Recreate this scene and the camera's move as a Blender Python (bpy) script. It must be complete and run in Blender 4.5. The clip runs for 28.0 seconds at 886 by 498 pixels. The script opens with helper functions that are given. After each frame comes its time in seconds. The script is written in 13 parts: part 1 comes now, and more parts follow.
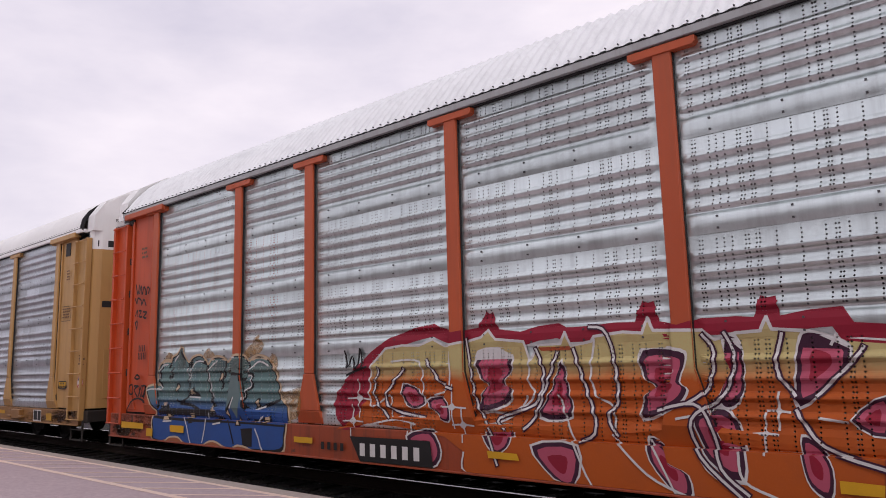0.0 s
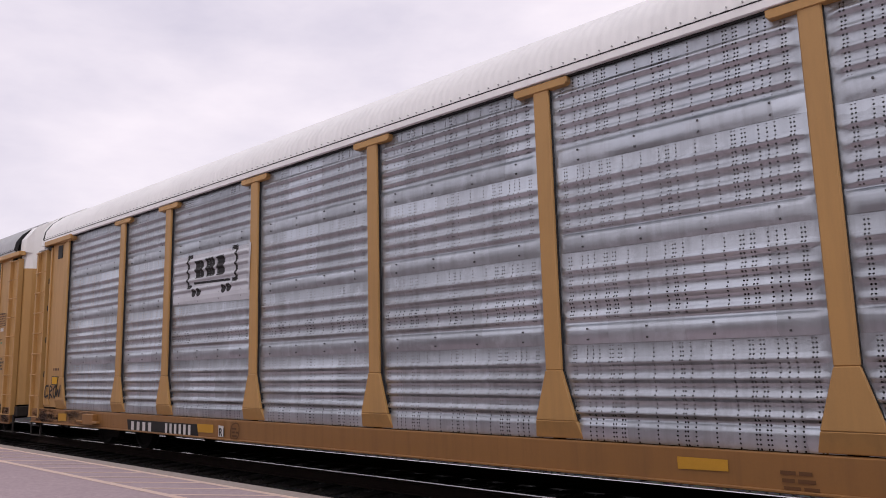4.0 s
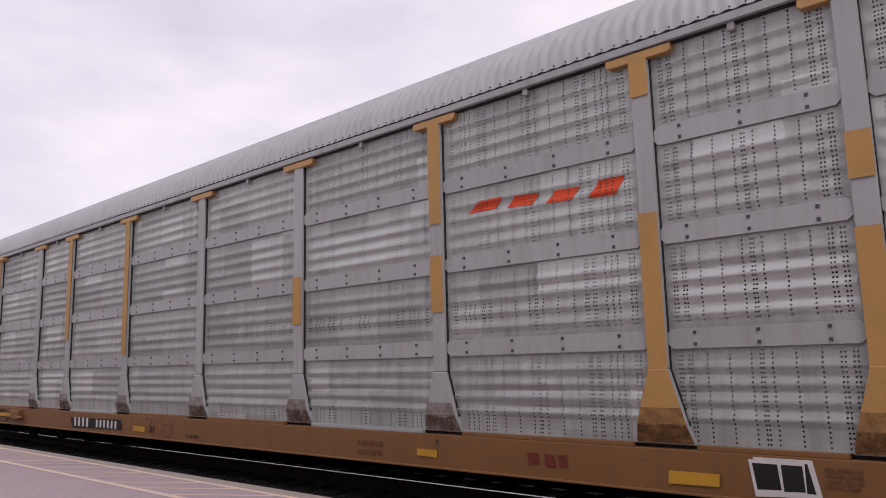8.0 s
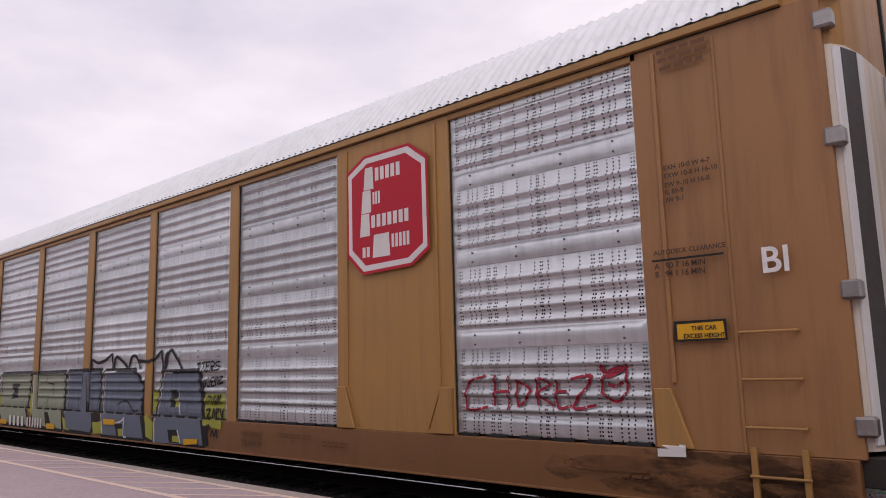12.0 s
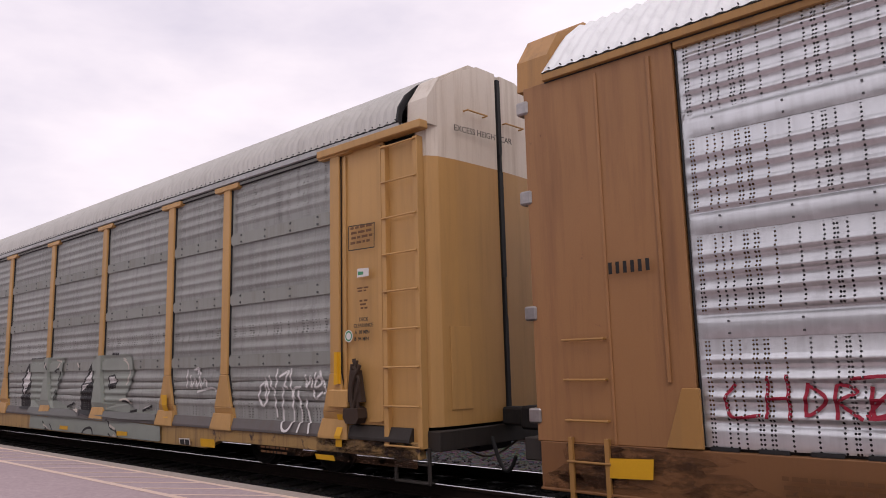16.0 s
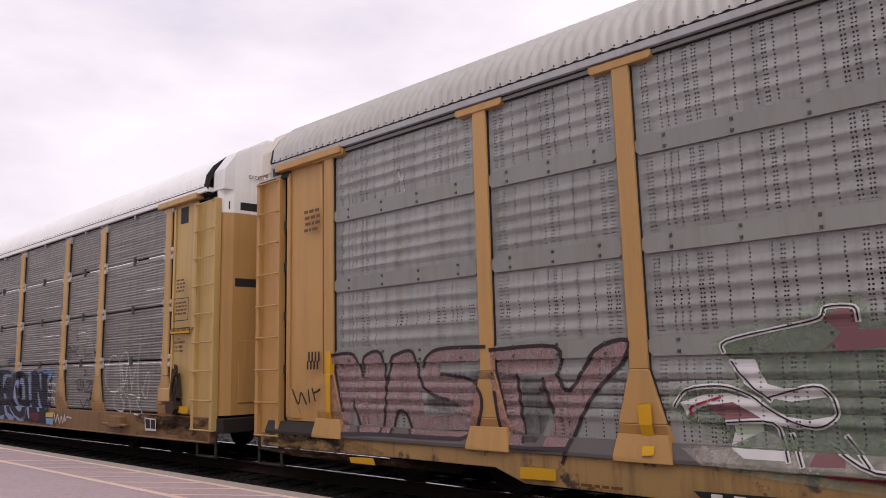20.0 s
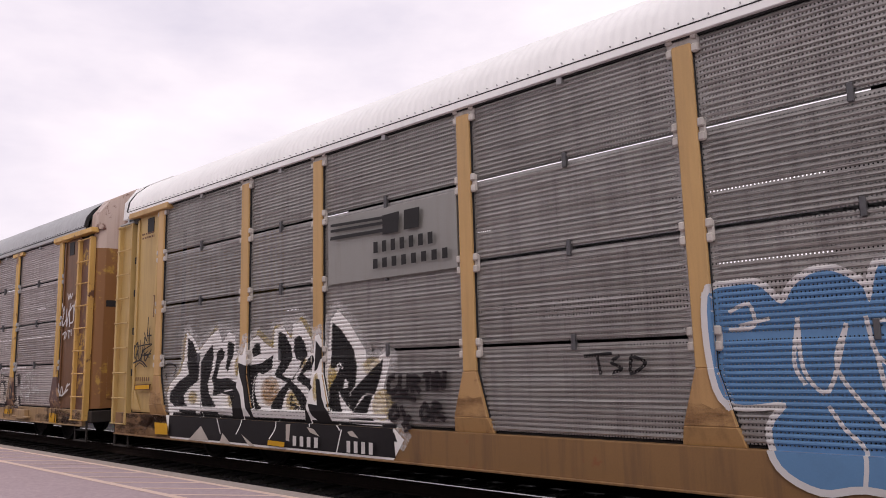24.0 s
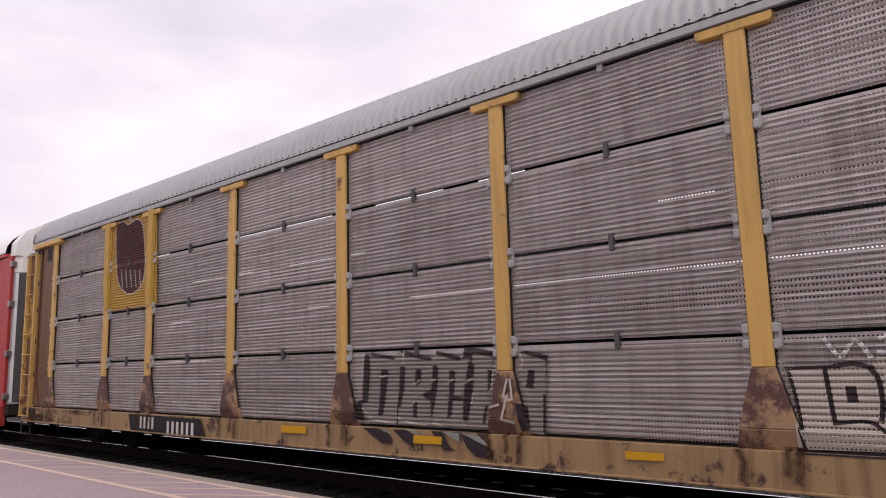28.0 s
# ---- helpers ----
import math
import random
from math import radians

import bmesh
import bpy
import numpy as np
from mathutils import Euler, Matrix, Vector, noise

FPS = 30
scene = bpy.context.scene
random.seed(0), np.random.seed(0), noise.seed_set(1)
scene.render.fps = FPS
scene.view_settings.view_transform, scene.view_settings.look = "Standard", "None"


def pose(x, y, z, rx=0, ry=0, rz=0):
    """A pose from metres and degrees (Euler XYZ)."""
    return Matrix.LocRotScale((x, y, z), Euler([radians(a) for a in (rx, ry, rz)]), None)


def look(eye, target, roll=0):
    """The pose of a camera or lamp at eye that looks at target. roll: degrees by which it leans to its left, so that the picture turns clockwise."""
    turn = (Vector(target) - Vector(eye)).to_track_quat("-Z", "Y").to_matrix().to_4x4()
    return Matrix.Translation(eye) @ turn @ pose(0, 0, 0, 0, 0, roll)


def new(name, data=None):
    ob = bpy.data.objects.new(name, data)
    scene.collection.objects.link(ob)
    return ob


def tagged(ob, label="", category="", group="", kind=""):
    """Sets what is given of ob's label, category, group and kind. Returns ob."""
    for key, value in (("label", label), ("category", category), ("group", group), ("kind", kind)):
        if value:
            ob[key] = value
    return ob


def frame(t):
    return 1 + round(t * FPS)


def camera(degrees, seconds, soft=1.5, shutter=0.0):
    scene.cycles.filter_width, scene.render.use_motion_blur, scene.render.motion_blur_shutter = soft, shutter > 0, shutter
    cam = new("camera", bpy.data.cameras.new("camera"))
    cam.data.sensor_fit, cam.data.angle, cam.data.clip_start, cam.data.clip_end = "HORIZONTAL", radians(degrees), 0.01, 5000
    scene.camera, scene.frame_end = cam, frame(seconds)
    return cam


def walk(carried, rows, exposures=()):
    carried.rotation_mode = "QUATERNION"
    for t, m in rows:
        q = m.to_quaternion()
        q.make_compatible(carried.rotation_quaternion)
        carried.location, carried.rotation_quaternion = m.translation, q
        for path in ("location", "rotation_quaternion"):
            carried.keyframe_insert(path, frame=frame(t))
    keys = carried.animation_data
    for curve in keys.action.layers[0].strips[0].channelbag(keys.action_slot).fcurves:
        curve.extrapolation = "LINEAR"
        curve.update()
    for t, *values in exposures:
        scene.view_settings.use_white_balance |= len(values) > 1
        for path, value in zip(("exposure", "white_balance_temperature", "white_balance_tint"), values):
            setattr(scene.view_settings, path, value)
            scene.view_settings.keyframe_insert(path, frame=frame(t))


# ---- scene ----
cam = camera(62.0, 28.0, soft=0.95)
eye = pose(0.0, -8.16, 1.6, 98.70, 1.46, 42.29)
walk(cam, [(0.0, eye), (28.0, eye)], [(0.0, -0.10, 6650, 16), (13.5, -0.10, 6750, 17), (16.5, 0.04, 6850, 17), (28.0, 0.06, 6850, 16)])


# ---- light ----
def make_world():
    """Bright overcast: a thin veil of cloud over a pale sky."""
    w = bpy.data.worlds.new("overcast")
    w.use_nodes = True
    nt = w.node_tree
    nt.nodes.clear()
    n = nt.nodes.new
    out, bg = n("ShaderNodeOutputWorld"), n("ShaderNodeBackground")
    sky, co, mp = n("ShaderNodeTexSky"), n("ShaderNodeTexCoord"), n("ShaderNodeMapping")
    sky.sky_type, sky.sun_disc = "NISHITA", False
    sky.sun_elevation, sky.sun_rotation, sky.air_density = radians(52), radians(130), 1.5
    noi, ramp, mix, dim = n("ShaderNodeTexNoise"), n("ShaderNodeValToRGB"), n("ShaderNodeMixRGB"), n("ShaderNodeMixRGB")
    mp.inputs["Scale"].default_value = (1.0, 1.0, 2.6)
    noi.inputs["Scale"].default_value, noi.inputs["Detail"].default_value = 1.7, 6.0
    noi.inputs["Roughness"].default_value = 0.55
    ramp.color_ramp.elements[0].position, ramp.color_ramp.elements[1].position = 0.34, 0.62
    ramp.color_ramp.elements[0].color = (0.66, 0.65, 0.77, 1)
    ramp.color_ramp.elements[1].color = (0.97, 0.93, 1.0, 1)
    dim.blend_type, dim.inputs[0].default_value, dim.inputs[2].default_value = "MULTIPLY", 1.0, (0.1, 0.1, 0.1, 1)
    mix.inputs[0].default_value = 0.93
    for a, b in ((co.outputs["Generated"], mp.inputs["Vector"]), (mp.outputs[0], noi.inputs["Vector"]), (noi.outputs["Fac"], ramp.inputs[0]),
                 (sky.outputs[0], dim.inputs[1]), (dim.outputs[0], mix.inputs[1]), (ramp.outputs[0], mix.inputs[2]),
                 (mix.outputs[0], bg.inputs["Color"]), (bg.outputs[0], out.inputs[0])):
        nt.links.new(a, b)
    bg.inputs["Strength"].default_value = 1.10
    scene.world = w


make_world()
sun = new("sun", bpy.data.lights.new("sun", "SUN"))
sun.data.energy, sun.data.angle, sun.data.color = 0.8, radians(20), (1.0, 0.96, 0.92)
sun.matrix_world = look((24, -20, 40), (0, 0, 0))


# ---- materials ----
def nodes_of(name):
    m = bpy.data.materials.new(name)
    m.use_nodes = True
    nt = m.node_tree
    bsdf = nt.nodes["Principled BSDF"]
    return m, nt, bsdf


def math_node(nt, op, a, b=None, c=None):
    q = nt.nodes.new("ShaderNodeMath")
    q.operation = op
    for i, v in enumerate((a, b, c)):
        if v is None:
            continue
        if isinstance(v, (int, float)):
            q.inputs[i].default_value = v
        else:
            nt.links.new(v, q.inputs[i])
    return q.outputs[0]


def mix_node(nt, fac, a, b, mode="MIX"):
    q = nt.nodes.new("ShaderNodeMixRGB")
    q.blend_type = mode
    for i, v in enumerate((fac, a, b)):
        if isinstance(v, (int, float)):
            q.inputs[i].default_value = v
        elif isinstance(v, tuple):
            q.inputs[i].default_value = (*v, 1)
        else:
            nt.links.new(v, q.inputs[i])
    return q.outputs[0]


def noise_node(nt, vec, scale, detail=5.0, rough=0.6, stretch=None):
    if stretch:
        mp = nt.nodes.new("ShaderNodeMapping")
        mp.inputs["Scale"].default_value = stretch
        nt.links.new(vec, mp.inputs["Vector"])
        vec = mp.outputs[0]
    q = nt.nodes.new("ShaderNodeTexNoise")
    q.inputs["Scale"].default_value, q.inputs["Detail"].default_value, q.inputs["Roughness"].default_value = scale, detail, rough
    nt.links.new(vec, q.inputs["Vector"])
    return q.outputs["Fac"]


def step_node(nt, fac, lo, hi):
    q = nt.nodes.new("ShaderNodeMapRange")
    q.inputs["From Min"].default_value, q.inputs["From Max"].default_value = lo, hi
    nt.links.new(fac, q.inputs["Value"])
    return q.outputs[0]


def coords(nt, shift=True):
    """Object coordinates, shifted by each object's own random number."""
    co = nt.nodes.new("ShaderNodeTexCoord")
    if not shift:
        return co.outputs["Object"], None
    info, add = nt.nodes.new("ShaderNodeObjectInfo"), nt.nodes.new("ShaderNodeVectorMath")
    sc = math_node(nt, "MULTIPLY", info.outputs["Random"], 37.0)
    nt.links.new(co.outputs["Object"], add.inputs[0])
    nt.links.new(sc, add.inputs[1])
    return add.outputs[0], info.outputs["Random"]


def bump(nt, bsdf, fac, strength, dist=0.01):
    q = nt.nodes.new("ShaderNodeBump")
    q.inputs["Strength"].default_value, q.inputs["Distance"].default_value = strength, dist
    nt.links.new(fac, q.inputs["Height"])
    nt.links.new(q.outputs[0], bsdf.inputs["Normal"])


def paint(name, base, dirt=(0.12, 0.08, 0.05), amount=0.5, rough=0.5, metal=0.0, vary=0.12, rust=0.0, grain=60.0, rustcol=(0.16, 0.065, 0.03)):
    """Weathered paint: patchy tint, vertical streaks of dirt, rust spots."""
    m, nt, b = nodes_of(name)
    vec, rnd = coords(nt)
    big = noise_node(nt, vec, 0.9)
    fine = noise_node(nt, vec, grain, 3.0)
    streak = noise_node(nt, vec, 3.0, 5.0, 0.65, (2.2, 2.2, 0.16))
    tint = math_node(nt, "ADD", math_node(nt, "MULTIPLY", big, 2 * vary), math_node(nt, "MULTIPLY", rnd, vary))
    val = math_node(nt, "ADD", tint, 1.0 - 1.5 * vary)
    hsv = nt.nodes.new("ShaderNodeHueSaturation")
    hsv.inputs["Color"].default_value = (*base, 1)
    nt.links.new(val, hsv.inputs["Value"])
    col = mix_node(nt, math_node(nt, "MULTIPLY", step_node(nt, streak, 0.48, 0.78), amount), hsv.outputs[0], dirt)
    col = mix_node(nt, math_node(nt, "MULTIPLY", step_node(nt, fine, 0.45, 0.8), 0.25 * amount), col, dirt)
    if rust:
        spots = noise_node(nt, vec, 2.3, 8.0, 0.7)
        col = mix_node(nt, step_node(nt, spots, 0.70 - 0.25 * rust, 0.74 - 0.22 * rust), col, rustcol)
    nt.links.new(col, b.inputs["Base Color"])
    nt.links.new(math_node(nt, "ADD", math_node(nt, "MULTIPLY", streak, 0.25), rough - 0.1), b.inputs["Roughness"])
    b.inputs["Metallic"].default_value = metal
    bump(nt, b, fine, 0.12, 0.004)
    return m


def column_gap(nt, x, period, columns):
    """Distance from x to the nearest of the columns, which repeat."""
    best = None
    for c in columns:
        d = math_node(nt, "ABSOLUTE", math_node(nt, "WRAP", math_node(nt, "SUBTRACT", x, c), period / 2, -period / 2))
        best = d if best is None else math_node(nt, "MINIMUM", best, d)
    return best


# sheets of each kind of car: heights of their seams, and where their panels are centred along the car
SEAMS = {"bold": (1.745, 2.72, 3.67), "belted": (1.66, 2.67, 3.66), "dull": (1.60, 2.60, 3.605), "sign": (1.745, 2.72, 3.67)}
CENTRES = {"sign": (10.465, 5.74, 2.905, 0.085, -2.80, -5.75, -10.405)}
COLUMNS = (0.013, 0.09, 0.285, 0.49, 0.635, 0.665, 0.73, 0.76, 0.88, 0.955, 1.025, 1.16, 1.19)


def punch(nt, b, vec, kind):
    """Real holes, punched in columns through sheet or paint; every sheet has the same columns on either side of its middle."""
    sep = nt.nodes.new("ShaderNodeSeparateXYZ")
    nt.links.new(vec, sep.inputs[0])
    if kind == "fine":
        pitch, radius = 0.0529, 0.0078
        dx = column_gap(nt, sep.outputs["X"], 0.034, (0.0,))
    else:
        pitch, radius = 0.041, 0.0105 if kind == "sign" else 0.0090
        x = sep.outputs["X"] if kind == "sign" else math_node(nt, "ABSOLUTE", sep.outputs["X"])
        u = None
        for c in CENTRES.get(kind, (0.0, 2.825, 5.66, 8.03, 10.405)):
            d = math_node(nt, "ABSOLUTE", math_node(nt, "SUBTRACT", x, c))
            u = d if u is None else math_node(nt, "MINIMUM", u, d)
        dx = None
        for c in COLUMNS:
            d = math_node(nt, "ABSOLUTE", math_node(nt, "SUBTRACT", u, c))
            dx = d if dx is None else math_node(nt, "MINIMUM", dx, d)
    z = sep.outputs["Z"]
    if kind == "fine":
        # each row of sheets begins its holes anew, in the grooves between the ribs
        z = math_node(nt, "SUBTRACT", z, 0.823)
        for seam, step in ((1.755, 0.975), (2.755, 1.0), (3.73, 0.975)):
            z = math_node(nt, "SUBTRACT", z, math_node(nt, "MULTIPLY", math_node(nt, "GREATER_THAN", sep.outputs["Z"], seam), step))
    dz = math_node(nt, "ABSOLUTE", math_node(nt, "WRAP", z, pitch / 2, -pitch / 2))
    d = math_node(nt, "SQRT", math_node(nt, "ADD", math_node(nt, "MULTIPLY", dx, dx), math_node(nt, "MULTIPLY", dz, dz)))
    hole = math_node(nt, "LESS_THAN", d, radius)
    for z in SEAMS.get(kind, ()):
        far = math_node(nt, "ABSOLUTE", math_node(nt, "SUBTRACT", sep.outputs["Z"], z + 0.105))
        hole = math_node(nt, "MULTIPLY", hole, math_node(nt, "GREATER_THAN", far, 0.125))
    gap, mx = nt.nodes.new("ShaderNodeBsdfTransparent"), nt.nodes.new("ShaderNodeMixShader")
    nt.links.new(hole, mx.inputs[0])
    nt.links.new(b.outputs[0], mx.inputs[1])
    nt.links.new(gap.outputs[0], mx.inputs[2])
    nt.links.new(mx.outputs[0], nt.nodes["Material Output"].inputs["Surface"])


def sheet_metal(name, base, kind="bold", metal=0.35, rough=0.42, dirt=(0.10, 0.09, 0.09), amount=0.45, vary=0.14, blotch=0.3, patch=0.0):
    """Weathered galvanised sheet with punched holes."""
    m, nt, b = nodes_of(name)
    vec, rnd = coords(nt)
    raw, _ = coords(nt, False)
    big, mid = noise_node(nt, vec, 0.8, 6.0, 0.6), noise_node(nt, vec, 5.0, 6.0, 0.65)
    streak = noise_node(nt, vec, 3.0, 5.0, 0.6, (3.0, 3.0, 0.25))
    val = math_node(nt, "ADD", math_node(nt, "MULTIPLY", big, 2 * vary), math_node(nt, "MULTIPLY", rnd, 1.6 * vary))
    val = math_node(nt, "ADD", val, 1.0 - 1.8 * vary)
    hsv = nt.nodes.new("ShaderNodeHueSaturation")
    hsv.inputs["Color"].default_value = (*base, 1)
    nt.links.new(val, hsv.inputs["Value"])
    col = mix_node(nt, math_node(nt, "MULTIPLY", step_node(nt, streak, 0.45, 0.8), amount), hsv.outputs[0], dirt)
    pale = tuple(min(1.0, 1.35 * q) for q in base)
    col = mix_node(nt, math_node(nt, "MULTIPLY", step_node(nt, mid, 0.52, 0.66), blotch), col, pale)
    rgh = math_node(nt, "ADD", math_node(nt, "MULTIPLY", mid, 0.3), rough - 0.15)
    if patch:
        # squarish fields where the old coating was painted over or has come off
        wob, snap, white = nt.nodes.new("ShaderNodeVectorMath"), nt.nodes.new("ShaderNodeVectorMath"), nt.nodes.new("ShaderNodeTexWhiteNoise")
        wob.operation, snap.operation = "MULTIPLY_ADD", "SNAP"
        comb, cell = nt.nodes.new("ShaderNodeCombineXYZ"), nt.nodes.new("ShaderNodeSeparateColor")
        edge = math_node(nt, "MULTIPLY", noise_node(nt, vec, 7.0, 4.0), 0.09)
        for k in range(3):
            nt.links.new(edge, comb.inputs[k])
        nt.links.new(vec, wob.inputs[0])
        wob.inputs[1].default_value = (1.0, 0.0, 1.0)
        nt.links.new(comb.outputs[0], wob.inputs[2])
        nt.links.new(wob.outputs[0], snap.inputs[0])
        snap.inputs[1].default_value = (0.83, 1.0, 0.47)
        nt.links.new(snap.outputs[0], white.inputs["Vector"])
        nt.links.new(white.outputs["Color"], cell.inputs[0])
        lit = math_node(nt, "MULTIPLY", math_node(nt, "MULTIPLY", math_node(nt, "GREATER_THAN", cell.outputs[0], 0.80), patch), math_node(nt, "ADD", big, 0.2))
        dull = math_node(nt, "MULTIPLY", math_node(nt, "GREATER_THAN", cell.outputs[1], 0.78), 0.5 * patch)
        col = mix_node(nt, lit, col, tuple(min(1.0, 1.45 * q) for q in base))
        col = mix_node(nt, dull, col, tuple(0.6 * q for q in base))
        rgh = math_node(nt, "SUBTRACT", rgh, math_node(nt, "MULTIPLY", lit, 0.12))
    nt.links.new(col, b.inputs["Base Color"])
    b.inputs["Metallic"].default_value = metal
    if patch:
        nt.links.new(math_node(nt, "ADD", math_node(nt, "MULTIPLY", lit, 0.6), metal), b.inputs["Metallic"])
    nt.links.new(rgh, b.inputs["Roughness"])
    bump(nt, b, mid, 0.12, 0.02)
    punch(nt, b, raw, kind)
    return m


def plain(name, base, rough=0.6, metal=0.0, vary=0.1, scale=12.0, spec=0.5):
    m, nt, b = nodes_of(name)
    vec, rnd = coords(nt)
    f = noise_node(nt, vec, scale, 5.0)
    dark = tuple(q * (1 - 2.2 * vary) for q in base)
    nt.links.new(mix_node(nt, step_node(nt, f, 0.3, 0.7), dark, base), b.inputs["Base Color"])
    b.inputs["Roughness"].default_value, b.inputs["Metallic"].default_value = rough, metal
    b.inputs["Specular IOR Level"].default_value = spec
    bump(nt, b, f, 0.1, 0.01)
    return m


SHEET = {
    "bright": sheet_metal("galvanised_bright", (0.62, 0.69, 0.68), metal=0.9, rough=0.34, amount=0.3),
    "grey": sheet_metal("galvanised_grey", (0.445, 0.48, 0.51), metal=0.8, rough=0.38, amount=0.35, blotch=0.5, patch=0.5),
    "patchy": sheet_metal("galvanised_patchy", (0.385, 0.40, 0.382), "belted", metal=0.2, rough=0.52, amount=0.4, vary=0.16, patch=0.85),
    "clean": sheet_metal("galvanised_clean", (0.58, 0.60, 0.61), "sign", metal=0.8, amount=0.25, rough=0.39),
    "dark": sheet_metal("galvanised_dull", (0.285, 0.293, 0.278), "dull", metal=0.08, rough=0.6, amount=0.5, vary=0.1, blotch=0.15, patch=0.15),
    "fine": sheet_metal("galvanised_fine", (0.33, 0.317, 0.3), "fine", metal=0.5, rough=0.42, amount=0.5, vary=0.1, blotch=0.2),
    "brown": sheet_metal("galvanised_browned", (0.45, 0.407, 0.392), "fine", metal=0.5, rough=0.42, dirt=(0.16, 0.105, 0.09), amount=0.5, vary=0.14, blotch=0.25),
}
YELLOW = paint("yellow_ochre_paint", (0.45, 0.255, 0.085), amount=0.25)
YELLOW_OLD = paint("faded_ochre_paint", (0.38, 0.195, 0.06), amount=0.5, rust=0.15)
YELLOW_RUST = paint("rusted_yellow_paint", (0.60, 0.365, 0.10), amount=0.5, rust=0.42, rustcol=(0.12, 0.055, 0.035))
OCHRE_DIRTY = paint("dirty_ochre_paint", (0.39, 0.24, 0.085), amount=0.85, rust=0.55, dirt=(0.09, 0.05, 0.035), rustcol=(0.06, 0.035, 0.028))
BROWN = paint("brown_ochre_paint", (0.33, 0.172, 0.048), amount=0.4)
ORANGE = paint("orange_paint", (0.44, 0.075, 0.018), amount=0.25)
ORANGE_DARK = paint("dark_orange_paint", (0.50, 0.062, 0.010), amount=0.35)
RED = paint("red_paint", (0.42, 0.03, 0.03), amount=0.3)
RUST = paint("rust_brown_paint", (0.15, 0.067, 0.025), amount=0.7, rust=0.35, dirt=(0.06, 0.03, 0.018))
GREY_PAINT = paint("grey_paint", (0.365, 0.375, 0.375), amount=0.3)
GREY_DULL = paint("dull_grey_paint", (0.14, 0.14, 0.14), amount=0.4, rough=0.6)
CREAM_RUST = paint("rusted_cream_paint", (0.55, 0.44, 0.38), amount=0.5, rust=0.6, dirt=(0.25, 0.14, 0.10), rustcol=(0.13, 0.05, 0.035))
RUST_FOOT = paint("rust_over_ochre", (0.36, 0.22, 0.12), amount=0.6, rust=1.0, rustcol=(0.10, 0.05, 0.04))
CREAM = paint("cream_paint", (0.62, 0.56, 0.48), amount=0.5, dirt=(0.25, 0.17, 0.10))
PALE = paint("pale_weathered_paint", (0.50, 0.42, 0.33), amount=0.6, dirt=(0.27, 0.17, 0.09))
ROOF = {
    "white": paint("white_roof", (0.80, 0.80, 0.78), amount=0.12, rough=0.45, dirt=(0.3, 0.3, 0.3)),
    "zinc": paint("zinc_roof", (0.76, 0.78, 0.78), amount=0.25, rough=0.42, metal=0.2, dirt=(0.25, 0.25, 0.26)),
    "tan": paint("tan_grey_roof", (0.43, 0.42, 0.395), amount=0.3, rough=0.5, metal=0.2, dirt=(0.2, 0.18, 0.16)),
    "grey": paint("grey_roof", (0.43, 0.44, 0.445), amount=0.35, rough=0.5, metal=0.2, dirt=(0.22, 0.21, 0.22)),
}
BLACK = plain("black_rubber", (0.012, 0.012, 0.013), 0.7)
# near black: the shade beneath the cars is put into this colour
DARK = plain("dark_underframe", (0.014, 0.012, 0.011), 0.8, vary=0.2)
STEEL = plain("worn_steel", (0.35, 0.33, 0.32), 0.4, 0.8)
WHITE_INK = plain("white_lettering", (0.75, 0.73, 0.72), 0.6)
BLACK_INK = plain("black_lettering", (0.015, 0.014, 0.014), 0.5)
BROWN_INK = plain("brown_lettering", (0.045, 0.02, 0.01), 0.6)
YELLOW_SIGN = plain("yellow_label", (0.75, 0.42, 0.02), 0.45)


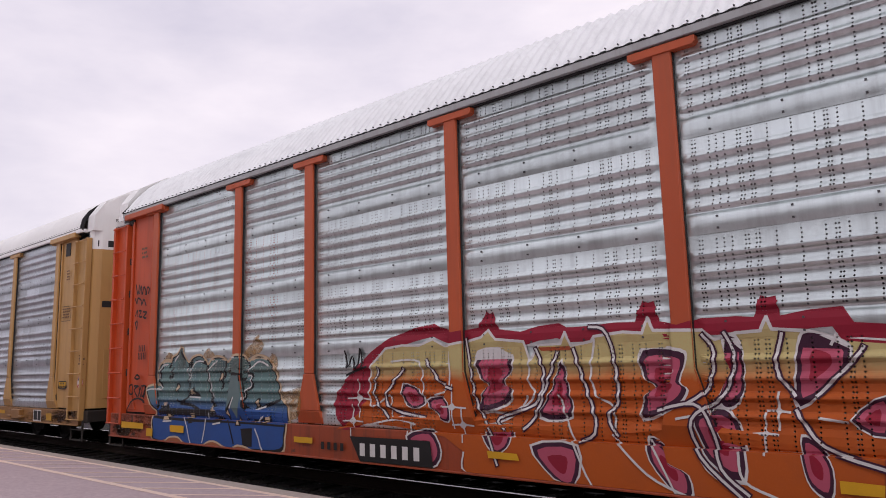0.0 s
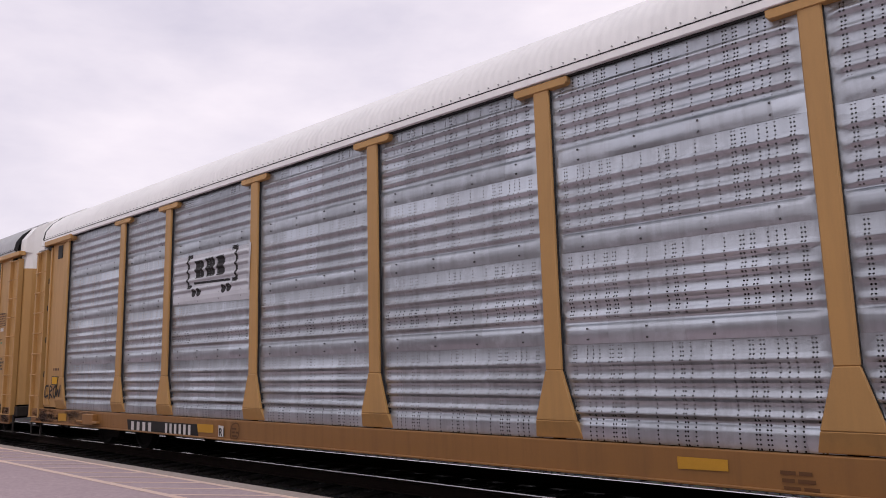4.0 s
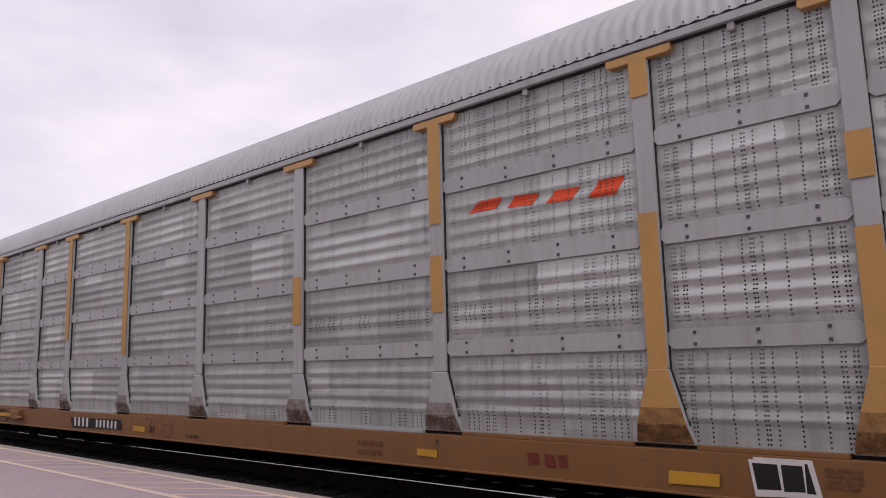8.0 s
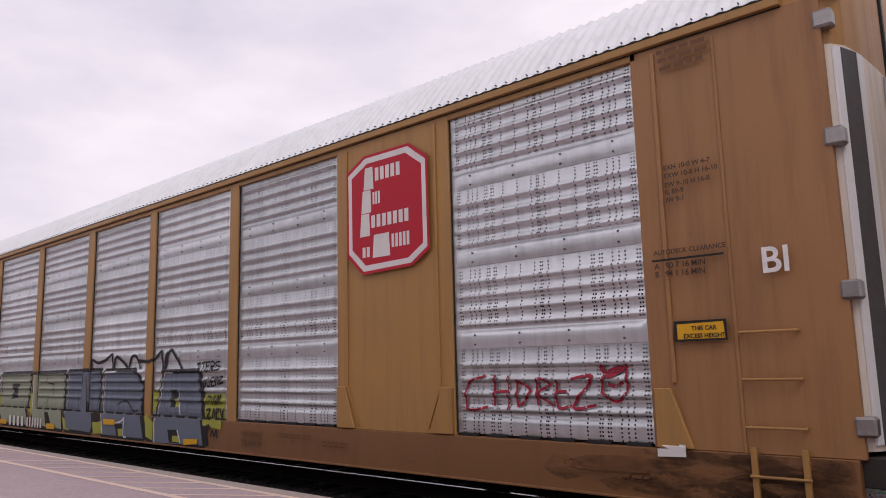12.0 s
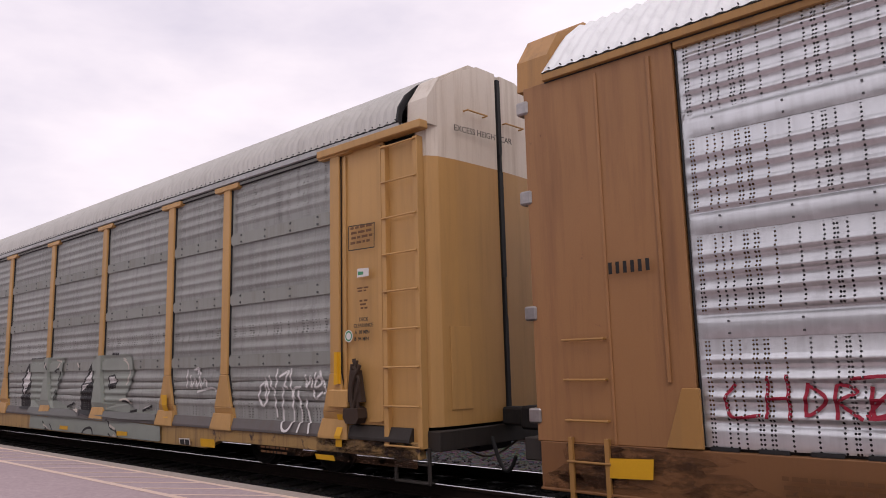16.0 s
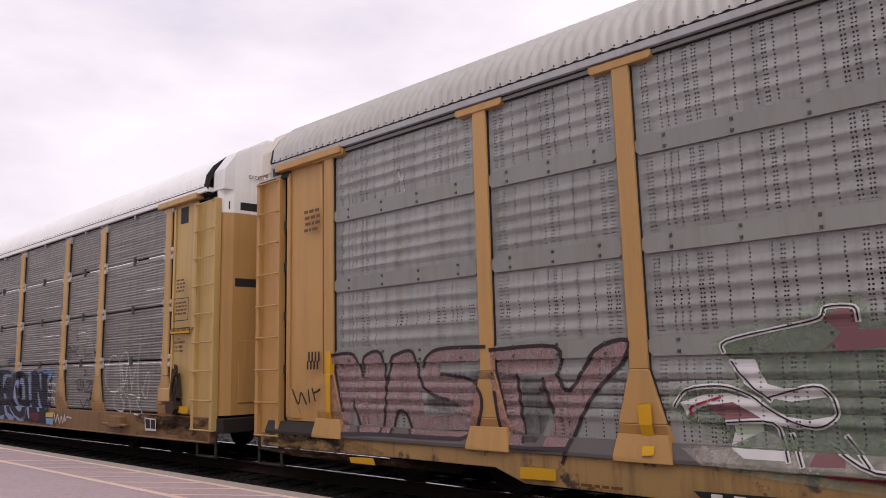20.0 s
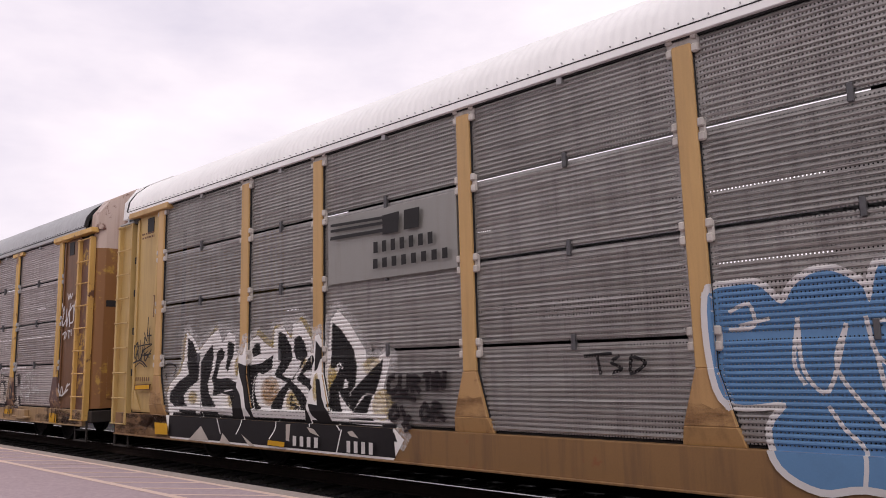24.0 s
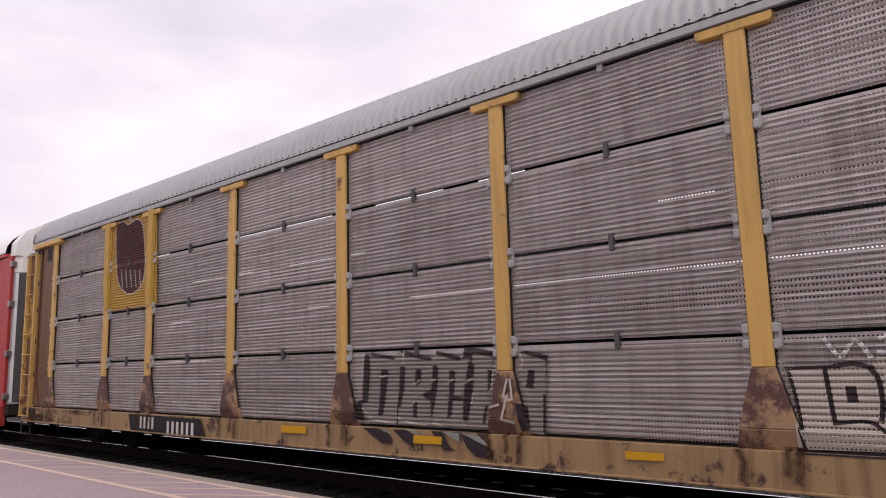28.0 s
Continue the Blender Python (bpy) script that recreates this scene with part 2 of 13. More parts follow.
# ---- mesh helpers ----
class Shape:
    """Collects vertices and faces of one mesh."""

    def __init__(self):
        self.v, self.f = [], []

    def add(self, verts, faces):
        k = len(self.v)
        self.v += [tuple(p) for p in verts]
        self.f += [tuple(i + k for i in q) for q in faces]
        return self

    def box(self, x0, x1, y0, y1, z0, z1):
        p = [(x, y, z) for z in (z0, z1) for y in (y0, y1) for x in (x0, x1)]
        return self.add(p, [(0, 2, 3, 1), (4, 5, 7, 6), (0, 1, 5, 4), (2, 6, 7, 3), (0, 4, 6, 2), (1, 3, 7, 5)])

    def prism(self, ring, off):
        """A closed flat ring of points pushed along off."""
        n = len(ring)
        b = [tuple(p[i] + off[i] for i in range(3)) for p in ring]
        return self.add(list(ring) + b, [tuple(range(n)), tuple(range(2 * n - 1, n - 1, -1))] + [((i + 1) % n, i, n + i, n + (i + 1) % n) for i in range(n)])

    def rod(self, a, b, r, n=8, cap=True):
        a, b = Vector(a), Vector(b)
        d = (b - a).normalized()
        e = d.orthogonal().normalized()
        g = d.cross(e)
        ring = [[tuple(p + r * (math.cos(6.2832 * i / n) * e + math.sin(6.2832 * i / n) * g)) for i in range(n)] for p in (a, b)]
        faces = [(i, (i + 1) % n, n + (i + 1) % n, n + i) for i in range(n)]
        if cap:
            faces += [tuple(range(n - 1, -1, -1)), tuple(range(n, 2 * n))]
        return self.add(ring[0] + ring[1], faces)

    def lathe(self, profile, n=24):
        """Round about the y axis; profile of (radius, y)."""
        pts = [(r * math.cos(6.28319 * i / n), y, r * math.sin(6.28319 * i / n)) for r, y in profile for i in range(n)]
        faces = [(k * n + i, k * n + (i + 1) % n, (k + 1) * n + (i + 1) % n, (k + 1) * n + i) for k in range(len(profile) - 1) for i in range(n)]
        return self.add(pts, faces)

    def tube(self, pts, r, n=8):
        """A bent round bar through the points."""
        pts = [Vector(p) for p in pts]
        rings = []
        for i, p in enumerate(pts):
            d = (pts[min(i + 1, len(pts) - 1)] - pts[max(i - 1, 0)]).normalized()
            e = d.cross(Vector((0, 1, 0.01))).normalized()
            g = d.cross(e)
            rings += [tuple(p + r * (math.cos(6.2832 * k / n) * e + math.sin(6.2832 * k / n) * g)) for k in range(n)]
        m = len(pts)
        return self.add(rings, [(i * n + k, i * n + (k + 1) % n, (i + 1) * n + (k + 1) % n, (i + 1) * n + k) for i in range(m - 1) for k in range(n)] + [tuple(range(n - 1, -1, -1)), tuple(range((m - 1) * n, m * n))])

    def sheet(self, xs, zs, y_of):
        """A surface over x and z at depth y_of(x, z)."""
        n = len(xs)
        pts = [(x, y_of(x, z), z) for z in zs for x in xs]
        return self.add(pts, [(j * n + i, j * n + i + 1, (j + 1) * n + i + 1, (j + 1) * n + i) for j in range(len(zs) - 1) for i in range(n - 1)])

    def mesh(self, name, material, bevel=0.0, smooth=False):
        me = bpy.data.meshes.new(name)
        me.from_pydata(self.v, [], self.f)
        if bevel:
            bm = bmesh.new()
            bm.from_mesh(me)
            bmesh.ops.recalc_face_normals(bm, faces=bm.faces)
            bmesh.ops.bevel(bm, geom=[e for e in bm.edges if e.is_manifold and e.calc_face_angle(0) > 0.5], offset=bevel, segments=1, affect="EDGES", clamp_overlap=True)
            bm.to_mesh(me)
            bm.free()
        me.materials.append(material)
        if smooth:
            me.polygons.foreach_set("use_smooth", [True] * len(me.polygons))
        me.update()
        return me


def part(name, data, parent, label="", at=None):
    """One mesh object under a thing or a part."""
    ob = new(name, data)
    ob.parent = parent
    if at:
        ob.location = at
    return tagged(ob, label)


# ---- the setting ----
def ground_material(name, base, dark, scale, rough=0.9, strength=0.5, dist=0.03, stone=False):
    m, nt, b = nodes_of(name)
    vec, _ = coords(nt, False)
    f = noise_node(nt, vec, scale, 8.0, 0.7)
    big = noise_node(nt, vec, 0.35, 5.0)
    col = mix_node(nt, step_node(nt, f, 0.3, 0.7), dark, base)
    col = mix_node(nt, math_node(nt, "MULTIPLY", step_node(nt, big, 0.45, 0.65), 0.35), col, dark)
    if stone:
        vo = nt.nodes.new("ShaderNodeTexVoronoi")
        vo.inputs["Scale"].default_value = 16.0
        nt.links.new(vec, vo.inputs["Vector"])
        col = mix_node(nt, 0.5, col, mix_node(nt, 1.0, base, vo.outputs["Color"], "MULTIPLY"))
        bump(nt, b, vo.outputs["Distance"], 1.0, 0.05)
    else:
        bump(nt, b, f, strength, dist)
    nt.links.new(col, b.inputs["Base Color"])
    b.inputs["Roughness"].default_value, b.inputs["Specular IOR Level"].default_value = rough, 0.15 if stone else 0.5
    return m


BALLAST = ground_material("ballast", (0.12, 0.11, 0.105), (0.045, 0.04, 0.04), 30.0, stone=True)
# darkened copy of the ballast, its colour carries the shade under the train
BALLAST_SHADED = ground_material("shaded_ballast", (0.018, 0.016, 0.015), (0.008, 0.008, 0.008), 30.0, stone=True)
CONCRETE = ground_material("platform_concrete", (0.49, 0.385, 0.40), (0.355, 0.275, 0.29), 14.0, 0.8, 0.2, 0.004)
LINE_PAINT = ground_material("worn_line_paint", (0.80, 0.62, 0.50), (0.64, 0.50, 0.43), 25.0, 0.7, 0.1, 0.002)
# ties and rail sides also hold the under-train shade in their colour
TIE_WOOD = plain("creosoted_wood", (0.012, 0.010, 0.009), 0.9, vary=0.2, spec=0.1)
RAIL_TOP = plain("polished_rail", (0.55, 0.54, 0.55), 0.22, 1.0, vary=0.05)
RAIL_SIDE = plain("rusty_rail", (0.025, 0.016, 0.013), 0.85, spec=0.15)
GROUND_Z, PLATFORM_Z, EDGE_Y = -0.42, 0.05, -2.40

# unseen wall added behind the camera, closes the platform and blocks low sky light
UNSEEN_WALL = ground_material("unseen_wall_render", (0.22, 0.19, 0.175), (0.15, 0.13, 0.12), 9.0, 0.85, 0.3, 0.01)
wall = Shape().box(-90, 40, -15.5, -14.0, GROUND_Z, 5.0)
tagged(new("wall_south", wall.mesh("wall_south", UNSEEN_WALL, 0.03)), "plain brown-grey wall along the platform, unseen, added to block low sky light", "wall", kind="structure")

g = Shape()
R = 1500.0
g.add([(-R, -R, GROUND_Z), (R, -R, GROUND_Z), (R, R, GROUND_Z), (-R, R, GROUND_Z)], [(0, 1, 2, 3)])
tagged(new("ground", g.mesh("ground", BALLAST)), "grey gravel rail yard ground", "ground", kind="structure")


def track(y0, x0, x1, ties, name):
    """Ballast bed, ties and two rails with a shiny head."""
    bed = Shape().prism([(x0, y0 - 2.1, GROUND_Z - 0.02), (x0, y0 - 1.5, -0.2), (x0, y0 + 1.5, -0.2), (x0, y0 + 2.1, GROUND_Z - 0.02)], (x1 - x0, 0, 0))
    top = tagged(new("ballast_bed", bed.mesh("ballast_bed", BALLAST_SHADED if ties else BALLAST)), "dark crushed stone ballast under the track", "ballast", kind="structure")
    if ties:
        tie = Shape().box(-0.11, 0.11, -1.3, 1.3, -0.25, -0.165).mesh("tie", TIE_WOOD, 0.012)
        for i in range(int((x1 - x0) / 0.55)):
            x = x0 + 0.3 + 0.55 * i
            if -60 < x < 25:
                part("tie", tie, top, at=(x, y0 + random.uniform(-0.03, 0.03), random.uniform(-0.012, 0.0)))
    for sy in (-1, 1):
        yc = y0 + sy * 0.755
        pr = [(-0.075, -0.165), (0.075, -0.165), (0.075, -0.15), (0.012, -0.125), (0.012, -0.04), (0.036, -0.028), (0.036, -0.004), (0.03, 0.0),
              (-0.03, 0.0), (-0.036, -0.004), (-0.036, -0.028), (-0.012, -0.04), (-0.012, -0.125), (-0.075, -0.15)]
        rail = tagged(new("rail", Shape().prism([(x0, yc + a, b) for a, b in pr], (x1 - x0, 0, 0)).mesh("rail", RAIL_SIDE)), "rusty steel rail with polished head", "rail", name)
        part("rail_head", Shape().box(x0, x1, yc - 0.028, yc + 0.028, 0.001, 0.005).mesh("rail_head", RAIL_TOP), rail, "shiny worn running surface")


track(0.0, -160.0, 60.0, True, "rails of the near track")

# platform: slab with a straight edge, two lines and a band of slanted stripes
slab = Shape().prism([(-160, EDGE_Y, PLATFORM_Z), (-160, EDGE_Y, GROUND_Z - 0.1), (-160, -40, GROUND_Z - 0.1), (-160, -40, PLATFORM_Z)], (220, 0, 0))
platform = tagged(new("platform", slab.mesh("platform", CONCRETE, 0.015)), "mauve-grey concrete station platform with worn lines", "platform", kind="structure")


def on_platform(name, pts, label):
    k = Shape().prism([(x, y, PLATFORM_Z + 0.003) for x, y in pts], (0, 0, 0.002))
    part(name, k.mesh(name, LINE_PAINT), platform, label)


on_platform("outer_line", [(-160, -2.70), (60, -2.70), (60, -2.62), (-160, -2.62)], "worn pale yellow line")
on_platform("inner_line", [(-160, -3.51), (60, -3.51), (60, -3.41), (-160, -3.41)], "worn pale yellow line")
h = PLATFORM_Z + 0.003
stripe = Shape().prism([(0, -3.41, h), (0.10, -3.41, h), (1.25, -2.70, h), (1.15, -2.70, h)], (0, 0, 0.002)).mesh("stripe", LINE_PAINT)
for i in range(80):
    part("stripe", stripe, platform, at=(-10.72 - 0.87 * (i - 20), 0, 0))
KERB = ground_material("platform_edge_concrete", (0.42, 0.36, 0.32), (0.30, 0.255, 0.225), 14.0, 0.8, 0.2, 0.004)
edge = Shape().box(-160, 60, -2.61, EDGE_Y + 0.004, PLATFORM_Z - 0.2, PLATFORM_Z + 0.004).mesh("edge_strip", KERB)
part("edge_strip", edge, platform, "bare tan-grey concrete edge strip")

# ---- autorack cars ----
Z_SILL0, Z_SILL1, Z_TOP = 0.46, 0.77, 4.64
ROWS, ROWS_BELTED, ROWS_DULL = (0.77, 1.745, 2.72, 3.67, 4.67), (0.78, 1.66, 2.67, 3.66, 4.67), (0.78, 1.60, 2.60, 3.605, 4.67)
ROWS_FINE = (0.78, 1.755, 2.755, 3.73, 4.67)
SIDE = -1.43
POSTS = (11.83, 8.98, 7.08, 4.24, 1.41, -1.41, -4.24, -7.08, -8.98, -11.83)
PROFILE = ((-1.53, 4.775), (-1.49, 4.97), (-1.36, 5.16), (-1.12, 5.36), (-0.75, 5.55), (-0.35, 5.64), (0, 5.67))
PROFILE = PROFILE + tuple((-y, z) for y, z in PROFILE[-2::-1])


PROFILE_FLAT = ((-1.53, 4.775), (-1.30, 5.04), (-1.18, 5.18), (-1.05, 5.32), (-0.75, 5.55), (-0.35, 5.64), (0, 5.67))
PROFILE_FLAT = PROFILE_FLAT + tuple((-y, z) for y, z in PROFILE_FLAT[-2::-1])


def profile(rise, flat=False):
    """Roof line, half-round or with flat slopes, some cars a little taller than others."""
    return [(y, z + rise * (z - 4.775) / 0.895) for y, z in (PROFILE_FLAT if flat else PROFILE)]


RIB = ((-0.048, 0.0), (-0.037, 0.22), (-0.012, 0.92), (0.0, 1.0), (0.015, 0.82), (0.038, 0.22), (0.054, 0.0))


def ribs_bold(h):
    """Heights of the four raised ribs of a sheet of height h, in the sheet's own space."""
    return [h - (0.19 + 0.167 * k) * min(1.0, h / 0.96) for k in range(3, -1, -1)]


RIB_SOFT = ((-0.07, 0.0), (-0.045, 0.2), (-0.015, 0.85), (0.0, 1.0), (0.02, 0.85), (0.05, 0.25), (0.08, 0.0))


def wave_soft(z, h):
    """Depth of a sheet with four low rounded ribs."""
    for c in ribs_bold(h):
        for (a, u), (b, v) in zip(RIB_SOFT, RIB_SOFT[1:]):
            if c + a <= z <= c + b:
                return 0.024 * (u + (v - u) * (z - c - a) / (b - a))
    return 0.0


def breaks_soft(h):
    return [0] + [c + a for c in ribs_bold(h) for a, u in RIB_SOFT] + [h]


def wave_bold(z, h):
    """Depth of a flat sheet with four raised ribs above a slightly proud lower strip."""
    if z < 0.20:
        return 0.006 + 0.014 * z / 0.07 if z < 0.07 else 0.020 if z < 0.14 else 0.020 - 0.012 * (z - 0.14) / 0.06
    if z >= h - 0.001:
        return 0.0
    for c in ribs_bold(h):
        for (a, u), (b, v) in zip(RIB, RIB[1:]):
            if c + a <= z <= c + b:
                return 0.036 * (u + (v - u) * (z - c - a) / (b - a))
    return 0.0


def breaks_bold(h):
    return [0, 0.035, 0.07, 0.14, 0.1995, 0.2005] + [c + a for c in ribs_bold(h) for a, u in RIB] + [h]


FINE = 0.0529


def wave_fine(z, h):
    """Depth of a sheet with narrow ribs, one to each row of holes."""
    q = (z / FINE) % 1.0
    if z > FINE * int(h / FINE) - 0.001:
        return 0.0
    return 0.015 * (0 if q < 0.3 else (q - 0.3) / 0.2 if q < 0.5 else 1 if q < 0.8 else (1 - q) / 0.2)


def breaks_fine(h):
    return sorted({round(FINE * (k + q), 5) for k in range(int(h / FINE)) for q in (0, 0.3, 0.5, 0.8)} | {round(FINE * int(h / FINE), 5), h})


def ease(x, w):
    return max(0.0, min(1.0, (min(x, w - x) - 0.06) / 0.08))


made = {}
WAVES = {True: (wave_fine, breaks_fine), False: (wave_bold, breaks_bold), "soft": (wave_soft, breaks_soft)}


def sheet_mesh(x0, x1, z0, z1, fine, material):
    """One ribbed sheet in the space of its car."""
    key = (round(x0, 3), round(x1, 3), round(z0, 3), fine, material.name)
    if key not in made:
        w, h = x1 - x0, z1 - z0
        wave, breaks = WAVES[fine]
        zs = breaks(h)
        xs = [0, 0.06, 0.14, w / 3, 2 * w / 3, w - 0.14, w - 0.06, w]
        k = Shape().sheet(xs, zs, lambda x, z: -wave(z, h) * ease(x, w))
        k.v = [(x + x0, y + SIDE + random.uniform(-0.003, 0.003), z + z0) for x, y, z in k.v]
        made[key] = k.mesh("side_sheet", material, smooth=fine in ("soft", False))
    return made[key]


sides = {}


def side_depth(info, x, z):
    """Depth of a car's side at x, z, and whether that spot is punched sheet."""
    if info.get("ledge") and 0.61 <= z < 0.79:
        return (-1.53 if z < 0.65 else -1.53 + 0.06 * (z - 0.65) / 0.14), False
    if z < info["sill1"]:
        return info["sill_y"], False
    for x0, x1, z0, z1 in info.get("covers", ()):
        if x0 <= x <= x1 and z0 <= z <= z1:
            return -1.484, False
    for px, w in info["posts"]:
        d = abs(x - px)
        if info["foot"] and z < 1.48:
            if z < 0.958:
                if d <= 0.305 - 0.05 * (z - 0.775) / 0.183:
                    return -1.44 - 0.065 * (z - 0.775) / 0.183, False
            elif d <= w + (0.25 - w) * (1.48 - z) / 0.52 + 0.001:
                return -1.505, False
        elif d <= w + 0.001:
            return info["post_y"], False
    for x0, x1 in info["panels"]:
        if x0 <= x <= x1:
            if info["fine"] == "soft" and any(z0 + 0.004 <= z <= z0 + 0.196 for z0 in info["rows"][1:4]):
                return -1.4622, False
            for z0, z1 in zip(info["rows"], info["rows"][1:]):
                if z0 <= z <= z1:
                    h = z1 - z0 - info["gap"]
                    q = z - z0 - info["gap"]
                    return SIDE - (0.0 if q < 0 else WAVES[info["fine"]][0](q, h) * ease(x - x0, x1 - x0)), True
            return SIDE, False
    return info["plate_y"], False


def side_info(panels, posts, rows, fine, foot, sill1, sill_y, post_y, plate_y, gap):
    cuts = set()
    for z0, z1 in zip(rows, rows[1:]):
        cuts |= {round(z0 + gap + q, 4) for q in WAVES[fine][1](z1 - z0 - gap)}
    if fine == "soft":
        cuts |= {round(z0 + q, 4) for z0 in rows[1:4] for q in (0.003, 0.0045, 0.1955, 0.197)}
    cuts |= {sill1 - 0.001, sill1 + 0.001, 0.958, 1.48, 0.609, 0.611, 0.65, 0.79}
    return dict(panels=panels, posts=posts, rows=rows, fine=fine, foot=foot, sill1=sill1, sill_y=sill_y, post_y=post_y, plate_y=plate_y, gap=gap, z=sorted(cuts), low=0.47, holes="bold")


def once(key, make):
    if key not in made:
        made[key] = make()
    return made[key]


def post_mesh(c, cap):
    """Upright post, 20 cm wide, on top of its flared foot."""
    return once(("post", c.name), lambda: Shape().box(-0.10, 0.10, -1.50, -1.40, 1.48, 4.60).mesh("post", c, 0.012))


def foot_mesh(c, wide=0.25):
    def make():
        s = Shape()
        ring = [(-0.10, 1.48), (0.10, 1.48), (wide, 0.96), (-wide, 0.96)]
        s.prism([(x, -1.505, z) for x, z in ring], (0, 0.10, 0))
        low = [(-wide, -1.505, 0.958), (wide, -1.505, 0.958), (wide + 0.05, -1.44, 0.775), (-wide - 0.05, -1.44, 0.775)]
        s.add(low + [(x, -1.38, z) for x, y, z in low], [(0, 1, 2, 3), (4, 7, 6, 5), (0, 4, 5, 1), (1, 5, 6, 2), (2, 6, 7, 3), (3, 7, 4, 0)])
        return s.mesh("post_foot", c, 0.008)
    return once(("foot", c.name, wide), make)


def seam_mesh(a):
    """Black strip standing in for the shadow gap between a post and the sheet beside it."""
    w = 0.006 if a > 0 else 0.005
    ring = [(0.098, 4.60), (0.10 + w, 4.60), (0.10 + w, 1.48), (0.25 + w, 0.96), (0.248, 0.96), (0.098, 1.48)]
    return once(("seam", a), lambda: Shape().prism([(a * x, -1.462, z) for x, z in ring], (0, 0.06, 0)).mesh("post_seam", BLACK))


def cap_mesh(c):
    def make():
        ring = [(-0.36, 4.665), (-0.36, 4.60), (-0.33, 4.575), (0.33, 4.575), (0.36, 4.60), (0.36, 4.665)]
        return Shape().prism([(x, -1.515, z) for x, z in ring], (0, 0.11, 0)).mesh("post_cap", c, 0.006)
    return once(("cap", c.name), make)


def clip_mesh(c):
    def make():
        s = Shape()
        s.box(-0.165, 0.165, -1.46, -1.42, -0.11, 0.10)
        for a in (-1, 1):
            s.box(a * 0.13 - 0.035, a * 0.13 + 0.035, -1.495, -1.45, 0.02, 0.11)
            s.box(a * 0.13 - 0.035, a * 0.13 + 0.035, -1.495, -1.45, -0.12, -0.03)
        return s.mesh("clip", c, 0.015)
    return once(("clip", c.name), make)


def ribbed_roof(c, half, pitch, depth, rise=0.0, flat=False):
    """Arched roof with rounded waves that run over from eave to eave."""
    def make():
        xs, k = [], 0
        while k * pitch < 2 * half:
            for q in range(6):
                xs.append((-half + (k + q / 6) * pitch, 0.5 - 0.5 * math.cos(math.pi * q / 3)))
            k += 1
        n = len(PROFILE)
        s = Shape()
        pts = []
        for x, d in xs:
            for y, z in profile(rise, flat):
                r = math.hypot(y, z - 3.4)
                k = d * depth * (0.3 if z < 4.78 else 1.0) / r
                pts.append((x, y + k * y, z + k * (z - 3.4)))
        s.add(pts, [(i * n + j, (i + 1) * n + j, (i + 1) * n + j + 1, i * n + j + 1) for i in range(len(xs) - 1) for j in range(n - 1)])
        return s.mesh("roof", c, smooth=True)
    return once(("roof", c.name, half, pitch, depth, rise, flat), make)


def wheelset_mesh():
    def make():
        s = Shape()
        for a in (-1, 1):
            s.lathe([(0.10, a * 0.69), (0.34, a * 0.70), (0.36, a * 0.685), (0.445, a * 0.685), (0.445, a * 0.71), (0.42, a * 0.725), (0.415, a * 0.81), (0.36, a * 0.81), (0.33, a * 0.78), (0.14, a * 0.80), (0.12, a * 0.84), (0.0, a * 0.84)], 28)
        s.lathe([(0.09, -1.0), (0.09, 1.0)], 10)
        return s.mesh("wheelset", DARK)
    return once("wheelset", make)


wheels = []


def truck(car, x):
    t = new("truck", None)
    t.parent = car
    t.location = (x, 0, 0)
    for a in (-1, 1):
        ring = [(-1.25, 0.38), (-1.25, 0.58), (-0.65, 0.66), (-0.35, 0.72), (0.35, 0.72), (0.65, 0.66), (1.25, 0.58), (1.25, 0.38), (1.0, 0.36), (0.7, 0.44), (0.42, 0.40), (0.3, 0.22), (-0.3, 0.22), (-0.42, 0.40), (-0.7, 0.44), (-1.0, 0.36)]
        k = once(("side_frame", a), lambda: Shape().prism([(px, a * 0.94, pz) for px, pz in ring], (0, a * 0.14, 0)).mesh("side_frame", DARK, 0.012))
        part("side_frame", k, t)
        sp = once(("springs", a), lambda: springs(a))
        part("springs", sp, t)
    part("bolster", once("bolster", lambda: Shape().box(-0.2, 0.2, -1.1, 1.1, 0.42, 0.68).mesh("bolster", DARK, 0.02)), t)
    for w in (-0.89, 0.89):
        ob = part("wheelset", wheelset_mesh(), t, at=(w, 0, 0.42))
        wheels.append((ob, w))


def springs(a):
    s = Shape()
    for i in (-0.16, 0.0, 0.16):
        for k in range(5):
            s.rod((i, a * 1.02, 0.25 + 0.032 * k), (i, a * 1.02, 0.27 + 0.032 * k), 0.065 if k % 2 else 0.055, 10)
    return s.mesh("springs", DARK)


DOOR = ((-1.41, 13.44), (-1.36, 13.54), (-1.22, 13.62), (-0.92, 13.665), (-0.45, 13.69), (-0.06, 13.70))


def roof_z(y):
    for (a, za), (b, zb) in zip(PROFILE, PROFILE[1:]):
        if a <= y <= b:
            return za + (zb - za) * (y - a) / (b - a)
    return 4.7


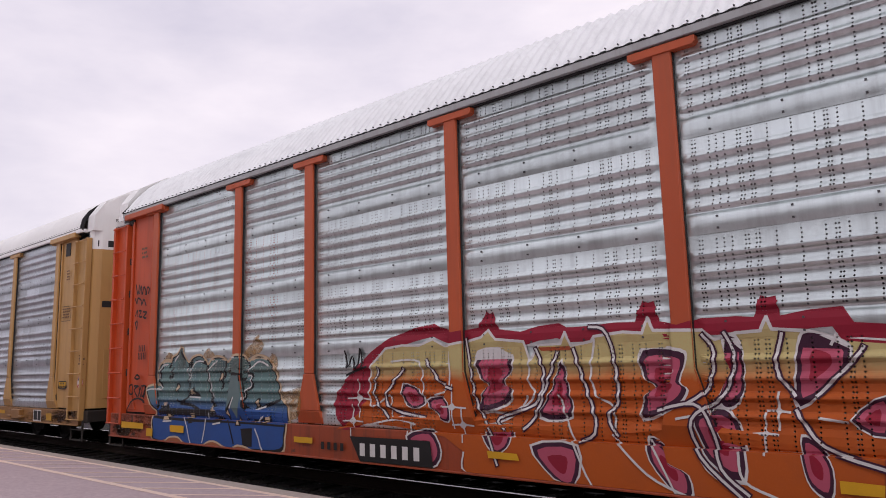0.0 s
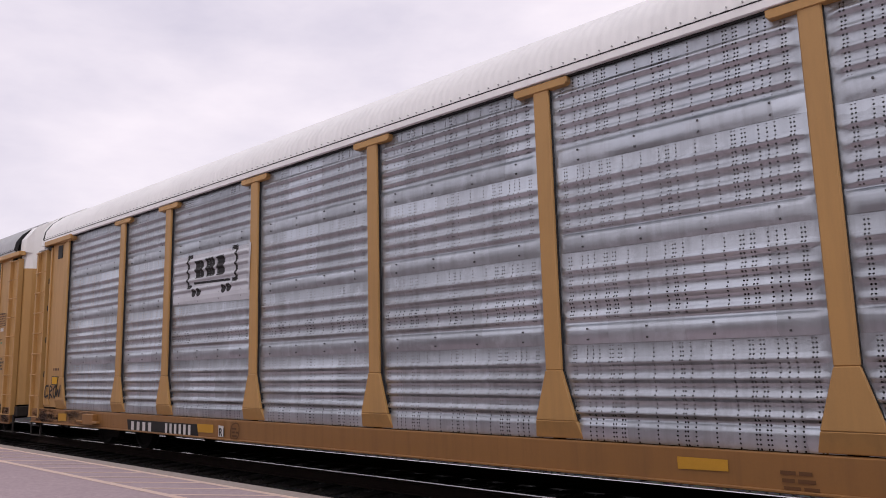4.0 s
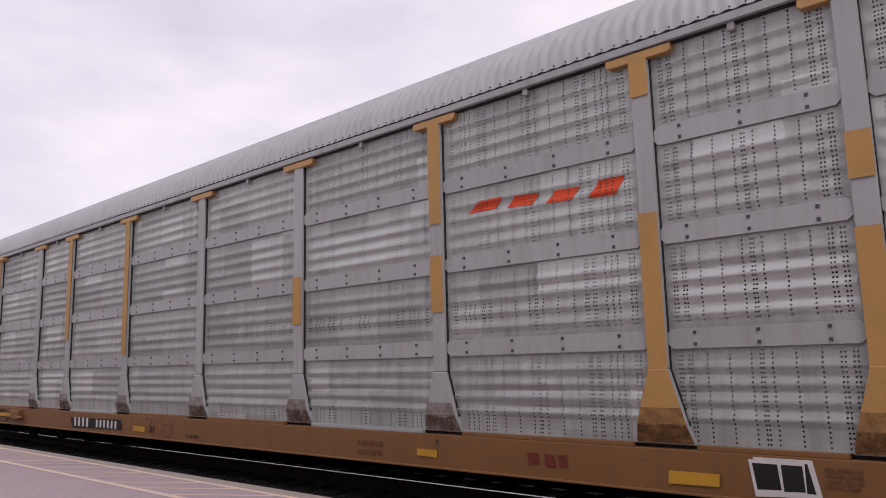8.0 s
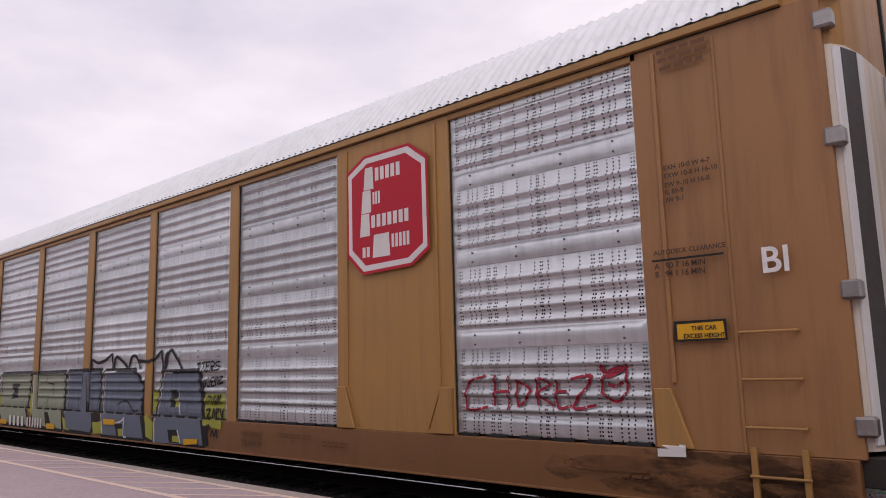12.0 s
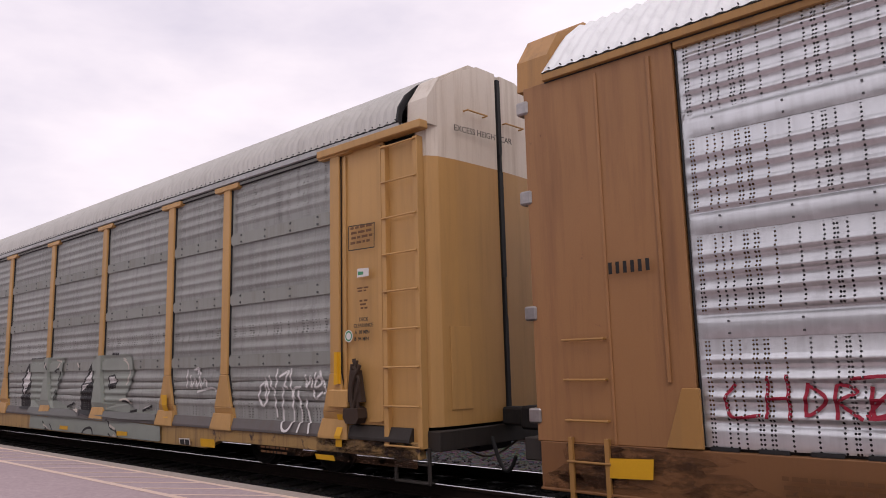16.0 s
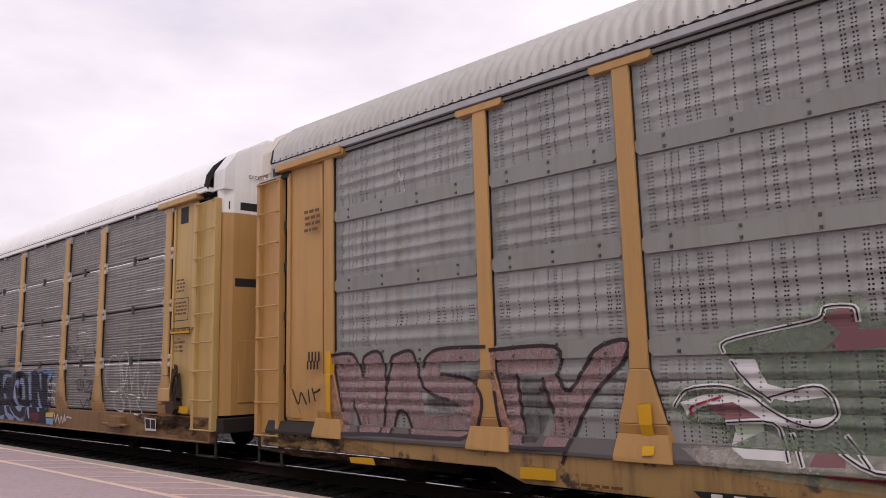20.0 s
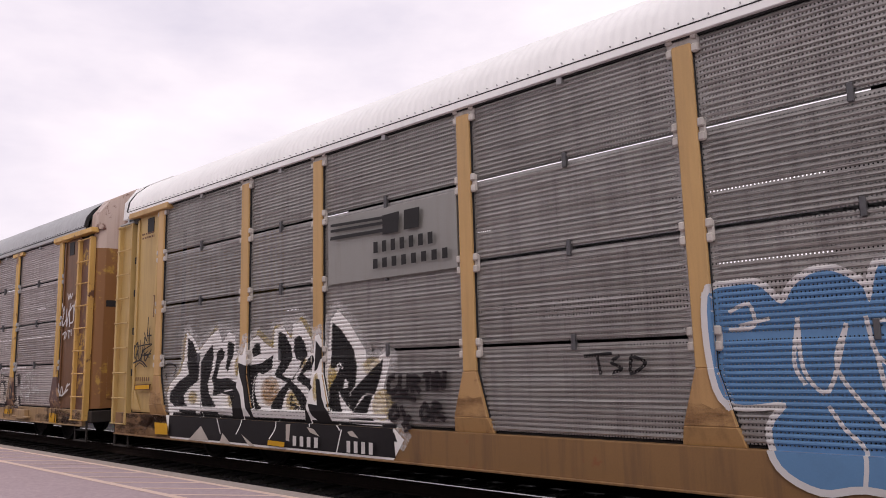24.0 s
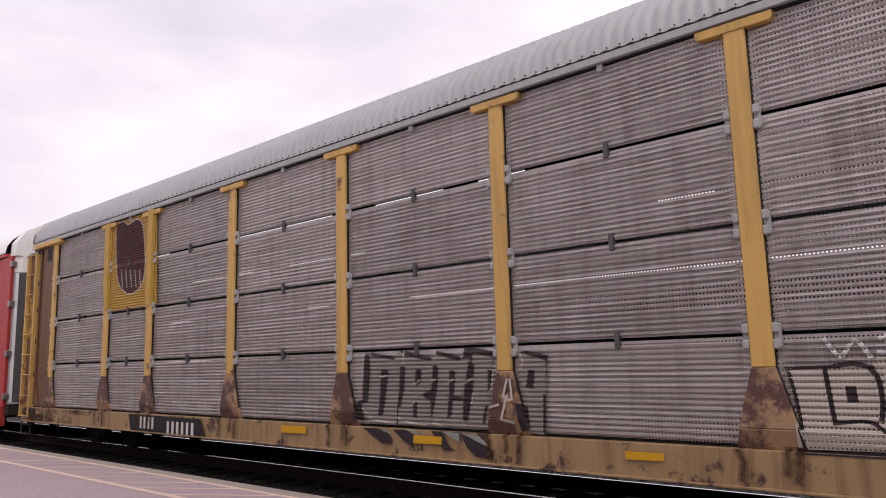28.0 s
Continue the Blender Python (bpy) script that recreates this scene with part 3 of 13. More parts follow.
def end_door(car, sx, low, high, split, far=None):
    """Two curved leaves that close the end, a pale upper part and a dark seal between them."""
    for sy in (-1, 1):
        for nm, c, z0, z1 in (("end_door", low, 0.80, split), ("end_door_top", high, split, None)):
            for piece, curve in (("", DOOR[:4]), ("_panel", DOOR[3:])):
                col = c if z1 is None else (far or c) if sy > 0 else c
                s = Shape()
                n = len(curve)
                pts = []
                for dx in (0, -0.05):
                    pts += [(sx * (x + dx), y, z0) for y, x in curve] if sy < 0 else [(sx * (x + dx), -y, z0) for y, x in curve]
                    top = [z1 if z1 else max(end_z(y) - 0.02, split + 0.05) for y, x in curve]
                    pts += [(sx * (x + dx), y if sy < 0 else -y, z) for (y, x), z in zip(curve, top)]
                faces = [(i, i + 1, n + i + 1, n + i) for i in range(n - 1)] + [(2 * n + i + 1, 2 * n + i, 3 * n + i, 3 * n + i + 1) for i in range(n - 1)]
                faces += [(n + i, n + i + 1, 3 * n + i + 1, 3 * n + i) for i in range(n - 1)] + [(0, n, 3 * n, 2 * n), (n - 1, 3 * n - 1, 4 * n - 1, 2 * n - 1)]
                s.add(pts, faces)
                part(nm + piece, s.mesh(nm, col), car, "pale upper end door panel" if z1 is None else "")
    edge = [(0.85, 0.05), (2.2, 0.05), (2.2, 0.03), (2.75, 0.03), (2.75, 0.058), (4.25, 0.058), (4.25, 0.03), (4.5, 0.03), (4.5, 0.05), (5.62, 0.05)]
    ring = [(sx * 13.66, -0.7 * w, z) for z, w in edge] + [(sx * 13.66, 0.7 * w, z) for z, w in edge[::-1]]
    s = Shape().prism(ring, (sx * 0.062, 0, 0))
    part("door_seal", s.mesh("door_seal", BLACK), car, "worn black rubber door seal")


END = ((-1.42, 4.68), (-1.40, 5.04), (-1.16, 5.38), (-0.55, 5.72), (0.55, 5.72), (1.16, 5.38), (1.40, 5.04), (1.42, 4.68))


def end_z(y):
    for (a, za), (b, zb) in zip(END, END[1:]):
        if a <= y <= b:
            return za + (zb - za) * (y - a) / (b - a)
    return 4.7


def ladder(car, sx, c, x0, x1, z0, z1, rungs, plate=None):
    """Two stiles, a recessed back plate and round rungs."""
    lad = part("ladder", Shape().box(min(sx * x0, sx * x1), max(sx * x0, sx * x1), -1.44, -1.41, z0, z1).mesh("ladder", plate or c), car, "ladder with a closed back plate")
    for x in (x0, x1):
        part("stile", Shape().box(sx * x - 0.04, sx * x + 0.04, -1.52, -1.40, z0, z1).mesh("stile", c, 0.006), lad)
    for i in range(rungs):
        z = z0 + 0.02 + (z1 - z0 - 0.06) * i / (rungs - 1)
        part("rung", Shape().rod((sx * (x0 - 0.02), -1.535, z), (sx * (x1 + 0.02), -1.535, z), 0.013).mesh("rung", c), lad)


def underframe(car, c, half=13.45):
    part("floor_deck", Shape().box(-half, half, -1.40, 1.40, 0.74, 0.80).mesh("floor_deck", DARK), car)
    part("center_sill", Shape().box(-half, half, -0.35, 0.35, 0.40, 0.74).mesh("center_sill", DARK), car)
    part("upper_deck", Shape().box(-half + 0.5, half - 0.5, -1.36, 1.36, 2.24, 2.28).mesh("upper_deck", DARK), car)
    for sx in (-1, 1):
        part("end_sill", Shape().box(min(sx * 13.3, sx * 13.72), max(sx * 13.3, sx * 13.72), -1.42, 1.42, 0.52, 0.76).mesh("end_sill", SOOT, 0.01), car, "end sill black with soot")
        cable = [(sx * (13.66 + 0.02 * math.sin(0.9 * i)), -1.0 + 0.16 * i, 0.56 - 0.20 * math.sin(0.39 * i)) for i in range(9)]
        part("cut_lever", Shape().tube(cable, 0.014).mesh("cut_lever", RUST_CHAIN), car, "bent uncoupling rod")
        s = Shape().box(min(sx * 13.5, sx * 14.05), max(sx * 13.5, sx * 14.05), -0.14, 0.14, 0.74, 0.98)
        s.box(min(sx * 14.0, sx * 14.32), max(sx * 14.0, sx * 14.32), -0.17, 0.20, 0.70, 1.00)
        part("coupler", s.mesh("coupler", DARK, 0.03), car, "heavy dark steel coupler")
        s = Shape().tube([(sx * (13.72 + 0.42 * i / 8), -0.42 - 0.05 * i / 8, 0.62 - 0.42 * math.sin(2.6 * i / 8)) for i in range(9)], 0.025)
        part("air_hose", s.mesh("air_hose", BLACK), car, "black rubber air hose")
        truck(car, sx * 10.05)


def step_irons(car, sx, c, x0=12.98, x1=13.56):
    s = Shape()
    x0, x1 = sx * x0, sx * x1
    for x in (x0, x1):
        s.box(x - 0.025, x + 0.025, -1.46, -1.43, 0.12, 0.56)
    for z in (0.14, 0.36):
        s.box(min(x0, x1), max(x0, x1), -1.48, -1.36, z - 0.012, z + 0.012)
    part("step", s.mesh("step", SOOT, 0.004), car, "sooty hanging steel step")


def jack_pad(car, x, z, c):
    """A plate with two lugs that stands off the sill."""
    s = Shape().box(x - 0.27, x + 0.27, -1.60, -1.50, z - 0.10, z + 0.12)
    for a in (-1, 1):
        s.box(x + a * 0.38 - 0.13, x + a * 0.38 + 0.13, -1.62, -1.54, z - 0.07, z - 0.02)
    part("jack_pad", s.mesh("jack_pad", c, 0.012), car, "steel pad with two lugs on the sill")


def brake_gear(car, x, c):
    """Bracket with a bundle of dark chain."""
    b = part("chain_bracket", Shape().box(x - 0.22, x + 0.18, -1.58, -1.45, 1.02, 1.26).mesh("chain_bracket", c, 0.015), car, "steel bracket with a hanging chain")
    s = Shape()
    for k in range(5):
        s.tube([(x + 0.30 + (0.04 + 0.012 * k) * math.sin(0.45 * i + k * 2) + 0.03 * (k - 2), -1.50 - 0.02 * k, 1.62 - 0.068 * i + 0.05 * math.cos(0.6 * i + k)) for i in range(12)], 0.026, 6)
    s.prism([(x + 0.16, -1.62, 1.02), (x + 0.44, -1.62, 1.02), (x + 0.46, -1.62, 0.90), (x + 0.40, -1.62, 0.82), (x + 0.20, -1.62, 0.82), (x + 0.14, -1.62, 0.90)], (0, 0.16, 0))
    s.prism([(x + 0.22, -1.56, 1.52), (x + 0.38, -1.56, 1.52), (x + 0.46, -1.56, 1.1), (x + 0.16, -1.56, 1.1)], (0, 0.08, 0))
    s.rod((x + 0.22, -1.50, 0.98), (x + 0.40, -1.50, 0.98), 0.07, 12)
    part("chain", s.mesh("chain", RUST_CHAIN), b, "dark rusty chain")


SOOT = paint("sooty_steel", (0.02, 0.015, 0.012), amount=0.4, rough=0.7, dirt=(0.015, 0.013, 0.012))
GREY_BOLT = plain("grey_bolt", (0.09, 0.09, 0.095), 0.5, 0.5)
RUST_CHAIN = plain("rusty_chain", (0.05, 0.03, 0.02), 0.7, 0.3)


def end_words(car, words, y, z, size, material):
    """Words on the leading end door."""
    cu = bpy.data.curves.new("lettering", "FONT")
    cu.body, cu.size, cu.extrude = words, size, 0.001
    tmp = bpy.data.objects.new("lettering", cu)
    scene.collection.objects.link(tmp)
    me = bpy.data.meshes.new_from_object(tmp.evaluated_get(bpy.context.evaluated_depsgraph_get()))
    bpy.data.objects.remove(tmp)
    me.transform(Matrix.Rotation(radians(84), 4, "Z") @ Matrix.Rotation(radians(90), 4, "X"))
    me.materials.clear()
    me.materials.append(material)
    part("lettering", me, car, "stencilled words", at=(13.70, y, z))


def end_fittings(car, c, slots):
    """Grab irons, a raised hatch and, on some cars, dark slots in the leading doors."""
    for y, x in ((-0.55, 13.76), (0.30, 13.76)):
        s = Shape()
        s.rod((x, y - 0.2, 4.98), (x + 0.02, y + 0.2, 4.98), 0.012)
        for a in (-0.2, 0.2):
            s.rod((x + 0.01, y + a, 4.98), (x - 0.08, y + a, 4.98), 0.012)
        part("grab_iron", s.mesh("grab_iron", c), car, "thin grab iron")
    s = Shape().prism([(13.645, -1.10, 1.0), (13.682, -0.74, 1.0), (13.682, -0.74, 2.05), (13.645, -1.10, 2.05)], (0.014, -0.004, 0))
    part("door_hatch", s.mesh("door_hatch", c, 0.004), car, "raised hatch in the end door")
    if slots:
        for z0, z1, y0, y1 in slots:
            s = Shape()
            for i in range(4):
                a, b = y0 + (y1 - y0) * i / 4, y0 + (y1 - y0) * (i + 1) / 4
                s.prism([(door_x(a) - 0.02, a, z0), (door_x(b) - 0.02, b, z0), (door_x(b) - 0.02, b, z1), (door_x(a) - 0.02, a, z1)], (0.026, 0, 0))
            part("door_slot", s.mesh("door_slot", BLACK), car, "dark slot in the end door")


def door_x(y):
    y = -abs(y)
    for (a, xa), (b, xb) in zip(DOOR, DOOR[1:]):
        if a <= y <= b:
            return xa + (xb - xa) * (y - a) / (b - a)
    return DOOR[-1][1]


def shell(car, spec, sill0, sill1):
    """Sill, roof, eaves and far side, common to every car."""
    sc, rc = spec["sill"], ROOF[spec["roof"]]
    if spec.get("belly"):
        ring = [(-13.45, sill1), (13.45, sill1), (13.45, 0.42), (8.9, 0.42), (8.5, sill0), (-8.5, sill0), (-8.9, 0.42), (-13.45, 0.42)]
        s = Shape().prism([(x, -1.50, z) for x, z in ring], (0, 0.12, 0))
    else:
        s = Shape().box(-13.45, 13.45, -1.50, -1.38, sill0, sill1).box(-13.45, 13.45, -1.53, -1.38, sill0 - 0.001, sill0 + 0.025)
    part("side_sill", s.mesh("side_sill", sc, 0.006), car, "long side sill")
    part("far_side_sill", Shape().box(-13.45, 13.45, 1.38, 1.50, max(sill0, 0.57), sill1 + 0.05).mesh("far_side_sill", sc), car)
    part("roof", ribbed_roof(rc, 13.2, spec.get("pitch", 0.15), spec.get("depth", 0.04), spec.get("rise", 0.0), spec["roof"] == "zinc"), car, spec.get("roof_label", "ribbed metal roof"))
    s = Shape().box(-13.2, 13.2, -1.53, -1.36, 4.68, 4.764)
    part("top_rail", s.mesh("top_rail", spec.get("rail", rc), 0.006), car, "eave rail")
    part("far_top_rail", Shape().box(-13.2, 13.2, 1.38, 1.49, 4.675, 4.785).mesh("far_top_rail", spec.get("rail", rc)), car)
    # black strip stands in for the shadow line below the roof waves
    part("eave_gap", Shape().box(-13.2, 13.2, -1.533, -1.40, 4.765, 4.774).mesh("eave_gap", BLACK), car, "black strip standing in for the shadow under the roof edge")
    part("sheet_gap", Shape().box(-13.2, 13.2, -1.478, -1.40, 4.664, 4.679).mesh("sheet_gap", BLACK), car, "dark gap above the side sheets")
    tabs = Shape()
    for i in range(176):
        x = -13.1 + 0.15 * i
        tabs.box(x, x + 0.011, -1.548, -1.52, 4.80, 4.812)
    tagged(part("eave_bolts", tabs.mesh("eave_bolts", GREY_PAINT if spec["roof"] == "white" else GREY_BOLT), car, "row of small eave bolts"), kind="stuff")
    fine = spec.get("fine", False)
    strips = list(zip(ROWS_FINE, ROWS_FINE[1:])) if fine else [(0.78, 4.70)]
    for z0, z1 in strips:
        far = Shape().sheet([-13.3, 13.3], [z0 + (0.045 if fine else 0.0), z1 - (0.03 if fine and z1 > 4.6 else 0.0)], lambda x, z: 1.43)
        part("far_side_wall", far.mesh("far_side_wall", spec.get("far", GREY_PAINT)), car)
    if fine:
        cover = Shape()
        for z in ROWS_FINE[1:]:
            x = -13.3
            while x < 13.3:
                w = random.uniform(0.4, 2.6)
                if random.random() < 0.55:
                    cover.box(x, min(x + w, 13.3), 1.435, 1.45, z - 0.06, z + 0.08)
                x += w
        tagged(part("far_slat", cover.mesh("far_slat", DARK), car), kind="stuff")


def ends(car, spec):
    cc = spec["corner"]
    for sx in (-1, 1):
        reach = 12.80 if sx > 0 else 12.86
        s = Shape().box(min(sx * 11.9, sx * reach), max(sx * 11.9, sx * reach), -1.44, -1.40, 0.80, 4.62)
        pan = part("corner_panel", s.mesh("corner_panel", cc, 0.005), car, "plain steel corner panel")
        part("stiffener", Shape().box(sx * 12.02 - 0.03, sx * 12.02 + 0.03, -1.47, -1.442, 0.9, 4.55).mesh("stiffener", cc, 0.005), pan)
        part("stiffener", Shape().box(sx * (reach - 0.05) - 0.04, sx * (reach - 0.05) + 0.04, -1.475, -1.442, 0.86, 4.55).mesh("stiffener", cc, 0.005), pan)
        part("far_corner_panel", Shape().box(min(sx * 11.9, sx * 13.5), max(sx * 11.9, sx * 13.5), 1.40, 1.47, 0.80, 4.62).mesh("far_corner_panel", cc), car)
        part("far_stile", Shape().box(min(sx * 13.55, sx * 13.76), max(sx * 13.55, sx * 13.76), 1.45, 1.60, 0.60, 4.66).box(min(sx * 13.5, sx * 13.80), max(sx * 13.5, sx * 13.80), 1.43, 1.64, 4.66, 4.72).mesh("far_stile", spec.get("ladder", cc), 0.01), car)
        out = (12.92 if spec.get("window") and not spec.get("ladder") else 13.62) if sx > 0 else 13.06
        hd = [(sx * 11.5, 4.60), (sx * out, 4.60), (sx * out, 4.71), (sx * 11.5, 4.71)]
        if sx < 0:
            plate = part("ladder_bracket", Shape().box(-13.58, -12.98, -1.50, -1.30, 4.53, 4.56).mesh("ladder_bracket", GREY_PAINT, 0.004), car, "grey bracket over the ladder")
            part("strap", Shape().box(-13.30, -13.24, -1.47, -1.36, 4.56, 4.74).mesh("strap", GREY_PAINT, 0.004), plate)
            part("strap", Shape().box(-13.02, -12.80, -1.475, -1.40, 4.50, 4.60).mesh("strap", SOOT, 0.004), plate)
        if not spec.get("nohead"):
            part("header", Shape().prism([(x, -1.56, z) for x, z in hd], (0, 0.16, 0)).mesh("header", spec.get("cap", spec["post"]), 0.01), car, "header beam over the corner")
        x0, x1 = (12.88, 13.48) if sx > 0 else (13.02, 13.56)
        ladder(car, sx, spec.get("ladder", cc), x0, x1, 0.55, 4.52, 9, spec.get("ladder_plate"))
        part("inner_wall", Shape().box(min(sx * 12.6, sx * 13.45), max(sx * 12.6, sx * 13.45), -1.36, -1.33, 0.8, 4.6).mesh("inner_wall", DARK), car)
        if sx < 0:
            for z in (1.55, 2.35, 3.1, 3.75):
                part("hinge", Shape().box(-12.93, -12.865, -1.47, -1.40, z - 0.07, z + 0.07).mesh("hinge", DARK, 0.01), car, at=(0, 0, 0))
            brace = [(-12.85, -1.445, 1.32), (-12.81, -1.445, 1.32), (-12.50, -1.445, 0.84), (-12.85, -1.445, 0.84)]
            part("corner_brace", Shape().prism(brace, (0, -0.02, 0)).mesh("corner_brace", cc, 0.005), car)
        else:
            part("corner_brace", Shape().prism([(12.76, -1.445, 1.32), (12.72, -1.445, 1.32), (12.5, -1.445, 0.84), (12.76, -1.445, 0.84)], (0, -0.02, 0)).mesh("corner_brace", cc, 0.005), car)
        end_door(car, sx, spec["door"], spec["door_top"], spec.get("split", 4.27), spec.get("far_door", spec["door"]))
        e = [(sx * 13.26, y, z) for y, z in END]
        part("roof_end", Shape().prism(e, (sx * 0.36, 0, 0)).mesh("roof_end", spec["door_top"]), car, "closing piece at the roof end")
        prof = profile(spec.get("rise", 0.0), spec["roof"] == "zinc")
        outer = [(sx * 13.17, y * 1.012, z + 0.012) for y, z in prof]
        inner = [(sx * 13.17, y * 0.97, z - 0.06) for y, z in prof]
        k = Shape().prism(outer + inner[::-1], (sx * 0.035, 0, 0))
        part("roof_seal", k.mesh("roof_seal", BLACK), car, "black seal round the roof end")
        step_irons(car, sx, cc)
    end_fittings(car, spec["door"], spec.get("slots"))
    if spec.get("window"):
        for sx in spec["window"]:
            part("corner_slot", Shape().box(min(sx * 12.21, sx * 12.46), max(sx * 12.21, sx * 12.46), -1.452, -1.43, 4.24, 4.54).mesh("corner_slot", BLACK), car, "dark slot in the corner panel")


def bolts_on(car, panels, rows, out=0.03, r=0.009):
    s = Shape()
    for x0, x1 in panels:
        n = max(3, round((x1 - x0) / 0.62))
        for i in range(n):
            x = x0 + (i + 0.5) * (x1 - x0) / n
            for z0 in rows[1:-1]:
                for dz in (0.045, 0.155):
                    s.box(x - r, x + r, SIDE - out, SIDE - 0.006, z0 + dz - r, z0 + dz + r)
    tagged(part("bolts", s.mesh("bolts", GREY_BOLT), car, "dark bolts along the flat strips"), kind="stuff")


def autorack(spec):
    """An enclosed autorack: flatcar with posts, ribbed side sheets, end doors, roof."""
    car = tagged(new("autorack_car", None), spec["label"], "rail car", "cars of the freight train")
    car.location = (spec["centre"], 0, 0)
    fine, metal = spec.get("fine", False), SHEET[spec["sheet"]]
    pc, sc = spec["post"], spec["sill"]
    shape = True if fine else "soft" if spec.get("belts") else False
    gap = 0.035 if fine else 0.0
    sill0, sill1 = spec.get("sill_z", (0.44, 0.76))
    rows = spec.get("rows", ROWS_FINE if fine else ROWS)
    shell(car, spec, sill0, sill1)
    panels = [(b + 0.08, a - 0.08) for a, b in zip(POSTS, POSTS[1:])]
    for i, x in enumerate(POSTS):
        part("post", post_mesh(pc, True), car, at=(x, 0, 0))
        part("post_foot", foot_mesh(spec.get("foot", pc)), car, at=(x, 0, 0))
        for a in (-1, 1):
            part("post_seam", seam_mesh(a), car, at=(x, 0, 0))
        if not spec.get("nocap"):
            part("post_cap", cap_mesh(spec.get("cap", pc)), car, at=(x, 0, 0))
        if fine:
            for z in rows[1:4] + ((4.62,) if spec.get("nocap") else ()):
                part("clip", clip_mesh(spec["clip"]), car, at=(x, 0, z))
    for x0, x1 in panels:
        for z0, z1 in zip(rows, rows[1:]):
            part("side_sheet", sheet_mesh(x0, x1, z0 + gap, z1, shape, metal), car)
            if fine and z0 > 1:
                k = once("slit_tab", lambda: Shape().box(-0.025, 0.025, -1.475, -1.41, -0.07, 0.10).mesh("slit_tab", GREY_DARK, 0.006))
                part("slit_tab", k, car, at=((x0 + x1) / 2, 0, z0))
        if fine or spec.get("belts") and not spec.get("ledge"):
            k = once("top_tab", lambda: Shape().box(-0.035, 0.035, -1.49, -1.40, 4.60, 4.68).mesh("top_tab", GREY_PAINT, 0.006))
            part("top_tab", k, car, at=((x0 + x1) / 2, 0, 0))
        if spec.get("ledge"):
            part("sheet_joint", Shape().box(x0 - 0.08, x1 + 0.08, -1.466, -1.43, 4.612, 4.66).mesh("sheet_joint", BLACK), car, "dark joint above the sheets")
            part("top_strip", Shape().box(x0 - 0.08, x1 + 0.08, -1.476, -1.43, 4.622, 4.664).mesh("top_strip", spec["belts"], 0.003), car, "flat grey strip above the sheets")
        if spec.get("belts"):
            for z0 in rows[1:4]:
                w = x1 - x0
                ring = [(x0 + 0.02, z0 + 0.05), (x0 + 0.07, z0 + 0.005), (x1 - 0.07, z0 + 0.005), (x1 - 0.02, z0 + 0.05), (x1 - 0.02, z0 + 0.15), (x1 - 0.07, z0 + 0.195), (x0 + 0.07, z0 + 0.195), (x0 + 0.02, z0 + 0.15)]
                part("belt_plate", Shape().prism([(x, -1.462, z) for x, z in ring], (0, 0.02, 0)).mesh("belt_plate", spec["belts"]), car, "flat grey belt plate")
    if spec.get("ledge"):
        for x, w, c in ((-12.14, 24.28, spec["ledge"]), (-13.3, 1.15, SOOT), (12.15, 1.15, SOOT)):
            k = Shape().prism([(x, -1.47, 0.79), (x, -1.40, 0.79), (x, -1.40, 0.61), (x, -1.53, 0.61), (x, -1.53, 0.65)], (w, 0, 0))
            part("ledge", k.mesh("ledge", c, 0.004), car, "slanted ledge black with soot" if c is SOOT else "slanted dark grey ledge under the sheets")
        low = once("low_foot", lambda: Shape().prism([(-0.262, -1.509, 0.86), (0.262, -1.509, 0.86), (0.31, -1.55, 0.65), (0.31, -1.55, 0.60), (-0.31, -1.55, 0.60), (-0.31, -1.55, 0.65)], (0, 0.10, 0)).mesh("low_foot", pc, 0.003))
        for x in POSTS:
            part("low_foot", low, car, at=(x, 0, 0))
    for i, (x0, x1) in enumerate(panels if spec.get("lip") else ()):
        part("sill_lip", Shape().box(x0 + 0.24, x1 - 0.24, -1.492, -1.43, 0.742, 0.785).mesh("sill_lip", sc if i % 3 else pc, 0.004), car, "narrow lip below the sheets")
    if not fine:
        bolts_on(car, panels, rows, *((0.046, 0.014) if spec.get("belts") else (0.03, 0.009)))
    ends(car, spec)
    underframe(car, sc)
    for x, z in spec.get("pads", ()):
        jack_pad(car, x, z, sc)
    if spec.get("brake"):
        brake_gear(car, 12.0, pc)
    sides[car.name] = side_info(panels, [(x, 0.10) for x in POSTS], rows, shape, True, sill1, -1.50, -1.50, -1.47, gap)
    sides[car.name]["ledge"] = bool(spec.get("ledge"))
    sides[car.name]["covers"] = spec.get("covers", ())
    for x0, x1, z0, z1 in spec.get("covers", ()):
        part("cover_plate", Shape().box(x0, x1, -1.484, -1.44, z0, z1).mesh("cover_plate", COVER_GREY, 0.004), car, "flat grey plate with an emblem")
    sides[car.name]["holes"] = spec.get("holes", "fine" if fine else "bold")
    sides[car.name]["low"] = sill0 + 0.03
    return car


PANELS_SIGN = ((9.17, 11.76), (4.46, 7.02), (1.60, 4.21), (-1.19, 1.36), (-4.11, -1.49), (-7.10, -4.40), (-11.68, -9.13))
STUDS_SIGN = ((4.335, 0.125), (1.48, 0.12), (-1.34, 0.15), (-4.255, 0.145))


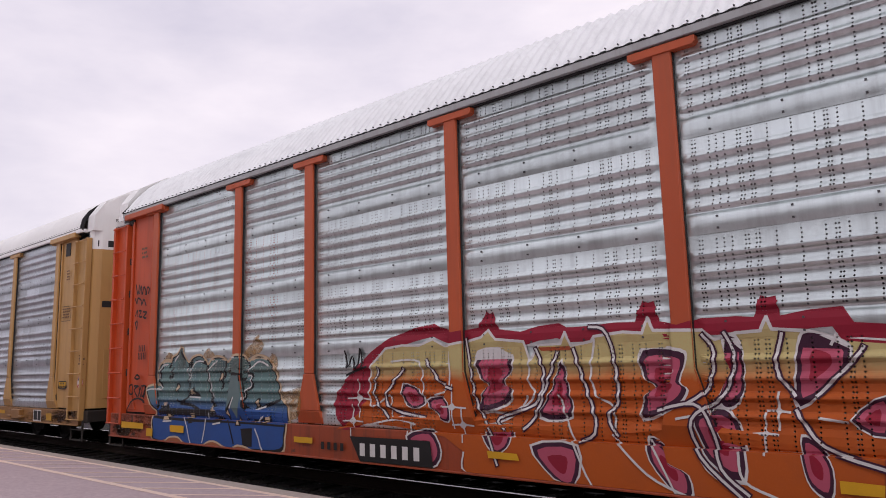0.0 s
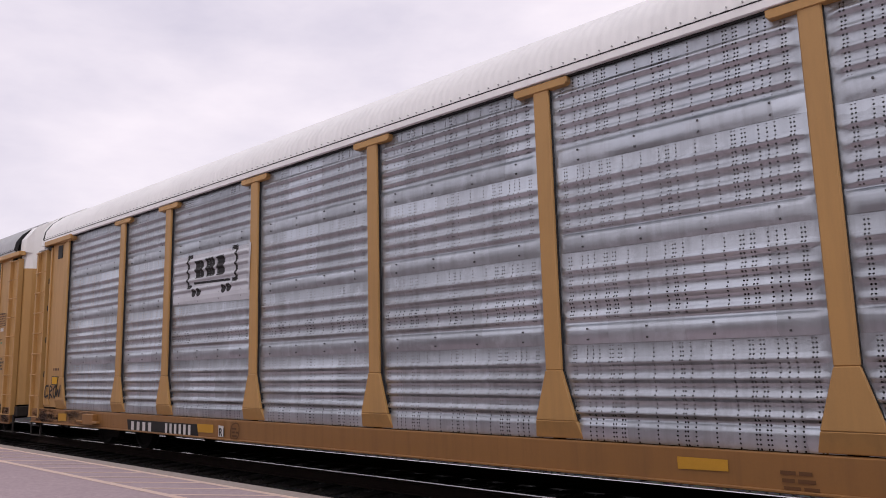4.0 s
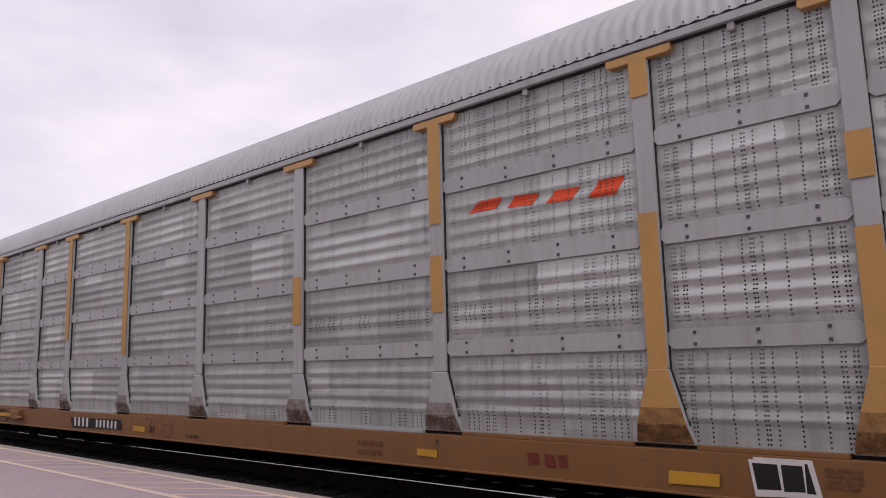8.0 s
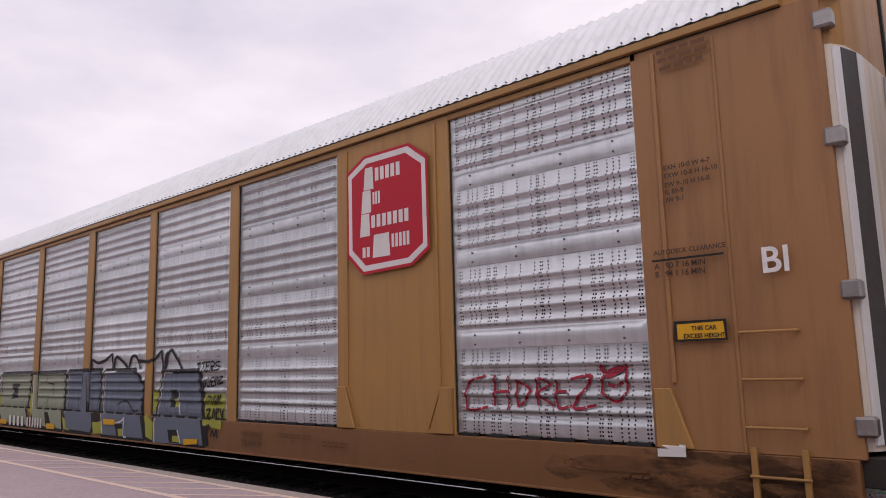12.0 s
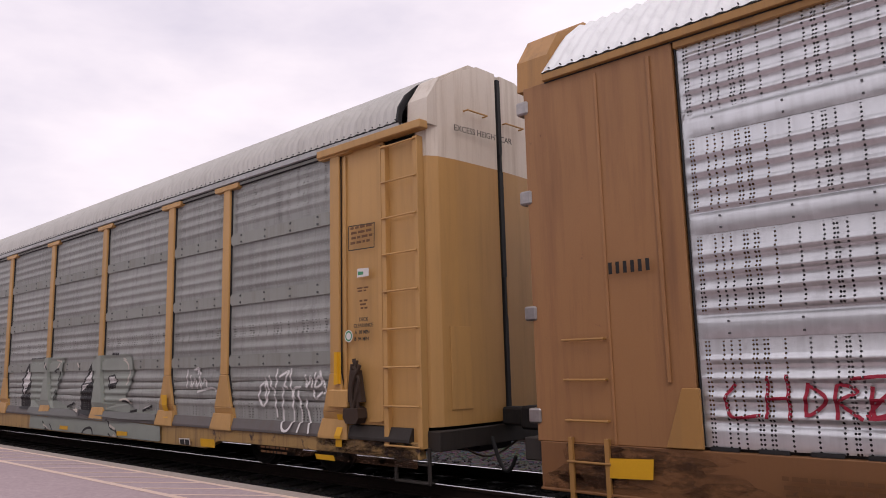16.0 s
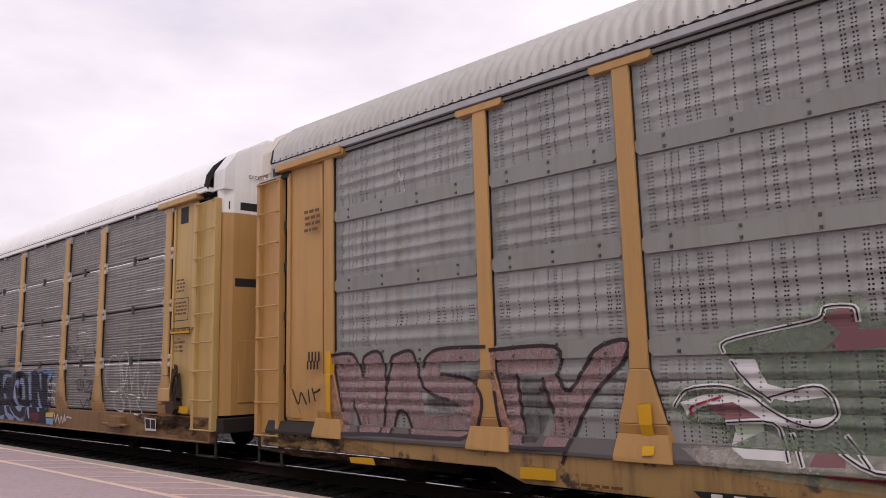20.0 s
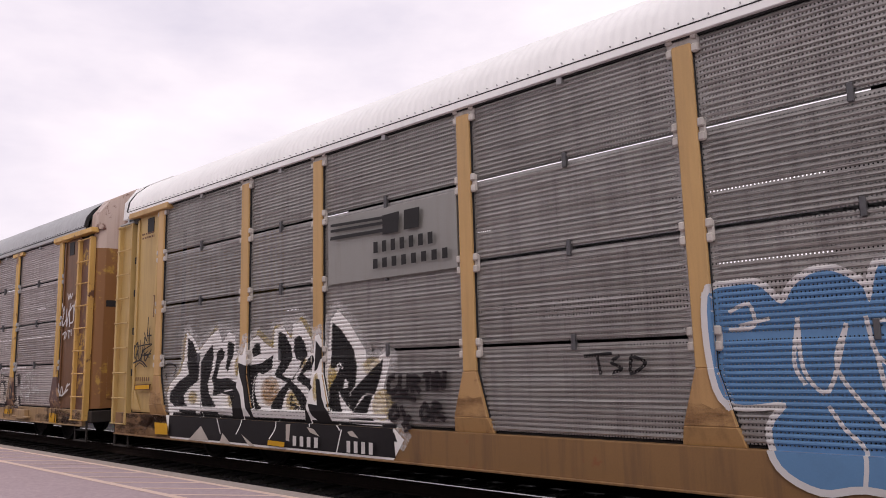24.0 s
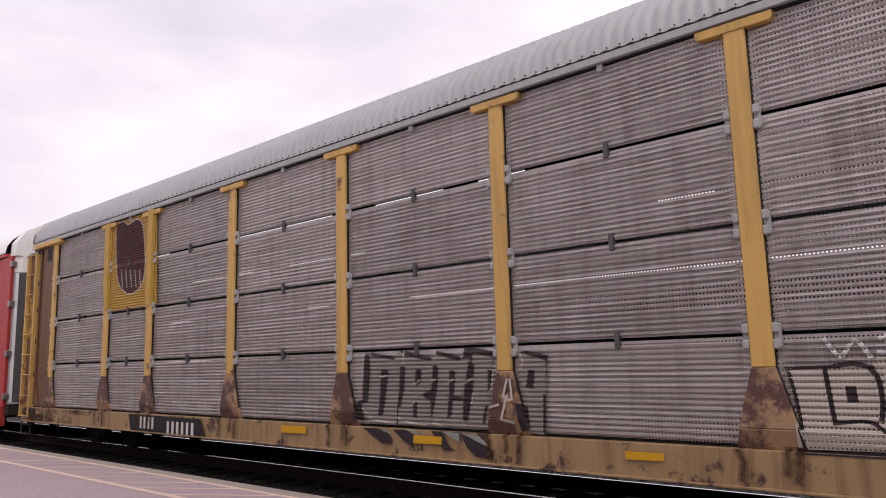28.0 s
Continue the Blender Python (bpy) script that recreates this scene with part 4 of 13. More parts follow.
def sign_car(spec):
    """An autorack with broad plain sign panels, flush frames and low corner ladders."""
    car = tagged(new("autorack_car", None), spec["label"], "rail car", "cars of the freight train")
    car.location = (spec["centre"], 0, 0)
    metal, bc = SHEET[spec["sheet"]], spec["post"]
    sill0, sill1 = 0.25, 0.74
    shell(car, spec, sill0, sill1)
    for x0, x1 in PANELS_SIGN:
        for z0, z1 in zip(ROWS, ROWS[1:]):
            part("side_sheet", sheet_mesh(x0, x1, z0, z1, False, metal), car)
        for x in (x0 + 0.006, x1 - 0.008):
            part("sheet_joint", Shape().box(x - 0.006, x + 0.008, -1.446, -1.40, 0.78, 4.60).mesh("sheet_joint", BLACK), car)
        part("sheet_frame", Shape().box(x0, x1, -1.475, -1.40, 4.60, 4.68).mesh("sheet_frame", bc, 0.005), car)
        for i in range(6):
            part("drain_block", Shape().box(x0 + (x1 - x0) * (i + 0.15) / 6, x0 + (x1 - x0) * (i + 0.75) / 6, -1.46, -1.43, 0.742, 0.778).mesh("drain_block", BLACK), car)
    for x, w in STUDS_SIGN:
        part("post", Shape().box(x - w, x + w, -1.475, -1.38, sill1, 4.68).mesh("post", bc, 0.006), car)
    for x0, x1 in ((7.02, 9.17), (-9.13, -7.10)):
        p = part("sign_panel", Shape().box(x0, x1, -1.475, -1.40, sill1, 4.68).mesh("sign_panel", bc, 0.006), car, "broad plain panel")
        for a, x in ((-1, x0), (1, x1)):
            rib = [(x - a * 0.24, -1.475, 4.6), (x - a * 0.20, -1.475, 4.6), (x - a * 0.20, -1.475, 1.3), (x - a * 0.42, -1.475, 0.8), (x - a * 0.46, -1.475, 0.8), (x - a * 0.24, -1.475, 1.3)]
            part("rib", Shape().prism(rib, (0, -0.02, 0)).mesh("rib", bc), p)
    for x, a in ((9.15, -1), (7.04, 1), (11.74, 1), (-9.11, 1), (-7.12, -1), (-11.66, -1)):
        ring = [(x, 1.30), (x + a * 0.17, 1.30), (x + a * 0.36, sill1 + 0.01), (x, sill1 + 0.01)]
        part("gusset", Shape().prism([(u, -1.515, z) for u, z in ring], (0, 0.045, 0)).mesh("gusset", bc, 0.008), car)
    for sx in (-1, 1):
        a, b = sorted((sx * 11.70, sx * 13.50))
        s = Shape().box(a, b, -1.475, -1.40, sill1, 4.68)
        pan = part("corner_panel", s.mesh("corner_panel", spec.get("corner", bc), 0.008), car, "steel corner panel streaked with rust")
        part("stiffener", Shape().box(sx * 12.56 - 0.015, sx * 12.56 + 0.015, -1.49, -1.476, sill1, 4.6).mesh("stiffener", spec.get("corner", bc), 0.004), pan)
        part("stiffener", Shape().box(sx * 11.95 - 0.02, sx * 11.95 + 0.02, -1.50, -1.476, 1.35, 4.6).mesh("stiffener", spec.get("corner", bc), 0.004), pan)
        part("far_corner_panel", Shape().box(a, b, 1.40, 1.475, sill1, 4.68).mesh("far_corner_panel", bc), car)
        lad = part("ladder", Shape().box(min(sx * 12.62, sx * 13.08), max(sx * 12.62, sx * 13.08), -1.53, -1.48, 0.14, 0.18).mesh("ladder", bc), car, "short ladder low on the corner")
        for x in (12.64, 13.06):
            part("stile", Shape().box(sx * x - 0.025, sx * x + 0.025, -1.535, -1.49, 0.12, 0.80).mesh("stile", bc), lad)
        for z in (0.15, 0.56, 0.97, 1.38, 1.79):
            k = Shape().rod((sx * 12.60, -1.54, z), (sx * 13.10, -1.54, z), 0.013)
            for x in (12.62, 13.08):
                k.rod((sx * x, -1.54, z), (sx * x, -1.46, z), 0.013)
            part("rung", k.mesh("rung", bc), lad)
        end_door(car, sx, spec["door"], spec["door_top"], 4.25)
        e = [(sx * 13.2, y, z) for y, z in END]
        part("roof_end", Shape().prism(e, (sx * 0.42, 0, 0)).mesh("roof_end", spec["door_top"]), car, "closing piece at the roof end")
        for y0, y1, c in ((-1.36, -1.30, ROOF["zinc"]), (-1.29, -1.06, GREY_DARK), (-1.05, -0.93, ROOF["zinc"]), (-0.20, -0.10, GREY_PAINT), (0.55, 0.75, GREY_DARK)):
            k = Shape().prism([(sx * (door_x(y0) + 0.004), y0, 0.85), (sx * (door_x(y1) + 0.004), y1, 0.85), (sx * (door_x(y1) + 0.004), y1, 4.22), (sx * (door_x(y0) + 0.004), y0, 4.22)], (sx * 0.02, 0, 0))
            part("door_strip", k.mesh("door_strip", c), car, "metal edge strip of the folding door")
        for z in (1.0, 2.1, 3.4, 4.45):
            part("hinge", Shape().box(min(sx * 13.44, sx * 13.60), max(sx * 13.44, sx * 13.60), -1.50, -1.36, z - 0.08, z + 0.08).mesh("hinge", STEEL, 0.02), car, "bare steel hinge")
    bolts_on(car, PANELS_SIGN, ROWS)
    underframe(car, spec["sill"])
    sides[car.name] = side_info(list(PANELS_SIGN), list(STUDS_SIGN), ROWS, False, False, sill1, -1.50, -1.475, -1.50, 0.0)
    sides[car.name]["low"], sides[car.name]["holes"] = sill0 + 0.03, "sign"
    return car


ROLLED = (0.0, 6.07, 12.14, 18.19, 24.20, 30.20, 36.18, 42.15, 48.11, 54.05, 60.00, 65.95, 71.92, 77.89, 83.86, 89.82, 95.77, 101.75, 107.63, 113.44, 119.29, 125.14, 130.99, 136.83, 142.66, 148.52, 154.34, 160.18, 165.99)


def run(t):
    """How far the train has rolled, in metres: about six a second."""
    i = min(int(t), 27)
    f = t - i
    p = [ROLLED[k] if 0 <= k <= 28 else (ROLLED[0] - 6.07 if k < 0 else ROLLED[28] + 5.81) for k in (i - 1, i, i + 1, i + 2)]
    return 0.5 * (2 * p[1] + (p[2] - p[0]) * f + (2 * p[0] - 5 * p[1] + 4 * p[2] - p[3]) * f * f + (3 * p[1] - p[0] - 3 * p[2] + p[3]) * f ** 3)


YELLOW_PALE = paint("pale_ochre_paint", (0.49, 0.305, 0.12), amount=0.3)
SILL_PALE = paint("sooty_pale_ochre_paint", (0.215, 0.116, 0.043), amount=0.9, rust=0.32, dirt=(0.10, 0.055, 0.033), rustcol=(0.22, 0.085, 0.03))
SILL_CREAM = paint("rust_streaked_cream_paint", (0.36, 0.235, 0.115), amount=1.0, rust=0.55, dirt=(0.13, 0.06, 0.03), rustcol=(0.07, 0.035, 0.03))
COVER_GREY = paint("plain_grey_plate", (0.255, 0.25, 0.233), amount=0.2, metal=0.3, rough=0.5)
CLIP_PALE = paint("pale_clip_paint", (0.50, 0.47, 0.43), amount=0.5)
BELT_GREY = paint("olive_grey_belt_paint", (0.235, 0.245, 0.225), amount=0.35, rough=0.6)
LEDGE_GREY = paint("ledge_grey_paint", (0.10, 0.088, 0.085), amount=0.4, rough=0.6)
SILL_ORANGE = paint("sooty_orange_paint", (0.289, 0.047, 0.012), amount=0.75, rust=0.25, dirt=(0.06, 0.03, 0.02), rustcol=(0.07, 0.03, 0.02))
SILL_YELLOW = paint("sooty_yellow_paint", (0.265, 0.125, 0.035), amount=0.6, rust=0.12, dirt=(0.17, 0.085, 0.03), rustcol=(0.07, 0.04, 0.03))
SILL_OLD = paint("sooty_ochre_paint", (0.205, 0.091, 0.026), amount=0.7, rust=0.25, dirt=(0.16, 0.07, 0.022), rustcol=(0.055, 0.035, 0.025))
SILL_BROWN = paint("sooty_brown_paint", (0.187, 0.082, 0.027), amount=0.7, rust=0.22, dirt=(0.15, 0.065, 0.022), rustcol=(0.06, 0.03, 0.02))
CORNER_BROWN = paint("rust_streaked_brown_paint", (0.30, 0.145, 0.053), amount=0.7, rust=0.08, dirt=(0.16, 0.07, 0.03), rustcol=(0.14, 0.06, 0.028))
DOOR_RUST = paint("rust_over_yellow_door", (0.46, 0.28, 0.05), amount=0.5, rust=1.4, rustcol=(0.23, 0.105, 0.034), dirt=(0.13, 0.06, 0.025))
PLATE_RUST = paint("rust_over_yellow_plate", (0.46, 0.28, 0.05), amount=0.4, rust=1.3, rustcol=(0.13, 0.06, 0.04))
CORNER_PALE = paint("pale_yellow_door_paint", (0.49, 0.335, 0.125), amount=0.35, rust=0.06)
FOOT_PALE = paint("rust_stained_pale_ochre_paint", (0.41, 0.245, 0.10), amount=0.7, rust=0.4, dirt=(0.15, 0.075, 0.035), rustcol=(0.17, 0.08, 0.035))
MAUVE = paint("mauve_faded_paint", (0.30, 0.24, 0.25), amount=0.5, rust=0.2)
GREY_DARK = plain("dark_grey_steel", (0.10, 0.10, 0.105), 0.6, 0.3)
WIN = (1, -1)
SLOTS = ((4.33, 4.47, -1.30, -0.35), (2.98, 3.12, -1.18, -0.30), (2.98, 3.12, 0.35, 1.0))
train = [
    autorack(dict(centre=-1.62, sheet="bright", post=ORANGE, sill=SILL_ORANGE, sill_z=(0.31, 0.76), corner=ORANGE_DARK, door=ORANGE_DARK, door_top=ROOF["white"], roof="zinc", rail=GREY_PAINT, label="orange autorack car with bright ribbed sides and graffiti")),
    autorack(dict(centre=-30.09, sheet="grey", post=YELLOW, sill=SILL_YELLOW, corner=YELLOW, door=YELLOW, door_top=ROOF["white"], roof="white", pitch=0.12, depth=0.014, rise=0.02, window=WIN, slots=SLOTS, far_door=PALE, pads=((9.95, 0.6), (-10.05, 0.6)), label="yellow autorack car with grey ribbed sides and white roof")),
    autorack(dict(centre=-58.47, sheet="patchy", post=GREY_PAINT, sill=SILL_OLD, sill_z=(0.34, 0.74), corner=YELLOW, door=YELLOW, far_door=PALE, door_top=ROOF["white"], roof="grey", rise=0.05, rail=GREY_PAINT, cap=YELLOW, belts=GREY_PAINT, rows=ROWS_BELTED, holes="belted", lip=True, pads=((10.1, 0.56), (-9.85, 0.58)), label="autorack car with patched grey sides on a yellow sill")),
    sign_car(dict(centre=-87.0, sheet="clean", post=BROWN, sill=SILL_BROWN, corner=CORNER_BROWN, door=CREAM, door_top=YELLOW_OLD, roof="zinc", rail=BROWN, label="brown autorack car with octagonal signs and graffiti")),
    autorack(dict(centre=-115.70, sheet="dark", post=YELLOW, sill=OCHRE_DIRTY, sill_z=(0.28, 0.62), corner=YELLOW, door=YELLOW, door_top=CREAM, roof="tan", rise=0.03, depth=0.045, rail=GREY_PAINT, belts=BELT_GREY, rows=ROWS_DULL, holes="dull", belly=True, ledge=LEDGE_GREY, brake=True, label="yellow-posted autorack car with dull grey sides")),
    autorack(dict(centre=-144.07, sheet="fine", fine=True, post=YELLOW_PALE, sill=SILL_PALE, foot=FOOT_PALE, sill_z=(0.36, 0.78), corner=CORNER_PALE, door=YELLOW, door_top=ROOF["white"], roof="white", pitch=0.12, depth=0.014, rise=0.02, nocap=True, clip=CLIP_PALE, covers=((-6.84, -4.38, 2.72, 3.66),), window=WIN, slots=SLOTS, pads=((10.1, 0.6),), brake=True, label="autorack car with finely ribbed dull sides and graffiti")),
    autorack(dict(centre=-172.54, sheet="brown", fine=True, post=YELLOW_RUST, sill=SILL_CREAM, sill_z=(0.44, 0.78), corner=RUST, ladder=YELLOW_RUST, ladder_plate=PLATE_RUST, door=DOOR_RUST, far_door=MAUVE, door_top=CREAM_RUST, roof="grey", rail=GREY_PAINT, clip=GREY_PAINT, foot=RUST_FOOT, window=WIN, slots=SLOTS[1:], pads=((10.1, 0.6),), label="rusty autorack car with browned finely ribbed sides")),
    sign_car(dict(centre=-200.95, sheet="clean", post=RED, sill=RED, door=GREY_PAINT, door_top=ROOF["white"], roof="white", rail=RED, far=RED, label="red autorack car with grey end doors and white roof")),
]
for i, z, size in ((1, 4.91, 0.09), (2, 4.62, 0.125), (4, 4.66, 0.12), (5, 4.91, 0.09)):
    end_words(train[i], "EXCESS HEIGHT CAR", -0.98, z, size, BLACK_INK)


# ---- beyond the train ----
HOPPER = paint("pale_hopper_paint", (0.55, 0.56, 0.57), amount=0.45, dirt=(0.2, 0.17, 0.15))


def hopper_car(x, y, label):
    """A covered hopper: ribbed body, sloped bays below, roof hatches and end ladders."""
    car = tagged(new("hopper_car", None), label, "rail car", "parked hopper cars")
    car.location = (x, y, 0)
    L = 7.6
    ring = [(-1.5, 1.5), (-1.5, 3.9), (-1.1, 4.35), (1.1, 4.35), (1.5, 3.9), (1.5, 1.5)]
    part("body", Shape().prism([(-L + 1.2, a, b) for a, b in ring], (2 * L - 2.4, 0, 0)).mesh("body", HOPPER, 0.02), car)
    for i in range(13):
        q = -L + 1.4 + i * (2 * L - 2.8) / 12
        part("rib", once("hopper_rib", lambda: Shape().box(-0.05, 0.05, -1.58, -1.48, 1.5, 3.9).mesh("rib", HOPPER)), car, at=(q, 0, 0))
    for i in range(3):
        q = -4.2 + 4.2 * i
        bay = [(q - 2.0, -1.3, 1.5), (q + 2.0, -1.3, 1.5), (q + 0.45, -1.3, 0.45), (q - 0.45, -1.3, 0.45)]
        part("bay", Shape().prism(bay, (0, 2.6, 0)).mesh("bay", HOPPER), car)
    part("sill", Shape().box(-L, L, -1.5, 1.5, 1.0, 1.16).mesh("sill", HOPPER), car)
    for sx in (-1, 1):
        slope = [(sx * (L - 1.2), -1.3, 3.6), (sx * (L - 1.2), -1.3, 1.3), (sx * (L - 0.3), -1.3, 1.3)]
        part("slope_sheet", Shape().prism(slope, (0, 2.6, 0)).mesh("slope_sheet", HOPPER), car)
        k = Shape()
        for yy in (-1.4, -0.9):
            k.box(sx * (L - 0.1) - 0.03, sx * (L - 0.1) + 0.03, yy - 0.03, yy + 0.03, 1.1, 4.5)
        for i in range(9):
            k.rod((sx * (L - 0.1), -1.4, 1.3 + 0.36 * i), (sx * (L - 0.1), -0.9, 1.3 + 0.36 * i), 0.02, 6)
        k.box(sx * (L - 0.6) - 0.03, sx * (L - 0.6) + 0.03, -1.42, -1.36, 1.1, 3.9)
        part("end_ladder", k.mesh("end_ladder", HOPPER), car, "white end ladder")
        t = Shape()
        for a in (-0.9, 0.9):
            t.add([(sx * 5.9 + a + 0.42 * math.cos(i * 0.5236), yy, 0.42 + 0.42 * math.sin(i * 0.5236)) for yy in (-0.82, -0.68) for i in range(12)], [tuple(range(12)), tuple(range(23, 11, -1))] + [((i + 1) % 12, i, 12 + i, 12 + (i + 1) % 12) for i in range(12)])
        t.box(sx * 5.9 - 1.2, sx * 5.9 + 1.2, -1.05, -0.9, 0.36, 0.62)
        part("truck", t.mesh("truck", DARK), car, "dark wheels and side frame")
    part("roof_walk", Shape().box(-L + 1.2, L - 1.2, -0.45, 0.45, 4.42, 4.47).mesh("roof_walk", HOPPER), car)
    return car


for yt in (6.0, 11.0, 17.0, 23.0, 36.0):
    track(yt, -160.0, 60.0, False, "rails of the yard tracks")
for i, x in enumerate((-58.0, -41.5, -25.0, -8.4, 8.2)):
    hopper_car(x, 36.0, "pale grey covered hopper car on a yard track")

# loose stones of the ballast, shade put into their colour under the train, grey beyond it
rng = random.Random(5)


def stones(n, y0, y1, colour, label):
    st = Shape()
    for i in range(n):
        x, y = rng.uniform(-26, 7), rng.uniform(y0, y1)
        if abs(abs(y) - 0.755) < 0.1:
            continue
        z = -0.19 if abs(y) < 1.5 else -0.2 - 0.22 * (abs(y) - 1.5) / 0.6 if abs(y) < 2.1 else GROUND_Z + 0.01
        r = rng.uniform(0.02, 0.05)
        a = rng.uniform(0, 6.28)
        ring = [(x + r * math.cos(a + k * 1.5708) * rng.uniform(0.7, 1.3), y + r * math.sin(a + k * 1.5708) * rng.uniform(0.7, 1.3), z + rng.uniform(-0.1, 0.35) * r) for k in range(4)]
        st.add(ring + [(x, y, z + r * rng.uniform(0.6, 1.0)), (x, y, z - r * 0.5)], [(0, 1, 4), (1, 2, 4), (2, 3, 4), (3, 0, 4), (1, 0, 5), (2, 1, 5), (3, 2, 5), (0, 3, 5)])
    tagged(new("loose_stones", st.mesh("loose_stones", plain("crushed_stone", colour, 0.9, vary=0.25, scale=6.0, spec=0.15))), label, "stones", kind="stuff")


stones(2600, -2.3, 0.9, (0.022, 0.02, 0.019), "crushed stones under the train with the shade put into their dark colour")
stones(3600, 0.9, 4.6, (0.065, 0.06, 0.057), "loose crushed grey stones beyond the near rails")

# a low line of far trees
leaf = plain("far_foliage", (0.10, 0.11, 0.10), 0.9, vary=0.25, scale=0.4)
wood = Shape()
for i in range(240):
    x, y = rng.uniform(-150, 60), rng.uniform(170, 210)
    h = rng.uniform(4, 9)
    wood.rod((x, y, GROUND_Z), (x + rng.uniform(-0.5, 0.5), y, h * 0.8), 0.2, 5)
    for k in range(26):
        c = Vector((x + rng.gauss(0, 1.6), y + rng.gauss(0, 1.2), h * rng.uniform(0.3, 1.0)))
        r = rng.uniform(0.4, 1.0)
        d = [Vector((rng.uniform(-1, 1), rng.uniform(-1, 1), rng.uniform(-1, 1))).normalized() * r for q in range(4)]
        wood.add([tuple(c + q) for q in d], [(0, 1, 2), (0, 2, 3), (0, 3, 1), (1, 3, 2)])
tagged(new("far_trees", wood.mesh("far_trees", leaf)), "low line of grey-green trees far beyond the yard", "trees", kind="stuff")


# ---- paint on the cars ----
def smooth_path(pts, closed, n=4):
    """A soft curve through the points."""
    m = len(pts)
    out = []
    for i in range(m if closed else m - 1):
        p = [pts[(i + k) % m] if closed else pts[max(0, min(m - 1, i + k))] for k in (-1, 0, 1, 2)]
        for j in range(n):
            q = j / n
            out.append(tuple(0.5 * (2 * p[1][a] + (p[2][a] - p[0][a]) * q + (2 * p[0][a] - 5 * p[1][a] + 4 * p[2][a] - p[3][a]) * q * q + (3 * p[1][a] - p[0][a] - 3 * p[2][a] + p[3][a]) * q ** 3) for a in (0, 1)))
    if not closed:
        out.append(tuple(pts[-1]))
    return out


inks = {}


def ink(colour, holes, thin=False):
    """Sprayed paint of one colour, or of two that blend with height; holes: the punched pattern of the sheet below, if any; thin: a misty coat."""
    key = (colour, holes, thin)
    if key not in inks:
        m, nt, b = nodes_of("spray_paint")
        vec, _ = coords(nt, False)
        sep = nt.nodes.new("ShaderNodeSeparateXYZ")
        nt.links.new(vec, sep.inputs[0])
        patch, fine = noise_node(nt, vec, 2.5, 6.0, 0.65), noise_node(nt, vec, 60.0, 3.0)
        if isinstance(colour[0], tuple):
            f = math_node(nt, "ADD", sep.outputs["Z"], math_node(nt, "MULTIPLY", patch, 0.25))
            col = mix_node(nt, step_node(nt, f, *colour[2]), colour[0], colour[1])
            mid = colour[0]
        else:
            col = mix_node(nt, 0.0, colour, colour)
            mid = colour
        col = mix_node(nt, math_node(nt, "MULTIPLY", step_node(nt, patch, 0.45, 0.75), 0.35), col, tuple(0.55 * q + 0.02 for q in mid))
        col = mix_node(nt, math_node(nt, "MULTIPLY", step_node(nt, fine, 0.5, 0.8), 0.2), col, tuple(min(0.8, 1.3 * q + 0.01) for q in mid))
        nt.links.new(col, b.inputs["Base Color"])
        b.inputs["Roughness"].default_value, b.inputs["Specular IOR Level"].default_value = 0.55, 0.25
        bump(nt, b, fine, 0.08, 0.004)
        if holes == "ragged":
            worn, gap, mx = noise_node(nt, vec, 4.0, 9.0, 0.7, (0.6, 1.0, 1.6)), nt.nodes.new("ShaderNodeBsdfTransparent"), nt.nodes.new("ShaderNodeMixShader")
            nt.links.new(math_node(nt, "MULTIPLY", step_node(nt, worn, 0.40, 0.78), 0.75), mx.inputs[0])
            nt.links.new(gap.outputs[0], mx.inputs[1])
            nt.links.new(b.outputs[0], mx.inputs[2])
            nt.links.new(mx.outputs[0], nt.nodes["Material Output"].inputs["Surface"])
        elif holes:
            punch(nt, b, vec, holes)
        if thin:
            mist, gap, mx = noise_node(nt, vec, 9.0, 8.0, 0.75), nt.nodes.new("ShaderNodeBsdfTransparent"), nt.nodes.new("ShaderNodeMixShader")
            last = nt.nodes["Material Output"].inputs["Surface"].links[0].from_socket
            nt.links.new(math_node(nt, "MULTIPLY", step_node(nt, mist, 0.30, 0.68), 0.62), mx.inputs[0])
            nt.links.new(gap.outputs[0], mx.inputs[1])
            nt.links.new(last, mx.inputs[2])
            nt.links.new(mx.outputs[0], nt.nodes["Material Output"].inputs["Surface"])
        inks[key] = m
    return inks[key]


SPRAY_CRIMSON, SPRAY_PINK, SPRAY_PLUM = (0.26, 0.012, 0.03), (0.42, 0.08, 0.13), (0.045, 0.012, 0.03)
SPRAY_WHITE, SPRAY_CREAM, SPRAY_DARK, SPRAY_BONE = (0.60, 0.59, 0.58), (0.55, 0.42, 0.28), (0.012, 0.011, 0.012), (0.50, 0.45, 0.40)
SPRAY_SUNSET, SPRAY_SEA = ((0.42, 0.085, 0.012), (0.47, 0.40, 0.18), (1.48, 1.66)), ((0.022, 0.075, 0.26), (0.125, 0.21, 0.195), (1.02, 1.24))
SPRAY_ORANGE_DEEP, SPRAY_YELLOW, SPRAY_ROSE = (0.30, 0.06, 0.02), (0.56, 0.42, 0.12), (0.42, 0.26, 0.26)
SPRAY_SAGE, SPRAY_SLATE, SPRAY_LIME = (0.27, 0.30, 0.22), (0.125, 0.15, 0.195), (0.32, 0.33, 0.05)
SPRAY_GREEN, SPRAY_PALEGREEN, SPRAY_MAROON = (0.19, 0.25, 0.17), (0.36, 0.43, 0.32), (0.19, 0.09, 0.095)
SPRAY_SILVER, SPRAY_SILVER_DIM = (0.26, 0.285, 0.255), (0.27, 0.24, 0.225)
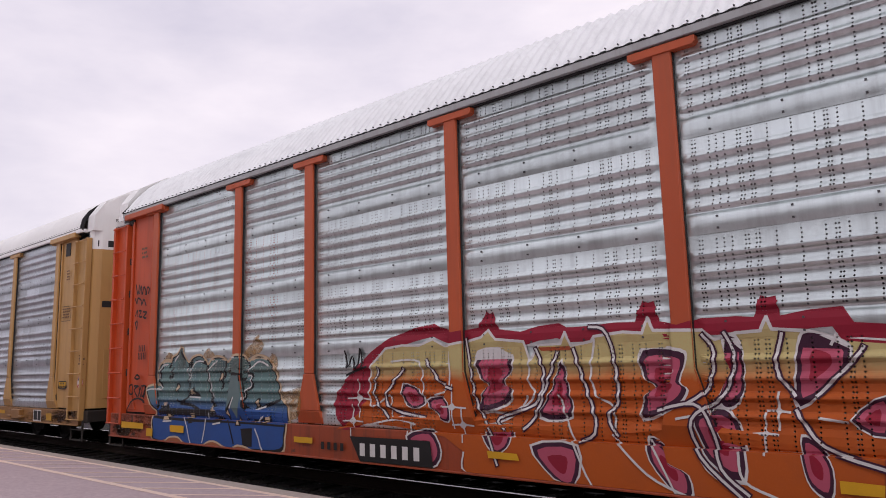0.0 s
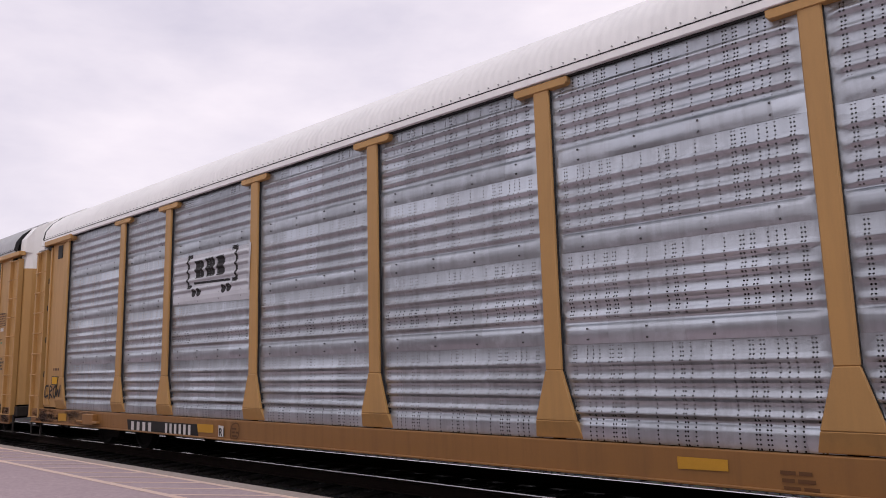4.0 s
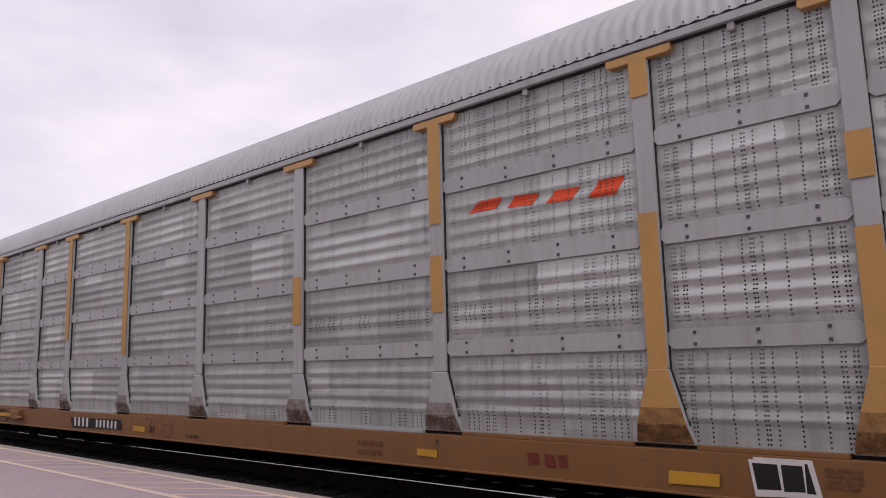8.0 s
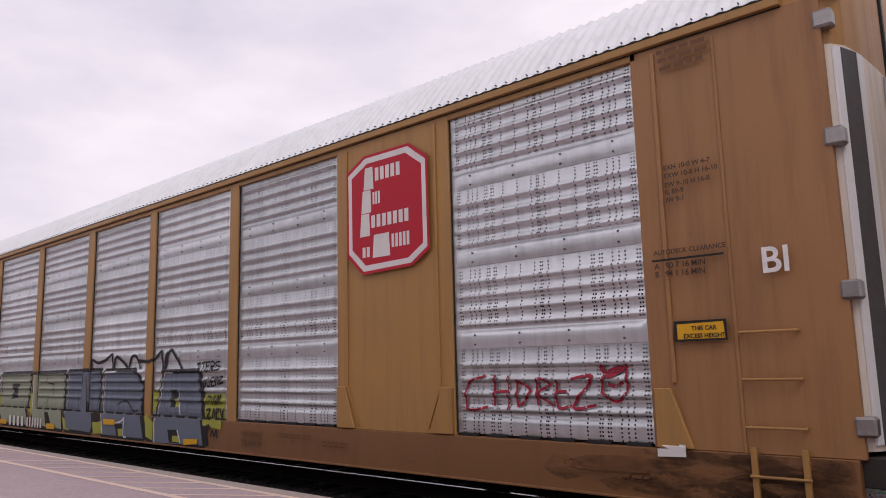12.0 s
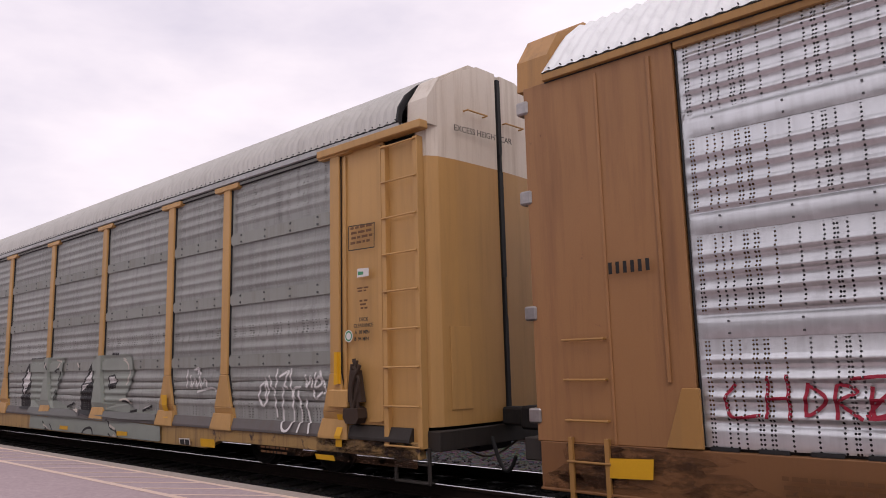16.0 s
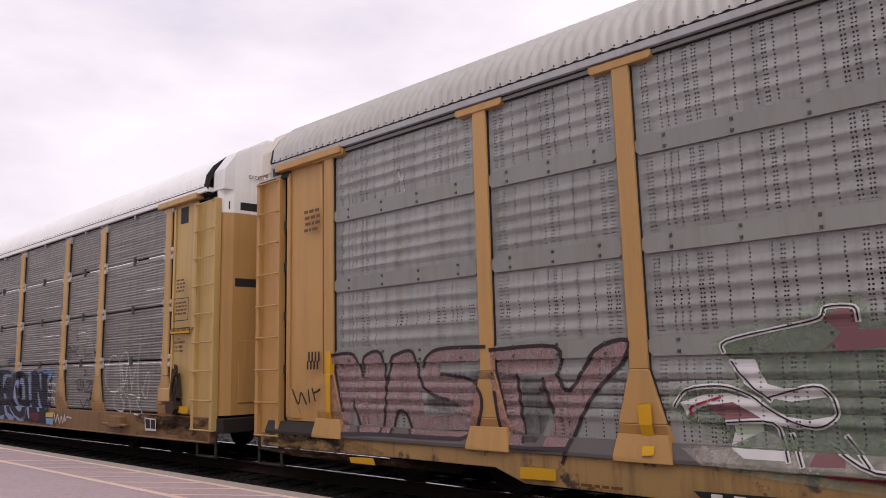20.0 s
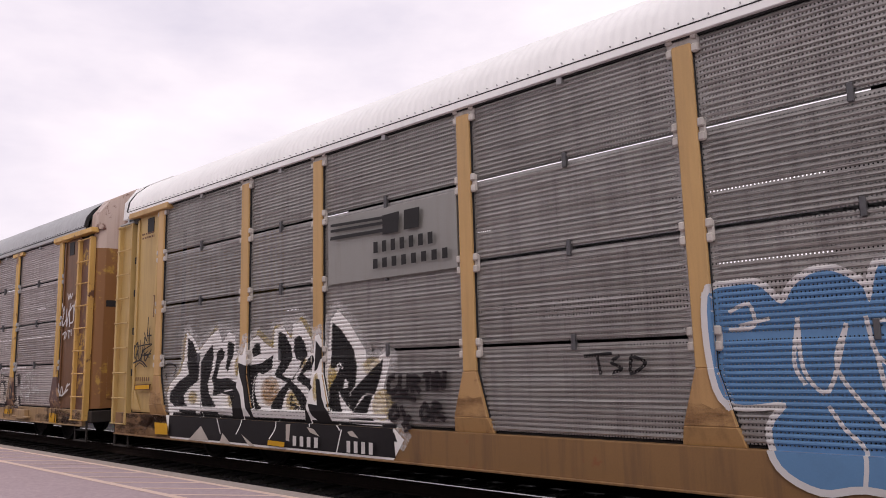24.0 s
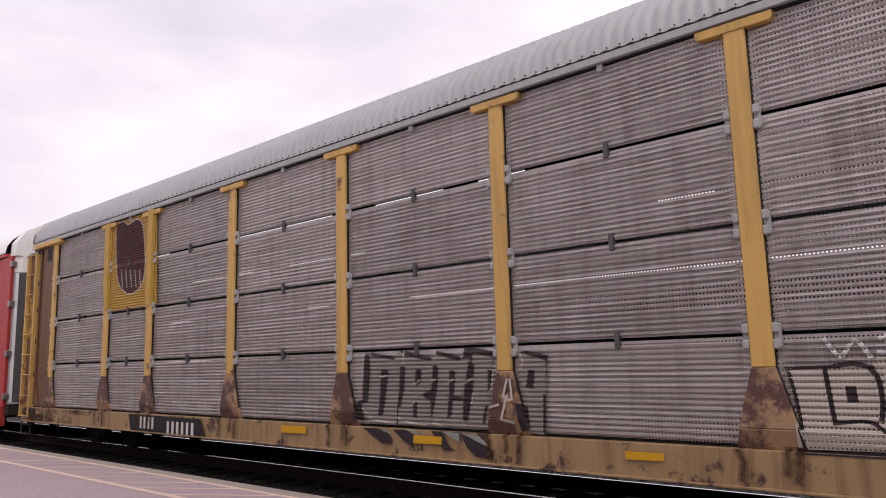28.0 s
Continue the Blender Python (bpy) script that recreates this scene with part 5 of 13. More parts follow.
SPRAY_BLUE, SPRAY_SKYBLUE = (0.11, 0.235, 0.41), (0.19, 0.32, 0.58)
SPRAY_NAVY, SPRAY_PERI, SPRAY_CRIMSON_DIM, SPRAY_FADED = (0.016, 0.017, 0.026), (0.24, 0.29, 0.47), (0.12, 0.02, 0.02), (0.07, 0.065, 0.065)
SOOT_BLACK, SOOT_BROWN = (0.03, 0.02, 0.015), (0.085, 0.04, 0.02)
RUST_BROWN = (0.15, 0.07, 0.035)
# darkened copy of the silver, swapped in where it crosses the slanted ledge
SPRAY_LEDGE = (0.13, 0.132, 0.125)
SPRAY_SHADE = (0.035, 0.025, 0.028)
SPRAY_CHALK = (0.80, 0.79, 0.77)
SPRAY_TAUPE, SPRAY_TEAL, SPRAY_DULLORANGE = (0.16, 0.16, 0.14), (0.13, 0.19, 0.19), (0.32, 0.10, 0.04)
MARK_RED, MARK_DKRED, MARK_ORANGE = (0.42, 0.015, 0.03), (0.15, 0.03, 0.02), (0.62, 0.07, 0.02)
MARK_YELLOW, MARK_OCHRE, MARK_GREEN = (0.62, 0.33, 0.015), (0.45, 0.255, 0.085), (0.05, 0.25, 0.12)
MARK_INK, MARK_BROWN, MARK_PAPER, MARK_BAND = (0.016, 0.015, 0.015), (0.13, 0.06, 0.025), (0.62, 0.60, 0.58), (0.55, 0.57, 0.60)


MARK_FADED, MARK_GPANEL, MARK_SHIELD, MARK_BONE = (0.52, 0.27, 0.03), (0.50, 0.31, 0.07), (0.07, 0.018, 0.02), (0.45, 0.42, 0.38)


class Spray:
    """Paint laid over the side of a car: it follows sheets, posts, feet and sill, one thin coat over another."""

    def __init__(self, car, name, label, base=0.006):
        self.car, self.name, self.label, self.depth = car, name, label, base
        self.info = sides[car.name]
        self.low = self.info["low"]
        self.v, self.f, self.slots, self.used, self.single, self.ragged, self.thin = [], [], [], [], False, False, False

    def slot(self, colour, holes):
        m = ink(colour, holes, self.thin)
        if m not in self.used:
            self.used.append(m)
        return self.used.index(m)

    def lay(self, bm, colour):
        xs, zs = [v.co.x for v in bm.verts], [v.co.z for v in bm.verts]
        lo, hi, z0, z1 = min(xs), max(xs), min(zs), max(zs)
        cuts = [((0, 0, z), (0, 0, 1)) for z in self.info["z"] if z0 < z < z1]
        for x, w in self.info["posts"]:
            if lo - 0.3 < x < hi + 0.3:
                for a in (-1, 1):
                    for e in (-0.002, 0.002):
                        cuts.append(((x + a * (w + e), 0, 1.48), (1, 0, 0)))
                        if self.info["foot"] and z0 < 1.48:
                            cuts.append(((x + a * (w + e), 0, 1.48), (0.52, 0, a * (0.25 - w))))
        for x0, x1 in self.info["panels"]:
            for x in (x0 + 0.06, x0 + 0.14, x1 - 0.14, x1 - 0.06):
                if lo < x < hi:
                    cuts.append(((x, 0, 0), (1, 0, 0)))
        for co, no in cuts:
            bmesh.ops.bisect_plane(bm, geom=bm.verts[:] + bm.edges[:] + bm.faces[:], plane_co=co, plane_no=no, dist=1e-5)
        holed, solid = self.slot(colour, self.info["holes"]), self.slot(colour, "ragged" if self.ragged else "")
        k = len(self.v)
        bm.verts.index_update()
        for v in bm.verts:
            self.v.append((v.co.x, side_depth(self.info, v.co.x, v.co.z)[0] - self.depth, v.co.z))
        for f in bm.faces:
            c = f.calc_center_median()
            self.f.append(tuple(q.index + k for q in f.verts))
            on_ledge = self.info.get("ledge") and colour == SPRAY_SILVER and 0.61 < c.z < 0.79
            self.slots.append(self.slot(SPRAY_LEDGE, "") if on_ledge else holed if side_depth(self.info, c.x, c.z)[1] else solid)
        bm.free()
        self.depth += 0.0001
        self.info["coat"] = self.depth
        if self.single:
            self.finish()
            self.v, self.f, self.slots, self.used = [], [], [], []

    def fill(self, colour, pts, smooth=False):
        pts = smooth_path(pts, True) if smooth else pts
        bm = bmesh.new()
        vs = [bm.verts.new((x, 0, max(self.low, z))) for x, z in pts]
        bm.faces.new(vs)
        bm.normal_update()
        bmesh.ops.triangulate(bm, faces=bm.faces[:], ngon_method="EAR_CLIP")
        bm.normal_update()
        for f in bm.faces:
            if f.normal.y > 0:
                f.normal_flip()
        self.lay(bm, colour)

    def line(self, colour, width, pts, smooth=True, closed=False):
        if smooth and len(pts) > 2:
            pts = smooth_path(pts, closed)
        pts = [Vector(p) for p in pts] + ([Vector(pts[0])] if closed else [])
        pts = [p for i, p in enumerate(pts) if not i or (p - pts[i - 1]).length > 1e-4]
        runs = [[pts[0]]]
        for i in range(1, len(pts)):
            runs[-1].append(pts[i])
            if i < len(pts) - 1 and (pts[i] - pts[i - 1]).angle(pts[i + 1] - pts[i]) > 0.6:
                runs.append([pts[i]])
        for run_ in runs:
            if len(run_) > 1:
                self.ribbon(colour, width, run_)

    def ribbon(self, colour, width, pts):
        n = len(pts)
        bm = bmesh.new()
        edges = []
        for i in range(n):
            d = (pts[min(n - 1, i + 1)] - pts[max(0, i - 1)]).normalized()
            p = pts[i] - d * (0.3 * width if i == 0 else -0.3 * width if i == n - 1 else 0)
            q = Vector((-d.y, d.x)) * width / 2
            edges.append([bm.verts.new((e.x, 0, max(self.low, e.y))) for e in (p + q, p - q)])
        for i in range(n - 1):
            (a, b), (c, d) = edges[i], edges[i + 1]
            bm.faces.new((a, b, d, c))
        bm.normal_update()
        bmesh.ops.triangulate(bm, faces=bm.faces[:])
        self.lay(bm, colour)

    def blob(self, pts, colours, rim):
        """A shape in coats that shrink inwards, with a light rim."""
        soft = smooth_path(pts, True, 3)
        cx, cz = sum(p[0] for p in soft) / len(soft), sum(p[1] for p in soft) / len(soft)
        for colour, q in zip((rim,) + tuple(colours), (1.10, 1.0, 0.80, 0.42)):
            self.fill(colour, [(cx + (x - cx) * q, cz + (z - cz) * q) for x, z in soft])

    def bars(self, colour, x0, x1, z0, z1, n, fillness=0.62):
        """Plain bars in place of characters."""
        w = (x1 - x0) / n
        for i in range(n):
            self.fill(colour, [(x0 + w * i, z0), (x0 + w * (i + fillness), z0), (x0 + w * (i + fillness), z1), (x0 + w * i, z1)])

    def disc(self, colour, x, z, r, n=16):
        self.fill(colour, [(x + r * math.cos(6.2832 * i / n), z + r * math.sin(6.2832 * i / n)) for i in range(n)])

    def finish(self):
        if not self.f:
            return
        me = bpy.data.meshes.new(self.name)
        me.from_pydata(self.v, [], self.f)
        for m in self.used:
            me.materials.append(m)
        me.polygons.foreach_set("material_index", self.slots)
        me.update()
        part(self.name, me, self.car, "" if self.single else self.label)



# orange car: large red, yellow and orange piece, a blue-green piece, tags
A_SPRAY = Spray(train[0], "graffiti", "large red, orange and pale yellow graffiti lettering")
A_SPRAY.line(SPRAY_CRIMSON, 0.16, [(-6.42, 1.03), (-6.18, 1.41), (-5.78, 1.67), (-5.39, 1.85), (-4.93, 1.95), (-4.63, 1.99), (-4.31, 1.87), (-3.87, 1.91), (-3.75, 2.08), (-3.67, 1.88), (-3.3, 1.83), (-3.07, 1.88), (-2.81, 1.9), (-2.71, 1.85), (-2.43, 1.85), (-2.14, 1.87), (-1.86, 1.86), (-1.76, 2.07), (-1.71, 1.87), (-1.45, 1.81), (-1.23, 1.86), (-0.91, 1.86), (-0.69, 1.84), (-0.62, 2.04), (-0.59, 1.83), (-0.29, 1.88), (-0.07, 1.89), (-0, 1.76), (0.27, 1.73)], smooth=False)
A_SPRAY.fill(SPRAY_CRIMSON, [(-6.54, 1.02), (-6.36, 1.33), (-5.83, 1.63), (-5.68, 1.19), (-5.85, 0.86), (-6.31, 0.73)], True)
A_SPRAY.fill(SPRAY_SUNSET, [(-5.82, 1.19), (-5.78, 1.59), (-5.5, 1.79), (-5.18, 1.82), (-4.88, 1.81), (-4.64, 1.88), (-4.45, 1.79), (-4.09, 1.83), (-3.87, 1.87), (-3.77, 1.95), (-3.66, 1.84), (-3.27, 1.8), (-3.2, 1.58), (-3.08, 1.75), (-2.79, 1.76), (-2.72, 1.88), (-2.66, 1.73), (-2.41, 1.77), (-2.37, 1.82), (-2.04, 1.85), (-1.83, 1.83), (-1.77, 1.98), (-1.71, 1.85), (-1.23, 1.83), (-1.12, 1.74), (-0.92, 1.79), (-0.7, 1.8), (-0.64, 1.92), (-0.6, 1.81), (-0.3, 1.78), (-0.26, 1.71), (-0.09, 1.73), (0.27, 1.69), (0.13, 0.39), (-1.3, 0.32), (-2.67, 0.3), (-3.38, 0.28), (-4.15, 0.32), (-4.14, 0.56), (-4.44, 0.72), (-5.31, 0.8), (-5.85, 0.82), (-6.43, 0.72), (-6.07, 0.92)])
A_SPRAY.line(SPRAY_WHITE, 0.03, [(-5.82, 1.19), (-5.78, 1.59), (-5.5, 1.79), (-5.18, 1.82), (-4.88, 1.81), (-4.64, 1.88), (-4.45, 1.79), (-4.09, 1.83), (-3.87, 1.87), (-3.77, 1.95), (-3.66, 1.84), (-3.27, 1.8), (-3.2, 1.58), (-3.08, 1.75), (-2.79, 1.76), (-2.72, 1.88), (-2.66, 1.73), (-2.41, 1.77), (-2.37, 1.82), (-2.04, 1.85), (-1.83, 1.83), (-1.77, 1.98), (-1.71, 1.85), (-1.23, 1.83), (-1.12, 1.74), (-0.92, 1.79), (-0.7, 1.8), (-0.64, 1.92), (-0.6, 1.81), (-0.3, 1.78), (-0.26, 1.71), (-0.09, 1.73), (0.27, 1.69)], smooth=False)
A_SPRAY.blob([(-3.92, 1.69), (-3.51, 1.7), (-3.44, 1.52), (-3.56, 1.34), (-3.45, 1.27), (-3.53, 1.12), (-3.91, 1.03), (-3.85, 1.27), (-3.79, 1.33), (-3.93, 1.46)], (SPRAY_PLUM, SPRAY_PINK, SPRAY_CRIMSON), SPRAY_WHITE)
A_SPRAY.blob([(-2.78, 1.57), (-2.71, 1.28), (-2.69, 1), (-3.08, 0.99), (-2.92, 1.28)], (SPRAY_PLUM, SPRAY_PINK, SPRAY_CRIMSON), SPRAY_WHITE)
A_SPRAY.blob([(-1.84, 1.66), (-1.44, 1.64), (-1.39, 1.55), (-1.46, 1.36), (-1.39, 1.29), (-1.5, 1.15), (-1.86, 1.01), (-1.83, 1.23), (-1.72, 1.31), (-1.84, 1.42)], (SPRAY_PLUM, SPRAY_PINK, SPRAY_CRIMSON), SPRAY_WHITE)
A_SPRAY.blob([(-1.32, 1.06), (-1.08, 1.11), (-0.94, 0.94), (-0.93, 0.51), (-1.22, 0.66), (-1.31, 0.88)], (SPRAY_PLUM, SPRAY_PINK, SPRAY_CRIMSON), SPRAY_WHITE)
A_SPRAY.blob([(-0.38, 1.72), (-0.26, 1.76), (-0.03, 1.66), (-0.02, 1.52), (-0.12, 1.38), (-0.43, 1.15), (-0.43, 1.43)], (SPRAY_PLUM, SPRAY_PINK, SPRAY_CRIMSON), SPRAY_WHITE)
A_SPRAY.blob([(-1.05, 1.74), (-0.92, 1.74), (-0.87, 1.54), (-0.9, 1.24), (-1.03, 1.13), (-1.11, 1.19), (-1.06, 1.34), (-0.95, 1.41), (-1.02, 1.54)], (SPRAY_PLUM, SPRAY_PINK, SPRAY_CRIMSON), SPRAY_WHITE)
A_SPRAY.blob([(-1.81, 0.83), (-1.67, 0.76), (-1.63, 0.61), (-1.44, 0.52), (-1.42, 0.31), (-1.57, 0.35), (-1.8, 0.62)], (SPRAY_PLUM, SPRAY_PINK, SPRAY_CRIMSON), SPRAY_WHITE)
A_SPRAY.blob([(-3.17, 0.68), (-2.61, 0.71), (-2.66, 0.31), (-2.9, 0.37)], (SPRAY_PLUM, SPRAY_PINK, SPRAY_CRIMSON), SPRAY_WHITE)
A_SPRAY.blob([(-3.83, 0.81), (-3.47, 0.89), (-3.48, 0.69), (-3.64, 0.58), (-3.77, 0.64)], (SPRAY_PLUM, SPRAY_PINK, SPRAY_CRIMSON), SPRAY_WHITE)
A_SPRAY.blob([(-0.43, 0.9), (-0.3, 0.83), (-0.21, 0.66), (-0.24, 0.43), (-0.38, 0.51), (-0.43, 0.69)], (SPRAY_PLUM, SPRAY_PINK, SPRAY_CRIMSON), SPRAY_WHITE)
A_SPRAY.blob([(-5.18, 1.33), (-4.9, 1.26), (-4.79, 1.11), (-4.95, 1.04), (-5.15, 1.12)], (SPRAY_PLUM, SPRAY_PINK, SPRAY_CRIMSON), SPRAY_WHITE)
A_SPRAY.blob([(-5.06, 0.7), (-4.67, 0.78), (-4.5, 0.54), (-4.64, 0.36), (-4.9, 0.51)], (SPRAY_PLUM, SPRAY_PINK, SPRAY_CRIMSON), SPRAY_WHITE)
A_SPRAY.blob([(-0.04, 1.05), (0.22, 1.24), (0.19, 0.93)], (SPRAY_PLUM, SPRAY_PINK, SPRAY_CRIMSON), SPRAY_WHITE)
A_SPRAY.blob([(-4.76, 1.13), (-4.43, 1.17), (-4.34, 0.97), (-4.44, 0.9)], (SPRAY_PLUM, SPRAY_PINK, SPRAY_CRIMSON), SPRAY_WHITE)
A_SPRAY.fill(SPRAY_ORANGE_DEEP, [(-3.08, 1.73), (-2.68, 1.73), (-2.65, 1.69), (-3.04, 1.69)])
A_SPRAY.line(SPRAY_WHITE, 0.024, [(-5.82, 1.19), (-5.73, 1.04), (-5.41, 1.19), (-5.36, 0.91), (-5.05, 0.95), (-5.06, 0.71)])
A_SPRAY.line(SPRAY_WHITE, 0.024, [(-5.4, 1.62), (-4.89, 1.61), (-4.82, 1.27), (-4.79, 1.09)])
A_SPRAY.line(SPRAY_WHITE, 0.024, [(-4.36, 1.79), (-4.33, 1.33), (-4.61, 1.2)])
A_SPRAY.line(SPRAY_WHITE, 0.024, [(-3.2, 1.58), (-3.21, 1.34), (-3.14, 1.21), (-3.5, 0.96), (-3.87, 0.86)])
A_SPRAY.line(SPRAY_WHITE, 0.024, [(-2.37, 1.79), (-2.43, 1.45), (-2.37, 1.22), (-2.19, 1.11), (-2.18, 0.84)])
A_SPRAY.line(SPRAY_WHITE, 0.024, [(-1.51, 1.02), (-1.24, 1.08), (-1.1, 1.16)])
A_SPRAY.line(SPRAY_WHITE, 0.024, [(-1.81, 0.83), (-1.57, 0.32)])
A_SPRAY.line(SPRAY_WHITE, 0.024, [(-0.96, 0.75), (-0.93, 0.51), (-0.66, 0.39)])
A_SPRAY.line(SPRAY_WHITE, 0.024, [(-4.14, 0.56), (-4.11, 0.33), (-3.38, 0.27)])
A_SPRAY.line(SPRAY_WHITE, 0.024, [(-2.82, 1.22), (-2.64, 0.71), (-2.41, 0.22)])
A_SPRAY.line(SPRAY_WHITE, 0.024, [(-3.91, 1.03), (-3.42, 1.03), (-3.22, 1.21)])
A_SPRAY.line(SPRAY_WHITE, 0.024, [(-2.21, 0.84), (-1.84, 0.49), (-1.46, 0.33)])
A_SPRAY.line(SPRAY_WHITE, 0.024, [(-1.36, 0.88), (-1.25, 0.58), (-0.89, 0.37)])
A_SPRAY.line(SPRAY_WHITE, 0.024, [(-0.28, 1.06), (-0.07, 1.03)])
A_SPRAY.line(SPRAY_WHITE, 0.024, [(-0.14, 1.66), (-0.09, 1.75)])
A_SPRAY.line(SPRAY_WHITE, 0.024, [(-5.85, 0.8), (-5.31, 0.89), (-4.96, 0.84)])
A_SPRAY.line(SPRAY_WHITE, 0.02, [(-4.51, 1.07), (-4.3, 1.07), (-4.08, 1.06)], smooth=False)
A_SPRAY.line(SPRAY_WHITE, 0.02, [(-4.29, 1.33), (-4.3, 1.07), (-4.3, 0.82)], smooth=False)
A_SPRAY.fill(SPRAY_WHITE, [(-4.36, 1.07), (-4.29, 1.12), (-4.23, 1.07), (-4.3, 1.02)])
A_SPRAY.line(SPRAY_WHITE, 0.02, [(-0.83, 0.91), (-0.73, 0.92), (-0.62, 0.91)], smooth=False)
A_SPRAY.line(SPRAY_WHITE, 0.02, [(-0.71, 1.09), (-0.73, 0.92), (-0.74, 0.74)], smooth=False)
A_SPRAY.fill(SPRAY_WHITE, [(-0.76, 0.91), (-0.72, 0.95), (-0.69, 0.92), (-0.73, 0.88)])
A_SPRAY.line(SPRAY_WHITE, 0.02, [(-0.7, 1.11), (-0.6, 1.11), (-0.51, 1.1)], smooth=False)
A_SPRAY.line(SPRAY_WHITE, 0.02, [(-0.59, 1.27), (-0.6, 1.11), (-0.61, 0.95)], smooth=False)
A_SPRAY.fill(SPRAY_WHITE, [(-0.63, 1.11), (-0.6, 1.15), (-0.57, 1.11), (-0.6, 1.07)])
A_SPRAY.line(SPRAY_WHITE, 0.02, [(-4.32, 0.86), (-4.15, 0.87), (-3.99, 0.86)], smooth=False)
A_SPRAY.line(SPRAY_WHITE, 0.02, [(-4.15, 1.07), (-4.15, 0.87), (-4.15, 0.67)], smooth=False)
A_SPRAY.fill(SPRAY_WHITE, [(-4.21, 0.86), (-4.15, 0.92), (-4.09, 0.87), (-4.16, 0.81)])
A_SPRAY.line(SPRAY_WHITE, 0.02, [(-6.25, 1.14), (-6.01, 1.15), (-5.78, 1.13)], smooth=False)
A_SPRAY.line(SPRAY_WHITE, 0.02, [(-6.01, 1.4), (-6.01, 1.15), (-6, 0.9)], smooth=False)
A_SPRAY.fill(SPRAY_WHITE, [(-6.09, 1.15), (-6.01, 1.21), (-5.93, 1.15), (-6.01, 1.09)])
A_SPRAY.line(SPRAY_WHITE, 0.02, [(-6.34, 0.84), (-6.13, 0.85), (-5.93, 0.84)], smooth=False)
A_SPRAY.line(SPRAY_WHITE, 0.02, [(-6.13, 1.06), (-6.13, 0.85), (-6.12, 0.63)], smooth=False)
A_SPRAY.fill(SPRAY_WHITE, [(-6.21, 0.84), (-6.13, 0.91), (-6.05, 0.85), (-6.13, 0.79)])
A_SPRAY.line(SPRAY_PLUM, 0.06, [(-4.1, 1.86), (-3.98, 1.2), (-3.81, 0.88), (-3.65, 0.45)])
A_SPRAY.line(SPRAY_PLUM, 0.06, [(-3.11, 1.72), (-3.01, 1.44), (-3.14, 1.12), (-3.63, 0.96), (-3.57, 0.84)])
A_SPRAY.line(SPRAY_PLUM, 0.06, [(-2.83, 1.67), (-2.96, 1.37), (-3.15, 0.98), (-3.3, 0.85)])
A_SPRAY.line(SPRAY_PLUM, 0.06, [(-2.63, 1.7), (-2.39, 0.93), (-2.57, 0.76)])
A_SPRAY.line(SPRAY_PLUM, 0.06, [(-2.42, 1.92), (-2.21, 1.83), (-2.12, 1.22), (-2.25, 1.01), (-2.15, 0.83)])
A_SPRAY.line(SPRAY_PLUM, 0.06, [(-1.23, 1.79), (-1.13, 1.62), (-1.2, 1.3), (-1.4, 1.16)])
A_SPRAY.line(SPRAY_PLUM, 0.06, [(-1.71, 1.09), (-1.33, 1.16), (-1.18, 0.96), (-1.12, 0.6), (-0.89, 0.39)])
A_SPRAY.line(SPRAY_PLUM, 0.06, [(-1.02, 1.8), (-0.94, 1.55), (-1.07, 1.23), (-1.36, 1.02), (-1.3, 0.69), (-0.95, 0.36)])
A_SPRAY.line(SPRAY_PLUM, 0.06, [(-0.52, 1.77), (-0.59, 1.47), (-0.45, 1.24)])
A_SPRAY.line(SPRAY_PLUM, 0.06, [(-0.28, 1.24), (0.02, 1.53), (0.1, 1.64)])
A_SPRAY.line(SPRAY_PLUM, 0.06, [(-0.46, 1.12), (-0.26, 0.83), (0.19, 0.68)])
A_SPRAY.line(SPRAY_PLUM, 0.06, [(-5.15, 1.53), (-5.49, 1.18), (-5.29, 1), (-4.78, 0.93)])
A_SPRAY.line(SPRAY_PLUM, 0.06, [(-4.76, 1.63), (-4.53, 1.37), (-4.29, 1.28)])
A_SPRAY.line(SPRAY_PLUM, 0.06, [(-5.62, 1.54), (-5.7, 1.18), (-5.43, 0.91)])
A_SPRAY.line(SPRAY_WHITE, 0.026, [(-4.1, 1.86), (-3.98, 1.2), (-3.81, 0.88), (-3.65, 0.45)])
A_SPRAY.line(SPRAY_WHITE, 0.026, [(-3.11, 1.72), (-3.01, 1.44), (-3.14, 1.12), (-3.63, 0.96), (-3.57, 0.84)])
A_SPRAY.line(SPRAY_WHITE, 0.026, [(-2.83, 1.67), (-2.96, 1.37), (-3.15, 0.98), (-3.3, 0.85)])
A_SPRAY.line(SPRAY_WHITE, 0.026, [(-2.63, 1.7), (-2.39, 0.93), (-2.57, 0.76)])
A_SPRAY.line(SPRAY_WHITE, 0.026, [(-2.42, 1.92), (-2.21, 1.83), (-2.12, 1.22), (-2.25, 1.01), (-2.15, 0.83)])
A_SPRAY.line(SPRAY_WHITE, 0.026, [(-1.23, 1.79), (-1.13, 1.62), (-1.2, 1.3), (-1.4, 1.16)])
A_SPRAY.line(SPRAY_WHITE, 0.026, [(-1.71, 1.09), (-1.33, 1.16), (-1.18, 0.96), (-1.12, 0.6), (-0.89, 0.39)])
A_SPRAY.line(SPRAY_WHITE, 0.026, [(-1.02, 1.8), (-0.94, 1.55), (-1.07, 1.23), (-1.36, 1.02), (-1.3, 0.69), (-0.95, 0.36)])
A_SPRAY.line(SPRAY_WHITE, 0.026, [(-0.52, 1.77), (-0.59, 1.47), (-0.45, 1.24)])
A_SPRAY.line(SPRAY_WHITE, 0.026, [(-0.28, 1.24), (0.02, 1.53), (0.1, 1.64)])
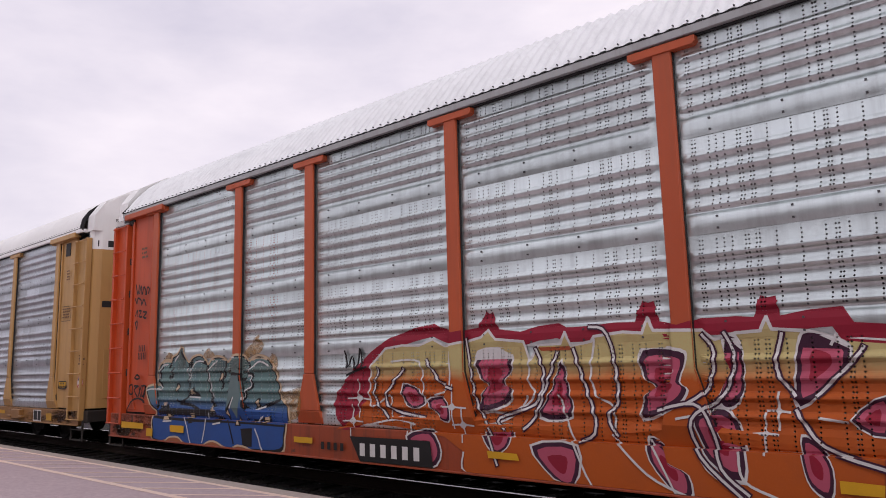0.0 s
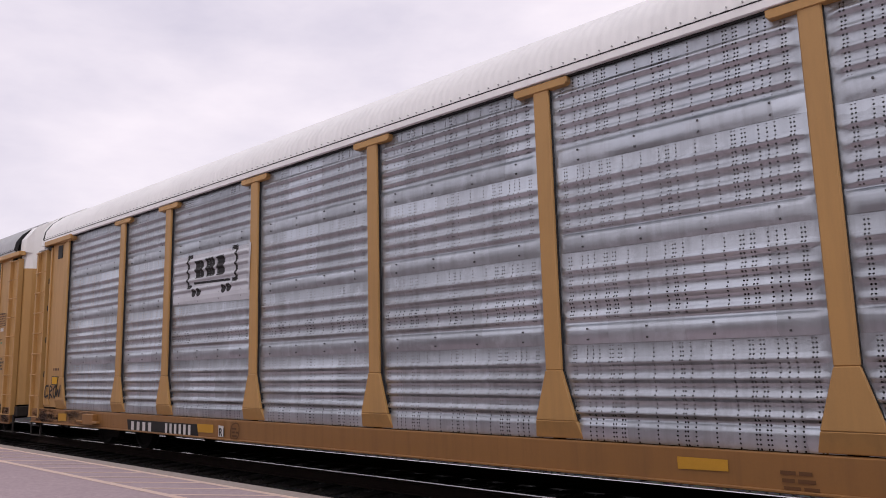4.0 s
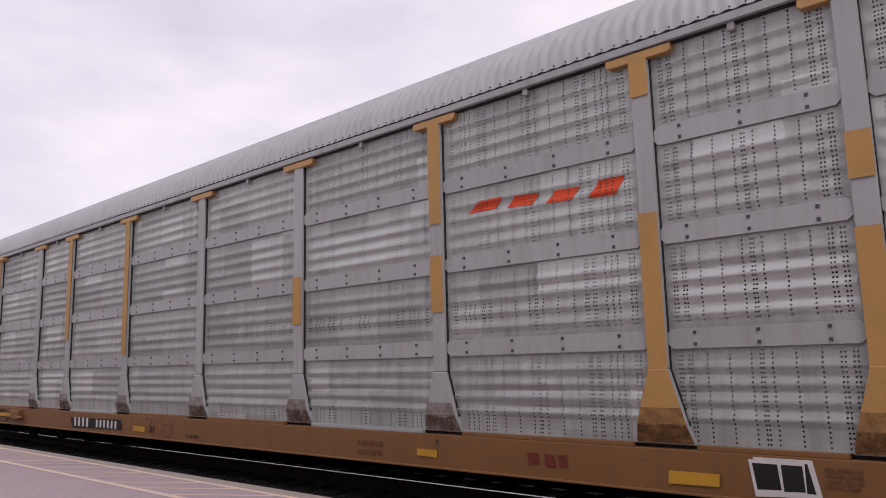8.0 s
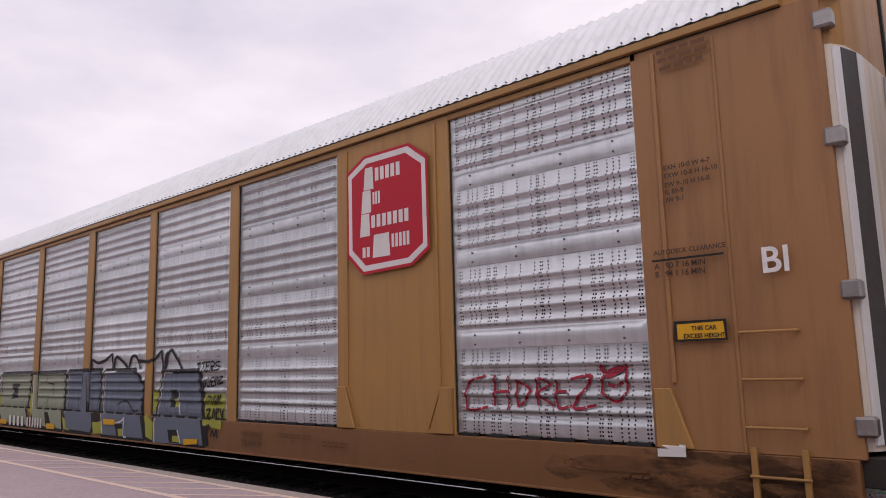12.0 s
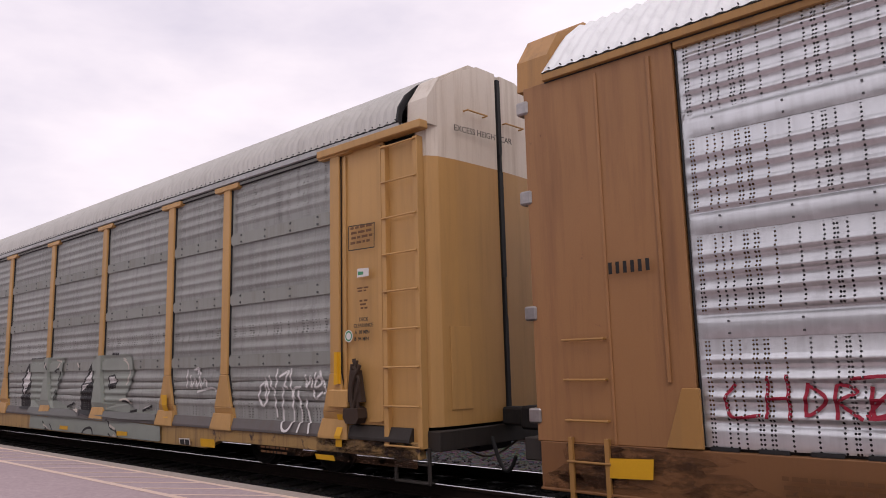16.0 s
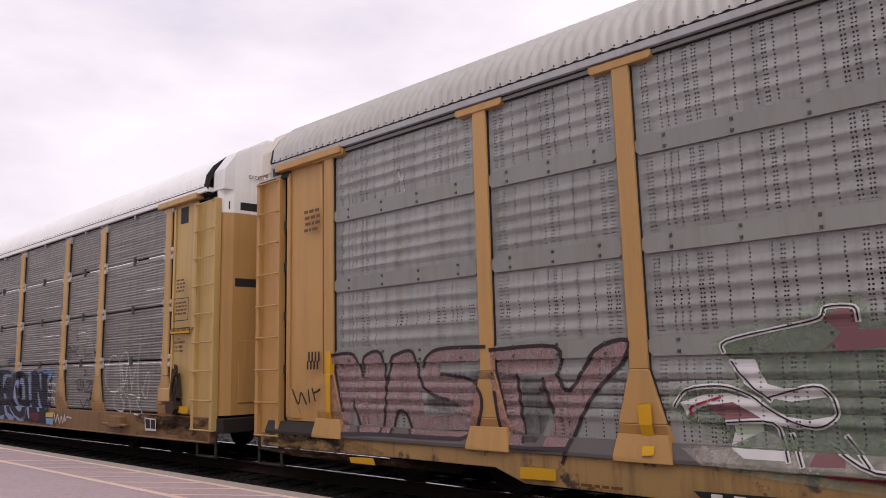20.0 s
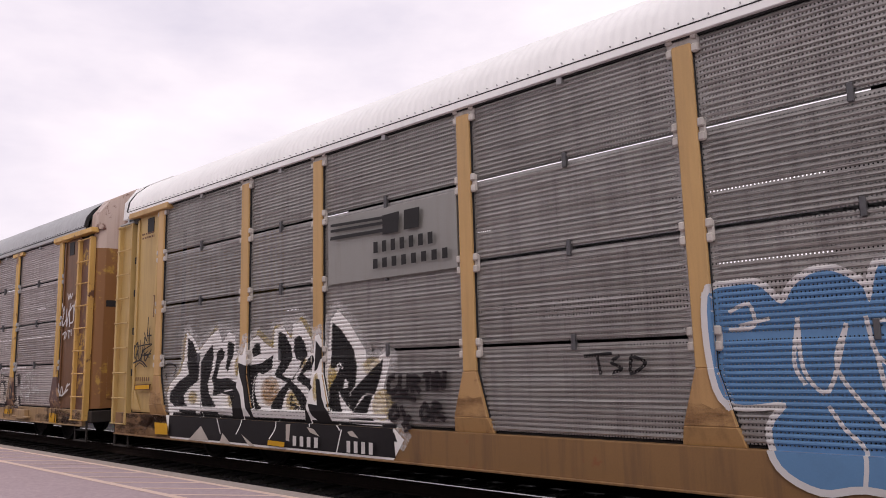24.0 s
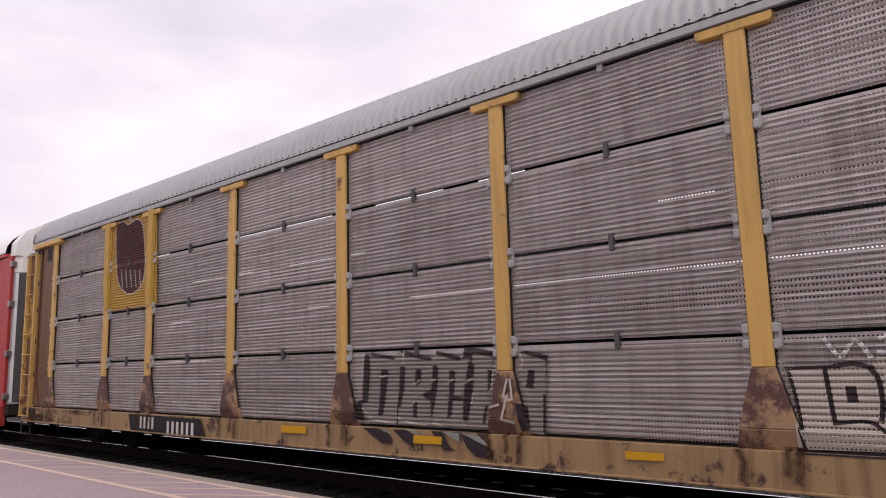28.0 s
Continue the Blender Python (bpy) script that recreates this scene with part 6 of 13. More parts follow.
A_SPRAY.line(SPRAY_WHITE, 0.026, [(-0.46, 1.12), (-0.26, 0.83), (0.19, 0.68)])
A_SPRAY.line(SPRAY_WHITE, 0.026, [(-5.15, 1.53), (-5.49, 1.18), (-5.29, 1), (-4.78, 0.93)])
A_SPRAY.line(SPRAY_WHITE, 0.026, [(-4.76, 1.63), (-4.53, 1.37), (-4.29, 1.28)])
A_SPRAY.line(SPRAY_WHITE, 0.026, [(-5.62, 1.54), (-5.7, 1.18), (-5.43, 0.91)])
A_SPRAY.line(SPRAY_DARK, 0.035, [(-6.3, 1.78), (-6.24, 1.56), (-6.16, 1.7), (-6.06, 1.54), (-5.98, 1.8), (-5.95, 1.56)])
A_SPRAY.line(SPRAY_DARK, 0.03, [(-6.28, 1.45), (-6.12, 1.5), (-5.84, 1.56)])
B2_SPRAY = Spray(train[0], "graffiti", "blue and grey-green graffiti lettering with black outlines")
B2_SPRAY.thin = True
B2_SPRAY.fill(MARK_OCHRE, [(-8.17, 1.61), (-7.94, 1.77), (-7.77, 1.23), (-7.3, 1.29), (-7.26, 0.93), (-7.58, 0.82), (-7.81, 1.1)], True)
B2_SPRAY.fill(MARK_OCHRE, [(-8.17, 1.61), (-7.94, 1.77), (-7.77, 1.23), (-7.3, 1.29), (-7.26, 0.93), (-7.58, 0.82), (-7.81, 1.1)], True)
B2_SPRAY.fill(MARK_OCHRE, [(-8.83, 1.75), (-8.72, 1.89), (-8.57, 1.98), (-8.43, 2.1), (-8.36, 2.02), (-8.26, 1.9), (-8.45, 1.77)], True)
B2_SPRAY.fill(MARK_OCHRE, [(-8.83, 1.75), (-8.72, 1.89), (-8.57, 1.98), (-8.43, 2.1), (-8.36, 2.02), (-8.26, 1.9), (-8.45, 1.77)], True)
B2_SPRAY.fill(MARK_OCHRE, [(-10.04, 1.78), (-9.91, 1.93), (-9.77, 1.88), (-9.67, 1.77)], True)
B2_SPRAY.fill(MARK_OCHRE, [(-10.04, 1.78), (-9.91, 1.93), (-9.77, 1.88), (-9.67, 1.77)], True)
B2_SPRAY.fill(MARK_OCHRE, [(-11.38, 1.75), (-11.25, 1.9), (-11.07, 1.81)], True)
B2_SPRAY.fill(MARK_OCHRE, [(-11.38, 1.75), (-11.25, 1.9), (-11.07, 1.81)], True)
B2_SPRAY.thin = False
B2_SPRAY.line(SPRAY_CREAM, 0.075, [(-11.93, 1.24), (-11.68, 1.3), (-11.53, 1.3), (-11.64, 1.46), (-11.59, 1.65), (-11.38, 1.74), (-11.15, 1.74), (-11.09, 1.8), (-10.92, 1.85), (-10.81, 1.97), (-10.68, 1.81), (-10.56, 1.69), (-10.4, 1.77), (-10.17, 1.81), (-10.0, 1.74), (-9.91, 1.64), (-9.77, 1.74), (-9.59, 1.77), (-9.39, 1.74), (-9.3, 1.67), (-9.16, 1.74), (-8.97, 1.78), (-8.79, 1.76), (-8.67, 1.67), (-8.55, 1.73), (-8.39, 1.76), (-8.19, 1.72), (-8.04, 1.62), (-7.91, 1.44), (-7.83, 1.28), (-7.81, 1.11), (-7.7, 1.06), (-7.61, 0.92), (-7.59, 0.77), (-7.63, 0.56), (-7.72, 0.34), (-8.48, 0.3), (-9.62, 0.28), (-11.49, 0.27), (-11.67, 0.51), (-11.7, 0.67), (-11.59, 0.84), (-11.71, 0.91), (-11.84, 1.04)], closed=True)
B2_SPRAY.fill(SPRAY_DARK, [(-11.93, 1.24), (-11.68, 1.3), (-11.53, 1.3), (-11.64, 1.46), (-11.59, 1.65), (-11.38, 1.74), (-11.15, 1.74), (-11.09, 1.8), (-10.92, 1.85), (-10.81, 1.97), (-10.68, 1.81), (-10.56, 1.69), (-10.4, 1.77), (-10.17, 1.81), (-10.0, 1.74), (-9.91, 1.64), (-9.77, 1.74), (-9.59, 1.77), (-9.39, 1.74), (-9.3, 1.67), (-9.16, 1.74), (-8.97, 1.78), (-8.79, 1.76), (-8.67, 1.67), (-8.55, 1.73), (-8.39, 1.76), (-8.19, 1.72), (-8.04, 1.62), (-7.91, 1.44), (-7.83, 1.28), (-7.81, 1.11), (-7.7, 1.06), (-7.61, 0.92), (-7.59, 0.77), (-7.63, 0.56), (-7.72, 0.34), (-8.48, 0.3), (-9.62, 0.28), (-11.49, 0.27), (-11.67, 0.51), (-11.7, 0.67), (-11.59, 0.84), (-11.71, 0.91), (-11.84, 1.04)], True)
B2_SPRAY.fill(SPRAY_SEA, [(-11.9, 1.25), (-11.65, 1.3), (-11.5, 1.3), (-11.61, 1.46), (-11.56, 1.64), (-11.36, 1.72), (-11.13, 1.72), (-11.07, 1.78), (-10.9, 1.83), (-10.8, 1.94), (-10.67, 1.79), (-10.55, 1.67), (-10.39, 1.75), (-10.16, 1.79), (-10.0, 1.72), (-9.91, 1.63), (-9.77, 1.72), (-9.59, 1.75), (-9.4, 1.72), (-9.31, 1.66), (-9.17, 1.72), (-8.98, 1.76), (-8.81, 1.74), (-8.69, 1.66), (-8.57, 1.71), (-8.41, 1.74), (-8.21, 1.7), (-8.07, 1.61), (-7.94, 1.44), (-7.86, 1.28), (-7.84, 1.12), (-7.73, 1.07), (-7.64, 0.94), (-7.62, 0.8), (-7.66, 0.6), (-7.75, 0.39), (-8.5, 0.35), (-9.62, 0.33), (-11.46, 0.32), (-11.64, 0.55), (-11.67, 0.7), (-11.56, 0.86), (-11.68, 0.93), (-11.81, 1.05)], True)
B2_SPRAY.thin = True
B2_SPRAY.fill(SPRAY_TAUPE, [(-10.95, 1.81), (-10.8, 1.92), (-10.66, 1.76), (-10.59, 1.61), (-10.95, 1.58)], True)
B2_SPRAY.fill(SPRAY_TAUPE, [(-10.38, 1.68), (-10.18, 1.76), (-10.0, 1.67), (-9.95, 1.53), (-10.41, 1.53)], True)
B2_SPRAY.fill(SPRAY_TAUPE, [(-9.75, 1.67), (-9.59, 1.71), (-9.39, 1.68), (-9.44, 1.53), (-9.8, 1.53)], True)
B2_SPRAY.fill(SPRAY_TAUPE, [(-9.28, 1.65), (-8.98, 1.73), (-8.76, 1.7), (-8.7, 1.57), (-8.81, 1.48), (-9.25, 1.49)], True)
B2_SPRAY.fill(SPRAY_TAUPE, [(-8.49, 1.65), (-8.36, 1.7), (-8.17, 1.66), (-8.05, 1.53), (-8.53, 1.52)], True)
B2_SPRAY.thin = False
B2_SPRAY.line(SPRAY_DARK, 0.06, [(-11.09, 1.74), (-11.08, 1.54), (-11.14, 1.44), (-11.21, 1.46)])
B2_SPRAY.line(SPRAY_DARK, 0.05, [(-10.8, 1.9), (-10.63, 1.71), (-10.53, 1.54), (-10.49, 1.27), (-10.53, 1.1), (-10.75, 1.01), (-10.87, 1.05)])
B2_SPRAY.line(SPRAY_DARK, 0.05, [(-11.48, 0.92), (-11.21, 0.94)])
B2_SPRAY.line(SPRAY_DARK, 0.07, [(-11.48, 1.62), (-11.55, 1.44), (-11.47, 1.28)])
B2_SPRAY.line(SPRAY_DARK, 0.05, [(-10.8, 0.99), (-10.43, 0.97), (-10.08, 0.88), (-9.85, 0.8)])
B2_SPRAY.line(SPRAY_DARK, 0.075, [(-9.91, 1.62), (-9.81, 1.33), (-9.71, 1.08), (-9.51, 0.79), (-9.35, 0.75)])
B2_SPRAY.line(SPRAY_DARK, 0.06, [(-9.34, 1.69), (-9.34, 1.52), (-9.39, 1.38), (-9.43, 1.26)])
B2_SPRAY.line(SPRAY_DARK, 0.05, [(-9.24, 1.15), (-9.18, 1.38), (-9.08, 1.49), (-8.88, 1.48)])
B2_SPRAY.line(SPRAY_DARK, 0.05, [(-8.88, 1.48), (-8.87, 1.41), (-8.71, 1.41)])
B2_SPRAY.line(SPRAY_DARK, 0.05, [(-8.67, 1.66), (-8.63, 1.57), (-8.69, 1.49), (-8.55, 1.47), (-8.56, 1.28), (-8.69, 1.22), (-8.77, 1.02), (-8.69, 0.96), (-8.47, 0.9)])
B2_SPRAY.line(SPRAY_DARK, 0.07, [(-9.03, 1.12), (-9.21, 0.9)])
B2_SPRAY.line(SPRAY_DARK, 0.05, [(-8.43, 0.95), (-8.21, 0.99), (-7.81, 1.09)])
B2_SPRAY.line(SPRAY_DARK, 0.04, [(-8.48, 0.77), (-8.29, 0.78), (-8.19, 0.87)])
B2_SPRAY.line(SPRAY_DARK, 0.035, [(-9.25, 0.94), (-9.14, 0.74), (-8.98, 0.4)])
B2_SPRAY.line(SPRAY_DARK, 0.045, [(-11.61, 0.74), (-10.44, 0.72), (-9.35, 0.73)])
B2_SPRAY.line(SPRAY_DARK, 0.03, [(-9.35, 0.73), (-8.45, 0.73), (-7.61, 0.72)])
B2_SPRAY.line(SPRAY_DARK, 0.05, [(-10.69, 0.9), (-10.57, 0.79)])
B2_SPRAY.fill(SPRAY_DARK, [(-11.23, 1.0), (-10.98, 0.74), (-11.08, 0.7), (-11.32, 0.7)])
B2_SPRAY.fill(SPRAY_DARK, [(-10.34, 1.29), (-10.1, 1.12), (-10.53, 1.13)])
B2_SPRAY.fill(SPRAY_DARK, [(-10.45, 0.91), (-10.22, 0.88), (-10.26, 0.68), (-10.39, 0.66)])
B2_SPRAY.fill(SPRAY_DARK, [(-9.69, 1.05), (-9.57, 0.84), (-9.8, 0.84)])
B2_SPRAY.fill(SPRAY_DARK, [(-9.16, 0.96), (-9.12, 0.79), (-9.28, 0.86)])
B2_SPRAY.fill(SPRAY_DARK, [(-8.86, 0.85), (-8.77, 0.68), (-8.94, 0.68)])
B2_SPRAY.fill(SPRAY_DARK, [(-8.78, 0.64), (-8.46, 0.66), (-8.46, 0.38), (-8.71, 0.37)])
B2_SPRAY.fill(SPRAY_DARK, [(-10.81, 1.27), (-10.83, 1.2), (-10.89, 1.18), (-10.94, 1.2), (-10.96, 1.26), (-10.94, 1.33), (-10.88, 1.35), (-10.83, 1.33)], True)
B2_SPRAY.fill(SPRAY_CREAM, [(-10.84, 1.27), (-10.86, 1.23), (-10.89, 1.21), (-10.92, 1.23), (-10.93, 1.26), (-10.91, 1.3), (-10.88, 1.32), (-10.85, 1.3)], True)
B2_SPRAY.fill(SPRAY_DARK, [(-8.31, 1.04), (-8.33, 0.98), (-8.39, 0.95), (-8.44, 0.98), (-8.45, 1.04), (-8.43, 1.1), (-8.38, 1.12), (-8.33, 1.1)], True)
B2_SPRAY.fill(SPRAY_CREAM, [(-8.34, 1.04), (-8.36, 1.0), (-8.38, 0.99), (-8.41, 1.0), (-8.42, 1.04), (-8.41, 1.07), (-8.38, 1.09), (-8.35, 1.07)], True)
B2_SPRAY.fill(SPRAY_DARK, [(-8.02, 0.81), (-8.06, 0.75), (-8.14, 0.71), (-8.22, 0.74), (-8.24, 0.8), (-8.21, 0.87), (-8.13, 0.9), (-8.05, 0.87)], True)
B2_SPRAY.fill(SPRAY_CREAM, [(-8.07, 0.81), (-8.09, 0.77), (-8.14, 0.75), (-8.18, 0.76), (-8.19, 0.8), (-8.17, 0.84), (-8.13, 0.86), (-8.09, 0.85)], True)
B2_SPRAY.fill(SPRAY_DARK, [(-9.39, 1.46), (-9.41, 1.39), (-9.45, 1.37), (-9.5, 1.39), (-9.51, 1.46), (-9.49, 1.53), (-9.45, 1.55), (-9.4, 1.52)], True)
B2_SPRAY.fill(SPRAY_CREAM, [(-9.42, 1.46), (-9.43, 1.42), (-9.45, 1.4), (-9.48, 1.42), (-9.48, 1.46), (-9.47, 1.5), (-9.45, 1.51), (-9.42, 1.5)], True)
B2_SPRAY.fill(SPRAY_CREAM, [(-11.17, 0.84), (-11.05, 0.71), (-11.27, 0.7)])
B2_SPRAY.fill(SPRAY_CREAM, [(-10.36, 1.25), (-10.28, 1.17), (-10.46, 1.16)])
B2_SPRAY.fill(SPRAY_CREAM, [(-10.42, 0.88), (-10.27, 0.85), (-10.3, 0.76), (-10.4, 0.75)])
B2_SPRAY.fill(SPRAY_CREAM, [(-9.7, 0.98), (-9.62, 0.89), (-9.76, 0.88)])
B2_SPRAY.fill(SPRAY_CREAM, [(-9.17, 0.92), (-9.15, 0.82), (-9.24, 0.87)])
B2_SPRAY.fill(SPRAY_CREAM, [(-8.87, 0.79), (-8.82, 0.7), (-8.91, 0.7)])
B2_SPRAY.fill(SPRAY_CREAM, [(-11.39, 1.0), (-11.26, 1.0), (-11.28, 0.95), (-11.37, 0.94)])
B2_SPRAY.fill(SPRAY_TEAL, [(-9.09, 1.46), (-8.88, 1.47), (-8.81, 1.22), (-8.86, 0.96), (-8.96, 0.78), (-9.07, 0.98), (-9.03, 1.13), (-9.2, 0.94)])
B2_SPRAY.line(SPRAY_WHITE, 0.026, [(-11.29, 1.68), (-11.48, 1.65), (-11.58, 1.48), (-11.55, 1.33), (-11.43, 1.25)])
B2_SPRAY.line(SPRAY_WHITE, 0.026, [(-11.02, 1.74), (-10.87, 1.83)])
B2_SPRAY.line(SPRAY_WHITE, 0.026, [(-10.55, 1.6), (-10.52, 1.47)])
B2_SPRAY.line(SPRAY_WHITE, 0.026, [(-10.05, 1.71), (-10.27, 1.71), (-10.42, 1.6), (-10.46, 1.4)])
B2_SPRAY.line(SPRAY_WHITE, 0.026, [(-9.61, 1.71), (-9.8, 1.62), (-9.85, 1.51), (-9.78, 1.32), (-9.69, 1.12)])
B2_SPRAY.line(SPRAY_WHITE, 0.026, [(-8.14, 1.61), (-8.36, 1.68), (-8.53, 1.62), (-8.66, 1.52)])
B2_SPRAY.line(SPRAY_WHITE, 0.026, [(-8.67, 1.46), (-8.58, 1.45), (-8.59, 1.3), (-8.71, 1.24), (-8.78, 1.09)])
B2_SPRAY.line(SPRAY_WHITE, 0.026, [(-11.93, 1.21), (-11.76, 1.24), (-11.43, 1.23)])
B2_SPRAY.line(SPRAY_WHITE, 0.026, [(-10.47, 1.11), (-10.11, 1.1)])
B2_SPRAY.line(SPRAY_WHITE, 0.026, [(-10.53, 0.76), (-10.44, 0.61), (-10.32, 0.35), (-10.21, 0.29)])
B2_SPRAY.line(SPRAY_WHITE, 0.026, [(-9.81, 0.85), (-9.86, 0.58), (-9.93, 0.37)])
B2_SPRAY.line(SPRAY_WHITE, 0.026, [(-8.38, 0.65), (-8.28, 0.51), (-8.23, 0.4), (-8.18, 0.35)])
B2_SPRAY.line(SPRAY_WHITE, 0.026, [(-9.01, 1.12), (-9.11, 0.95)])
B2_SPRAY.line(SPRAY_WHITE, 0.026, [(-8.37, 0.76), (-8.26, 0.83), (-8.21, 0.89)])
B2_SPRAY.line(SPRAY_WHITE, 0.026, [(-9.6, 0.68), (-9.38, 0.71)])
B2_SPRAY.line(SPRAY_WHITE, 0.026, [(-11.28, 0.67), (-10.98, 0.69)])
B2_SPRAY.line(SPRAY_WHITE, 0.026, [(-8.44, 0.93), (-8.18, 0.99)])
B2_SPRAY.line(SPRAY_WHITE, 0.026, [(-9.12, 1.75), (-9.01, 1.76)])
B2_SPRAY.fill(SPRAY_DULLORANGE, [(-11.29, 0.25), (-11.11, 0.38), (-10.89, 0.42), (-10.68, 0.4), (-10.5, 0.28)])
B2_SPRAY.line(SPRAY_CREAM, 0.03, [(-11.29, 0.25), (-11.11, 0.38), (-10.89, 0.42), (-10.68, 0.4), (-10.5, 0.28)])
B2_SPRAY.fill(SPRAY_DULLORANGE, [(-9.92, 0.31), (-9.73, 0.39), (-9.5, 0.4), (-9.2, 0.31)])
B2_SPRAY.line(SPRAY_CREAM, 0.03, [(-9.92, 0.31), (-9.73, 0.39), (-9.5, 0.4), (-9.2, 0.31)])
B2_SPRAY.fill(SPRAY_DULLORANGE, [(-8.98, 0.34), (-8.84, 0.38), (-8.61, 0.36), (-8.42, 0.31)])
B2_SPRAY.line(SPRAY_CREAM, 0.03, [(-8.98, 0.34), (-8.84, 0.38), (-8.61, 0.36), (-8.42, 0.31)])
A_SPRAY.finish()
A_SPRAY = Spray(train[0], "graffiti", "black scrawled tags", A_SPRAY.depth)
A_SPRAY.line(SPRAY_DARK, 0.035, [(-12.56, 3.25), (-12.48, 3.06), (-12.42, 3.23)])
A_SPRAY.line(SPRAY_DARK, 0.035, [(-12.41, 3.07), (-12.35, 3.21), (-12.31, 3.05)])
A_SPRAY.line(SPRAY_DARK, 0.035, [(-12.28, 3.05), (-12.24, 3.18), (-12.16, 3.12), (-12.15, 3.03)])
A_SPRAY.line(SPRAY_DARK, 0.035, [(-12.12, 3.03), (-12.09, 3.16), (-12.01, 3.13), (-12.04, 3.04)])
A_SPRAY.line(SPRAY_DARK, 0.035, [(-12.58, 2.98), (-12.5, 2.88), (-12.47, 2.98), (-12.33, 2.93), (-12.3, 2.84), (-12.22, 2.94), (-12.12, 2.82)])
A_SPRAY.line(SPRAY_DARK, 0.035, [(-12.54, 2.64), (-12.47, 2.74), (-12.44, 2.62)])
A_SPRAY.line(SPRAY_DARK, 0.035, [(-12.4, 2.73), (-12.31, 2.72), (-12.38, 2.62), (-12.27, 2.61)])
A_SPRAY.line(SPRAY_DARK, 0.035, [(-12.22, 2.7), (-12.09, 2.68), (-12.21, 2.6), (-12.1, 2.57)])
A_SPRAY.line(SPRAY_DARK, 0.035, [(-12.55, 2.5), (-12.46, 2.53), (-12.47, 2.38), (-12.53, 2.49)])
A_SPRAY.line(SPRAY_DARK, 0.035, [(-12.48, 1.45), (-12.38, 1.5), (-12.28, 1.45), (-12.39, 1.42), (-12.48, 1.45)])
A_SPRAY.line(SPRAY_DARK, 0.035, [(-12.69, 1.29), (-12.57, 1.31), (-12.54, 1.15), (-12.68, 1.15), (-12.69, 1.29)])
A_SPRAY.line(SPRAY_DARK, 0.035, [(-12.49, 1.29), (-12.33, 1.29), (-12.47, 1.22), (-12.35, 1.09)])
A_SPRAY.line(SPRAY_DARK, 0.035, [(-12.29, 1.29), (-12.21, 1.09)])
A_SPRAY.line(SPRAY_DARK, 0.035, [(-12.19, 1.3), (-12.31, 1.09)])
A_SPRAY.line(SPRAY_DARK, 0.035, [(-12.15, 1.29), (-12.04, 1.29), (-12.04, 1.14), (-12.16, 1.11), (-12.15, 1.29)])
A_SPRAY.line(SPRAY_DARK, 0.035, [(-12.02, 1.29), (-11.97, 1.25), (-12.01, 1.07)])
A_SPRAY.line(SPRAY_DARK, 0.035, [(-12.73, 0.87), (-12.56, 1.01), (-12.29, 1.06), (-11.98, 0.99)])

# brown car: pale green and slate-blue block lettering
D_SPRAY = Spray(train[3], "graffiti", "pale green and slate blue block graffiti with black outlines")
D_SPRAY.line(SPRAY_DARK, 0.16, [(-8.44, 1.55), (-6.89, 1.55), (-6.74, 0.78), (-6.61, 0.34), (-8.27, 0.36)], smooth=False, closed=True)
D_SPRAY.line(SPRAY_DARK, 0.16, [(-6.52, 1.55), (-4.54, 1.56), (-4.69, 0.74), (-4.43, 0.36), (-6.21, 0.38), (-6.53, 0.73)], smooth=False, closed=True)
D_SPRAY.line(SPRAY_DARK, 0.16, [(-4.27, 1.54), (-2.48, 1.56), (-2.48, 0.74), (-2.42, 0.35), (-4.11, 0.38), (-4.28, 0.76)], smooth=False, closed=True)
D_SPRAY.line(SPRAY_DARK, 0.16, [(-2.27, 1.57), (-0.64, 1.58), (-0.66, 0.77), (-0.82, 0.56), (-0.92, 0.34), (-2.17, 0.37), (-2.29, 0.71)], smooth=False, closed=True)
D_SPRAY.line(SPRAY_DARK, 0.16, [(-0.41, 1.56), (0.87, 1.56), (1.25, 1.27), (1.19, 0.91), (1.42, 0.33), (-0.33, 0.33), (-0.46, 0.78)], smooth=False, closed=True)
D_SPRAY.line(SPRAY_DARK, 0.16, [(2.05, 1.51), (3.25, 1.52), (3.44, 0.74), (3.55, 0.32), (1.8, 0.26), (1.85, 0.76)], smooth=False, closed=True)
D_SPRAY.line(SPRAY_DARK, 0.22, [(3.27, 1.44), (3.46, 0.99), (3.61, 0.37)], smooth=False)
D_SPRAY.line(SPRAY_DARK, 0.18, [(1.21, 1.34), (1.27, 0.97), (1.36, 0.62), (1.73, 0.24)])
D_SPRAY.fill(SPRAY_LIME, [(-4.53, 1.11), (-4.25, 1.11), (-4.24, 0.59), (-4.52, 0.75)])
D_SPRAY.fill(SPRAY_LIME, [(-0.76, 0.6), (-0.4, 0.58), (-0.36, 0.35), (-0.77, 0.32)])
D_SPRAY.fill(SPRAY_LIME, [(1.65, 1.21), (1.86, 1.21), (1.8, 0.82), (1.63, 0.84)])
D_SPRAY.fill(SPRAY_LIME, [(1.44, 0.8), (1.79, 0.64), (1.8, 0.31), (1.53, 0.37)])
D_SPRAY.fill(SPRAY_LIME, [(3.48, 1.16), (4.12, 1.17), (4.11, 0.6), (3.53, 0.65)])
D_SPRAY.fill(SPRAY_LIME, [(-2.42, 0.62), (-2.05, 0.53), (-1.99, 0.33), (-2.29, 0.36)])
D_SPRAY.fill(SPRAY_LIME, [(-6.97, 1.12), (-6.55, 1.08), (-6.53, 0.68), (-6.84, 0.72)])
D_SPRAY.fill(SPRAY_SAGE, [(-8.44, 1.55), (-6.89, 1.55), (-6.74, 0.78), (-6.61, 0.34), (-8.27, 0.36)])
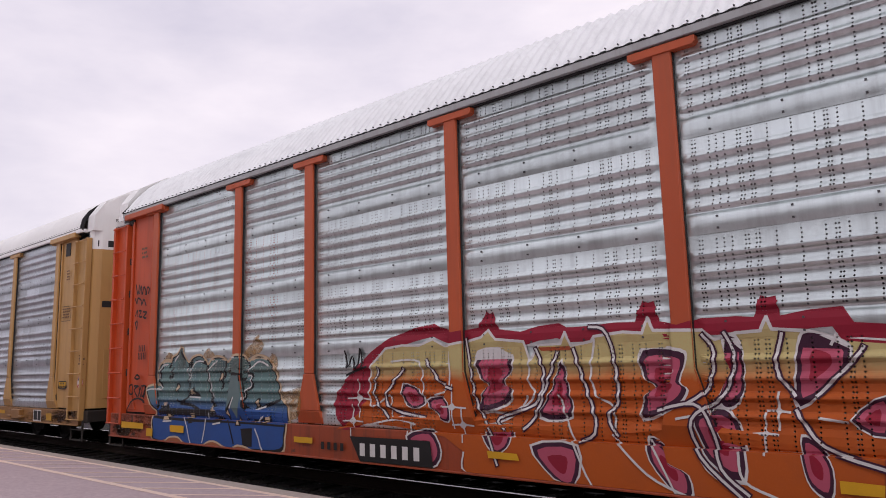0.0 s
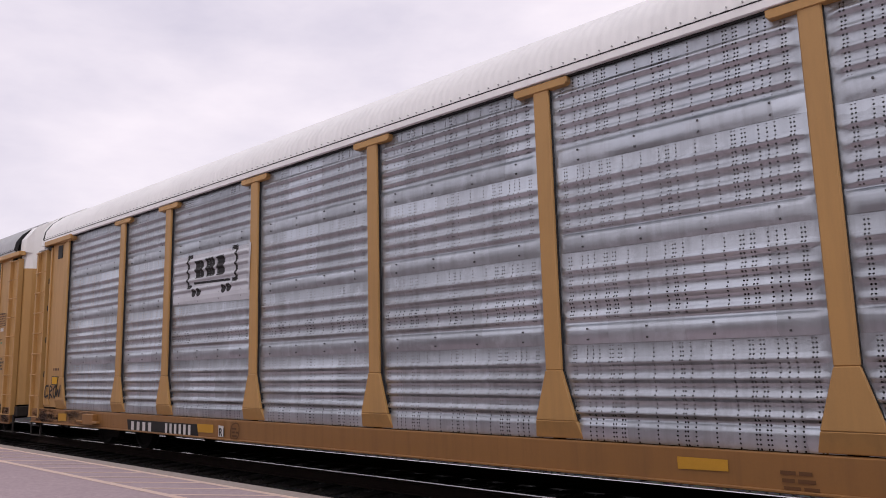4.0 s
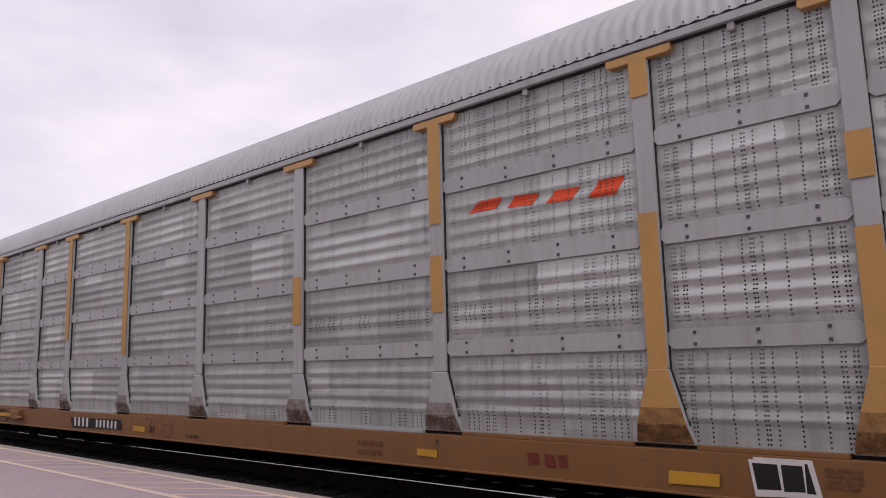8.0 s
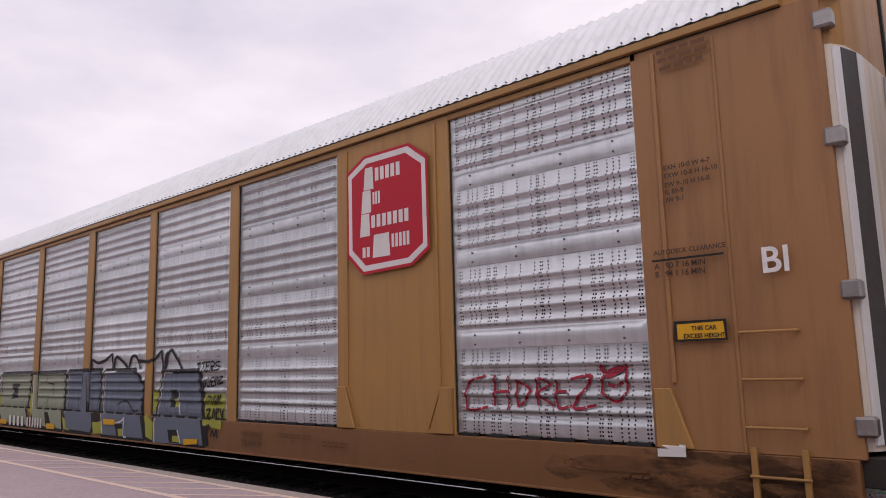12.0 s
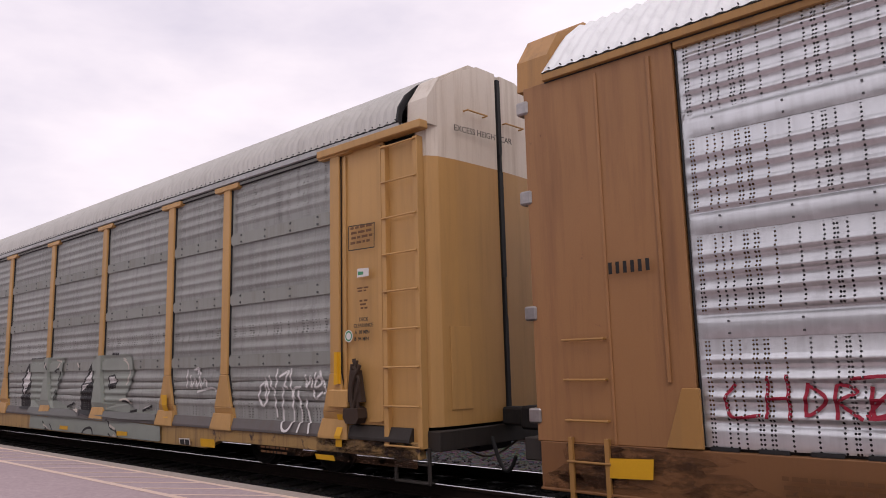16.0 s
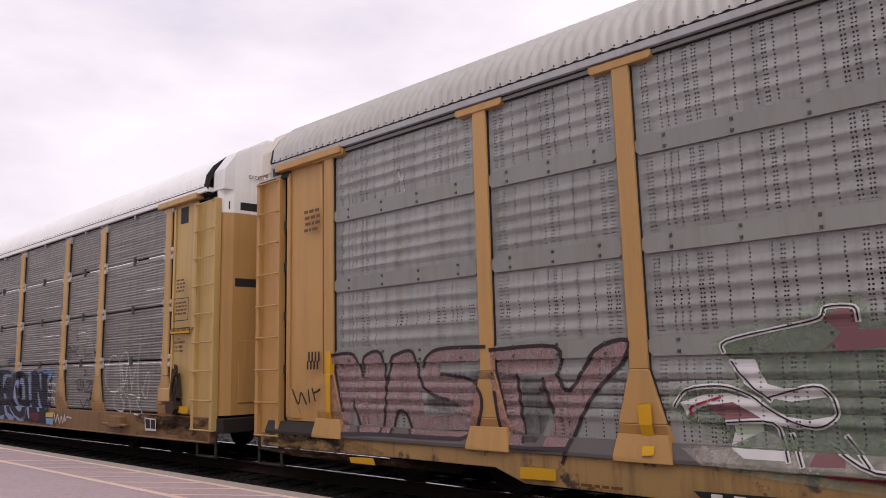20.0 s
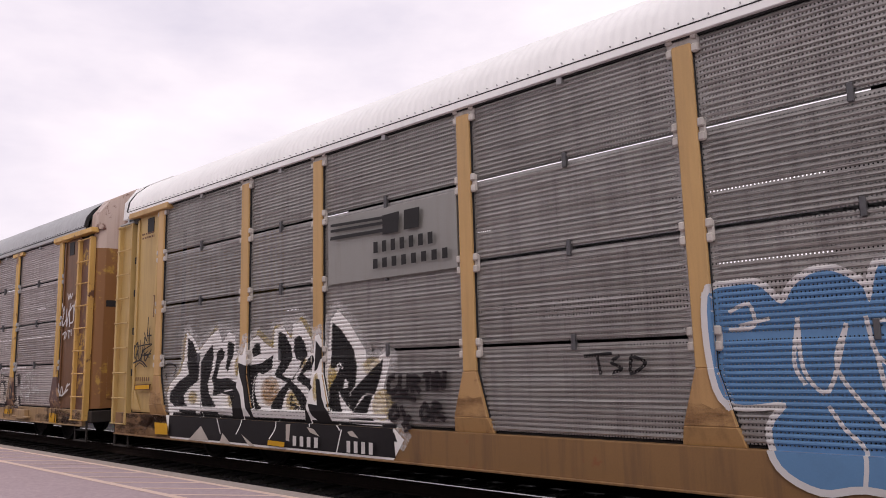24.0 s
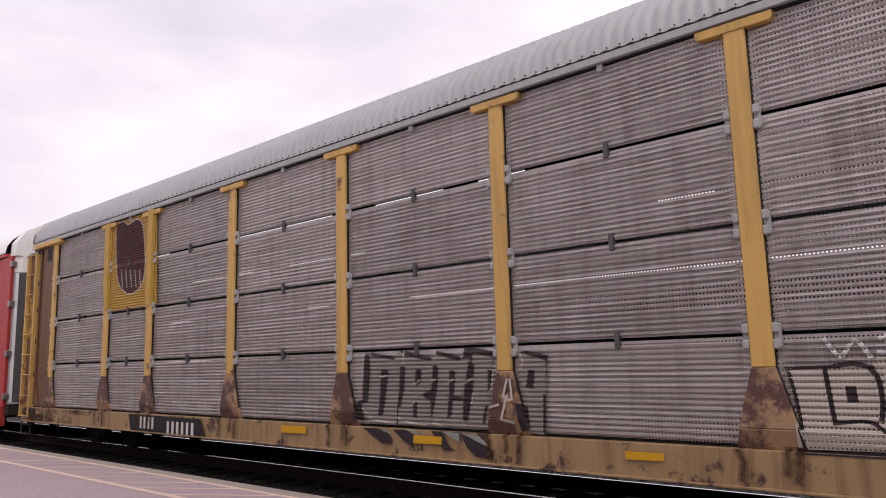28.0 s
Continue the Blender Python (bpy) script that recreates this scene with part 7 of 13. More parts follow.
D_SPRAY.fill(SPRAY_SAGE, [(-6.52, 1.55), (-4.54, 1.56), (-4.69, 0.74), (-4.43, 0.36), (-6.21, 0.38), (-6.53, 0.73)])
D_SPRAY.fill(SPRAY_SAGE, [(-4.27, 1.54), (-2.48, 1.56), (-2.48, 0.74), (-2.42, 0.35), (-4.11, 0.38), (-4.28, 0.76)])
D_SPRAY.fill(SPRAY_SLATE, [(-2.27, 1.57), (-0.64, 1.58), (-0.66, 0.77), (-0.82, 0.56), (-0.92, 0.34), (-2.17, 0.37), (-2.29, 0.71)])
D_SPRAY.fill(SPRAY_SLATE, [(-0.41, 1.56), (0.87, 1.56), (1.25, 1.27), (1.19, 0.91), (1.42, 0.33), (-0.33, 0.33), (-0.46, 0.78)])
D_SPRAY.fill(SPRAY_SLATE, [(2.05, 1.51), (3.25, 1.52), (3.44, 0.74), (3.55, 0.32), (1.8, 0.26), (1.85, 0.76)])
D_SPRAY.fill(SPRAY_DARK, [(2.35, 1.23), (2.6, 1.23), (2.64, 0.93), (2.33, 0.92)])
D_SPRAY.fill(SPRAY_LIME, [(2.5, 1.06), (2.63, 1.08), (2.65, 0.93), (2.49, 0.93)])
D_SPRAY.fill(SPRAY_DARK, [(2.34, 0.53), (2.67, 0.54), (2.82, 0.31), (2.41, 0.31)])
D_SPRAY.fill(SPRAY_LIME, [(2.51, 0.43), (2.72, 0.44), (2.78, 0.33), (2.53, 0.33)])
D_SPRAY.fill(SPRAY_DARK, [(-0.92, 0.76), (-0.56, 0.76), (-0.47, 0.37), (-0.82, 0.36)])
D_SPRAY.fill(SPRAY_LIME, [(-0.82, 0.56), (-0.47, 0.56), (-0.44, 0.38), (-0.77, 0.35)])
D_SPRAY.fill(SPRAY_DARK, [(0.23, 0.55), (0.57, 0.57), (0.56, 0.32), (0.31, 0.33)])
D_SPRAY.fill(SPRAY_LIME, [(0.36, 0.46), (0.55, 0.48), (0.56, 0.33), (0.4, 0.33)])
D_SPRAY.fill(SPRAY_DARK, [(-5.87, 1.33), (-5.28, 1.33), (-5.4, 1.14), (-5.3, 1), (-5.85, 0.94), (-5.67, 1.14)])
D_SPRAY.fill(SPRAY_DARK, [(-7.73, 1.59), (-7.5, 1.59), (-7.57, 1.31), (-7.71, 1.31)])
D_SPRAY.fill(SPRAY_DARK, [(-3.44, 0.7), (-3.22, 0.69), (-3.01, 0.4), (-3.36, 0.42)])
D_SPRAY.line(SPRAY_DARK, 0.06, [(-1.11, 1.63), (-1.09, 1.83), (-0.79, 1.76), (-0.38, 1.82), (-0.13, 1.92), (-0.11, 1.66)])
D_SPRAY.line(SPRAY_DARK, 0.06, [(-0.05, 1.64), (0.1, 1.87), (0.54, 1.65)])
D_SPRAY.line(SPRAY_DARK, 0.06, [(0.6, 1.65), (0.76, 1.85), (0.96, 1.84), (1.07, 1.63)])
D_SPRAY.line(SPRAY_DARK, 0.06, [(1.04, 1.77), (1.5, 1.75), (1.79, 1.84), (1.95, 1.92), (1.98, 1.6)])
D_SPRAY.line(SPRAY_DARK, 0.06, [(2.05, 1.57), (2.2, 1.88), (2.37, 1.91), (2.68, 1.58)])
D_SPRAY.line(SPRAY_DARK, 0.09, [(2.02, 1.57), (2.12, 1.79), (2.17, 1.88)])
D_SPRAY.line(SPRAY_DARK, 0.035, [(0.2, 0.93), (0.51, 1), (0.76, 0.92), (0.91, 0.81), (1.11, 0.85)])
D_SPRAY.line(SPRAY_DARK, 0.035, [(-7.73, 1.01), (-7.4, 1.1), (-7.18, 1), (-6.75, 1.01)])
D_SPRAY.line(SPRAY_DARK, 0.035, [(-3.53, 1.54), (-3.49, 1.37), (-3.23, 1.33), (-3.12, 1.29), (-3.12, 1.08)])
D_SPRAY.line(SPRAY_DARK, 0.035, [(-3.44, 0.99), (-3.44, 0.74)])
D_SPRAY.line(SPRAY_DARK, 0.035, [(-1.28, 1.48), (-1.21, 0.97), (-1.18, 0.75)])
D_SPRAY.line(SPRAY_DARK, 0.035, [(-1.45, 1.56), (-1.45, 1.33)])
D_SPRAY.line(SPRAY_WHITE, 0.03, [(-0.41, 1.54), (-0.45, 0.92), (-0.33, 0.35)])
D_SPRAY.line(SPRAY_WHITE, 0.03, [(-0.41, 1.56), (0.09, 1.57)])
D_SPRAY.line(SPRAY_WHITE, 0.03, [(2.05, 1.5), (1.86, 0.76)])
D_SPRAY.line(SPRAY_WHITE, 0.03, [(1.87, 0.71), (1.84, 0.65), (1.87, 0.28)])
D_SPRAY.line(SPRAY_WHITE, 0.03, [(2.05, 1.52), (2.37, 1.53)])
D_SPRAY.line(SPRAY_WHITE, 0.03, [(-2.27, 1.53), (-2.29, 0.71)])
D_SPRAY.line(SPRAY_WHITE, 0.03, [(-4.27, 1.53), (-4.25, 0.76)])
D_SPRAY.line(SPRAY_WHITE, 0.03, [(-8.44, 1.52), (-8.29, 0.41)])
D_SPRAY.line(SPRAY_WHITE, 0.03, [(-6.51, 1.51), (-6.47, 0.73)])
D_SPRAY.line(SPRAY_WHITE, 0.03, [(2.64, 0.99), (2.69, 0.8)])
D_SPRAY.line(SPRAY_WHITE, 0.03, [(2.6, 1.2), (2.64, 0.96)])
D_SPRAY.line(SPRAY_WHITE, 0.03, [(2.7, 0.53), (2.81, 0.32)])
D_SPRAY.line(SPRAY_WHITE, 0.03, [(0.62, 0.67), (0.61, 0.36), (0.73, 0.32)])
D_SPRAY.line(SPRAY_WHITE, 0.03, [(0.14, 0.57), (0.45, 0.6), (0.62, 0.68)])
D_SPRAY.line(SPRAY_DARK, 0.03, [(3.2, 1.67), (3.31, 1.69)])
D_SPRAY.line(SPRAY_DARK, 0.03, [(3.26, 1.68), (3.26, 1.54)])
D_SPRAY.line(SPRAY_DARK, 0.03, [(3.36, 1.68), (3.47, 1.7)])
D_SPRAY.line(SPRAY_DARK, 0.03, [(3.41, 1.69), (3.41, 1.54)])
D_SPRAY.line(SPRAY_DARK, 0.03, [(3.51, 1.69), (3.51, 1.55), (3.61, 1.56)])
D_SPRAY.line(SPRAY_DARK, 0.03, [(3.51, 1.63), (3.59, 1.64)])
D_SPRAY.line(SPRAY_DARK, 0.03, [(3.51, 1.7), (3.62, 1.7)])
D_SPRAY.line(SPRAY_DARK, 0.03, [(3.65, 1.54), (3.66, 1.7), (3.76, 1.69), (3.74, 1.63), (3.66, 1.62), (3.76, 1.55)])
D_SPRAY.line(SPRAY_DARK, 0.03, [(3.94, 1.7), (3.82, 1.69), (3.82, 1.64), (3.92, 1.62), (3.9, 1.57), (3.8, 1.56)])
D_SPRAY.line(SPRAY_DARK, 0.03, [(3.49, 1.29), (3.5, 1.41)])
D_SPRAY.line(SPRAY_DARK, 0.03, [(3.6, 1.43), (3.54, 1.36), (3.56, 1.29), (3.63, 1.31), (3.63, 1.36)])
D_SPRAY.line(SPRAY_DARK, 0.03, [(3.7, 1.43), (3.69, 1.3), (3.79, 1.31)])
D_SPRAY.line(SPRAY_DARK, 0.03, [(3.69, 1.37), (3.77, 1.38)])
D_SPRAY.line(SPRAY_DARK, 0.03, [(3.7, 1.44), (3.8, 1.44)])
D_SPRAY.line(SPRAY_DARK, 0.03, [(3.82, 1.31), (3.84, 1.44), (3.91, 1.42), (3.84, 1.38), (3.92, 1.32)])
D_SPRAY.line(SPRAY_DARK, 0.03, [(3.94, 1.44), (4.03, 1.45), (3.94, 1.34), (4.07, 1.36)])
D_SPRAY.line(SPRAY_DARK, 0.035, [(3.56, 0.99), (3.6, 1.12), (3.7, 1.1), (3.64, 1.04)])
D_SPRAY.line(SPRAY_DARK, 0.035, [(3.73, 1), (3.8, 1.14), (3.83, 1)])
D_SPRAY.line(SPRAY_DARK, 0.035, [(3.88, 1), (3.9, 1.14), (3.94, 1.05), (3.98, 1.15), (3.99, 1.01)])
D_SPRAY.line(SPRAY_DARK, 0.035, [(3.58, 0.9), (3.7, 0.91), (3.59, 0.78), (3.72, 0.78)])
D_SPRAY.line(SPRAY_DARK, 0.035, [(3.75, 0.77), (3.81, 0.92), (3.84, 0.79)])
D_SPRAY.line(SPRAY_DARK, 0.035, [(3.88, 0.79), (3.89, 0.92), (3.97, 0.91), (3.89, 0.85)])
D_SPRAY.line(SPRAY_DARK, 0.035, [(4.01, 0.93), (4.06, 0.78), (4.1, 0.94)])
D_SPRAY.line(SPRAY_DARK, 0.035, [(3.68, 0.66), (3.69, 0.55), (3.73, 0.66), (3.79, 0.59)])
D_SPRAY.line(SPRAY_DARK, 0.035, [(3.81, 0.49), (3.86, 0.58), (3.92, 0.49), (3.98, 0.59), (4, 0.47)])
D_SPRAY.finish()
D_SPRAY = Spray(train[3], "graffiti", "thin crimson tags", D_SPRAY.depth)
D_SPRAY.line(SPRAY_CRIMSON, 0.03, [(9.63, 1.43), (9.37, 1.33), (9.37, 1.05), (9.66, 1.08)])
D_SPRAY.line(SPRAY_CRIMSON, 0.03, [(9.78, 1.43), (9.76, 1.1)])
D_SPRAY.line(SPRAY_CRIMSON, 0.03, [(9.78, 1.25), (9.97, 1.26)])
D_SPRAY.line(SPRAY_CRIMSON, 0.03, [(9.97, 1.43), (9.96, 1.06)])
D_SPRAY.line(SPRAY_CRIMSON, 0.03, [(10.09, 1.37), (10.09, 1.1), (10.26, 1.26), (10.09, 1.37)])
D_SPRAY.line(SPRAY_CRIMSON, 0.03, [(10.36, 1.11), (10.36, 1.39), (10.52, 1.33), (10.36, 1.24), (10.55, 1.11)])
D_SPRAY.line(SPRAY_CRIMSON, 0.03, [(10.61, 1.37), (10.61, 1.1), (10.77, 1.11)])
D_SPRAY.line(SPRAY_CRIMSON, 0.03, [(10.61, 1.26), (10.72, 1.26)])
D_SPRAY.line(SPRAY_CRIMSON, 0.03, [(10.81, 1.39), (11.05, 1.41), (10.8, 1.1), (11.06, 1.12)])
D_SPRAY.line(SPRAY_CRIMSON, 0.03, [(11.15, 1.26), (11.2, 1.44), (11.41, 1.49), (11.43, 1.26), (11.3, 1.16), (11.15, 1.26)])
D_SPRAY.line(SPRAY_CRIMSON, 0.03, [(11.23, 1.33), (11.29, 1.31)])
D_SPRAY.line(SPRAY_CRIMSON, 0.03, [(11.33, 1.32), (11.39, 1.35)])
D_SPRAY.line(SPRAY_CRIMSON, 0.05, [(11.15, 1.51), (11.23, 1.42), (11.34, 1.46), (11.44, 1.51)])
D_SPRAY.line(SPRAY_CRIMSON, 0.03, [(-11.35, 1.33), (-11.44, 1.21), (-11.39, 1.05), (-11.15, 1.07)])
D_SPRAY.line(SPRAY_CRIMSON, 0.03, [(-11.06, 1.4), (-11.09, 1.05)])
D_SPRAY.line(SPRAY_CRIMSON, 0.03, [(-11.07, 1.21), (-10.9, 1.22)])
D_SPRAY.line(SPRAY_CRIMSON, 0.03, [(-10.9, 1.41), (-10.9, 1.04)])
D_SPRAY.line(SPRAY_CRIMSON, 0.03, [(-10.74, 1.34), (-10.77, 1.08), (-10.6, 1.21), (-10.73, 1.32)])
D_SPRAY.line(SPRAY_CRIMSON, 0.03, [(-10.53, 1.06), (-10.52, 1.32), (-10.37, 1.28), (-10.51, 1.19), (-10.35, 1.06)])
D_SPRAY.line(SPRAY_CRIMSON, 0.03, [(-10.26, 1.31), (-10.27, 1.09), (-10.17, 1.1)])
D_SPRAY.line(SPRAY_CRIMSON, 0.03, [(-10.27, 1.21), (-10.19, 1.21)])
D_SPRAY.line(SPRAY_CRIMSON, 0.03, [(-10.4, 1.38), (-10.07, 1.38), (-10.31, 1.09), (-10.16, 1.08)])
D_SPRAY.line(SPRAY_CRIMSON, 0.03, [(-9.92, 1.28), (-9.86, 1.38), (-9.62, 1.38), (-9.63, 1.22), (-9.77, 1.08), (-9.91, 1.16), (-9.92, 1.28)])
D_SPRAY.line(SPRAY_CRIMSON, 0.03, [(-9.83, 1.27), (-9.79, 1.25)])
D_SPRAY.line(SPRAY_CRIMSON, 0.03, [(-9.7, 1.25), (-9.66, 1.28)])
D_SPRAY.line(SPRAY_CRIMSON, 0.03, [(-9.83, 1.15), (-9.68, 1.17)])

# yellow-posted car: faded pink letters, a green and maroon piece, a silver piece, white tags
E_SPRAY = Spray(train[4], "graffiti", "faded pink graffiti letters with dark outlines")
E_SPRAY.thin = True
E_SPRAY.fill(SPRAY_ROSE, [(-11.77, 1.72), (-11.33, 1.73), (-11.15, 1.44), (-11.11, 1.69), (-10.78, 1.73), (-10.7, 1.24), (-10.8, 0.71), (-11.15, 0.69), (-11.35, 1.08), (-11.38, 0.68), (-11.68, 0.69)])
E_SPRAY.fill(SPRAY_ROSE, [(-11.77, 1.72), (-11.33, 1.73), (-11.15, 1.44), (-11.11, 1.69), (-10.78, 1.73), (-10.7, 1.24), (-10.8, 0.71), (-11.15, 0.69), (-11.35, 1.08), (-11.38, 0.68), (-11.68, 0.69)])
E_SPRAY.fill(SPRAY_ROSE, [(-10.6, 1.63), (-10.48, 1.71), (-10.19, 1.73), (-10.08, 1.33), (-9.99, 0.74), (-10.26, 0.73), (-10.35, 0.96), (-10.5, 0.95), (-10.59, 0.71), (-10.78, 0.71), (-10.7, 1.24)])
E_SPRAY.fill(SPRAY_ROSE, [(-10.6, 1.63), (-10.48, 1.71), (-10.19, 1.73), (-10.08, 1.33), (-9.99, 0.74), (-10.26, 0.73), (-10.35, 0.96), (-10.5, 0.95), (-10.59, 0.71), (-10.78, 0.71), (-10.7, 1.24)])
E_SPRAY.fill(SPRAY_ROSE, [(-10.04, 1.54), (-9.93, 1.68), (-9.69, 1.76), (-9.16, 1.75), (-9.16, 1.59), (-9.73, 1.58), (-9.76, 1.46), (-9.29, 1.4), (-9.09, 1.25), (-9.06, 1.06), (-9.18, 0.82), (-9.39, 0.72), (-10.03, 0.73), (-10.03, 0.94), (-9.55, 0.98), (-9.42, 1.07), (-9.62, 1.15), (-9.97, 1.21), (-10.08, 1.37)])
E_SPRAY.fill(SPRAY_ROSE, [(-10.04, 1.54), (-9.93, 1.68), (-9.69, 1.76), (-9.16, 1.75), (-9.16, 1.59), (-9.73, 1.58), (-9.76, 1.46), (-9.29, 1.4), (-9.09, 1.25), (-9.06, 1.06), (-9.18, 0.82), (-9.39, 0.72), (-10.03, 0.73), (-10.03, 0.94), (-9.55, 0.98), (-9.42, 1.07), (-9.62, 1.15), (-9.97, 1.21), (-10.08, 1.37)])
E_SPRAY.fill(SPRAY_ROSE, [(-8.92, 1.72), (-8.08, 1.73), (-8.06, 1.47), (-8.55, 1.45), (-8.49, 0.69), (-8.75, 0.68), (-8.87, 1.1), (-8.92, 1.45)])
E_SPRAY.fill(SPRAY_ROSE, [(-8.92, 1.72), (-8.08, 1.73), (-8.06, 1.47), (-8.55, 1.45), (-8.49, 0.69), (-8.75, 0.68), (-8.87, 1.1), (-8.92, 1.45)])
E_SPRAY.fill(SPRAY_ROSE, [(-8.3, 1.26), (-8.25, 1.41), (-8.06, 1.44), (-7.89, 1.27), (-7.57, 1.68), (-7.2, 1.77), (-7.23, 1.61), (-7.6, 1.26), (-7.84, 0.9), (-7.95, 0.69), (-8.24, 0.68), (-8.12, 1.02)])
E_SPRAY.fill(SPRAY_ROSE, [(-8.3, 1.26), (-8.25, 1.41), (-8.06, 1.44), (-7.89, 1.27), (-7.57, 1.68), (-7.2, 1.77), (-7.23, 1.61), (-7.6, 1.26), (-7.84, 0.9), (-7.95, 0.69), (-8.24, 0.68), (-8.12, 1.02)])
E_SPRAY.fill(SPRAY_SHADE, [(-8.53, 1.42), (-8.27, 1.39), (-8.14, 1.05), (-8.33, 0.72), (-8.49, 0.72)])
E_SPRAY.fill(SPRAY_SHADE, [(-9.62, 1.47), (-9.03, 1.49), (-8.6, 1.45), (-8.6, 1.38), (-9.22, 1.4)])
E_SPRAY.fill(SPRAY_SHADE, [(-9.97, 1.2), (-9.55, 1.15), (-9.41, 1.07), (-9.59, 1.01), (-9.96, 1.05)])
E_SPRAY.thin = False
E_SPRAY.line(SPRAY_SHADE, 0.042, [(-11.77, 1.7), (-11.75, 1.73), (-11.33, 1.73), (-11.14, 1.44), (-11.11, 1.69), (-10.78, 1.73), (-10.7, 1.24), (-10.78, 0.71)])
E_SPRAY.line(SPRAY_SHADE, 0.042, [(-11.36, 1.11), (-11.18, 0.69)])
E_SPRAY.line(SPRAY_SHADE, 0.042, [(-11.68, 0.67), (-10.77, 0.7), (-9.96, 0.7), (-9.39, 0.71)])
E_SPRAY.line(SPRAY_SHADE, 0.042, [(-10.7, 1.24), (-10.59, 1.63), (-10.48, 1.71), (-10.19, 1.73), (-10.07, 1.36), (-9.87, 1.2), (-9.62, 1.15)])
E_SPRAY.line(SPRAY_SHADE, 0.042, [(-10.59, 0.71), (-10.5, 0.97), (-10.35, 0.97), (-10.23, 0.73)])
E_SPRAY.line(SPRAY_SHADE, 0.042, [(-10.04, 1.54), (-9.93, 1.68), (-9.69, 1.76), (-8.99, 1.76)])
E_SPRAY.line(SPRAY_SHADE, 0.042, [(-9.73, 1.46), (-9.29, 1.39), (-9.09, 1.25), (-9.06, 1.06), (-9.18, 0.82), (-9.39, 0.71)])
E_SPRAY.line(SPRAY_SHADE, 0.042, [(-8.92, 1.72), (-8.05, 1.73), (-8.04, 1.45)])
E_SPRAY.line(SPRAY_SHADE, 0.042, [(-8.58, 1.44), (-8.5, 0.72)])
E_SPRAY.line(SPRAY_SHADE, 0.042, [(-8.87, 1.25), (-8.82, 0.95), (-8.75, 0.67), (-7.95, 0.68)])
E_SPRAY.line(SPRAY_SHADE, 0.042, [(-8.06, 1.44), (-7.9, 1.27), (-7.57, 1.68), (-7.2, 1.77), (-7.25, 1.58), (-7.6, 1.25), (-7.84, 0.89), (-8.0, 0.53)])
E_SPRAY.line(SPRAY_SHADE, 0.042, [(-8.25, 1.39), (-8.12, 1.04)])
E_SPRAY.finish()
E_SPRAY = Spray(train[4], "graffiti", "green and maroon graffiti with white outlines", E_SPRAY.depth)
E_SPRAY.thin = True
E_SPRAY.line(SPRAY_PALEGREEN, 0.16, [(-6.24, 1.62), (-6.18, 1.74), (-5.43, 1.9), (-5.38, 1.99), (-5.15, 2), (-5.11, 1.89), (-4.88, 1.84), (-4.81, 1.93), (-4.69, 1.87), (-4.58, 1.72), (-4.46, 1.65), (-4.4, 1.92), (-4.22, 2), (-4.11, 1.81), (-3.67, 1.97), (-3.47, 1.91), (-3.42, 1.78), (-3.12, 1.89), (-2.97, 1.87), (-2.94, 1.77), (-2.74, 1.6), (-2.55, 1.57), (-2.65, 1.34), (-2.25, 1.48), (-2.03, 1.46), (-2.02, 1.29), (-2.07, 1.13), (-2.32, 1.26), (-2.55, 1.23), (-2.62, 1.06), (-2.83, 0.88), (-2.43, 0.87), (-2.42, 0.73), (-2.57, 0.56), (-3.15, 0.54), (-3.78, 0.58), (-4.42, 0.53), (-5.32, 0.58), (-6.28, 0.67), (-6.27, 0.9), (-6.58, 0.99), (-6.75, 1.13), (-6.63, 1.28), (-6.09, 1.32)], closed=True)
E_SPRAY.fill(SPRAY_GREEN, [(-6.24, 1.62), (-6.18, 1.74), (-5.43, 1.9), (-5.38, 1.99), (-5.15, 2), (-5.11, 1.89), (-4.88, 1.84), (-4.81, 1.93), (-4.69, 1.87), (-4.58, 1.72), (-4.46, 1.65), (-4.4, 1.92), (-4.22, 2), (-4.11, 1.81), (-3.67, 1.97), (-3.47, 1.91), (-3.42, 1.78), (-3.12, 1.89), (-2.97, 1.87), (-2.94, 1.77), (-2.74, 1.6), (-2.55, 1.57), (-2.65, 1.34), (-2.25, 1.48), (-2.03, 1.46), (-2.02, 1.29), (-2.07, 1.13), (-2.32, 1.26), (-2.55, 1.23), (-2.62, 1.06), (-2.83, 0.88), (-2.43, 0.87), (-2.42, 0.73), (-2.57, 0.56), (-3.15, 0.54), (-3.78, 0.58), (-4.42, 0.53), (-5.32, 0.58), (-6.28, 0.67), (-6.27, 0.9), (-6.58, 0.99), (-6.75, 1.13), (-6.63, 1.28), (-6.09, 1.32)], True)
E_SPRAY.fill(SPRAY_GREEN, [(-6.24, 1.62), (-6.18, 1.74), (-5.43, 1.9), (-5.38, 1.99), (-5.15, 2), (-5.11, 1.89), (-4.88, 1.84), (-4.81, 1.93), (-4.69, 1.87), (-4.58, 1.72), (-4.46, 1.65), (-4.4, 1.92), (-4.22, 2), (-4.11, 1.81), (-3.67, 1.97), (-3.47, 1.91), (-3.42, 1.78), (-3.12, 1.89), (-2.97, 1.87), (-2.94, 1.77), (-2.74, 1.6), (-2.55, 1.57), (-2.65, 1.34), (-2.25, 1.48), (-2.03, 1.46), (-2.02, 1.29), (-2.07, 1.13), (-2.32, 1.26), (-2.55, 1.23), (-2.62, 1.06), (-2.83, 0.88), (-2.43, 0.87), (-2.42, 0.73), (-2.57, 0.56), (-3.15, 0.54), (-3.78, 0.58), (-4.42, 0.53), (-5.32, 0.58), (-6.28, 0.67), (-6.27, 0.9), (-6.58, 0.99), (-6.75, 1.13), (-6.63, 1.28), (-6.09, 1.32)], True)
E_SPRAY.thin = False
E_SPRAY.thin = True
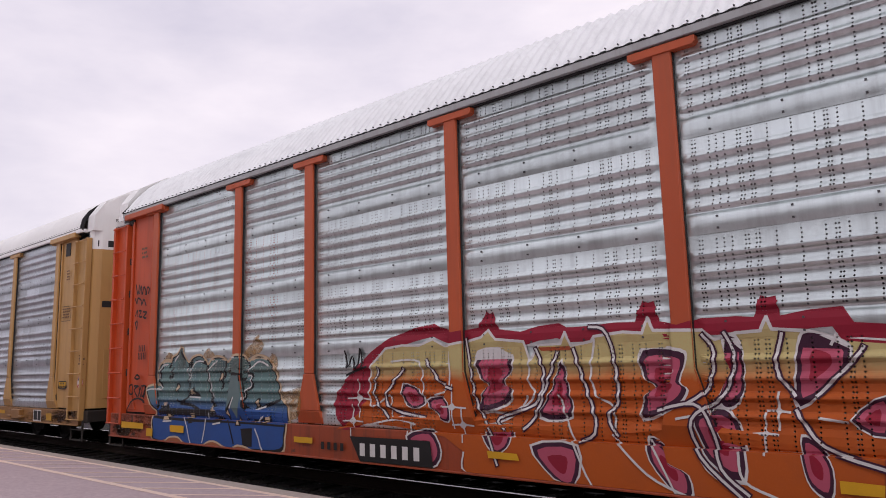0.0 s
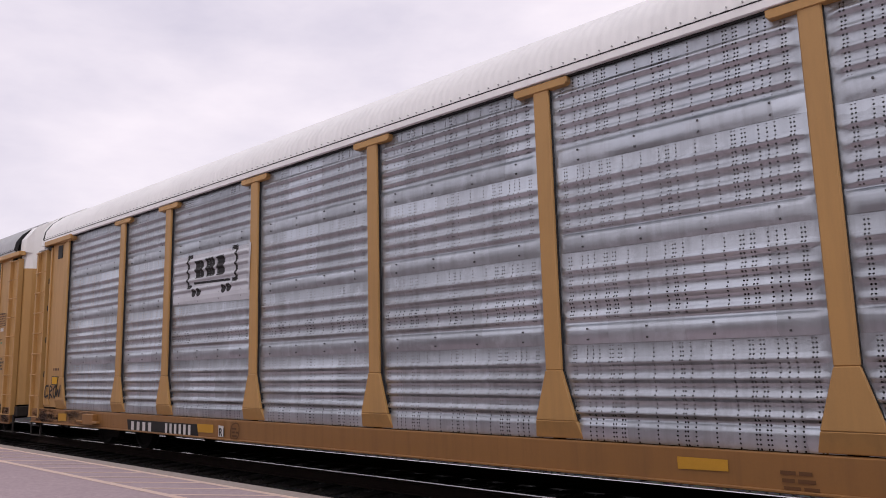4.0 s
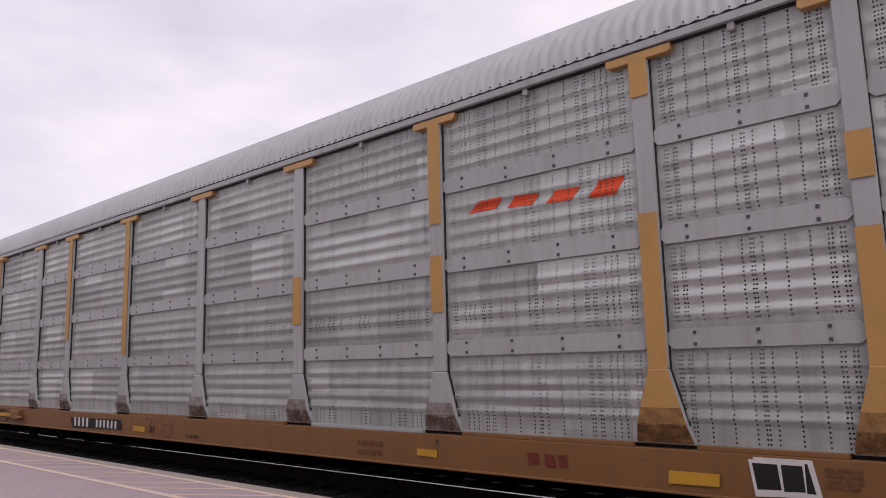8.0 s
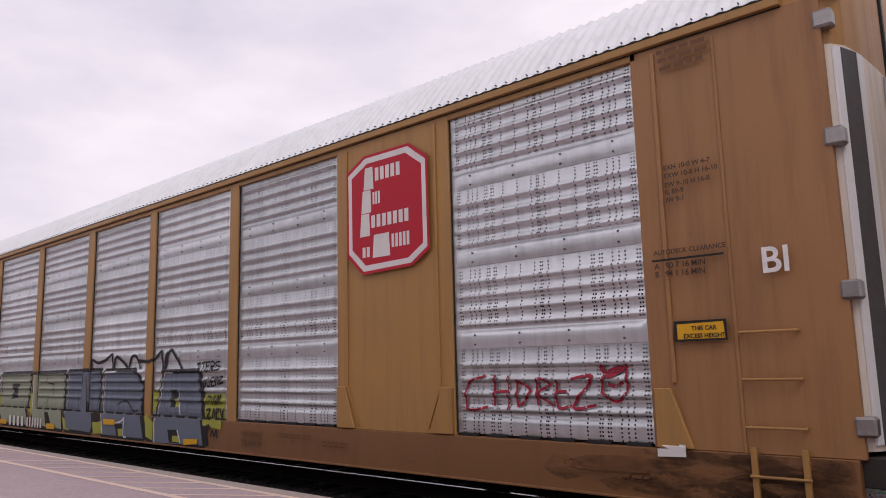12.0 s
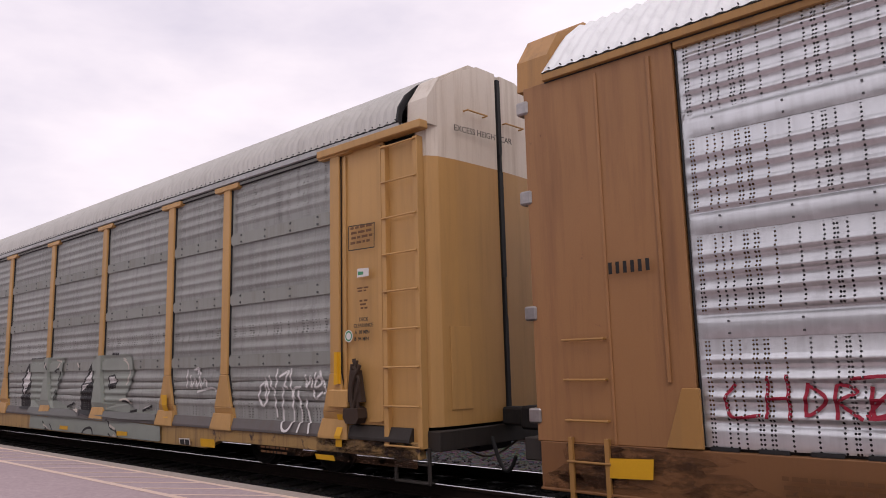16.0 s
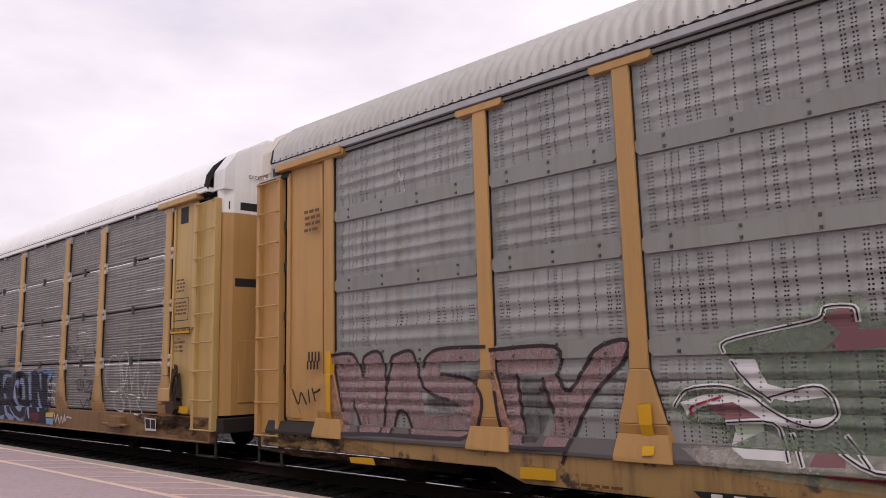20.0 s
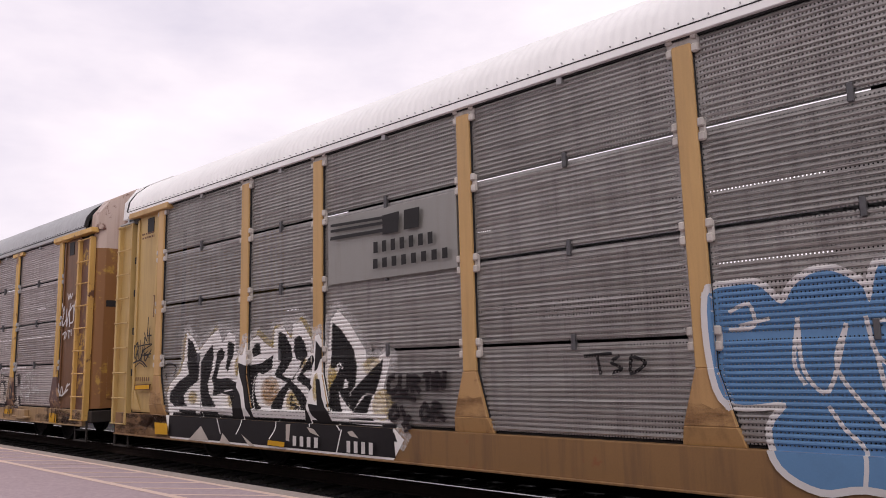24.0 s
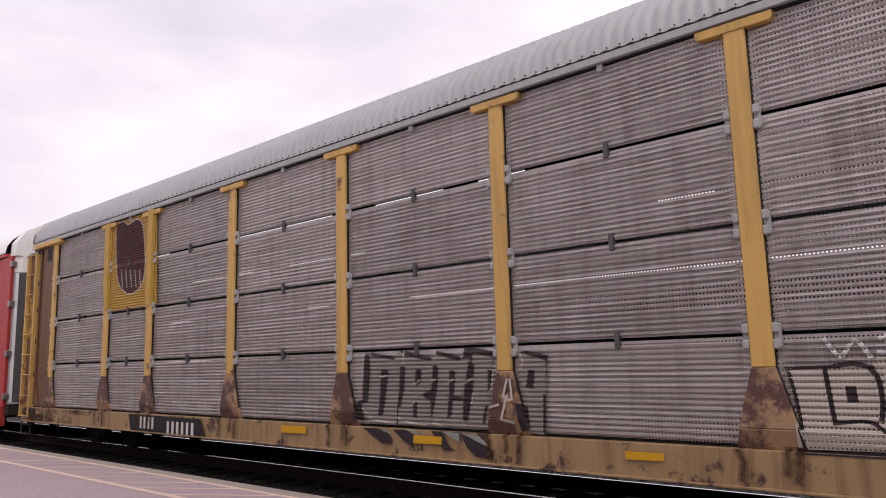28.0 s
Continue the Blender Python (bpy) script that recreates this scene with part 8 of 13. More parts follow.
for z0, z1 in ((0.62, 0.84), (0.62, 0.76)):
    E_SPRAY.fill(SPRAY_BONE, [(-6.5, z0), (-1.75, z0), (-1.6, z1), (-6.7, z1)])
E_SPRAY.thin = False
E_SPRAY.fill(SPRAY_MAROON, [(-5.4, 1.88), (-5.24, 1.97), (-5.12, 1.91), (-5.14, 1.74), (-5.4, 1.62), (-5.26, 1.76)])
E_SPRAY.fill(SPRAY_MAROON, [(-5.25, 1.78), (-4.9, 1.77), (-4.93, 1.63), (-5.31, 1.6)])
E_SPRAY.fill(SPRAY_MAROON, [(-4.55, 1.58), (-4.35, 1.61), (-4.38, 1.2), (-4.53, 1.2)])
E_SPRAY.fill(SPRAY_MAROON, [(-3.43, 1.68), (-3.19, 1.78), (-3.04, 1.85), (-2.98, 1.79), (-3.17, 1.68), (-3.25, 1.52), (-3.4, 1.56)])
E_SPRAY.fill(SPRAY_MAROON, [(-3.03, 1.61), (-2.9, 1.73), (-2.84, 1.59), (-2.56, 1.54), (-2.64, 1.41), (-2.81, 1.38), (-2.99, 1.4)])
E_SPRAY.fill(SPRAY_MAROON, [(-2.99, 1.34), (-2.65, 1.34), (-2.69, 1.25), (-3.09, 1.22), (-3.23, 1.31)])
E_SPRAY.fill(SPRAY_MAROON, [(-2.91, 1.11), (-2.69, 1.23), (-2.59, 1.23), (-2.65, 1.11), (-2.82, 1.02)])
E_SPRAY.fill(SPRAY_MAROON, [(-4.46, 1.1), (-4.3, 1.17), (-4.3, 0.87), (-4.37, 0.74), (-4.48, 0.86)])
E_SPRAY.fill(SPRAY_MAROON, [(-3.97, 0.76), (-3.63, 0.81), (-3.47, 0.69), (-3.97, 0.71)])
E_SPRAY.fill(SPRAY_MAROON, [(-3.85, 1.02), (-3.67, 1.06), (-3.67, 0.84), (-3.83, 0.83)])
E_SPRAY.fill(SPRAY_MAROON, [(-5.54, 0.78), (-5.31, 0.83), (-5.32, 0.68), (-5.59, 0.67)])
E_SPRAY.fill(SPRAY_MAROON, [(-6.47, 1.14), (-6.1, 1.22), (-5.85, 1.11), (-5.91, 1.01), (-6.26, 1.02)])
E_SPRAY.fill(SPRAY_WHITE, [(-6.21, 1.56), (-5.98, 1.55), (-5.89, 1.34), (-5.75, 1.3), (-5.49, 1.32), (-5.42, 1.23), (-5.7, 1.19), (-5.9, 1.22), (-6.09, 1.34)])
E_SPRAY.fill(SPRAY_WHITE, [(-6.69, 1.17), (-6.47, 1.24), (-6.25, 1.26), (-5.95, 1.18), (-5.81, 1.07), (-5.57, 1.04), (-5.38, 1.08), (-5.43, 1.01), (-5.67, 0.96), (-5.91, 1.01), (-6.2, 1.18), (-6.47, 1.14), (-6.64, 1.05)])
E_SPRAY.fill(SPRAY_WHITE, [(-6.21, 0.91), (-5.96, 0.95), (-5.82, 0.88), (-5.75, 0.7), (-6.12, 0.7), (-6.25, 0.79)])
E_SPRAY.fill(SPRAY_WHITE, [(-4.89, 1.66), (-4.85, 1.3), (-4.56, 1.36), (-4.65, 1.13), (-4.73, 1.2), (-4.86, 1.13), (-4.91, 1.3)])
E_SPRAY.fill(SPRAY_WHITE, [(-4.31, 1.04), (-4.08, 1.21), (-3.92, 1.4), (-3.77, 1.53), (-3.75, 1.34), (-3.59, 1.31), (-3.66, 1.24), (-3.9, 1.18), (-4.05, 1.04), (-4.18, 0.81), (-4.29, 0.87)])
E_SPRAY.fill(SPRAY_WHITE, [(-3.56, 1.59), (-3.4, 1.56), (-3.43, 1.4), (-3.56, 1.45)])
E_SPRAY.fill(SPRAY_WHITE, [(-3.21, 1.55), (-3.08, 1.64), (-3.05, 1.55), (-2.98, 1.43), (-3.11, 1.37), (-3.24, 1.4)])
E_SPRAY.fill(SPRAY_WHITE, [(-3.28, 1.19), (-3.09, 1.22), (-2.94, 1.1), (-3.12, 0.86), (-3.2, 1.01), (-3.3, 1.07)])
E_SPRAY.fill(SPRAY_WHITE, [(-2.57, 1.34), (-2.3, 1.46), (-2.03, 1.43), (-2.04, 1.37), (-2.25, 1.4), (-2.53, 1.26)])
E_SPRAY.fill(SPRAY_WHITE, [(-2.53, 1.26), (-2.26, 1.3), (-2.06, 1.21), (-2.06, 1.14), (-2.27, 1.23), (-2.5, 1.2)])
E_SPRAY.fill(SPRAY_WHITE, [(-4.12, 0.69), (-3.51, 0.63), (-3.48, 0.6), (-4.09, 0.59)])
E_SPRAY.fill(SPRAY_WHITE, [(-3.44, 0.7), (-3.19, 0.8), (-3.14, 0.72), (-3.42, 0.64)])
E_SPRAY.fill(SPRAY_WHITE, [(-3.55, 1.31), (-3.45, 1.34), (-3.49, 1.06), (-3.58, 1.03)])
E_SPRAY.fill(SPRAY_WHITE, [(-3.96, 0.92), (-3.85, 0.95), (-3.86, 0.86), (-3.96, 0.85)])
E_SPRAY.fill(SPRAY_PALEGREEN, [(-4.41, 1.89), (-4.21, 1.97), (-4.21, 1.88), (-4.39, 1.82)])
E_SPRAY.fill(SPRAY_PALEGREEN, [(-4.32, 1.78), (-4.18, 1.81), (-4.23, 1.37), (-4.31, 1.34)])
E_SPRAY.fill(SPRAY_PALEGREEN, [(-4.07, 1.77), (-3.85, 1.9), (-3.6, 1.93), (-3.46, 1.84), (-3.48, 1.78), (-3.68, 1.82), (-3.97, 1.73)])
E_SPRAY.fill(SPRAY_PALEGREEN, [(-3.75, 0.96), (-3.5, 1), (-3.51, 0.81), (-3.73, 0.8)])
E_SPRAY.fill(SPRAY_PALEGREEN, [(-2.95, 0.81), (-2.67, 0.87), (-2.63, 0.75), (-2.92, 0.73)])
E_SPRAY.fill(SPRAY_PALEGREEN, [(-2.58, 0.86), (-2.41, 0.87), (-2.43, 0.75), (-2.57, 0.75)])
E_SPRAY.fill(SPRAY_PALEGREEN, [(-6.21, 1), (-5.96, 1.01), (-5.94, 0.92), (-6.19, 0.89)])
E_SPRAY.line(SPRAY_WHITE, 0.046, [(-6.24, 1.62), (-6.21, 1.72), (-5.72, 1.82), (-5.42, 1.88), (-5.36, 1.97), (-5.15, 1.96), (-5.13, 1.85)])
E_SPRAY.line(SPRAY_WHITE, 0.046, [(-6.75, 1.13), (-6.63, 1.28), (-6.3, 1.32), (-6.05, 1.24), (-5.81, 1.07), (-5.53, 0.98), (-5.36, 1.08), (-5.38, 1.23), (-5.51, 1.32), (-5.9, 1.22)])
E_SPRAY.line(SPRAY_WHITE, 0.046, [(-6.19, 1.54), (-6.04, 1.34), (-5.87, 1.2)])
E_SPRAY.line(SPRAY_WHITE, 0.046, [(-4.89, 1.7), (-4.88, 1.09), (-4.73, 1.2), (-4.73, 1.03), (-4.6, 1.36)])
E_SPRAY.line(SPRAY_WHITE, 0.046, [(-4.69, 1.87), (-4.58, 1.72), (-4.54, 1.62), (-4.7, 1.62), (-4.82, 1.8)])
E_SPRAY.line(SPRAY_WHITE, 0.046, [(-4.41, 1.91), (-4.21, 1.98), (-4.22, 1.9), (-4.4, 1.81), (-4.41, 1.91)])
E_SPRAY.line(SPRAY_WHITE, 0.046, [(-4.34, 1.78), (-4.33, 1.34), (-4.21, 1.37)])
E_SPRAY.line(SPRAY_WHITE, 0.046, [(-4.11, 1.77), (-3.85, 1.9), (-3.6, 1.93), (-3.45, 1.83), (-3.5, 1.75), (-3.68, 1.84), (-3.97, 1.75)])
E_SPRAY.line(SPRAY_WHITE, 0.046, [(-3.42, 1.75), (-3.19, 1.81), (-3.02, 1.87), (-2.95, 1.79), (-3.04, 1.69), (-2.87, 1.72), (-2.82, 1.6), (-2.56, 1.55), (-2.64, 1.41), (-2.79, 1.37), (-2.64, 1.31)])
E_SPRAY.line(SPRAY_WHITE, 0.046, [(-3.21, 1.55), (-3.08, 1.66), (-2.98, 1.46), (-3.09, 1.37), (-3.23, 1.4), (-3.21, 1.55)])
E_SPRAY.line(SPRAY_WHITE, 0.046, [(-3.15, 1.19), (-3, 1.22), (-2.92, 1.13), (-3.1, 1.16)])
E_SPRAY.line(SPRAY_WHITE, 0.046, [(-3.21, 1.22), (-3.29, 1.16), (-3.27, 1.07), (-2.96, 1.08), (-3.16, 0.8)])
E_SPRAY.line(SPRAY_WHITE, 0.046, [(-2.95, 1.13), (-2.6, 1.27), (-2.6, 1.17), (-2.74, 1), (-2.95, 0.81), (-2.63, 0.75), (-2.45, 0.68), (-2.59, 0.59), (-3.17, 0.68), (-3.13, 0.83)])
E_SPRAY.line(SPRAY_WHITE, 0.046, [(-2.96, 0.84), (-2.67, 0.87), (-2.61, 0.75), (-2.93, 0.73)])
E_SPRAY.line(SPRAY_WHITE, 0.046, [(-2.58, 0.86), (-2.41, 0.88), (-2.42, 0.75), (-2.56, 0.75), (-2.58, 0.86)])
E_SPRAY.line(SPRAY_WHITE, 0.046, [(-4.46, 1.17), (-4.3, 1.2), (-3.99, 1.37), (-3.73, 1.56)])
E_SPRAY.line(SPRAY_WHITE, 0.046, [(-4.31, 1.04), (-4.31, 0.74), (-4.19, 0.62)])
E_SPRAY.line(SPRAY_WHITE, 0.046, [(-4.06, 1.01), (-3.9, 1.18), (-3.66, 1.24), (-3.65, 1.09)])
E_SPRAY.line(SPRAY_WHITE, 0.046, [(-3.94, 1.11), (-3.89, 0.92), (-3.76, 0.83)])
E_SPRAY.line(SPRAY_WHITE, 0.046, [(-4.46, 1.07), (-4.51, 0.86), (-4.37, 0.74)])
E_SPRAY.line(SPRAY_WHITE, 0.046, [(-4.01, 0.69), (-3.69, 0.8), (-3.44, 0.7), (-3.16, 0.8)])
E_SPRAY.line(SPRAY_WHITE, 0.046, [(-3.56, 1.61), (-3.57, 1.45), (-3.42, 1.39)])
E_SPRAY.line(SPRAY_WHITE, 0.046, [(-5.44, 0.86), (-5.1, 0.66), (-4.57, 0.69)])
E_SPRAY.line(SPRAY_WHITE, 0.046, [(-5.72, 0.92), (-5.64, 0.67)])
E_SPRAY.line(SPRAY_WHITE, 0.046, [(-5.81, 0.92), (-5.75, 0.7)])
E_SPRAY.line(SPRAY_WHITE, 0.046, [(-6.26, 1), (-5.86, 1.01), (-5.8, 0.81)])
E_SPRAY.line(SPRAY_WHITE, 0.046, [(-5.3, 0.92), (-5.14, 0.69)])
E_SPRAY.line(SPRAY_DARK, 0.014, [(-6.24, 1.62), (-6.21, 1.72), (-5.72, 1.82), (-5.42, 1.88), (-5.36, 1.97), (-5.15, 1.96), (-5.13, 1.85)])
E_SPRAY.line(SPRAY_DARK, 0.014, [(-6.75, 1.13), (-6.63, 1.28), (-6.3, 1.32), (-6.05, 1.24), (-5.81, 1.07), (-5.53, 0.98), (-5.36, 1.08), (-5.38, 1.23), (-5.51, 1.32), (-5.9, 1.22)])
E_SPRAY.line(SPRAY_DARK, 0.014, [(-6.19, 1.54), (-6.04, 1.34), (-5.87, 1.2)])
E_SPRAY.line(SPRAY_DARK, 0.014, [(-4.89, 1.7), (-4.88, 1.09), (-4.73, 1.2), (-4.73, 1.03), (-4.6, 1.36)])
E_SPRAY.line(SPRAY_DARK, 0.014, [(-4.69, 1.87), (-4.58, 1.72), (-4.54, 1.62), (-4.7, 1.62), (-4.82, 1.8)])
E_SPRAY.line(SPRAY_DARK, 0.014, [(-4.41, 1.91), (-4.21, 1.98), (-4.22, 1.9), (-4.4, 1.81), (-4.41, 1.91)])
E_SPRAY.line(SPRAY_DARK, 0.014, [(-4.34, 1.78), (-4.33, 1.34), (-4.21, 1.37)])
E_SPRAY.line(SPRAY_DARK, 0.014, [(-4.11, 1.77), (-3.85, 1.9), (-3.6, 1.93), (-3.45, 1.83), (-3.5, 1.75), (-3.68, 1.84), (-3.97, 1.75)])
E_SPRAY.line(SPRAY_DARK, 0.014, [(-3.42, 1.75), (-3.19, 1.81), (-3.02, 1.87), (-2.95, 1.79), (-3.04, 1.69), (-2.87, 1.72), (-2.82, 1.6), (-2.56, 1.55), (-2.64, 1.41), (-2.79, 1.37), (-2.64, 1.31)])
E_SPRAY.line(SPRAY_DARK, 0.014, [(-3.21, 1.55), (-3.08, 1.66), (-2.98, 1.46), (-3.09, 1.37), (-3.23, 1.4), (-3.21, 1.55)])
E_SPRAY.line(SPRAY_DARK, 0.014, [(-3.15, 1.19), (-3, 1.22), (-2.92, 1.13), (-3.1, 1.16)])
E_SPRAY.line(SPRAY_DARK, 0.014, [(-3.21, 1.22), (-3.29, 1.16), (-3.27, 1.07), (-2.96, 1.08), (-3.16, 0.8)])
E_SPRAY.line(SPRAY_DARK, 0.014, [(-2.95, 1.13), (-2.6, 1.27), (-2.6, 1.17), (-2.74, 1), (-2.95, 0.81), (-2.63, 0.75), (-2.45, 0.68), (-2.59, 0.59), (-3.17, 0.68), (-3.13, 0.83)])
E_SPRAY.line(SPRAY_DARK, 0.014, [(-2.96, 0.84), (-2.67, 0.87), (-2.61, 0.75), (-2.93, 0.73)])
E_SPRAY.line(SPRAY_DARK, 0.014, [(-2.58, 0.86), (-2.41, 0.88), (-2.42, 0.75), (-2.56, 0.75), (-2.58, 0.86)])
E_SPRAY.line(SPRAY_DARK, 0.014, [(-4.46, 1.17), (-4.3, 1.2), (-3.99, 1.37), (-3.73, 1.56)])
E_SPRAY.line(SPRAY_DARK, 0.014, [(-4.31, 1.04), (-4.31, 0.74), (-4.19, 0.62)])
E_SPRAY.line(SPRAY_DARK, 0.014, [(-4.06, 1.01), (-3.9, 1.18), (-3.66, 1.24), (-3.65, 1.09)])
E_SPRAY.line(SPRAY_DARK, 0.014, [(-3.94, 1.11), (-3.89, 0.92), (-3.76, 0.83)])
E_SPRAY.line(SPRAY_DARK, 0.014, [(-4.46, 1.07), (-4.51, 0.86), (-4.37, 0.74)])
E_SPRAY.line(SPRAY_DARK, 0.014, [(-4.01, 0.69), (-3.69, 0.8), (-3.44, 0.7), (-3.16, 0.8)])
E_SPRAY.line(SPRAY_DARK, 0.014, [(-3.56, 1.61), (-3.57, 1.45), (-3.42, 1.39)])
E_SPRAY.line(SPRAY_DARK, 0.014, [(-5.44, 0.86), (-5.1, 0.66), (-4.57, 0.69)])
E_SPRAY.line(SPRAY_DARK, 0.014, [(-5.72, 0.92), (-5.64, 0.67)])
E_SPRAY.line(SPRAY_DARK, 0.014, [(-5.81, 0.92), (-5.75, 0.7)])
E_SPRAY.line(SPRAY_DARK, 0.014, [(-6.26, 1), (-5.86, 1.01), (-5.8, 0.81)])
E_SPRAY.line(SPRAY_DARK, 0.014, [(-5.3, 0.92), (-5.14, 0.69)])
E_SPRAY.line(SPRAY_CRIMSON, 0.022, [(-2.53, 1.26), (-2.31, 1.3), (-2.12, 1.23), (-2.06, 1.14)])
E_SPRAY.line(SPRAY_CRIMSON, 0.022, [(-6.58, 1.05), (-6.58, 1.13), (-6.31, 1.22)])
E_SPRAY.line(SPRAY_CRIMSON, 0.022, [(-4.89, 1.66), (-4.89, 1.3), (-4.86, 1.16)])
E_SPRAY.line(SPRAY_CRIMSON, 0.022, [(-3.14, 0.88), (-2.97, 1.09)])
E_SPRAY.line(SPRAY_CRIMSON, 0.022, [(-5.45, 0.6), (-4.98, 0.6)])
E_SPRAY.line(SPRAY_CRIMSON, 0.022, [(-2.98, 0.5), (-2.91, 0.55)])
E_SPRAY.finish()
E_SPRAY = Spray(train[4], "graffiti", "silver-grey graffiti with dark eyes", E_SPRAY.depth)
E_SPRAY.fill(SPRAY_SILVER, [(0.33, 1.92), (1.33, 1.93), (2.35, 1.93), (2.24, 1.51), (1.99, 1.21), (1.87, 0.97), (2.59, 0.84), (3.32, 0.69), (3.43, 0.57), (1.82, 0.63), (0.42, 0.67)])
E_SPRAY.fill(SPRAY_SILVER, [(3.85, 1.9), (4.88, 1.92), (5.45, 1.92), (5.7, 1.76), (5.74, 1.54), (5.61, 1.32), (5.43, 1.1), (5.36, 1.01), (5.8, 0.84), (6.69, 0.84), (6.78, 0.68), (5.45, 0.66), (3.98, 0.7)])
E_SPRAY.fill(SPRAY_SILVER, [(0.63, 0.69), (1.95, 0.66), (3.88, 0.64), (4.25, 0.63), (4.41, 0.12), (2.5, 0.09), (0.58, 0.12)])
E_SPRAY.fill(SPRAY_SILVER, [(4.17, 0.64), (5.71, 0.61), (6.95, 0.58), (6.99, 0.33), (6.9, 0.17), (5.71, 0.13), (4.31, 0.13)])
E_SPRAY.fill(SPRAY_DARK, [(-0.22, 1.42), (0.27, 1.83), (0.41, 1.28), (-0.15, 0.98)])
E_SPRAY.fill(SPRAY_DARK, [(3.28, 1.25), (3.85, 1.76), (3.91, 1.29), (3.3, 1.11)])
E_SPRAY.fill(SPRAY_DARK, [(3.28, 1.16), (3.88, 1.33), (3.9, 0.67), (3.34, 0.73)])
E_SPRAY.fill(SPRAY_DARK, [(4.63, 1.49), (4.89, 1.52), (5.08, 1.41), (4.97, 1.25), (4.66, 1.21)])
E_SPRAY.fill(SPRAY_DARK, [(-0.25, 1.01), (0.36, 1.13), (0.42, 0.73), (-0.2, 0.74)])
E_SPRAY.fill(SPRAY_WHITE, [(-0.12, 1.4), (0.25, 1.7), (0.31, 1.37), (-0.06, 1.07)])
E_SPRAY.fill(SPRAY_WHITE, [(3.35, 1.25), (3.81, 1.62), (3.84, 1.39), (3.37, 1.18)])
E_SPRAY.fill(SPRAY_WHITE, [(4.69, 1.46), (4.91, 1.48), (5.02, 1.4), (4.93, 1.34), (4.69, 1.33)])
E_SPRAY.fill(SPRAY_WHITE, [(6.22, 0.9), (6.44, 0.94), (6.34, 0.85), (6.14, 0.84)])
E_SPRAY.fill(SPRAY_WHITE, [(2.77, 0.91), (3.01, 0.94), (2.78, 0.86)])
E_SPRAY.line(SPRAY_DARK, 0.03, [(0.36, 1.92), (1.33, 1.93)])
E_SPRAY.line(SPRAY_DARK, 0.03, [(-0.03, 1.2), (0.28, 1.27)])
E_SPRAY.line(SPRAY_DARK, 0.03, [(3.41, 1.32), (3.86, 1.36)])
E_SPRAY.line(SPRAY_DARK, 0.03, [(4.69, 1.32), (4.99, 1.34)])
E_SPRAY.line(SPRAY_DARK, 0.05, [(1.33, 1.81), (1.46, 1.66)])
E_SPRAY.line(SPRAY_DARK, 0.05, [(1.84, 1.59), (2.1, 1.65), (2.05, 1.31)])
E_SPRAY.line(SPRAY_DARK, 0.05, [(1.92, 1.18), (1.8, 0.97)])
E_SPRAY.line(SPRAY_DARK, 0.05, [(2.59, 0.83), (2.96, 0.92)])
E_SPRAY.line(SPRAY_DARK, 0.05, [(3.43, 0.69), (3.31, 0.87)])
E_SPRAY.line(SPRAY_DARK, 0.05, [(3.66, 0.7), (3.59, 1.07), (3.76, 1.19)])
E_SPRAY.line(SPRAY_DARK, 0.05, [(4.79, 1.93), (5.08, 1.92)])
E_SPRAY.line(SPRAY_DARK, 0.05, [(5.31, 1.01), (5.67, 0.98)])
E_SPRAY.line(SPRAY_DARK, 0.05, [(5.63, 0.8), (5.89, 0.83)])
E_SPRAY.line(SPRAY_DARK, 0.05, [(6.14, 0.83), (6.5, 0.92)])
E_SPRAY.line(SPRAY_DARK, 0.05, [(1.41, 0.48), (1.84, 0.16), (1.56, 0.32)])
E_SPRAY.line(SPRAY_DARK, 0.05, [(1.83, 0.43), (1.97, 0.21)])
E_SPRAY.line(SPRAY_DARK, 0.05, [(3.56, 0.15), (3.66, 0.37), (4.04, 0.43), (4.15, 0.19)])
E_SPRAY.line(SPRAY_DARK, 0.05, [(4.8, 0.63), (4.94, 0.47), (5.18, 0.42), (5.36, 0.16)])
E_SPRAY.line(SPRAY_DARK, 0.05, [(4.95, 0.19), (4.85, 0.35)])
E_SPRAY.line(SPRAY_BONE, 0.04, [(1.89, 1.86), (2.16, 1.82), (2.03, 1.69)])
E_SPRAY.line(SPRAY_BONE, 0.04, [(5.27, 1.83), (5.54, 1.71), (5.56, 1.49), (5.45, 1.32)])
E_SPRAY.line(SPRAY_BONE, 0.04, [(5.18, 1.01), (5.45, 1.04), (5.67, 0.96)])
E_SPRAY.line(SPRAY_BONE, 0.04, [(3.11, 1.77), (3.19, 1.7)])
E_SPRAY.line(SPRAY_BONE, 0.04, [(3.02, 0.8), (3.26, 0.75)])
E_SPRAY.line(SPRAY_BONE, 0.04, [(1.34, 1.7), (1.41, 1.8)])
E_SPRAY.fill(SPRAY_BONE, [(3.65, 0.15), (3.76, 0.29), (3.99, 0.32), (4.08, 0.18)])
E_SPRAY.fill(SPRAY_BONE, [(5.01, 0.25), (5.1, 0.36), (5.23, 0.26), (5.25, 0.2)])
E_SPRAY.line(SPRAY_BONE, 0.05, [(1.47, 0.41), (1.84, 0.24)])
E_SPRAY.line(SPRAY_BONE, 0.05, [(4.9, 0.52), (5.13, 0.46)])
E_SPRAY.finish()
E_SPRAY = Spray(train[4], "graffiti", "white scrawled tags", E_SPRAY.depth)
E_SPRAY.line(SPRAY_WHITE, 0.038, [(7.78, 1.57), (7.79, 1.27)])
